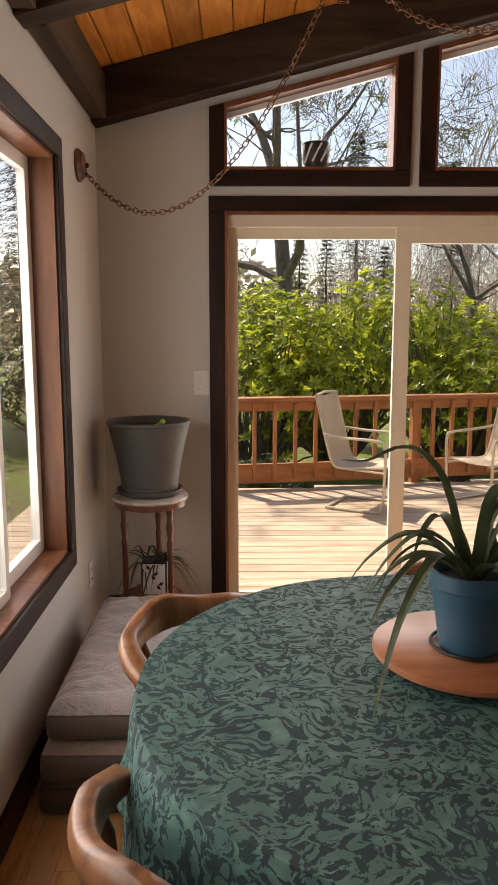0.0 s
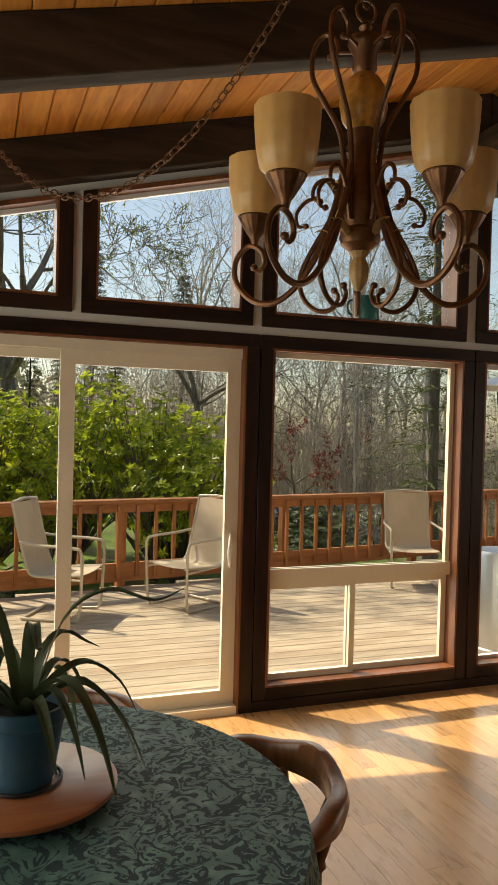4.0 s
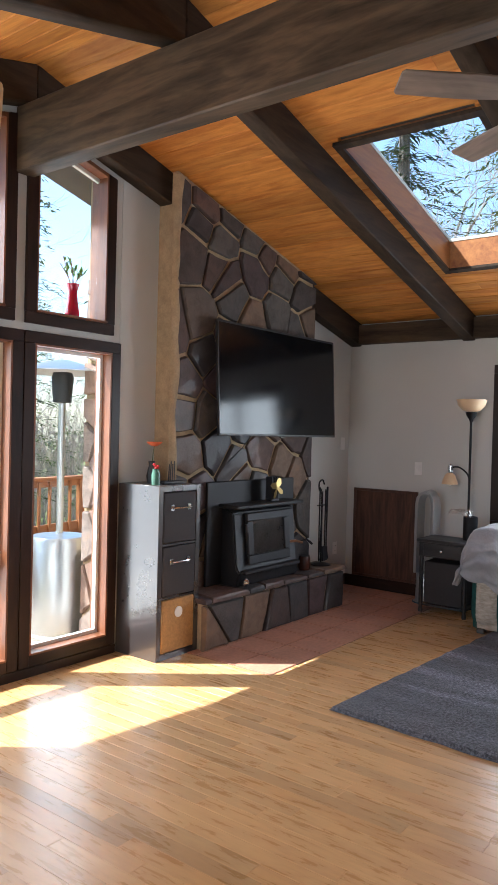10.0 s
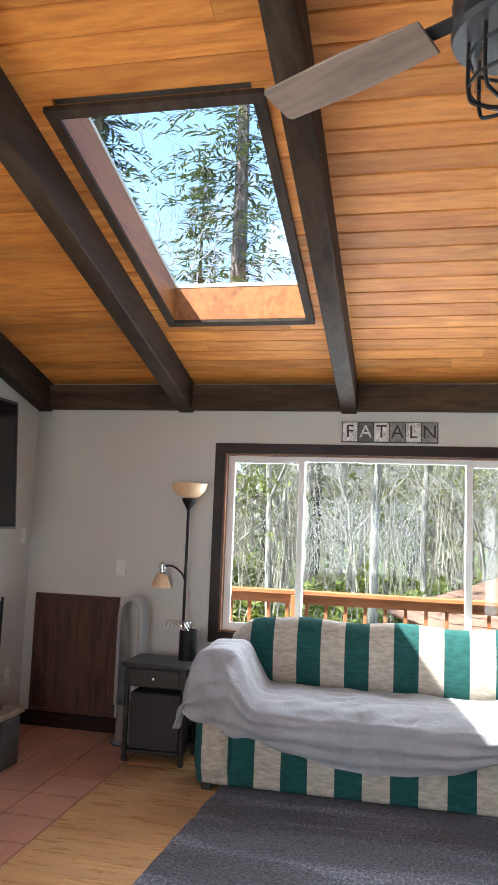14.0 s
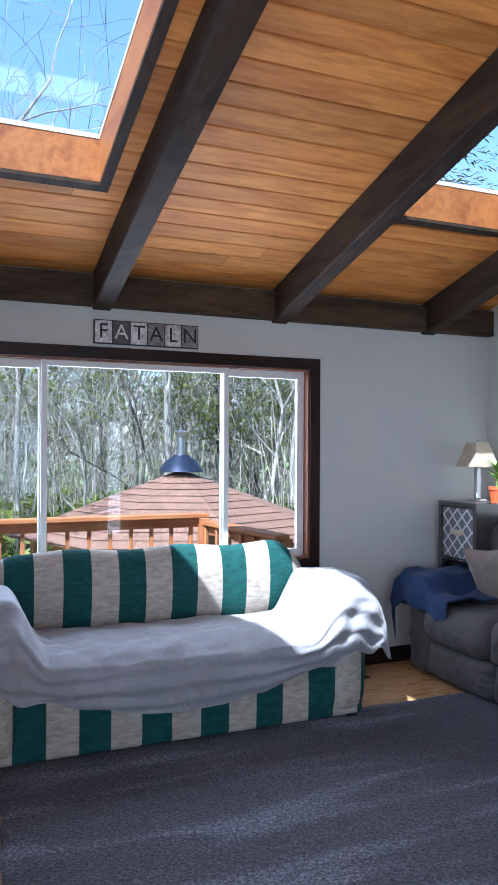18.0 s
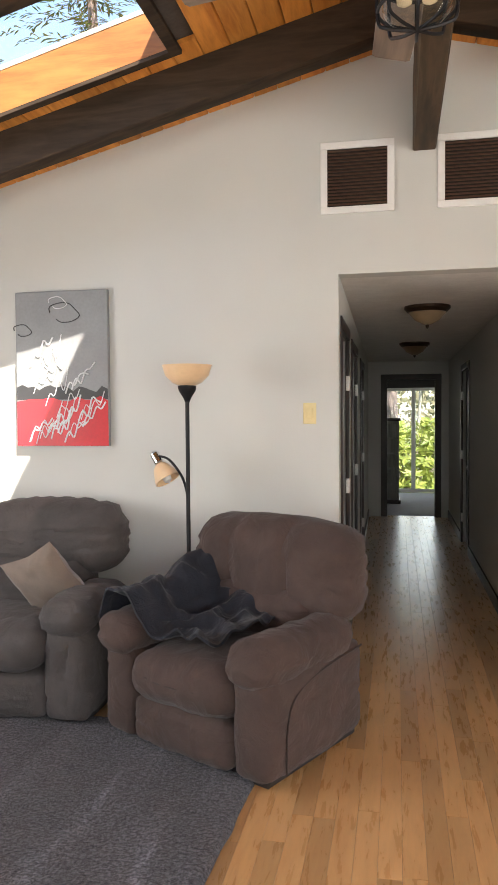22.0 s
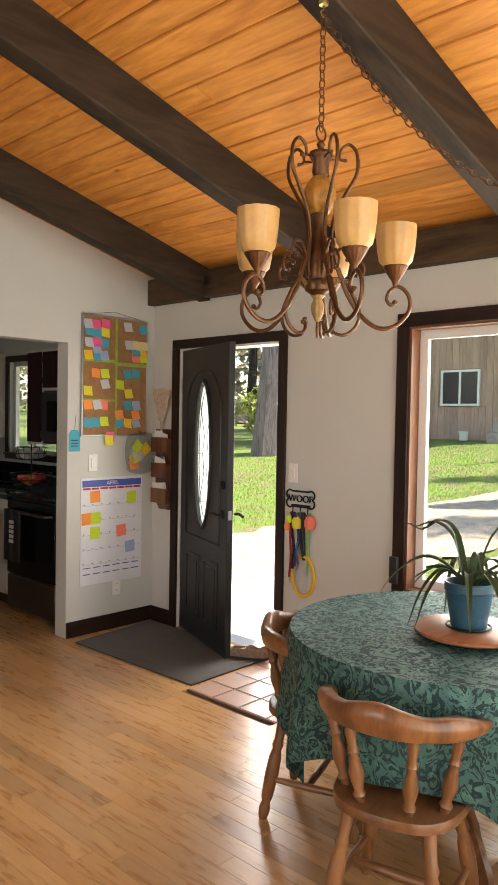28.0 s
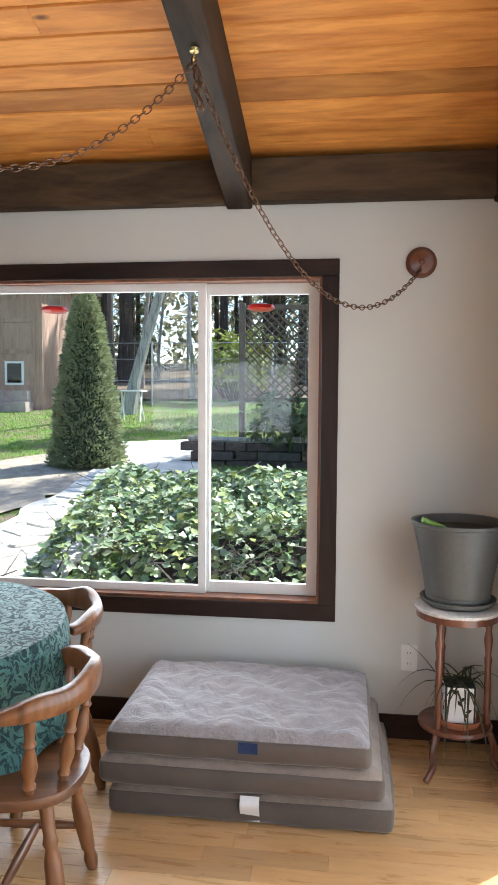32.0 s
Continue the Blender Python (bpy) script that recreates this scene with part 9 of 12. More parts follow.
# carved arch under the painting
arch = thing("carved_pediment", "tan carved wooden pediment with scrolls above the kitchen opening", "wood carving", pose(2.297, 0.002, 2.085, 0, 0, 180))
ol = [(0, 0), (0.749, 0), (0.749, 0.10), (0.60, 0.10), (0.575, 0.125)] + [(0.375 + 0.20 * math.cos(radians(a)), 0.105 + 0.115 * math.sin(radians(a))) for a in range(15, 166, 15)] + [(0.175, 0.125), (0.15, 0.10), (0, 0.10)]
part("board", stand(prism(ol, 0, 0.018, 0.003, 1)), CARVED, arch)
cv = bmesh.new()
for s in (-1, 1):
    for cx, cz, r in ((0.09, 0.12, 0.035), (0.15, 0.06, 0.03), (0.21, 0.045, 0.025), (0.29, 0.05, 0.022), (0.34, 0.05, 0.018)):
        join(cv, tube([(0.375 + s * cx + r * (1 - k / 16) * math.cos(k * 0.55) * s, -0.019, cz + r * (1 - k / 16) * math.sin(k * 0.55)) for k in range(15)], 0.006, 5))
    for k in range(5):
        a = radians(20 + 16 * k)
        join(cv, tube([(0.375 + s * 0.02 * math.cos(a), -0.019, 0.11), (0.375 + s * 0.075 * math.cos(a), -0.023, 0.11 + 0.085 * math.sin(a))], 0.008, 5))
join(cv, tube([(0.01, -0.02, 0.01), (0.739, -0.02, 0.01)], 0.007, 6))
part("carving", cv, CARVED, arch, "raised scrolls and leaves")
# ---- entry corner ----
DOORB = plain("black_door_paint", (0.022, 0.022, 0.024), 0.38, var=0.2, scale=3, bump=0.04, source="Object")
ent = thing("door_1_frame", "dark cased entry doorway with a white jamb", "doorway", kind="structure")
for r, mm in (((0.0, 0.02, DY0 - 0.068, DY0, 0, 2.05), TRIM_Z), ((0.0, 0.02, DY1, DY1 + 0.068, 0, 2.05), TRIM_Z), ((0.0, 0.02, DY0 - 0.068, DY1 + 0.068, 2.05, 2.115), TRIM_Y)):
    part("casing", box(*r, 0.003), mm, ent)
part("jamb", box(-T, -0.002, DY0, DY0 + 0.014, 0, 2.036), WHITEP, ent, "white jamb")
part("jamb", box(-T, -0.002, DY1 - 0.014, DY1, 0, 2.036), TRIM_Z, ent)
part("jamb", box(-T, -0.002, DY0, DY1, 2.036, 2.05), WHITEP, ent)
part("threshold", box(-T - 0.03, 0.0, DY0 + 0.014, DY1 - 0.014, -0.01, 0.012, 0.004), STEEL, ent, "metal threshold")
slab = put("leaf_door", boxes((0.0, 0.835, -0.022, 0.022, 0.012, 2.034), bevel=0.002), DOORB)
OX, OZ, ORX, ORZ = 0.42, 1.30, 0.145, 0.50
cut(slab, stand(prism([(OX + ORX * math.cos(t), OZ + ORZ * math.sin(t)) for t in (2 * math.pi * k / 40 for k in range(40))], -0.1, 0.1)))
dr = thing("door_1", "black entry door standing ajar with an oval leaded glass", "door", pose(-0.035, 0.322, 0, 0, 0, 69.0), kind="structure")
slab.parent = dr
soften(slab)


def oval_ring(rx, rz, r, y, n=48):
    return tube([(OX + rx * math.cos(2 * math.pi * k / n), y, OZ + rz * math.sin(2 * math.pi * k / n)) for k in range(n + 1)], r, 8)


LEADG = glass_pane("leaded_glass", (0.80, 0.86, 0.82), 0.9)
FROST = LEADG.node_tree.nodes.new("ShaderNodeBsdfTranslucent")
FROST.inputs[0].default_value = (0.9, 0.95, 0.9, 1)
FROSTMIX = LEADG.node_tree.nodes.new("ShaderNodeMixShader")
FROSTMIX.inputs[0].default_value = 0.55
LEADG.node_tree.links.new(LEADG.node_tree.nodes["Mix Shader"].outputs[0], FROSTMIX.inputs[1])
LEADG.node_tree.links.new(FROST.outputs[0], FROSTMIX.inputs[2])
LEADG.node_tree.links.new(FROSTMIX.outputs[0], LEADG.node_tree.nodes["Material Output"].inputs[0])
for y in (-0.024, 0.024):
    part("oval_moulding", oval_ring(ORX + 0.004, ORZ + 0.004, 0.016, y), DOORB, dr)
gl = part("oval_glass", stand(prism([(OX + ORX * math.cos(t), OZ + ORZ * math.sin(t)) for t in (2 * math.pi * k / 40 for k in range(40))], -0.003, 0.003)), LEADG, dr, "bevelled leaded glass oval", smooth=False)
gl.visible_shadow = False
cm = bmesh.new()
join(cm, oval_ring(ORX * 0.78, ORZ * 0.86, 0.003, -0.005))
for s in (-1, 1):
    join(cm, tube([(OX + s * 0.10, -0.005, OZ + 0.34), (OX + s * 0.02, -0.005, OZ + 0.12), (OX + s * 0.05, -0.005, OZ), (OX + s * 0.02, -0.005, OZ - 0.12), (OX + s * 0.10, -0.005, OZ - 0.34)], 0.003, 6))
    for z in (0.33, 0.0, -0.33):
        join(cm, tube([(OX + s * ORX * math.sqrt(max(0.0, 1 - (z / ORZ) ** 2)), -0.005, OZ + z), (OX + s * 0.04, -0.005, OZ + z)], 0.003, 6))
part("leading", cm, plain("lead_came", (0.08, 0.08, 0.085), 0.4, metal=0.6), gl)
for y in (-0.0225, 0.0225):
    s = -1 if y < 0 else 1
    for x0, x1, z0, z1 in ((0.13, 0.385, 0.16, 0.60), (0.455, 0.71, 0.16, 0.60)):
        part("panel_moulding", boxes((x0, x1, y - 0.007, y + 0.007, z0, z0 + 0.022), (x0, x1, y - 0.007, y + 0.007, z1 - 0.022, z1), (x0, x0 + 0.022, y - 0.007, y + 0.007, z0 + 0.022, z1 - 0.022), (x1 - 0.022, x1, y - 0.007, y + 0.007, z0 + 0.022, z1 - 0.022), bevel=0.003), DOORB, dr)
        part("raised_panel", box(x0 + 0.05, x1 - 0.05, y - 0.005, y + 0.005, z0 + 0.05, z1 - 0.05, 0.004), DOORB, dr)
    arch2 = [(0.12, 0.0, 0.72)] + [(OX + 0.30 * math.cos(radians(a)), 0.0, 1.62 + 0.26 * math.sin(radians(a))) for a in range(180, -1, -15)] + [(0.72, 0.0, 0.72), (0.12, 0.0, 0.72)]
    part("arch_moulding", tube([(x, y, z) for x, _, z in arch2], 0.009, 6), DOORB, dr)
part("deadbolt", lathe([(0, 0), (0.03, 0), (0.03, 0.012), (0.02, 0.022), (0, 0.024)], 20), IRON, dr, at=pose(0.775, -0.022, 1.12, 90))
hl = part("lever_rose", lathe([(0, 0), (0.028, 0), (0.028, 0.008), (0.014, 0.014), (0, 0.05)], 20), IRON, dr, at=pose(0.775, -0.022, 0.93, 90))
part("lever", tube(curve_pts([(0.775, -0.065, 0.93), (0.72, -0.07, 0.935), (0.66, -0.066, 0.925)], 5), 0.010, 8), IRON, dr)
part("lever", tube(curve_pts([(0.775, 0.065, 0.93), (0.83, 0.07, 0.935), (0.89, 0.066, 0.925)], 5), 0.010, 8), IRON, dr)
part("latch_plate", box(0.8352, 0.838, -0.012, 0.012, 0.90, 0.96), STEEL, dr)
for z in (0.22, 1.05, 1.78):
    part("hinge", tube([(-0.006, -0.026, z - 0.05), (-0.006, -0.026, z + 0.05)], 0.008, 8), STEEL, dr, "bare steel hinge")

MATG = fabric("charcoal_door_mat", (0.085, 0.075, 0.070), (0.06, 0.053, 0.05), weave=130, bump=0.9, sheen=0.1)
single("door_mat", prism([(0.035, 0.05), (0.765, 0.14), (0.74, 1.285), (0.06, 1.27)], 0.001, 0.012, 0.003), MATG, "charcoal grey door mat on the entry floor", "door mat")
SHOE = plain("tan_print_shoe", (0.30, 0.20, 0.15), 0.6, var=0.55, scale=45)
for k, (x, y, a) in enumerate(((0.19, 1.135, -62), (0.15, 1.215, -58))):
    sh = thing("slip_on_shoe", "worn tan patterned slip-on shoe by the entry door", "shoe", pose(x, y, 0.013, 0, 0, a), group="pair of shoes")
    ol = [(0.12 * math.cos(t) + 0.012 * math.cos(2 * t), (0.040 + 0.006 * math.cos(t)) * math.sin(t)) for t in (2 * math.pi * q / 24 for q in range(24))]
    part("sole", prism(ol, 0, 0.016, 0.003), BLACK, sh)
    up = bmesh.new()
    lo = [up.verts.new((x0, y0, 0.016)) for x0, y0 in ol]
    mid = [up.verts.new((x0 * 0.98, y0 * 0.98, 0.045 + (0.02 if x0 < -0.03 else 0.0))) for x0, y0 in ol]
    hi = [up.verts.new(((x0 * 0.7 - 0.035) if x0 < 0.06 else x0 * 0.45 - 0.01, y0 * 0.72, 0.066 + 0.012 * (x0 < -0.03))) for x0, y0 in ol]
    inn = [up.verts.new((v.co.x * 0.94, v.co.y * 0.9, 0.022)) for v in hi]
    for a1, b1 in ((lo, mid), (mid, hi), (hi, inn)):
        for q in range(24):
            up.faces.new((a1[q], a1[(q + 1) % 24], b1[(q + 1) % 24], b1[q]))
    up.faces.new(inn)
    bmesh.ops.recalc_face_normals(up, faces=up.faces)
    part("upper", up, SHOE, sh)

# cork board with notes
CORK = plain("cork", (0.33, 0.17, 0.07), 0.85, var=0.3, scale=30, bump=0.4, fine=160)
NOTE = {n: plain("note_" + n, c, 0.7, var=0.05, bump=0) for n, c in (("pink", (0.85, 0.11, 0.30)), ("yellow", (0.78, 0.70, 0.05)), ("teal", (0.05, 0.36, 0.48)), ("orange", (0.90, 0.30, 0.06)), ("lime", (0.58, 0.72, 0.04)), ("blue", (0.33, 0.42, 0.62)), ("coral", (0.90, 0.22, 0.15)), ("cream", (0.72, 0.60, 0.32)), ("grey", (0.52, 0.54, 0.60)), ("gold", (0.85, 0.52, 0.03)))}
board = thing("cork_board", "tall cork board in a grey frame divided by green tape", "notice board", pose(0.655, 0.002, 1.405, 0, 0, 180))
BW, BH = 0.58, 0.86
part("panel", box(0.012, BW - 0.012, -0.012, 0, 0.012, BH - 0.012), CORK, board)
for r in ((0, BW, 0, 0.012), (0, BW, BH - 0.012, BH), (0, 0.012, 0.012, BH - 0.012), (BW - 0.012, BW, 0.012, BH - 0.012)):
    part("frame_strip", box(r[0], r[1], -0.016, 0, r[2], r[3], 0.002), STEEL, board)
TAPE = plain("green_tape", (0.30, 0.42, 0.06), 0.6, var=0.3, scale=25)
for r in ((0.285, 0.305, 0.012, BH - 0.012), (0.012, 0.284, 0.528, 0.55), (0.306, BW - 0.012, 0.51, 0.535), (0.012, 0.284, 0.25, 0.265)):
    part("tape", box(r[0], r[1], -0.0135, -0.0122, r[2], r[3]), TAPE, board)
part("hanging_wire", tube([(0.06, -0.008, BH), (0.28, -0.004, BH + 0.035), (0.52, -0.008, BH)], 0.0015, 5), IRON, board)
# notes as colour, column and row on the board (hundredths of the width, from the top)
rr = random.Random(4)
ROWS = (("grey pink pink - - grey - teal", 0.04), ("teal teal yellow - - - - -", 0.11), ("grey pink teal - - grey cream cream", 0.19), ("- blue - - - - teal gold", 0.245), ("gold teal blue - - - coral lime", 0.30), ("- orange lime - - teal teal -", 0.44), ("- - grey - lime - - -", 0.54), ("yellow - - - - yellow - -", 0.60), ("orange grey coral - - teal blue -", 0.70), ("- - - - orange - orange -", 0.775), ("teal teal lime - teal gold blue -", 0.85))
for names, vz in ROWS:
    for k, n in enumerate(names.split()):
        if n == "-":
            continue
        x = 0.05 + 0.069 * k + rr.uniform(-0.006, 0.01)
        z = BH * (1 - vz) - 0.03 + rr.uniform(-0.008, 0.008)
        single("sticky_note", surface(lambda u, v: (0.07 * u - 0.035, -0.003 - 0.014 * (1 - v) ** 2, 0.066 * v - 0.033), 2, 4, 0.0006), NOTE[n], "coloured sticky note pinned on the cork board", "sticky note", pose(0.655, 0.002, 1.405, 0, 0, 180) @ pose(x, -0.0125 - 0.0004 * (k % 3), z, 0, rr.uniform(-9, 9), 0), group="notes on the cork board")
for x, z, n in ((0.235, 1.375, "yellow"), (0.245, 1.402, "pink")):
    single("sticky_note", box(-0.036, 0.036, 0, 0.001, -0.036, 0.036), NOTE[n], "coloured sticky note at the foot of the board", "sticky note", pose(0.655 - x, 0.019 + 0.001 * (n == "yellow"), z), group="notes on the cork board")
tag = thing("teal_tag", "teal gift-tag shaped card hanging beside the cork board", "tag", pose(0.70, 0.003, 1.30, 0, 0, 180))
part("card", stand(prism([(-0.045, 0), (0.045, 0), (0.045, 0.12), (0.025, 0.15), (-0.025, 0.15), (-0.045, 0.12)], 0, 0.003)), NOTE["teal"], tag, smooth=False)
part("string", tube([(0, -0.002, 0.14), (0.008, -0.002, 0.25)], 0.0015, 5), BLACK, tag)
for z in (0.035, 0.055, 0.075):
    part("writing_bar", box(-0.03, 0.03, -0.0042, -0.0032, z, z + 0.006), BLACK, tag)

# calendar
cal = thing("wall_calendar", "April wall calendar with a blue header and sticky notes", "calendar", pose(0.645, 0.002, 0.345, 0, 0, 180))
CW, CH = 0.54, 0.765
PAPER = plain("calendar_paper", (0.74, 0.75, 0.80), 0.6, var=0.04, bump=0.02)
CBLUE = plain("calendar_blue", (0.06, 0.10, 0.42), 0.5, var=0.08)
CRED = plain("calendar_red", (0.55, 0.03, 0.05), 0.5, var=0.08)
part("sheet", box(0, CW, -0.004, 0, 0, CH, 0.001), PAPER, cal)
part("header", box(0.012, CW - 0.012, -0.0052, -0.0042, CH - 0.065, CH - 0.018), CBLUE, cal, "blue header band")
for k in range(7):
    part("day_bar", box(0.015 + 0.074 * k, 0.080 + 0.074 * k, -0.0052, -0.0042, CH - 0.085, CH - 0.071), CRED, cal)
lettering("letters", "APRIL", 0.042, pose(CW / 2, -0.0055, CH - 0.042, 90), WHITEP, cal, 0.0004)
for j in range(5):
    z = CH - 0.20 - 0.105 * j
    part("rule", box(0.015, CW - 0.015, -0.0050, -0.0042, z, z + 0.0015), GREYP, cal)
    for k in range(7):
        part("date_mark", box(0.02 + 0.074 * k, 0.032 + 0.074 * k, -0.0050, -0.0042, z + 0.006, z + 0.014), GREYP, cal)
for j, z in enumerate((0.075, 0.12)):
    for k in range(6):
        part("small_month_bar", box(0.022 + 0.085 * k, 0.085 + 0.085 * k, -0.0050, -0.0042, z, z + 0.007), CBLUE, cal)
for n, x, z in (("orange", 0.12, 0.63), ("lime", 0.44, 0.61), ("orange", 0.05, 0.475), ("lime", 0.125, 0.475), ("lime", 0.12, 0.37), ("coral", 0.35, 0.37), ("blue", 0.43, 0.245)):
    single("sticky_note", box(-0.042, 0.042, -0.001, 0, -0.042, 0.042), NOTE[n], "coloured sticky note stuck on the calendar", "sticky note", pose(0.645, 0.002, 0.345, 0, 0, 180) @ pose(x, -0.0056, z, 0, rr.uniform(-6, 6), 0), group="notes on the calendar")
# bag of spare notes
bag = thing("clear_bag", "clear plastic bag of spare sticky notes on a hook", "bag", pose(0.155, 0.02, 1.15))
part("film", cushion(-0.115, 0.115, 0.0, 0.05, 0.0, 0.26, 0.02, 0.03, 3, 4, 0.012), glass_pane("plastic_film", (0.86, 0.87, 0.87), 0.8), bag)
for k, n in enumerate(("orange", "coral", "lime", "cream", "grey", "gold", "lime")):
    part("note_pad", box(-0.04, 0.04, 0, 0.008, -0.035, 0.035), NOTE[n], bag, at=pose(rr.uniform(-0.06, 0.06), 0.012 + 0.005 * k, 0.05 + 0.022 * k, 0, rr.uniform(-60, 60), 0))
part("hook", tube([(0, -0.018, 0.30), (0, 0.02, 0.29), (0, 0.02, 0.26)], 0.003, 6), IRON, bag)

# letter rack on the west wall
rack = thing("letter_rack", "dark wooden three-pocket letter rack full of mail", "letter rack", pose(0.002, 0.145, 0.86, 0, 0, -90))
part("back_board", stand(prism([(-0.07, 0), (0.05, 0), (0.095, 0.06), (0.095, 0.60), (-0.095, 0.60), (-0.095, 0.20)], -0.012, 0.0, 0.002, 1)), REDWOOD, rack)
for k in range(3):
    z = 0.05 + 0.19 * k
    part("pocket", boxes((-0.085, 0.085, 0.055, 0.065, z, z + 0.11), (-0.085, 0.085, 0.012, 0.055, z, z + 0.008), (-0.085, -0.077, 0.012, 0.055, z + 0.008, z + 0.10), (0.077, 0.085, 0.012, 0.055, z + 0.008, z + 0.10), bevel=0.001), REDWOOD, rack)
    for q in range(3):
        single("envelope", box(-0.06, 0.06, 0, 0.003, 0, 0.14), (WHITEP, NOTE["grey"], NOTE["teal"], WHITEP)[(k + q) % 4 if k == 1 else (0, 3, 0)[q]], "white envelope standing in the letter rack", "letter", pose(0.002, 0.145, 0.86, 0, 0, -90) @ pose(rr.uniform(-0.015, 0.015), 0.018 + 0.012 * q, z + 0.012, -8, rr.uniform(-16, 16), 0), group="mail")
sw = thing("straw_whisk", "flat pale straw whisk standing in the letter rack", "whisk broom", pose(0.03, 0.13, 1.42, 0, 0, -90))
part("blade", stand(prism([(-0.03, 0.10), (0.03, 0.10), (0.095, 0.30), (0.09, 0.335), (0.0, 0.345), (-0.09, 0.33), (-0.095, 0.30)], -0.006, 0.006, 0.003, 1)), plain("pale_straw", (0.55, 0.45, 0.33), 0.8, var=0.3, scale=40), sw)
part("handle", tube([(0, 0, -0.10), (0, 0, 0.12)], 0.010, 8), plain("pale_straw_handle", (0.50, 0.40, 0.28), 0.7), sw)

# bone-shaped leash rail, its word in cut-out letters
bone = thing("leash_hook_rail", "black metal bone-shaped leash rail with three hooks", "hook rail", pose(0.002, 1.47, 1.05, 0, 0, -90))


def bone_line(k=1.0):
    out = []
    for cx, cz, a0, a1 in ((0.085, 0.027, -60, 130), (-0.085, 0.027, 50, 240), (-0.085, -0.027, 120, 310), (0.085, -0.027, 230, 420)):
        out += [(cx + 0.028 * math.cos(radians(a0 + (a1 - a0) * i / 8)), 0.008, cz + 0.028 * math.sin(radians(a0 + (a1 - a0) * i / 8))) for i in range(9)]
    return out + out[:1]


part("outline", tube(bone_line(), 0.006, 6), IRON, bone)
lettering("letters", "WOOF", 0.062, pose(0, 0.008, 0, 90, 0, 180), IRON, bone, 0.003)
part("rail", box(-0.075, 0.075, 0.0, 0.006, -0.045, -0.035), IRON, bone)
for x in (-0.06, 0.0, 0.06):
    part("hook", tube([(x, 0.006, -0.04), (x, 0.008, -0.085), (x, 0.02, -0.10), (x, 0.035, -0.085)], 0.004, 6), IRON, bone)
STRAP = {n: fabric("strap_" + n, c, weave=200) for n, c in (("red", (0.32, 0.02, 0.03)), ("navy", (0.02, 0.04, 0.12)), ("black", (0.012, 0.012, 0.014)), ("green", (0.20, 0.55, 0.12)), ("blue", (0.05, 0.12, 0.35)))}
for y, c, l, w in ((1.405, "red", 0.42, 0.016), (1.425, "black", 0.36, 0.02), (1.455, "navy", 0.34, 0.02), (1.475, "blue", 0.33, 0.016), (1.50, "black", 0.30, 0.02), (1.545, "green", 0.36, 0.014)):
    strap = thing("dog_leash", f"{c} webbing dog leash hanging on the rail", "leash")
    part("webbing", surface(lambda u, v: (0.022 + 0.012 * math.sin(v * 7 + y * 40), y + w * (u - 0.5) + 0.008 * math.sin(v * 5 + y * 90), 0.97 - l * v), 2, 18, 0.003), STRAP[c], strap)
    part("clip", tube([(0.024, y, 0.972 - l), (0.024, y + 0.004, 0.94 - l)], 0.005, 6), STEEL, strap)
for y, z, n, r in ((1.46, 0.90, "yellow", 0.032), (1.565, 0.91, "coral", 0.036), (1.385, 0.87, "orange", 0.022), (1.40, 0.92, "lime", 0.022)):
    single("bag_dispenser", lathe([(0, -r * 1.1), (r * 0.8, -r), (r, -r * 0.3), (r, r * 0.5), (r * 0.6, r * 1.1), (0, r * 1.2)], 18), NOTE[n], "small coloured clip-on dispenser among the leashes", "dispenser", pose(0.03, y, z), group="clip-on dispensers")
rk = thing("bug_racket", "yellow plastic electric bug racket hanging on the rail", "racket", pose(0.012, 1.505, 0.57, 0, 0, -90))
part("rim", tube([(0.085 * math.cos(2 * math.pi * k / 36), 0.0, 0.125 * math.sin(2 * math.pi * k / 36)) for k in range(37)], 0.011, 8), plain("racket_yellow", (0.85, 0.48, 0.02), 0.4), rk)
mesh = bmesh.new()
for k in range(-6, 7):
    h = 0.12 * math.sqrt(1 - (k / 7) ** 2)
    join(mesh, tube([(0.012 * k, 0, -h), (0.012 * k, 0, h)], 0.0012, 4))
part("wires", mesh, STEEL, rk)
part("handle", tube([(0, 0, 0.12), (0.006, 0, 0.22), (0.008, 0, 0.40)], 0.014, 10), BLACK, rk)
single("remote_box", box(0.021, 0.05, 2.15, 2.20, 0.64, 0.79, 0.004), BLACK, "small black box fixed on the window casing", "sensor box")
# ---- outdoors ----
def leaf_mat(name, tones, rough=0.55, trans=0.25):
    """Foliage whose tone changes from leaf to leaf and plant to plant."""
    m = bpy.data.materials.new(name)
    nt, b = nodes_of(m)
    rnd = nt.nodes.new("ShaderNodeNewGeometry").outputs["Random Per Island"]
    k = len(tones)
    col = ramp(nt, rnd, [(i / (k - 1), c) for i, c in enumerate(tones)])
    big = noise_tex(nt, coords(nt, "world"), 0.9, 3)
    col = mix_col(nt, col, ramp(nt, big, [(0.3, (0.72, 0.74, 0.72)), (0.7, (1.12, 1.1, 1.0))]), 1.0, "MULTIPLY")
    nt.links.new(col, b.inputs["Base Color"])
    b.inputs["Roughness"].default_value = rough
    tr = nt.nodes.new("ShaderNodeBsdfTranslucent")
    nt.links.new(col, tr.inputs[0])
    mx = nt.nodes.new("ShaderNodeMixShader")
    mx.inputs[0].default_value = trans
    nt.links.new(b.outputs[0], mx.inputs[1])
    nt.links.new(tr.outputs[0], mx.inputs[2])
    nt.links.new(mx.outputs[0], nt.nodes["Material Output"].inputs[0])
    return m


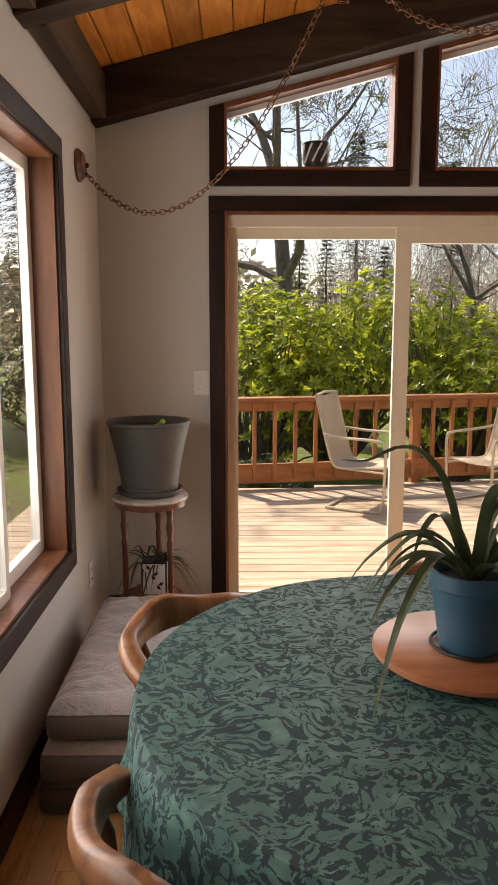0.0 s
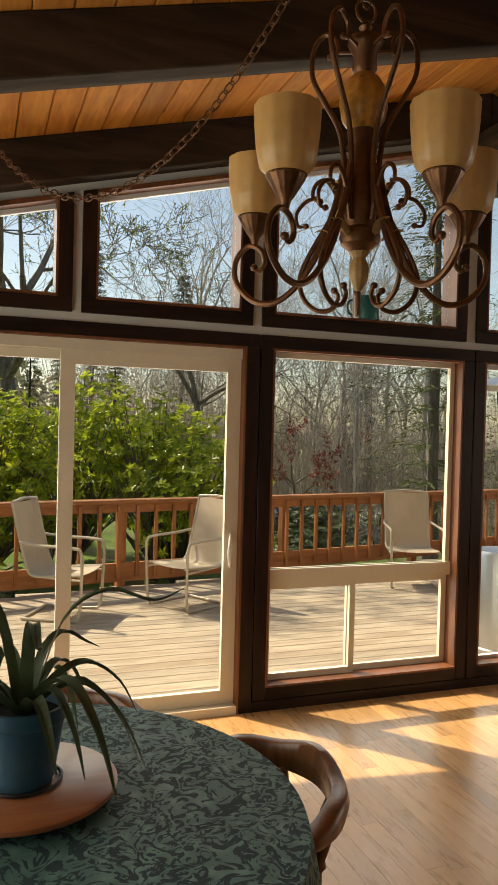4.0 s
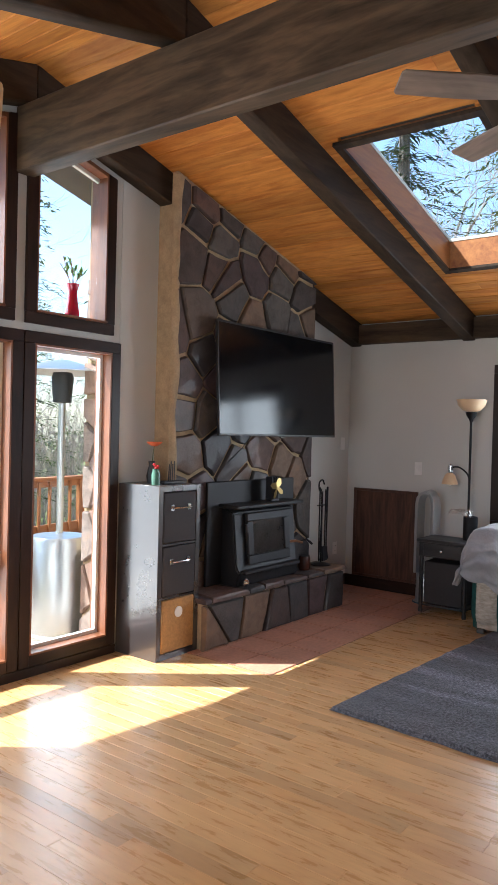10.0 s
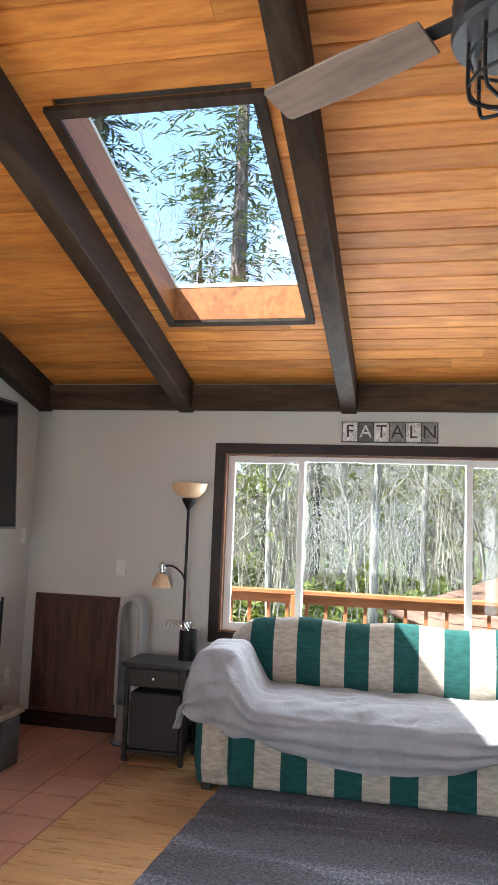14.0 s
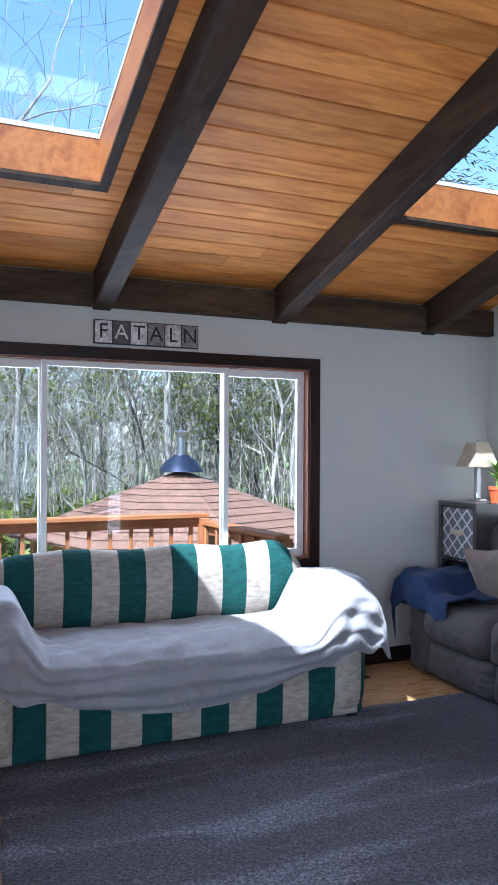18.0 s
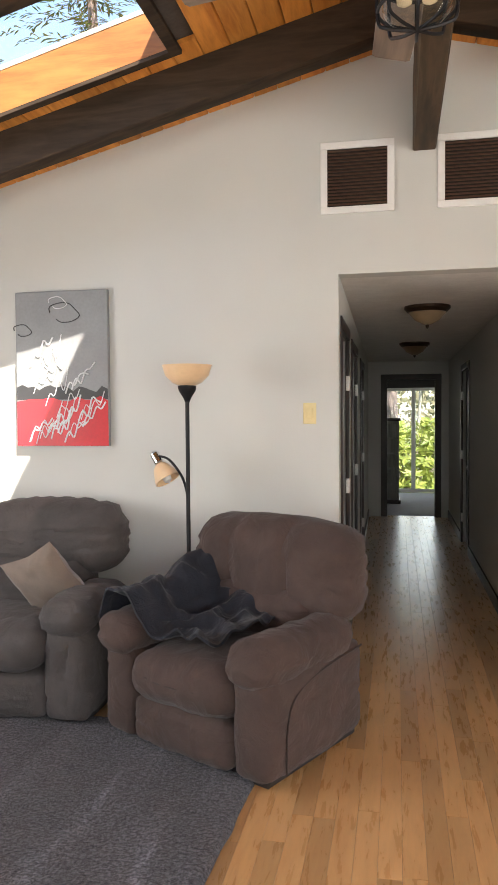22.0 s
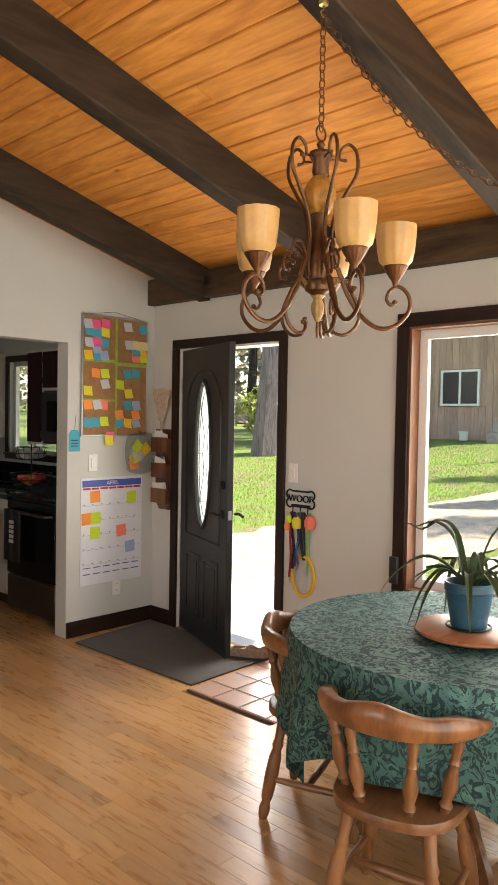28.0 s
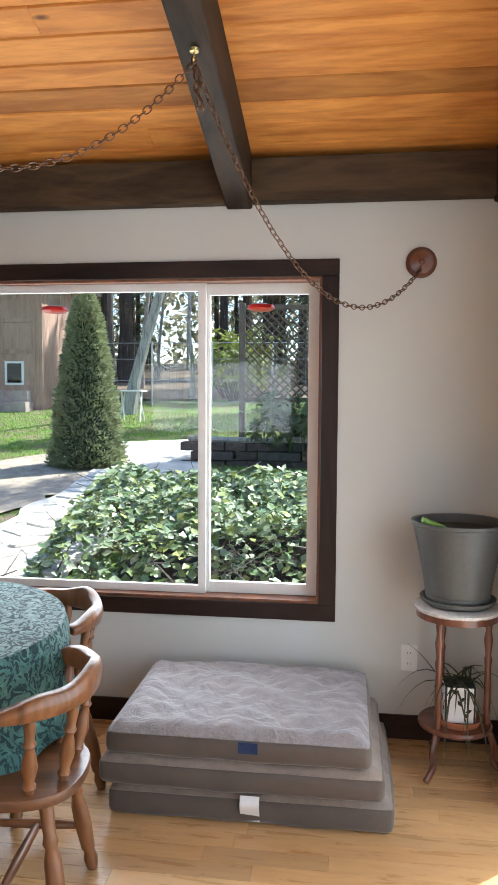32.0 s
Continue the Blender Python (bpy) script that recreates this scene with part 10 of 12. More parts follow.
RHODO = leaf_mat("rhododendron_leaf", [(0.16, 0.24, 0.03), (0.38, 0.46, 0.04), (0.56, 0.58, 0.07), (0.24, 0.34, 0.04)], 0.28, 0.62)
DARKBUSH = leaf_mat("dark_shrub_leaf", [(0.04, 0.065, 0.025), (0.10, 0.13, 0.045), (0.06, 0.09, 0.03)], 0.45, 0.2)
FIR = leaf_mat("fir_needles", [(0.035, 0.055, 0.03), (0.08, 0.11, 0.05), (0.05, 0.08, 0.04)], 0.6, 0.15)
PINEN = leaf_mat("pine_needles", [(0.06, 0.085, 0.03), (0.12, 0.15, 0.045), (0.085, 0.11, 0.035)], 0.6, 0.25)
SPRUCE = leaf_mat("spruce_needles", [(0.16, 0.20, 0.10), (0.30, 0.34, 0.19), (0.40, 0.42, 0.26), (0.21, 0.26, 0.13)], 0.6, 0.3)
IVY = leaf_mat("ivy_leaf", [(0.09, 0.16, 0.07), (0.22, 0.29, 0.16), (0.44, 0.49, 0.36), (0.14, 0.21, 0.09), (0.40, 0.44, 0.16)], 0.22, 0.10)
SPRING = leaf_mat("spring_shrub_leaf", [(0.16, 0.22, 0.04), (0.30, 0.34, 0.08), (0.22, 0.26, 0.06)], 0.5, 0.4)
REDBUD = leaf_mat("red_leaf", [(0.22, 0.03, 0.02), (0.35, 0.06, 0.03)], 0.6, 0.3)


def bark(name, c):
    m = bpy.data.materials.new(name)
    nt, b = nodes_of(m)
    v = coords(nt, "Object", (1, 1, 0.16))
    n = noise_tex(nt, v, 11, 6, 0.7, 0.8)
    fine = noise_tex(nt, coords(nt), 30, 4)
    col = ramp(nt, n, [(0.36, shade(c, 0.35)), (0.5, c), (0.68, shade(c, 1.45))])
    col = mix_col(nt, col, ramp(nt, fine, [(0.3, shade(c, 0.6)), (0.7, shade(c, 1.3))]), 0.3)
    nt.links.new(col, b.inputs["Base Color"])
    b.inputs["Roughness"].default_value = 0.95
    add_bump(nt, b, n, 1.0, 0.05)
    return m


BARK = bark("grey_brown_bark", (0.20, 0.165, 0.14))
BARKP = bark("pale_grey_bark", (0.42, 0.39, 0.35))
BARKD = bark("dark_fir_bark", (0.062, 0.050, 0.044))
BARKV = bark("ponderosa_bark", (0.22, 0.17, 0.16))


class Leaves:
    """Collects many small folded leaves into one mesh."""

    def __init__(self):
        self.v, self.f = [], []

    def leaf(self, p, d, n, length, width, fold=0.25):
        d = d.normalized()
        s = d.cross(n)
        if s.length < 1e-4:
            s = d.cross(Vector((0.3, 0.5, 0.8)))
        s.normalize()
        up = s.cross(d)
        k = len(self.v)
        m = p + d * (length * 0.5)
        self.v += [tuple(p), tuple(m + s * width / 2 + up * width * fold), tuple(p + d * length), tuple(m - s * width / 2 + up * width * fold)]
        self.f += [(k, k + 1, k + 2), (k, k + 2, k + 3)]

    def mesh(self, name, mat):
        me = bpy.data.meshes.new(name)
        me.from_pydata(self.v, [], self.f)
        me.materials.append(mat)
        return new(name, me)


def rvec(r):
    while True:
        v = Vector((r.uniform(-1, 1), r.uniform(-1, 1), r.uniform(-1, 1)))
        if 0.05 < v.length < 1:
            return v.normalized()


def trunk_mesh(h, r0, r1, lean, seed, n=8):
    r = random.Random(seed)
    pts = [(lean[0] * (k / 7) ** 1.2 + r.uniform(-0.02, 0.02) * h / 6, lean[1] * (k / 7) ** 1.2 + r.uniform(-0.02, 0.02) * h / 6, h * k / 7) for k in range(8)]
    radii = [r0 * (1.35 if k == 0 else 1.0) * (1 - k / 7) + r1 * k / 7 for k in range(8)]
    return tube(pts, r0, n, radii=radii), pts


def conifer(name, label, h, base, spread, seed, mat, bk, m, levels=34, arms=6, leafy=7, size=0.34, trunk_r=0.2, group=""):
    r = random.Random(seed)
    ob = thing(name, label, "tree", m, group)
    bm, pts = trunk_mesh(h, trunk_r, 0.02, (0, 0), seed)
    part("trunk", bm, bk, ob)
    lv = Leaves()
    for i in range(levels):
        t = i / (levels - 1)
        z = base + (h - base) * t
        reach = spread * (1 - t) ** 0.8 * r.uniform(0.75, 1.1) + 0.12
        for a in range(arms):
            ang = a * 2 * math.pi / arms + r.uniform(-0.5, 0.5) + i * 0.7
            d = Vector((math.cos(ang), math.sin(ang), 0))
            ln = reach * r.uniform(0.6, 1.15)
            for q in range(leafy * 3):
                u = (q + 0.6) / (leafy * 3)
                p = Vector((0, 0, z)) + d * ln * u + Vector((0, 0, -0.32 * ln * u * u + 0.1 * ln * u + r.uniform(-0.08, 0.08)))
                side = Vector((-d.y, d.x, 0)) * r.choice((-1, 1))
                way = d * 0.7 + side * r.uniform(0.3, 1.1) + Vector((0, 0, r.uniform(-0.5, 0.1)))
                lv.leaf(p, way, Vector((r.uniform(-0.3, 0.3), r.uniform(-0.3, 0.3), 1)), size * r.uniform(0.5, 1.0) * (1.15 - 0.4 * u), size * 0.15, 0.2)
    c = lv.mesh("crown", mat)
    c.parent = ob
    return ob


def limbs(bm, p, d, length, rad, depth, r, tips):
    """Grows a bare branching limb."""
    pts, radii = [p], [rad]
    n = 3 if depth > 1 else 2
    for k in range(n):
        d = (d + rvec(r) * 0.28 + Vector((0, 0, 0.06))).normalized()
        p = p + d * length / n
        pts.append(p)
        radii.append(max(0.006, rad * (1 - 0.5 * (k + 1) / n)))
    join_tube(bm, pts, radii, 6 if depth > 3 else 4 if depth > 1 else 3)
    if depth == 0:
        tips.append((p, d))
        return
    for k in range(r.choice((2, 3)) if depth > 1 else 3):
        q = pts[r.randint(max(1, n - 1), n)]
        dd = (d + rvec(r) * 0.85 + Vector((0, 0, 0.08))).normalized()
        limbs(bm, q, dd, length * r.uniform(0.6, 0.85), radii[-1] * 0.8, depth - 1, r, tips)


def join_tube(acc, pts, radii, n):
    """Adds a round tapering bar to lists of points and faces."""
    vs, fs = acc
    k0 = len(vs)
    for i, p in enumerate(pts):
        d = (pts[min(i + 1, len(pts) - 1)] - pts[max(i - 1, 0)]).normalized()
        s = d.cross(Vector((0.31, 0.17, 0.9)))
        s.normalize()
        t = s.cross(d)
        for k in range(n):
            a = 2 * math.pi * k / n
            vs.append(tuple(p + (s * math.cos(a) + t * math.sin(a)) * radii[i]))
    for i in range(len(pts) - 1):
        for k in range(n):
            a, b = k0 + i * n + k, k0 + i * n + (k + 1) % n
            fs.append((a, b, b + n, a + n))


def bare_tree(name, label, m, seed, h=6.0, rad=0.16, depth=5, bk=None, leaves=None, size=0.1, group="", first=0.45, spread=1.0):
    r = random.Random(seed)
    ob = thing(name, label, "tree", m, group)
    acc, tips = ([], []), []
    p0 = Vector((0, 0, -0.3))
    trunk = [p0 + Vector((r.uniform(-0.04, 0.04) * k * h / 6, r.uniform(-0.04, 0.04) * k * h / 6, (h * first + 0.3) * k / 4)) for k in range(5)]
    tr = ([], [])
    join_tube(tr, trunk, [rad * (1.3 if k == 0 else 1 - 0.09 * k) for k in range(5)], 10)
    me = bpy.data.meshes.new("trunk")
    me.from_pydata(tr[0], [], tr[1])
    me.materials.append(bk or BARK)
    t_ob = new("trunk", me)
    t_ob.parent = ob
    for k in range(4):
        a = k * 1.7 + r.uniform(-0.4, 0.4)
        limbs(acc, trunk[-1 - (k % 2)], Vector((math.cos(a) * spread, math.sin(a) * spread, 0.9)).normalized(), h * 0.24, rad * 0.5, depth - 1, r, tips)
    limbs(acc, trunk[-1], Vector((0, 0, 1)), h * 0.25, rad * 0.6, depth - 1, r, tips)
    me = bpy.data.meshes.new("limbs")
    me.from_pydata(acc[0], [], acc[1])
    me.materials.append(bk or BARK)
    l_ob = new("limbs", me)
    l_ob.parent = ob
    if leaves:
        lv = Leaves()
        for p, d in tips:
            for k in range(5):
                lv.leaf(p - d * r.uniform(0, 0.4), rvec(r), Vector((0, 0, 1)), size * r.uniform(0.7, 1.4), size * 0.5)
        c = lv.mesh("crown", leaves)
        c.parent = ob
    return ob


def bush(name, label, m, seed, rx, ry, h, mat, rosettes=420, per=7, leaf=0.13, wide=0.4, category="shrub", group="", low=0.1):
    """A shrub: stems and rosettes of leaves over an uneven dome."""
    r = random.Random(seed)
    ob = thing(name, label, category, m, group)
    lv, st = Leaves(), ([], [])
    lobes = [(r.uniform(-0.6, 0.6) * rx, r.uniform(-0.6, 0.6) * ry, h * (0.36, 0.52, 0.66, 0.44, 0.60, 0.34, 0.56)[q], r.uniform(0.48, 0.64)) for q in range(7)]
    for k in range(rosettes):
        lx, ly, lz, ls = lobes[k % 7]
        d = rvec(r)
        if d.z < -0.35:
            d.z = -d.z
        q = r.uniform(0.72, 1.03) if k % 4 else r.uniform(0.3, 0.7)
        c = Vector((lx + d.x * rx * ls * q, ly + d.y * ry * ls * q, max(low, lz + d.z * h * 0.42 * q)))
        if k % 5 == 0:
            a = Vector((lx * 0.25, ly * 0.25, 0))
            mid = a.lerp(c, 0.5) + Vector((0, 0, 0.1))
            join_tube(st, [a, mid, c], [0.022, 0.014, 0.005], 4)
        n = (d + Vector((0, 0, 0.55)) + rvec(r) * 0.6).normalized()
        ref = n.cross(rvec(r))
        ref.normalize()
        oth = n.cross(ref)
        for j in range(per):
            a = 2 * math.pi * j / per + r.uniform(-0.25, 0.25)
            way = (ref * math.cos(a) + oth * math.sin(a)) + n * r.uniform(-0.15, 0.55)
            lv.leaf(c, way, n, leaf * r.uniform(0.7, 1.25), leaf * wide, 0.18)
    me = bpy.data.meshes.new("woody_growth")
    me.from_pydata(st[0], [], st[1])
    me.materials.append(BARK)
    s_ob = new("woody_growth", me)
    s_ob.parent = ob
    c = lv.mesh("foliage", mat)
    c.parent = ob
    return ob


# one ground sheet, rising to the west, falling to the east
def ground_z(x, y):
    west = -0.30 + 0.09 * min(40.0, max(0.0, -x - 0.6))
    east = -0.9 - 0.14 * min(12.0, max(0.0, x - 9.0))
    east -= 0.075 * min(30.0, max(0.0, y - 13.0)) * smooth01((x - 4.5) / 4)
    k = smooth01((0.4 - x) / 1.6) * (1 - 0.6 * smooth01((y - 7) / 8))
    z = east + (west - east) * k
    return z + 0.05 * noise.noise(Vector((x * 0.25, y * 0.25, 0.3))) * smooth01((abs(x - 3.8) - 4.5) / 2)


def lawn_mat():
    m = bpy.data.materials.new("lawn")
    nt, b = nodes_of(m)
    v = coords(nt, "world")
    big = noise_tex(nt, v, 0.35, 4, 0.6, 0.5)
    mid = noise_tex(nt, v, 2.2, 5, 0.7)
    fine = noise_tex(nt, v, 38, 4, 0.7)
    grass = ramp(nt, fine, [(0.3, (0.08, 0.15, 0.02)), (0.7, (0.22, 0.36, 0.05))])
    earth = ramp(nt, fine, [(0.3, (0.14, 0.10, 0.06)), (0.7, (0.34, 0.26, 0.17))])
    mask = ramp(nt, mid, [(0.46, (0, 0, 0)), (0.60, (1, 1, 1))])
    far = ramp(nt, big, [(0.32, (0.1, 0.1, 0.1)), (0.58, (1, 1, 1))])
    col = mix_col(nt, grass, earth, mix_col(nt, mask, far, 0.5, "MULTIPLY"))
    nt.links.new(col, b.inputs["Base Color"])
    b.inputs["Roughness"].default_value = 0.95
    add_bump(nt, b, fine, 1.0, 0.06)
    return m


LAWN = lawn_mat()


def ticks():
    out = [-220.0, -140.0, -90.0, -60.0, -42.0]
    out += [-34 + 0.8 * k for k in range(86)]
    return out + [42.0, 60.0, 90.0, 140.0, 220.0]


gs = ticks()
gv = [(x, y, ground_z(x, y)) for x in gs for y in gs]
gn = len(gs)
gf = [(i * gn + j, (i + 1) * gn + j, (i + 1) * gn + j + 1, i * gn + j + 1) for i in range(gn - 1) for j in range(gn - 1)]
me = bpy.data.meshes.new("ground")
me.from_pydata(gv, [], gf)
me.materials.append(LAWN)
tagged(new("ground", me), "rough green lawn with bare earth and straw patches", "ground", kind="structure")
built("foundation", boxes((-T, XR + T, -0.2, YG + T, -1.3, -0.161), (-T, 5.4, -10.7, -0.2, -1.3, -0.161)), plain("grey_concrete", (0.30, 0.29, 0.28), 0.9), "grey concrete foundation under the house", "foundation")
built("wall_rear_outside", boxes((5.5, XR + T, -8.0, -7.9, -0.2, 2.5), (XR, XR + T, -7.9, -T, -0.2, 2.55), (-T, 1.7, -8.0, -7.9, -0.2, 2.5), (-T, 0.0, -7.9, KY - 0.13, -0.2, 2.55)), WALL, "plain outer walls closing the rear rooms", "wall")

# grass blades close to the west window and on the lawn
lv = Leaves()
rr = random.Random(77)
GRASSB = leaf_mat("grass_blade", [(0.12, 0.20, 0.03), (0.24, 0.36, 0.06), (0.34, 0.42, 0.12)], 0.6, 0.35)
for k in range(60000):
    x, y = (rr.uniform(-15.5, -4.0), rr.uniform(-9, 5)) if k % 6 else (rr.uniform(-1, 14), rr.uniform(10, 22))
    if x > -6.5 and y > -0.9:
        continue
    lv.leaf(Vector((x, y, ground_z(x, y) - 0.01)), Vector((rr.uniform(-0.7, 0.7), rr.uniform(-0.7, 0.7), 0.8)), Vector((rr.uniform(-1, 1), rr.uniform(-1, 1), 0.2)), rr.uniform(0.035, 0.075), 0.012, 0.1)
g = lv.mesh("grass", GRASSB)
tagged(g, "short green lawn grass beyond the windows", "grass", kind="stuff")


def draped(name, line, width, mat, label, lift, category, seed=0):
    """A strip laid over the ground along a line."""
    pts = curve_pts([(x, y, 0) for x, y in line], 8)
    r = random.Random(seed)
    bm = bmesh.new()
    rows = []
    for i, p in enumerate(pts):
        d = (pts[min(i + 1, len(pts) - 1)] - pts[max(i - 1, 0)]).normalized()
        s = Vector((-d.y, d.x, 0))
        w0, w1 = width * r.uniform(0.85, 1.15) / 2, width * r.uniform(0.85, 1.15) / 2
        rows.append([bm.verts.new((q.x, q.y, ground_z(q.x, q.y) + lift)) for q in (p + s * (-w0 + (w0 + w1) * k / 6) for k in range(7))])
    for a, b in zip(rows, rows[1:]):
        for k in range(6):
            bm.faces.new((a[k], a[k + 1], b[k + 1], b[k]))
    bmesh.ops.recalc_face_normals(bm, faces=bm.faces)
    return built(name, bm, mat, label, category)


SAND = plain("pale_crushed_stone", (0.68, 0.63, 0.55), 0.95, var=0.3, scale=3, bump=0.8, fine=50, source="world")
MULCH = plain("dry_leaf_mulch", (0.40, 0.33, 0.255), 0.95, var=0.6, scale=6, bump=1.0, fine=45, source="world")
draped("mulch_bed", [(-1.2, -2.5), (-3.4, -1.2), (-5.2, -0.6), (-7.6, 0.2), (-9.0, 1.6)], 2.6, MULCH, "dry leaf-littered bed beside the path", 0.03, "mulch", 3)
path_ob = draped("path", [(-0.1, 0.7), (-1.6, 0.9), (-3.2, 1.5), (-5.2, 1.6), (-7.2, 1.9), (-10.5, 1.2)], 1.5, SAND, "pale crushed stone path leading from the door", 0.055, "path", 5)
STONEP = stone_mat("pale_path_stone", [(0.66, 0.62, 0.56), (0.72, 0.68, 0.62), (0.58, 0.54, 0.49)], 0.9, 0)
cells = stone_cells(-7.4, -1.8, 0.95, 2.25, 60, 9, 0.03)
stones(path_ob, cells, lambda u, v, w: Vector((u, v + 0.1 * math.sin(u), ground_z(u, v) + 0.045 + w)), 0.035, 9, STONEP, "path_stone")

single("door_patio", prism(round_rect(-2.6, -T - 0.03, -0.7, 2.05, (0.02, 0.3, 0.3, 0.02)), -0.35, -0.09, 0.01, 2), plain("pale_concrete_slab", (0.66, 0.63, 0.58), 0.9, var=0.2, scale=3, bump=0.2, source="world"), "pale concrete slab outside the entry door", "patio")

# north and east deck
DECKW = wood("weathered_deck_wood", (0.36, 0.27, 0.19), (0.58, 0.48, 0.36), "x", 0.75, ring=6, vary=0.3, bump=0.25)
RAILW = wood("redwood_stained_rail", (0.30, 0.10, 0.032), (0.50, 0.20, 0.07), "x", 0.6, vary=0.2, bump=0.15)
RAILZ = wood("redwood_stained_post", (0.30, 0.10, 0.032), (0.50, 0.20, 0.07), "z", 0.6, vary=0.2, bump=0.15)
deck = thing("deck", "weathered wooden deck of wide boards along the house", "deck", kind="structure")


def rail_y(x):
    return 8.80 + 0.17 * (x - 0.5)


k = 0
y = YG + T + 0.004
while y < 10.4:
    x0, x1 = -1.2, 10.35
    if y > 8.75:
        x0 = 0.5 + (y - 8.75) / 0.17
    if x1 - x0 > 0.3:
        part("deck_board", box(x0, x1, y, y + 0.134, -0.14, -0.10, 0.004), DECKW, deck, smooth=False)
    y += 0.141
    k += 1
x = XR + T + 0.02
while x < 10.3:
    part("deck_board", box(x, x + 0.134, 1.2, YG + T, -0.14, -0.10, 0.004), DECKW, deck, smooth=False)
    x += 0.141
# dark bark-coloured block stands in for the shade below the boards
part("skirt", box(-1.2, 10.3, YG + T, 8.7, -0.85, -0.141), BARKD, deck, "solid dark block standing for the shade under the deck")


def railing(p, q, label, cap=0.84, step=0.20, posts=2.2):
    """A rail with posts, balusters, a broad cap and a wide bottom board."""
    p, q = Vector(p), Vector(q)
    d = q - p
    ln = d.length
    ob = thing("deck_railing", label, "railing", pose(p.x, p.y, -0.10, 0, 0, math.degrees(math.atan2(d.y, d.x))), kind="structure")
    c = cap + 0.10
    part("cap", box(-0.05, ln + 0.05, -0.075, 0.075, c - 0.04, c, 0.005), RAILW, ob)
    part("top_rail", box(0, ln, -0.02, 0.02, c - 0.135, c - 0.041, 0.003), RAILW, ob)
    part("bottom_board", box(0, ln, -0.02, 0.02, 0.06, 0.25, 0.003), RAILW, ob)
    n = max(1, round(ln / posts))
    for k in range(n + 1):
        x = ln * k / n
        part("post", box(x - 0.045, x + 0.045, 0.021, 0.111, -0.5, c - 0.041, 0.004), RAILZ, ob)
    m = int(ln / step)
    for k in range(m):
        x = (k + 0.5) * ln / m
        part("baluster", box(x - 0.018, x + 0.018, -0.056, -0.021, 0.10, c - 0.06, 0.002), RAILZ, ob)
    return ob


railing((0.5, rail_y(0.5), 0), (10.3, rail_y(10.3), 0), "reddish stained wooden deck railing with broad cap", 0.80)
railing((10.25, 1.43, 0), (10.25, rail_y(10.3) - 0.1, 0), "reddish stained wooden deck railing on the east side", 0.87)
railing((10.25, 1.40, 0), (8.9, 1.20, 0), "short return of the stained deck railing", 0.80)

# sling chairs
SLING = fabric("beige_sling_mesh", (0.62, 0.50, 0.36), scale=4, weave=300, bump=0.3, sheen=0.1)
FRAMEC = plain("champagne_metal_frame", (0.55, 0.48, 0.38), 0.4, metal=0.3, var=0.1)


def sling_chair(m):
    ob = thing("sling_chair", "beige mesh sling patio chair on a cantilever frame", "patio chair", m, "deck chairs")
    prof = [(0.22, 0.40), (0.0, 0.385), (-0.18, 0.375), (-0.25, 0.41), (-0.30, 0.55), (-0.36, 0.78), (-0.41, 0.985)]
    line = curve_pts([(x, 0, z) for x, z in prof], 5)
    n = len(line) - 1
    part("sling", surface(lambda u, v: tuple(line[round(u * n)] + Vector((0, (v - 0.5) * 0.46, -0.012 * math.sin(v * math.pi)))), n, 4, 0.004), SLING, ob)
    for s in (-1, 1):
        part("side_rail", tube([p + Vector((0, s * 0.24, 0)) for p in line], 0.013, 8), FRAMEC, ob)
        part("arm", tube(curve_pts([(-0.33, s * 0.255, 0.66), (-0.15, s * 0.28, 0.64), (0.14, s * 0.28, 0.63), (0.22, s * 0.28, 0.58), (0.22, s * 0.27, 0.30), (0.20, s * 0.26, 0.05), (0.12, s * 0.25, 0.015), (-0.15, s * 0.25, 0.015), (-0.30, s * 0.25, 0.015)], 5), 0.013, 8), FRAMEC, ob)
        part("support", tube([(0.215, s * 0.265, 0.36), (-0.10, s * 0.245, 0.37)], 0.010, 8), FRAMEC, ob)
    part("head_bar", tube([(-0.41, -0.24, 0.985), (-0.425, 0, 1.0), (-0.41, 0.24, 0.985)], 0.013, 8), FRAMEC, ob)
    part("base_bar", tube([(-0.30, -0.25, 0.015), (-0.30, 0.25, 0.015)], 0.013, 8), FRAMEC, ob)
    return ob


ch = sling_chair(pose(1.80, 8.12, -0.10, 0, 0, -28))
copy_thing(ch, pose(2.86, 8.20, -0.10, 0, 0, 208))
copy_thing(ch, pose(5.50, 8.50, -0.10, 0, 0, 250))

# patio heater
ht = thing("patio_heater", "stainless steel mushroom patio heater on the deck", "patio heater", pose(4.87, 6.27, -0.10))
part("base", lathe([(0, 0), (0.23, 0), (0.23, 0.03), (0.215, 0.04), (0.215, 0.74), (0.20, 0.77), (0.04, 0.79), (0, 0.79)], 32), STEEL, ht)
part("pole", tube([(0, 0, 0.78), (0, 0, 1.80)], 0.028, 14), STEEL, ht)
part("burner", lathe([(0, 1.78), (0.07, 1.79), (0.085, 1.98), (0.07, 2.02), (0, 2.02)], 24), BLACK, ht)
part("reflector", lathe([(0, 2.12), (0.05, 2.115), (0.30, 2.05), (0.40, 2.02), (0.40, 2.015), (0.05, 2.095), (0, 2.10)], 36), STEEL, ht)

# stone chimney outside
oc = thing("outdoor_chimney", "fieldstone chimney breast outside the glass wall", "chimney", kind="structure")
part("core", box(4.90, 6.95, YG + T + 0.002, 6.02, -0.9, 4.6), MORTAR, oc)
stones(oc, stone_cells(YG + T + 0.01, 6.0, -0.1, 2.6, 26, 31), lambda u, v, w: Vector((4.90 - w, u, v)), 0.05, 31, STONE_OUT)

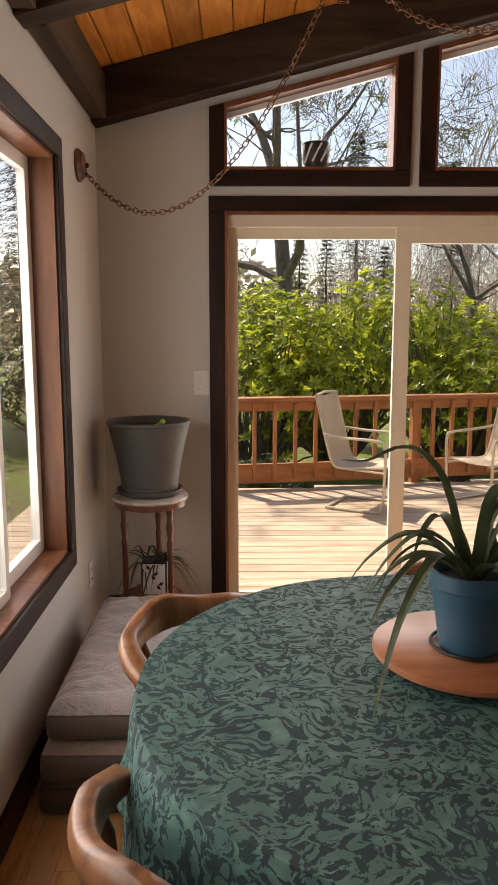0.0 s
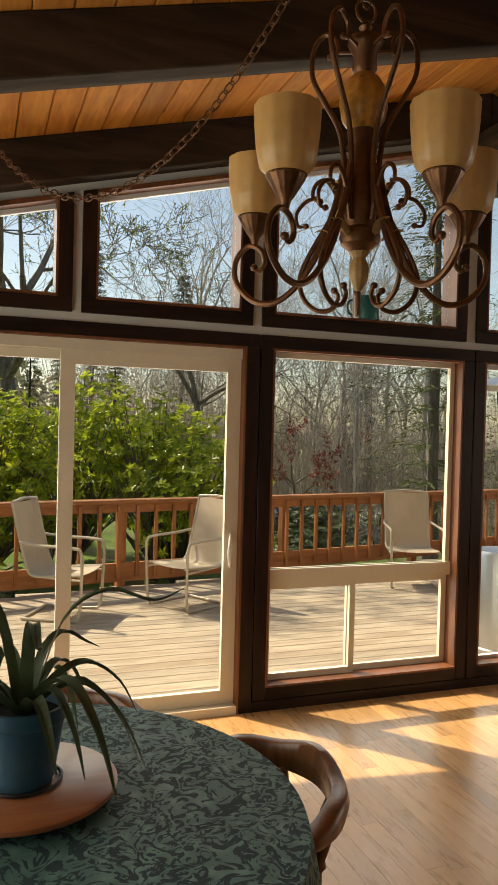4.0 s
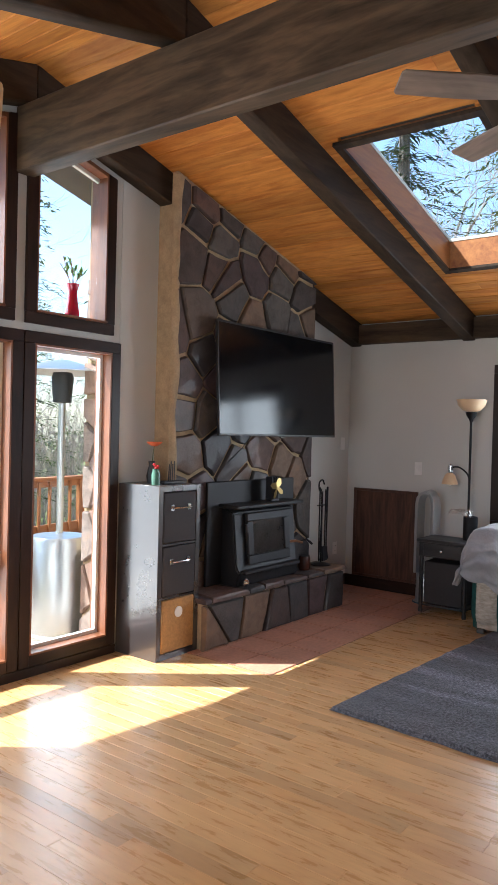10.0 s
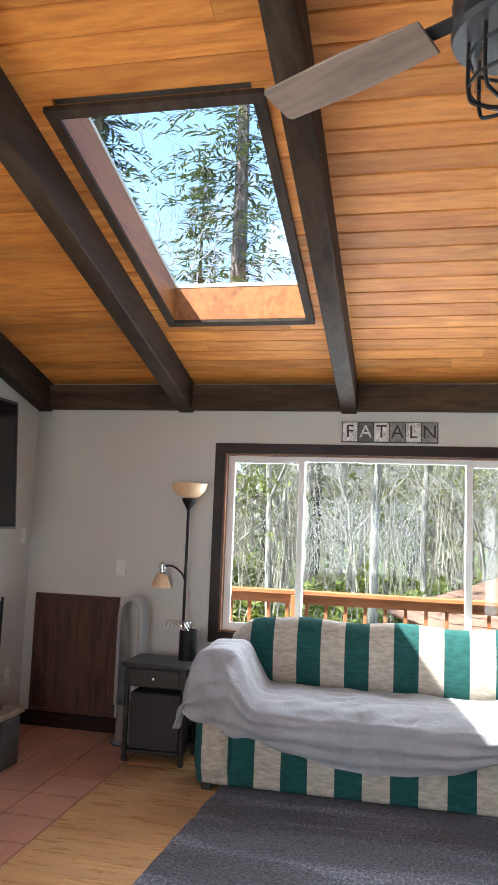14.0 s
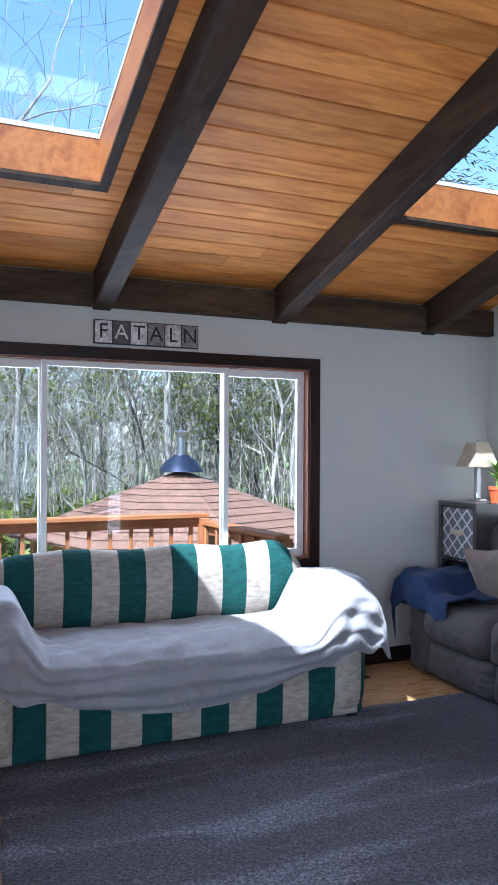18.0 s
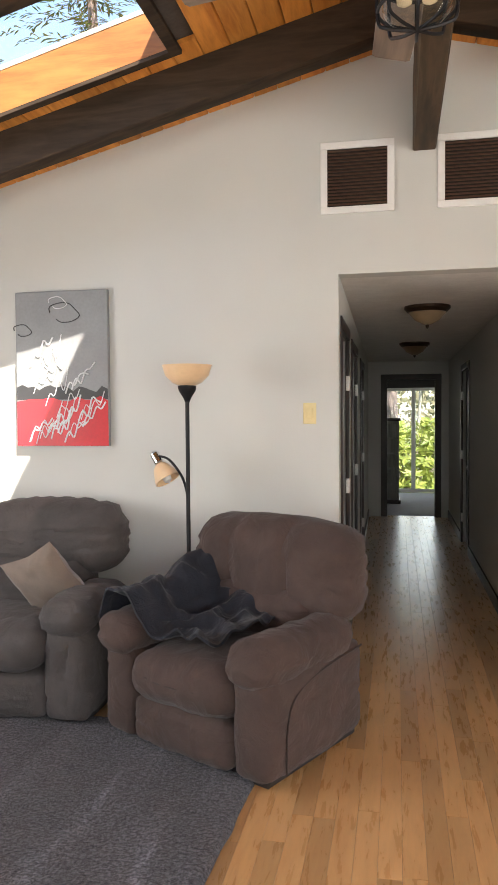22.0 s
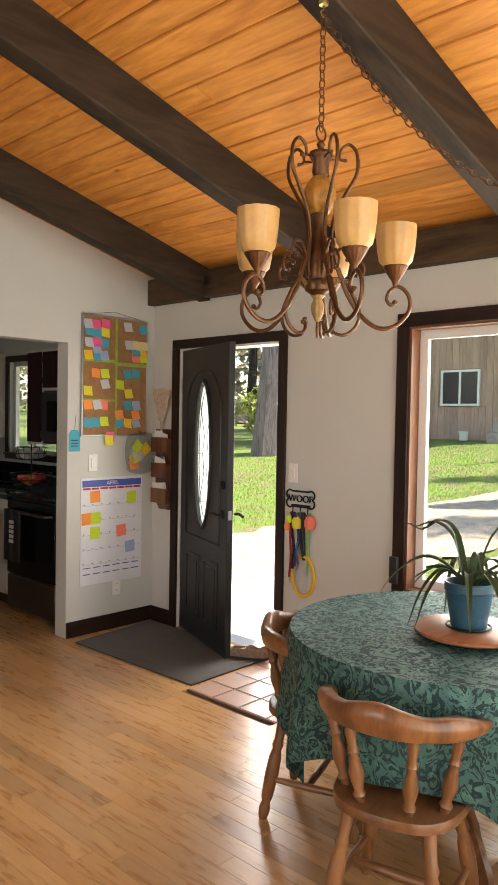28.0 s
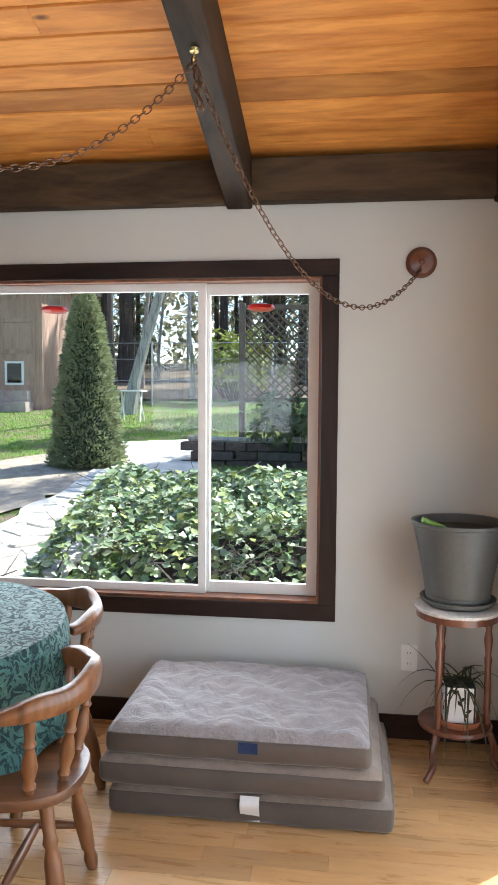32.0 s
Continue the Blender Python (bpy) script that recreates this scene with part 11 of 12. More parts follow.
# plantings north of the deck
RL = "broad rhododendron with yellow-green leathery leaves"
rh = bush("rhododendron", RL, pose(0.9, 13.2, -0.9), 1, 1.9, 1.5, 2.75, RHODO, 1050, 7, 0.125, 0.44, group="rhododendrons")
copy_thing(rh, pose(3.9, 13.0, -0.9, 0, 0, 130) @ Matrix.Diagonal((1.05, 1.0, 1.04, 1)))
copy_thing(rh, pose(2.4, 14.6, -0.9, 0, 0, 250) @ Matrix.Scale(1.12, 4))
db = bush("dark_shrub", "dark glossy evergreen shrub at the lawn edge", pose(-1.6, 12.8, -0.75), 2, 1.8, 1.4, 2.1, DARKBUSH, 900, 7, 0.11, 0.45, group="dark shrubs")
copy_thing(db, pose(-4.2, 12.0, -0.5, 0, 0, 90) @ Matrix.Diagonal((1.1, 1, 0.9, 1)))
copy_thing(db, pose(7.6, 15.5, ground_z(7.6, 15.5), 0, 0, 200) @ Matrix.Diagonal((0.9, 0.9, 0.5, 1)))
copy_thing(db, pose(0.6, 10.8, -0.95, 0, 0, 20) @ Matrix.Diagonal((0.7, 0.4, 0.38, 1)))

fir = conifer("fir_tree", "tall dark green fir tree at the wood's edge", 13.0, 1.0, 2.9, 11, FIR, BARKD, pose(-3.5, 24, -0.9), size=0.5, group="dark firs")
fir2 = conifer("fir_tree", "tall dark green fir tree with open branches", 15.0, 3.0, 2.6, 12, FIR, BARKD, pose(-9.5, 22, -0.6), levels=34, arms=6, leafy=7, size=0.55, group="dark firs")
rr = random.Random(5)


def scatter(src, n, xr, yr, sr, dz=0.0):
    for k in range(n):
        x, y = rr.uniform(*xr), rr.uniform(*yr)
        s = rr.uniform(*sr)
        copy_thing(src, pose(x, y, ground_z(x, y) + dz, 0, 0, rr.uniform(0, 360)) @ Matrix.Diagonal((s * rr.uniform(0.9, 1.15), s, s * rr.uniform(0.9, 1.1), 1)))


for x, y, s in ((0.2, 25, 0.44), (2.6, 26.5, 0.42), (5.2, 25.5, 0.38), (-6.3, 26, 0.75), (-12.5, 27, 0.9), (-1.6, 29, 0.5), (4.0, 31, 0.46)):
    copy_thing(fir, pose(x, y, -1.0, 0, 0, x * 77) @ Matrix.Scale(s, 4))
pin = conifer("pine_tree", "open-crowned green pine tree by the deck", 12.0, 1.4, 2.3, 14, PINEN, BARK, pose(10.8, 16.0, ground_z(10.8, 16)), levels=26, arms=6, leafy=13, size=0.32, trunk_r=0.17, group="open pines")
copy_thing(pin, pose(12.6, 13.0, -1.3, 0, 0, 70) @ Matrix.Scale(0.95, 4))

BT = "bare spring tree with fine grey branches"
bt = bare_tree("bare_tree", BT, pose(6.6, 21, ground_z(6.6, 21)), 21, 7.5, 0.13, 5, BARK, group="bare trees")
bt2 = bare_tree("bare_tree", BT, pose(8.6, 24, ground_z(8.6, 24)), 22, 8.5, 0.11, 5, BARKP, first=0.55, spread=0.6, group="bare trees")
oak = bare_tree("oak_tree", "old oak with spreading bare limbs and fresh buds", pose(-1.4, 15.6, -0.8), 31, 11.0, 0.22, 8, BARK, SPRING, 0.06, first=0.40, spread=1.5)
oak.matrix_basis = pose(1.75, 17.5, -0.8, 0, 0, 40)
redb = bare_tree("red_bud_tree", "small tree with dark red young leaves", pose(10.2, 22.5, ground_z(10.2, 22.5)), 33, 3.6, 0.07, 4, BARK, REDBUD, 0.16)

# parked car on the far drive
CARP, CARW, TYRE = plain("blue_car_paint", (0.03, 0.06, 0.28), 0.25, coat=0.6, var=0.05), plain("white_car_paint", (0.7, 0.7, 0.7), 0.3, coat=0.6, var=0.03), plain("rubber_tyre", (0.02, 0.02, 0.02), 0.8)
CARGLASS = plain("dark_car_glass", (0.03, 0.035, 0.04), 0.08, var=0.1)


def car(m, paint, label):
    ob = thing("parked_car", label, "car", m, "parked cars")
    prof = [(-2.1, 0.35), (-2.15, 0.75), (-1.9, 0.92), (-1.35, 0.98), (-0.75, 1.42), (0.65, 1.45), (1.25, 1.02), (1.95, 0.88), (2.1, 0.65), (2.08, 0.35)]
    part("body", stand(prism(prof, -0.85, 0.85, 0.07, 3)), paint, ob)
    for y in (-0.856, 0.852):
        part("side_window", stand(prism([(-1.2, 1.0), (-0.72, 1.35), (0.60, 1.37), (1.08, 1.02)], -y - 0.004, -y)), CARGLASS, ob)
    part("windscreen", box(0.72, 1.14, -0.7, 0.7, -0.006, 0.004), CARGLASS, ob, at=pose(0, 0, 2.06, 0, 36.0, 0))
    for x in (-1.35, 1.35):
        for y in (-0.78, 0.78):
            w = part("wheel", lathe([(0.18, -0.09), (0.31, -0.10), (0.33, -0.06), (0.33, 0.06), (0.31, 0.10), (0.18, 0.09)], 24), TYRE, ob, at=pose(x, y, 0.33, 90))
            part("rim", lathe([(0, -0.085), (0.18, -0.088), (0.19, 0.0), (0.18, 0.088), (0, 0.085)], 20), STEEL, w)
    return ob


car(pose(12.6, 27.0, ground_z(12.6, 27), 0, 0, 12), CARP, "blue car parked beyond the lawn")
car(pose(16.6, 28.0, ground_z(16.6, 28), 0, 0, 8), CARW, "white car parked beside the blue one")

# ---- east side: gazebo and woods ----
gz = thing("gazebo", "octagonal gazebo with a brown shingle roof and metal cap", "gazebo", pose(15.0, 0.15, 0))
SHING = plain("brown_shingle", (0.24, 0.13, 0.085), 0.85, var=0.3, scale=5, bump=0.3, fine=40)
CAPM = plain("blue_black_metal_cap", (0.035, 0.045, 0.075), 0.35, metal=0.6, var=0.2)
R0, ZE, ZA = 2.75, 0.15, 1.10
for s in range(8):
    a0, a1 = radians(45 * s), radians(45 * (s + 1))
    bm = bmesh.new()
    p = [(R0 * math.cos(a0), R0 * math.sin(a0), ZE), (R0 * math.cos(a1), R0 * math.sin(a1), ZE), (0.1 * math.cos(a1), 0.1 * math.sin(a1), ZA), (0.1 * math.cos(a0), 0.1 * math.sin(a0), ZA)]
    bm.faces.new([bm.verts.new(q) for q in p])
    bmesh.ops.solidify(bm, geom=bm.faces[:], thickness=0.05)
    panel = part("roof_panel", bm, SHING, gz, smooth=False)
    for k in range(11):
        t = k / 11
        u = (k + 1.15) / 11
        rows = []
        for tt, lift in ((t, 0.030), (u, 0.012)):
            r = R0 + (0.1 - R0) * min(1, tt)
            z = ZE + (ZA - ZE) * min(1, tt) + lift
            rows.append(((r * math.cos(a0), r * math.sin(a0), z), (r * math.cos(a1), r * math.sin(a1), z)))
        course = bmesh.new()
        n = max(2, int((R0 * (1 - t)) / 0.16))
        A, B = rows[0]
        C, D = rows[1]
        for q in range(n):
            f0, f1 = (q + 0.03) / n, (q + 0.97) / n
            quad = [Vector(A).lerp(Vector(B), f0), Vector(A).lerp(Vector(B), f1), Vector(C).lerp(Vector(D), f1), Vector(C).lerp(Vector(D), f0)]
            course.faces.new([course.verts.new(v) for v in quad])
        part("shingle_course", course, SHING, panel, smooth=False)
    part("post", tube([(2.35 * math.cos(a0), 2.35 * math.sin(a0), -2.0), (2.35 * math.cos(a0), 2.35 * math.sin(a0), ZE + 0.1)], 0.07, 8), RAILZ, gz)
    part("brace", tube([(2.33 * math.cos(a0), 2.33 * math.sin(a0), -0.45), (2.05 * math.cos(a0 + 0.28), 2.05 * math.sin(a0 + 0.28), ZE + 0.05)], 0.05, 6), RAILZ, gz)
    part("eave_beam", tube([(2.4 * math.cos(a0), 2.4 * math.sin(a0), ZE - 0.02), (2.4 * math.cos(a1), 2.4 * math.sin(a1), ZE - 0.02)], 0.07, 6), RAILW, gz)
part("metal_cap", lathe([(0.36, 1.12), (0.38, 1.13), (0.26, 1.30), (0.14, 1.38), (0.13, 1.40), (0, 1.40)], 16), CAPM, gz, "blue-black sheet metal cap")
part("flue", tube([(0, 0, 1.38), (0, 0, 1.72)], 0.07, 16), STEEL, gz)
part("flue_cowl", lathe([(0.07, 1.70), (0.09, 1.71), (0.09, 1.74), (0.11, 1.77), (0.11, 1.78), (0.04, 1.81), (0, 1.81)], 16), STEEL, gz)
single("gazebo_floor", lathe([(0, -2.1), (2.6, -2.1), (2.6, -1.72), (0, -1.72)], 8), DECKW, "octagonal wooden gazebo platform", "platform", pose(15.0, 0.15, 0))

WT = "slender pale-barked woodland tree with thin bare branches"
wt = bare_tree("woodland_tree", WT, pose(19.5, 3.2, -2.2), 41, 13.0, 0.11, 5, BARKP, first=0.66, spread=0.45, group="east woods")
wt2 = bare_tree("woodland_tree", WT, pose(21.5, -4.5, -2.4), 42, 11.0, 0.075, 6, BARKP, first=0.45, spread=0.8, group="east woods")
wt3 = bare_tree("woodland_tree", "slender woodland tree with sparse fresh leaves", pose(20.2, -0.5, -2.3), 43, 9.0, 0.065, 6, BARK, SPRING, 0.16, first=0.4, spread=0.9, group="east woods")
for src, n in ((wt, 44), (wt2, 26), (wt3, 26)):
    scatter(src, n, (19.5, 40), (-16, 16), (0.6, 0.95), -0.1)
wf = conifer("woodland_fir", "tall slim woodland fir", 15.0, 3.5, 2.0, 44, PINEN, BARKD, pose(24, 9, -2.5), levels=18, arms=6, leafy=7, size=0.5, group="east firs")
scatter(wf, 30, (22, 42), (-20, 20), (0.65, 0.95))
nf = conifer("cedar_tree", "near cedar with hanging dark branches", 13.0, 1.0, 2.3, 45, FIR, BARK, pose(14.5, 8.2, -1.8), levels=26, arms=6, leafy=15, size=0.30, trunk_r=0.3)
us = bush("understorey_shrub", "fresh green woodland shrub", pose(18.5, 4.5, -2.2), 46, 1.2, 1.2, 1.7, SPRING, 260, 6, 0.16, 0.5, group="understorey")
scatter(us, 46, (17.5, 30), (-12, 13), (0.7, 1.7))



def thicket(name, label, xr, yr, n, hr, mat, seed):
    """Countless thin saplings and twigs filling a wood's edge."""
    r = random.Random(seed)
    acc = ([], [])
    for k in range(n):
        x, y = r.uniform(*xr), r.uniform(*yr)
        a = Vector((x, y, ground_z(x, y) - 0.05 + (r.uniform(0, hr[1] * 0.5) if k % 3 == 0 else 0)))
        h = r.uniform(*hr) * (0.45 if k % 3 == 0 else 1)
        lean = Vector((r.uniform(-0.35, 0.35), r.uniform(-0.35, 0.35), 1)) * h
        mid = a + lean * 0.5 + Vector((r.uniform(-0.15, 0.15), r.uniform(-0.15, 0.15), 0)) * h * 0.4
        w = r.uniform(0.006, 0.022)
        join_tube(acc, [a, mid, a + lean], [w, w * 0.7, w * 0.25], 3)
        for q in range(2):
            b = mid.lerp(a + lean, r.random())
            join_tube(acc, [b, b + Vector((r.uniform(-1, 1), r.uniform(-1, 1), r.uniform(0.2, 1))) * h * 0.22], [w * 0.5, w * 0.15], 3)
    me = bpy.data.meshes.new(name)
    me.from_pydata(acc[0], [], acc[1])
    me.materials.append(mat)
    tagged(new(name, me), label, "undergrowth", kind="stuff")


TWIG = bark("pale_twig_bark", (0.50, 0.44, 0.37))
thicket("east_thicket", "pale bare saplings and twigs in the eastern woods", (18.5, 34), (-13, 14), 2600, (2.0, 6.5), TWIG, 101)
thicket("north_thicket", "grey-brown bare saplings beyond the northern lawn", (4.0, 26), (22, 42), 3600, (2.5, 8.0), bark("brown_twig_bark", (0.44, 0.36, 0.30)), 102)
for k in range(34):
    x, y = rr.uniform(8.5, 24), rr.uniform(24, 42)
    copy_thing(wt if k % 2 else wt2, pose(x, y, ground_z(x, y) - 0.1, 0, 0, rr.uniform(0, 360)) @ Matrix.Scale(rr.uniform(0.75, 1.05), 4))
for x, y, q in ((9.4, 33, 0.7), (13.5, 36, 0.8), (17.5, 32, 0.75), (21, 37, 0.9), (6.2, 38, 0.8)):
    copy_thing(fir2, pose(x, y, ground_z(x, y), 0, 0, x * 41) @ Matrix.Scale(q, 4))

# tall trees seen through the skylights and behind the house
tp = conifer("tall_pine", "very tall pine with reddish trunk", 21.0, 7.0, 3.0, 51, PINEN, BARKV, pose(14.0, -9.0, -1.8), levels=26, arms=7, leafy=15, size=0.34, trunk_r=0.28, group="tall pines")
for x, y, s in ((17.5, -12, 1.05), (11.5, -13.5, 1.0), (20, -8, 1.1), (13.2, 5.2, 0.75), (16.8, -4.4, 1.0), (9, -17, 1.0), (6.2, -19, 0.9), (2.0, -17.5, 1.0), (4.2, -22, 1.0)):
    copy_thing(tp, pose(x, y, ground_z(x, y), 0, 0, x * 50) @ Matrix.Scale(s, 4))
scatter(wt2, 16, (-4, 12), (-30, -16), (0.7, 1.1))
scatter(us, 10, (-2, 9), (-26, -14), (0.8, 1.5))

# ---- west side: cabin, spruce, ivy, screen ----
PINKW = wood("weathered_cedar_siding", (0.36, 0.21, 0.15), (0.56, 0.37, 0.28), "z", 0.8, ring=5, vary=0.25, bump=0.3, knots=1.5)
cb = thing("cabin", "small cedar board cabin with a white window on the slope", "cabin", pose(-16.0, 0, 0))
part("wall", box(-3.6, -0.03, -6.95, -3.6, 0.9, 4.6), PINKW, cb)
for k in range(16):
    y = -6.95 + 0.21 * k
    if y + 0.205 > -6.46 and y < -5.20:
        part("board", box(-0.03, 0.0, y, y + 0.205, 0.95, 2.02, 0.003), PINKW, cb, smooth=False)
        part("board", box(-0.03, 0.0, y, y + 0.205, 3.09, 4.6, 0.003), PINKW, cb, smooth=False)
    else:
        part("board", box(-0.03, 0.0, y, y + 0.205, 0.95, 4.6, 0.003), PINKW, cb, smooth=False)
wd = part("window", boxes((-0.02, 0.05, -6.44, -6.38, 2.04, 3.07), (-0.02, 0.05, -5.30, -5.24, 2.04, 3.07), (-0.02, 0.05, -6.38, -5.30, 2.04, 2.10), (-0.02, 0.05, -6.38, -5.30, 3.01, 3.07), (-0.02, 0.05, -5.87, -5.81, 2.10, 3.01)), VINYL_W, cb, "white sliding window")
part("glass", box(-0.02, 0.02, -6.38, -5.30, 2.10, 3.01), CARGLASS, wd)
dr = part("door", box(0.0, 0.03, -4.80, -3.78, 1.55, 4.1, 0.005), PINKW, cb, "cedar plank door")
for k in range(3):
    part("batten", box(0.03, 0.05, -4.72, -3.86, 1.75 + 0.85 * k, 1.88 + 0.85 * k, 0.004), PINKW, dr)
pd = part("pet_flap", boxes((0.03, 0.07, -4.65, -4.59, 1.75, 2.40), (0.03, 0.07, -4.17, -4.11, 1.75, 2.40), (0.03, 0.07, -4.59, -4.17, 2.34, 2.40), (0.03, 0.07, -4.59, -4.17, 1.75, 1.81)), VINYL_W, dr, "white framed flap")
part("flap_glass", box(0.03, 0.05, -4.59, -4.17, 1.81, 2.34), CARGLASS, pd)
part("roof", box(-4.0, 0.55, -7.4, -3.2, 4.6, 4.75), ROOF, cb)
part("step", boxes((0.03, 0.55, -4.75, -3.85, 0.9, 1.30), (0.03, 0.30, -4.70, -3.90, 1.30, 1.60), bevel=0.01), plain("pale_brick_steps", (0.42, 0.34, 0.30), 0.9, var=0.4, scale=8), cb, "pale brick steps")
for k in range(4):
    part("pier", box(-0.3, -0.05, -6.8 + 0.9 * k, -6.6 + 0.9 * k, 0.6, 0.96, 0.01), BARKD, cb)
bkt = thing("white_bucket", "small white bucket by the cabin wall", "bucket", pose(-15.6, -5.5, 1.06))
part("pail", lathe([(0, 0), (0.11, 0), (0.14, 0.24), (0.15, 0.25), (0.13, 0.24), (0.0, 0.02)], 20), WHITEP, bkt)
part("rim", tube([(0.148 * math.cos(radians(a)), 0.148 * math.sin(radians(a)), 0.245) for a in range(0, 361, 30)], 0.008, 6), WHITEP, bkt)

sp = thing("dwarf_spruce", "dense cone-shaped dwarf spruce on the lawn", "tree", pose(-8.0, 0.55, 0.22))
part("trunk", tube([(0, 0, -0.1), (0, 0, 2.7)], 0.06, 8, radii=[0.07, 0.01]), BARK, sp)
lv = Leaves()
rr2 = random.Random(61)
for k in range(15000):
    t = rr2.random() ** 1.35
    z = 0.16 + 2.72 * t
    r = 0.55 * (1 - t) ** 0.50 * (0.88 + 0.22 * noise.noise(Vector((z * 3.5, k % 7, 1.5)))) + 0.02
    a = rr2.uniform(0, 6.283)
    clump = 1 + 0.13 * math.sin(a * 7 + z * 9) * math.sin(z * 11 + a * 3)
    p = Vector((r * clump * math.cos(a), r * clump * math.sin(a), z)) * 1.0
    out = Vector((math.cos(a), math.sin(a), 0.5)) + rvec(rr2) * 0.6
    lv.leaf(p * 0.97 + Vector((0, 0, z * 0.03)), out, rvec(rr2), rr2.uniform(0.05, 0.11), 0.032, 0.2)
# solid dark cone: the shade inside the spruce put in as colour
part("inner_foliage", lathe([(0.05, 0.12), (0.46, 0.22), (0.44, 0.7), (0.36, 1.3), (0.26, 1.9), (0.12, 2.5), (0, 2.75)], 14), plain("deep_spruce_shade", (0.05, 0.075, 0.03), 0.95, var=0.5, scale=9, bump=0.8), sp, "solid dark core standing for the shade between the needles")
c = lv.mesh("foliage", SPRUCE)
c.parent = sp

iv = thing("ivy_mound", "glossy dark ivy growing over a low mound", "ivy")
lv = Leaves()
for k in range(13500):
    x, y = rr2.uniform(-5.4, -1.5), rr2.uniform(2.0, 6.4)
    e = min(1.0, max(0.0, min((-1.45 - x), (x + 5.4) * 0.7, (y - 1.9 - 0.16 * (x + 1.5)) * 1.0)))
    hgt = 0.70 * smooth01(e * 1.2) + 0.20 * noise.noise(Vector((x * 1.9, y * 1.9, 2)))
    if e < 0.05:
        continue
    p = Vector((x, y, ground_z(x, y) + max(0.03, hgt) * rr2.uniform(0.8, 1.02)))
    lv.leaf(p, Vector((rr2.uniform(-1, 1), rr2.uniform(-1, 1), rr2.uniform(-0.7, 0.35))), Vector((rr2.uniform(-0.2, 0.9), rr2.uniform(-0.8, 0.8), 1)), rr2.uniform(0.05, 0.115), rr2.uniform(0.045, 0.10), 0.1)
c = lv.mesh("foliage", IVY)
c.parent = iv
st = ([], [])
for k in range(130):
    x, y = rr2.uniform(-5.3, -1.6), rr2.uniform(2.0, 6.0)
    a = Vector((x, y, ground_z(x, y)))
    join_tube(st, [a, a + Vector((rr2.uniform(-0.3, 0.3), rr2.uniform(-0.3, 0.3), 0.4)), a + Vector((rr2.uniform(-0.6, 0.6), rr2.uniform(-0.6, 0.6), 0.6))], [0.012, 0.01, 0.004], 4)
me = bpy.data.meshes.new("woody_growth")
me.from_pydata(st[0], [], st[1])
me.materials.append(BARK)
so = new("woody_growth", me)
so.parent = iv
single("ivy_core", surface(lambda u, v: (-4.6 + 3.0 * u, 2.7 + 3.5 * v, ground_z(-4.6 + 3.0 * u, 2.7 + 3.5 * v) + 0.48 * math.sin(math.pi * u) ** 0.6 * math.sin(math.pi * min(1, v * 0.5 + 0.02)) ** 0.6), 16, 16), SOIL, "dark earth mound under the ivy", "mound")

# lattice screen with posts
LATW = wood("weathered_lattice_wood", (0.10, 0.075, 0.055), (0.20, 0.155, 0.12), "z", 0.85, vary=0.2)
ls = thing("lattice_screen", "weathered wooden lattice screen between posts", "lattice", pose(-9.0, 2.9, 0, 0, 0, 90))
for x in (0.0, 1.5):
    part("post", box(x - 0.05, x + 0.05, -0.05, 0.05, 0.3, 3.05, 0.004), LATW, ls)
for z in (1.45, 2.98):
    part("rail", box(0.05, 1.45, -0.03, 0.03, z - 0.04, z + 0.04, 0.003), LATW, ls)
for s in (-1, 1):
    for k in range(-10, 22):
        x0 = 0.14 * k
        a, b = (x0, 1.5), (x0 + s * 1.44, 2.94)
        if s < 0:
            a, b = (x0, 1.5), (x0 - 1.44, 2.94)
        t0, t1 = 0.0, 1.0
        dx = b[0] - a[0]
        lo, hi = (0.05 - a[0]) / dx, (1.45 - a[0]) / dx
        lo, hi = min(lo, hi), max(lo, hi)
        t0, t1 = max(t0, lo), min(t1, hi)
        if t1 - t0 > 0.04:
            p, q = [(a[0] + dx * t, 0.012 * s, 1.5 + 1.44 * t) for t in (t0, t1)]
            part("slat", tube([p, q], 0.016, 4), LATW, ls, smooth=False)
lvb = bush("climbing_shrub", "shadowed shrub growing against the lattice screen", pose(-8.6, 3.9, 0.4), 63, 0.9, 0.9, 1.2, DARKBUSH, 260, 6, 0.13, 0.5)
single("log_border", tube([(-8.5, 2.1, 0.82), (-8.4, 3.2, 0.80), (-8.4, 4.4, 0.83)], 0.05, 8), BARKP, "pale log laid on stacked blocks", "log")
bw = thing("block_wall", "low dark stacked stone wall under the log", "wall", pose(-8.65, 2.0, 0.0))
for j in range(5):
    for k in range(7):
        part("block", box(0, 0.3, 0, 0.34, 0, 0.14, 0.012), STONE, bw, at=pose(0.01 * (j % 2), k * 0.36 + 0.16 * (j % 2), 0.03 + 0.15 * j, 0, 0, rr2.uniform(-4, 4)), smooth=False)

# wire fence
wfn = thing("wire_fence", "thin metal posts with wire mesh at the wood", "fence", pose(-17.0, -2.5, 1.0))
for k in range(8):
    part("post", tube([(0, 1.7 * k, -0.2), (0, 1.7 * k, 2.0)], 0.03, 8), STEEL, wfn)
wr = bmesh.new()
for z in (0.3, 0.9, 1.5, 1.95):
    join(wr, tube([(0, 0, z), (0, 11.9, z)], 0.008, 4))
for k in range(60):
    join(wr, tube([(0, 0.2 * k, 0.25), (0, 0.2 * k, 1.95)], 0.003, 3))
part("wire_mesh", wr, STEEL, wfn)
tb = thing("garden_table", "small pale trestle table on the slope", "table", pose(-13.5, -0.35, 0.88))
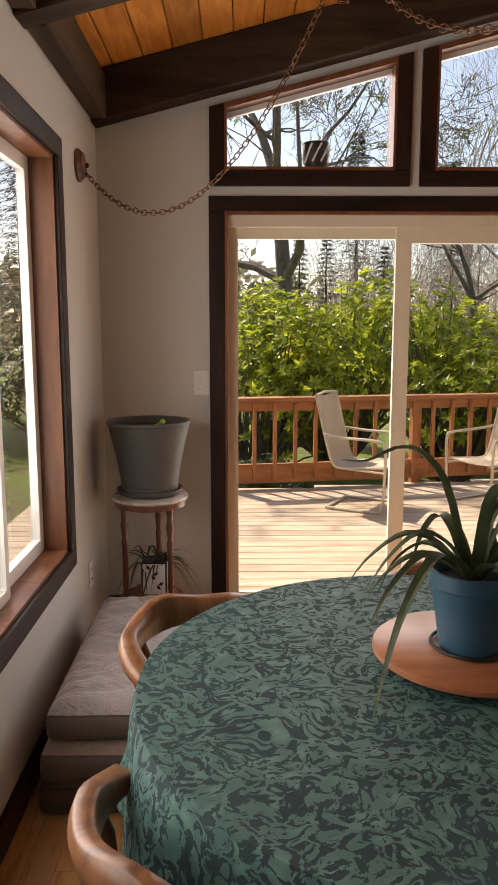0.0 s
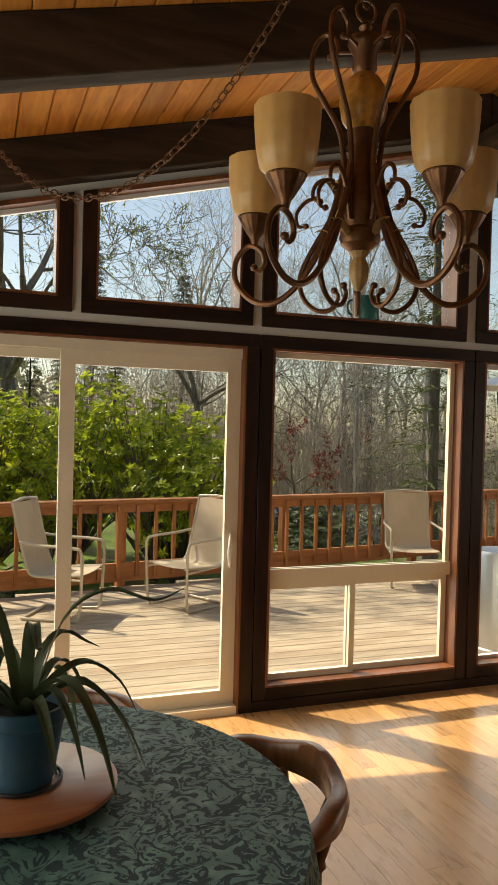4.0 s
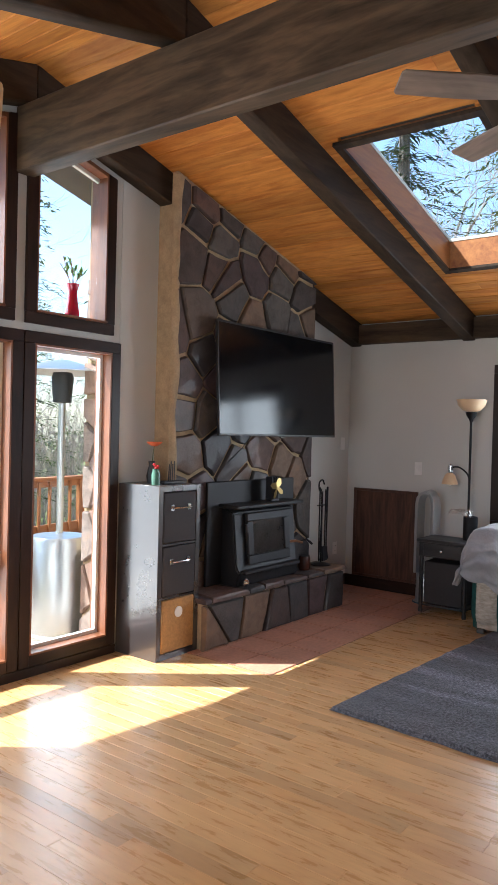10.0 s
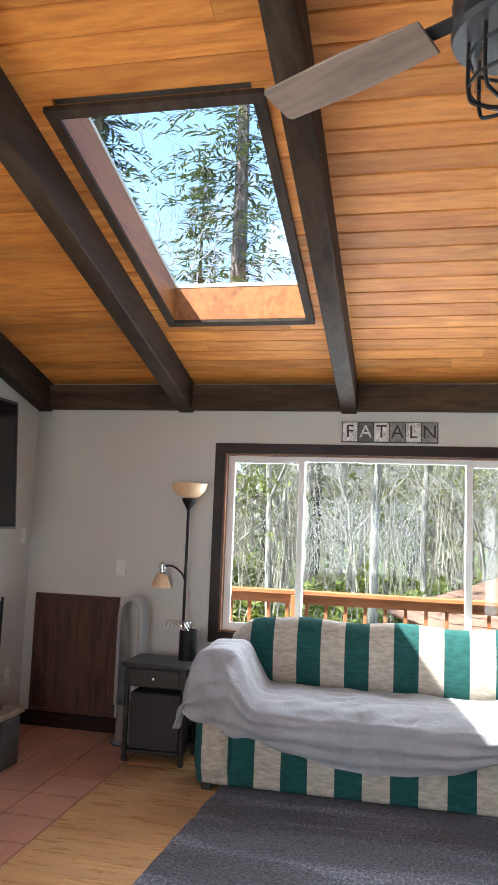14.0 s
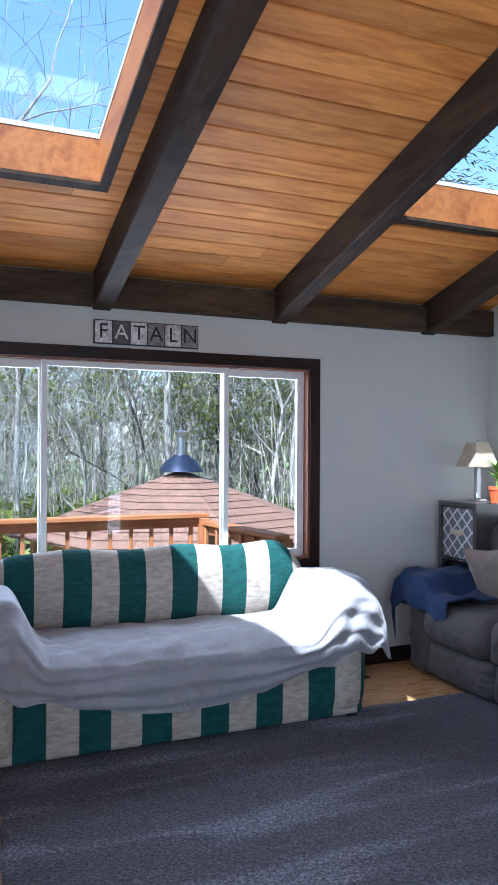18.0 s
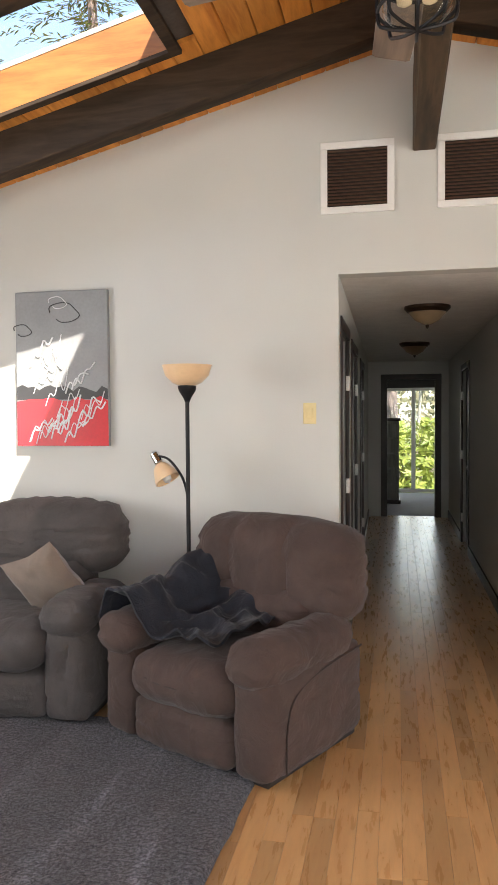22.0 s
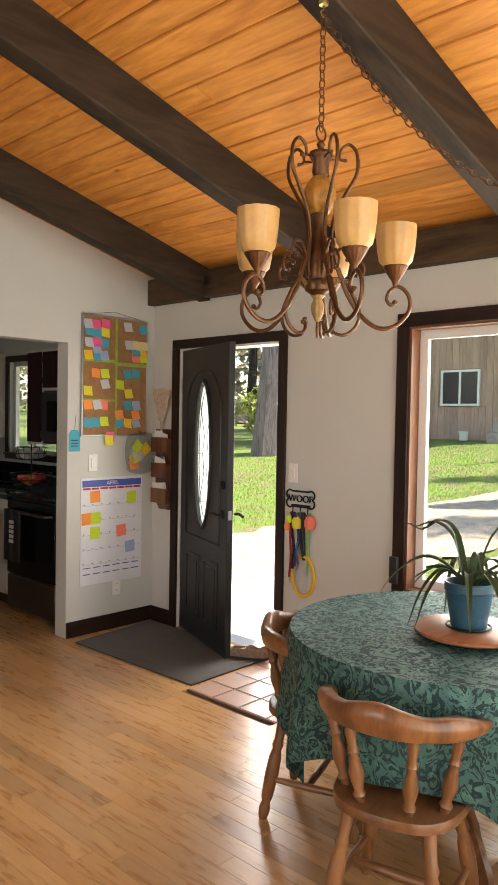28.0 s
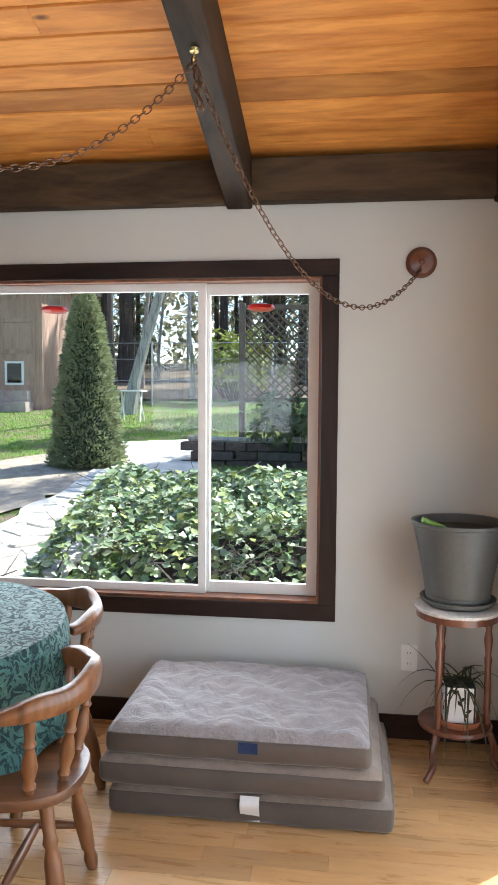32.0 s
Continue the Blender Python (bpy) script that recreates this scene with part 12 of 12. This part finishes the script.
part("top", box(-0.25, 0.25, -0.3, 0.3, 0.70, 0.74, 0.006), WHITEP, tb)
for s in (-1, 1):
    part("leg", tube([(0.2, 0.25 * s, 0.0), (-0.15, 0.2 * s, 0.71)], 0.02, 6), WHITEP, tb)
    part("leg", tube([(-0.2, 0.25 * s, 0.0), (0.15, 0.2 * s, 0.71)], 0.02, 6), WHITEP, tb)

# leaf litter under the woods
LITTER = plain("brown_leaf_litter", (0.20, 0.145, 0.095), 1.0, var=0.6, scale=2.5, bump=1.0, fine=24, source="world")
for nm, x0, x1, y0, y1 in (("forest_floor_east", 17.2, 48.0, -24.0, 24.0), ("forest_floor_west", -46.0, -18.6, -30.0, 9.0)):
    built(nm, surface(lambda u, v: (x0 + (x1 - x0) * u, y0 + (y1 - y0) * v, ground_z(x0 + (x1 - x0) * u, y0 + (y1 - y0) * v) + 0.06), 40, 60), LITTER, "brown leaf litter under the trees", "ground")

# large trunk seen through the open door, leaning tree and woods
bp = conifer("ponderosa_tree", "huge ponderosa pine with plated violet-grey bark", 20.0, 7.5, 3.2, 71, PINEN, BARKV, pose(-11.0, -8.6, 0.35), levels=16, arms=6, leafy=8, size=0.55, trunk_r=0.46)
ln = thing("leaning_tree", "slender grey tree leaning over the fence", "tree", pose(-15.0, -0.9, 0.9))
bm, _ = trunk_mesh(7.0, 0.17, 0.06, (0.0, 2.2), 72)
part("trunk", bm, BARKP, ln)
wd1 = conifer("woodland_pine", "straight dark-trunked pine in the western woods", 17.0, 6.0, 2.4, 73, FIR, BARKD, pose(-20.0, -3.1, 1.3), levels=16, arms=6, leafy=7, size=0.55, trunk_r=0.24, group="west woods")
wd2 = conifer("woodland_fir", "shaded fir with low branches in the western woods", 13.0, 0.8, 2.4, 74, FIR, BARKD, pose(-24, 3.0, 1.6), levels=20, arms=6, leafy=7, size=0.5, trunk_r=0.18, group="west firs")
scatter(wd1, 34, (-42, -19), (-26, 4), (0.8, 1.2))
scatter(wd1, 8, (-42, -30), (4, 14), (0.8, 1.0))
scatter(wd2, 20, (-42, -20), (-26, 5), (0.7, 1.1))
scatter(wt2, 14, (-34, -19), (-20, 12), (0.8, 1.1))
# extra pines, mostly out of view, added to cast shadows over the lawn
for x, y in ((-18.5, 8.6), (-22.5, 11.0), (-15.5, 12.5), (-25.0, 6.5), (-19.5, 14.5), (-13.5, 9.5)):
    copy_thing(wd1, pose(x, y, ground_z(x, y), 0, 0, x * 23))
for x, y in ((-18.5, -9.5), (-14.5, -11.5), (-17.5, -14), (-21.5, -8), (-13, -15.5)):
    copy_thing(wd1, pose(x, y, ground_z(x, y), 0, 0, x * 31))
copy_thing(us, pose(-19.0, 1.2, 1.2, 0, 0, 40) @ Matrix.Scale(1.3, 4))
copy_thing(us, pose(-12.8, -10.5, 0.8, 0, 0, 80))

# feeders under the eave
REDP2 = plain("feeder_red", (0.72, 0.02, 0.02), 0.3, coat=0.4, var=0.05)
for y in (3.02, 4.19):
    fd = thing("hummingbird_feeder", "red dish feeder with clear jar hanging under the eave", "bird feeder", pose(-0.7, y, 2.0), group="hanging feeders")
    part("dish", lathe([(0, 0), (0.05, 0), (0.075, 0.012), (0.07, 0.03), (0.03, 0.04), (0, 0.04)], 24), REDP2, fd)
    part("jar", lathe([(0.028, 0.04), (0.035, 0.06), (0.035, 0.16), (0.02, 0.18), (0, 0.18)], 18), LAMPGLASS, fd)
    part("hanger", tube([(0, 0, 0.18), (0, 0, 0.45)], 0.002, 5), IRON, fd)

# far woods all round, beyond the single trees
lv = Leaves()
rr3 = random.Random(91)
for k in range(60000):
    a = rr3.uniform(0, 2 * math.pi)
    r = rr3.uniform(44, 66)
    x, y = 3.8 + r * math.cos(a), r * math.sin(a)
    top = 10.5 + 5 * noise.noise(Vector((math.cos(a) * 6, math.sin(a) * 6, 1.3))) + 2.5 * noise.noise(Vector((math.cos(a) * 26, math.sin(a) * 26, 4)))
    if math.sin(a) > 0.55:
        top *= 0.55
    z = ground_z(x, y) + top * rr3.random() ** 0.8
    lv.leaf(Vector((x, y, z)), rvec(rr3), rvec(rr3), rr3.uniform(0.5, 1.1), rr3.uniform(0.25, 0.5), 0.1)
FARW = leaf_mat("far_woods", [(0.15, 0.155, 0.095), (0.27, 0.25, 0.17), (0.40, 0.35, 0.28), (0.20, 0.205, 0.13)], 0.8, 0.45)
g = lv.mesh("far_woods", FARW)
tagged(g, "far mixed woods closing the horizon", "woods", kind="stuff")
# ---- floor boards and tiles, laid last ----
FW = 0.083
floor_ob = bpy.data.objects["floor"]
rng = random.Random(21)
HEARTH = (4.95, 7.721, 4.30, 5.387)
ENTRY = (0.0, 0.79, 1.30, 1.97)


def board_mesh(w, l):
    bm = bmesh.new()
    g = 0.0004
    bm_box(bm, g, w - g, g, l - g, -0.011, 0.0)
    es = [e for e in bm.edges if all(v.co.z > -0.001 for v in e.verts)]
    bmesh.ops.bevel(bm, geom=es, offset=0.0006, segments=1, affect="EDGES")
    return bm


LENGTHS = (0.42, 0.62, 0.85, 1.1, 1.4)
board_data = {}
for l in LENGTHS:
    me = bpy.data.meshes.new("floor_board")
    b_m = board_mesh(FW, l)
    b_m.to_mesh(me)
    b_m.free()
    me.materials.append(FLOORW)
    board_data[l] = me
verts, faces = [], []


def rest_board(x0, x1, y0, y1):
    g, e = 0.0004, 0.0006
    k = len(verts)
    verts.extend([(x0 + g, y0 + g, -0.011), (x1 - g, y0 + g, -0.011), (x1 - g, y1 - g, -0.011), (x0 + g, y1 - g, -0.011),
                  (x0 + g, y0 + g, -e), (x1 - g, y0 + g, -e), (x1 - g, y1 - g, -e), (x0 + g, y1 - g, -e),
                  (x0 + g + e, y0 + g + e, 0), (x1 - g - e, y0 + g + e, 0), (x1 - g - e, y1 - g - e, 0), (x0 + g + e, y1 - g - e, 0)])
    for q in ((0, 1, 5, 4), (1, 2, 6, 5), (2, 3, 7, 6), (3, 0, 4, 7), (4, 5, 9, 8), (5, 6, 10, 9), (6, 7, 11, 10), (7, 4, 8, 11), (8, 9, 10, 11)):
        faces.append(tuple(k + i for i in q))


def spans(x):
    """Stretches of boarded floor along one row of boards."""
    xm = x + FW / 2
    top = YG + 0.02
    if HEARTH[0] < xm:
        top = HEARTH[2]
    low = 0.0
    if xm < HX0 - 0.17:
        low = KY
    if HX0 - 0.12 < xm < HB:
        low = HEND - 0.12
    out = [(low, top)]
    if xm < ENTRY[1]:
        out = [(low, ENTRY[2]), (ENTRY[3], top)]
    return out


near = 0
n_rows = int(XR / FW) + 1
for i in range(n_rows):
    x0 = i * FW
    x1 = min(x0 + FW, XR)
    for a, b in spans(x0):
        y = a
        while y < b - 0.001:
            l = rng.choice(LENGTHS)
            if y == a:
                l = rng.uniform(0.2, 1.2)
            e = min(b, y + l)
            if b - e < 0.15:
                e = b
            full = round(e - y, 4) in board_data and x1 - x0 > FW - 0.001
            if full and near < 300 and 1.7 < x0 < 4.9 and 0.1 < y < 3.6:
                near += 1
                ob = new("floor_board", board_data[round(e - y, 4)])
                ob.matrix_basis = pose(x0, y, 0)
                ob.parent = floor_ob
            else:
                rest_board(x0, x1, y, e)
            y = e
me = bpy.data.meshes.new("floor_boards_far")
me.from_pydata(verts, [], faces)
me.materials.append(FLOORJ)
ob = new("floor_boards_far", me)
ob.parent = floor_ob
tagged(ob, "narrow maple floor boards towards the walls", kind="stuff")


# tiles
def tile_mesh(w, d, seed):
    bm = box(0, w, 0, d, -0.0115, 0.004)
    es = [e for e in bm.edges if all(v.co.z > 0 for v in e.verts)]
    bmesh.ops.bevel(bm, geom=es, offset=0.004, segments=2, affect="EDGES")
    return bm


ENTRYT = plain("entry_tile", (0.56, 0.38, 0.31), 0.32, var=0.16, scale=5, bump=0.06, source="world")
for (x0, x1, y0, y1), mat, size, lab in ((HEARTH, TERRA, 0.305, "hearth"), (ENTRY, ENTRYT, 0.20, "entry")):
    base = built("floor_" + lab, box(x0 + 0.002, x1 - 0.002, y0 + 0.002, y1 - 0.002, -0.0119, 0.0005), GROUT, "square clay tiles set in dark grout", "floor")
    y = y0 + 0.004
    while y < y1 - 0.03:
        x = x0 + 0.004
        while x < x1 - 0.03:
            w, d = min(size, x1 - x - 0.004), min(size, y1 - y - 0.004)
            part("tile", tile_mesh(w - 0.007, d - 0.007, 0), mat, base, smooth=False, at=pose(x, y, 0.0006))
            x += size
        y += size
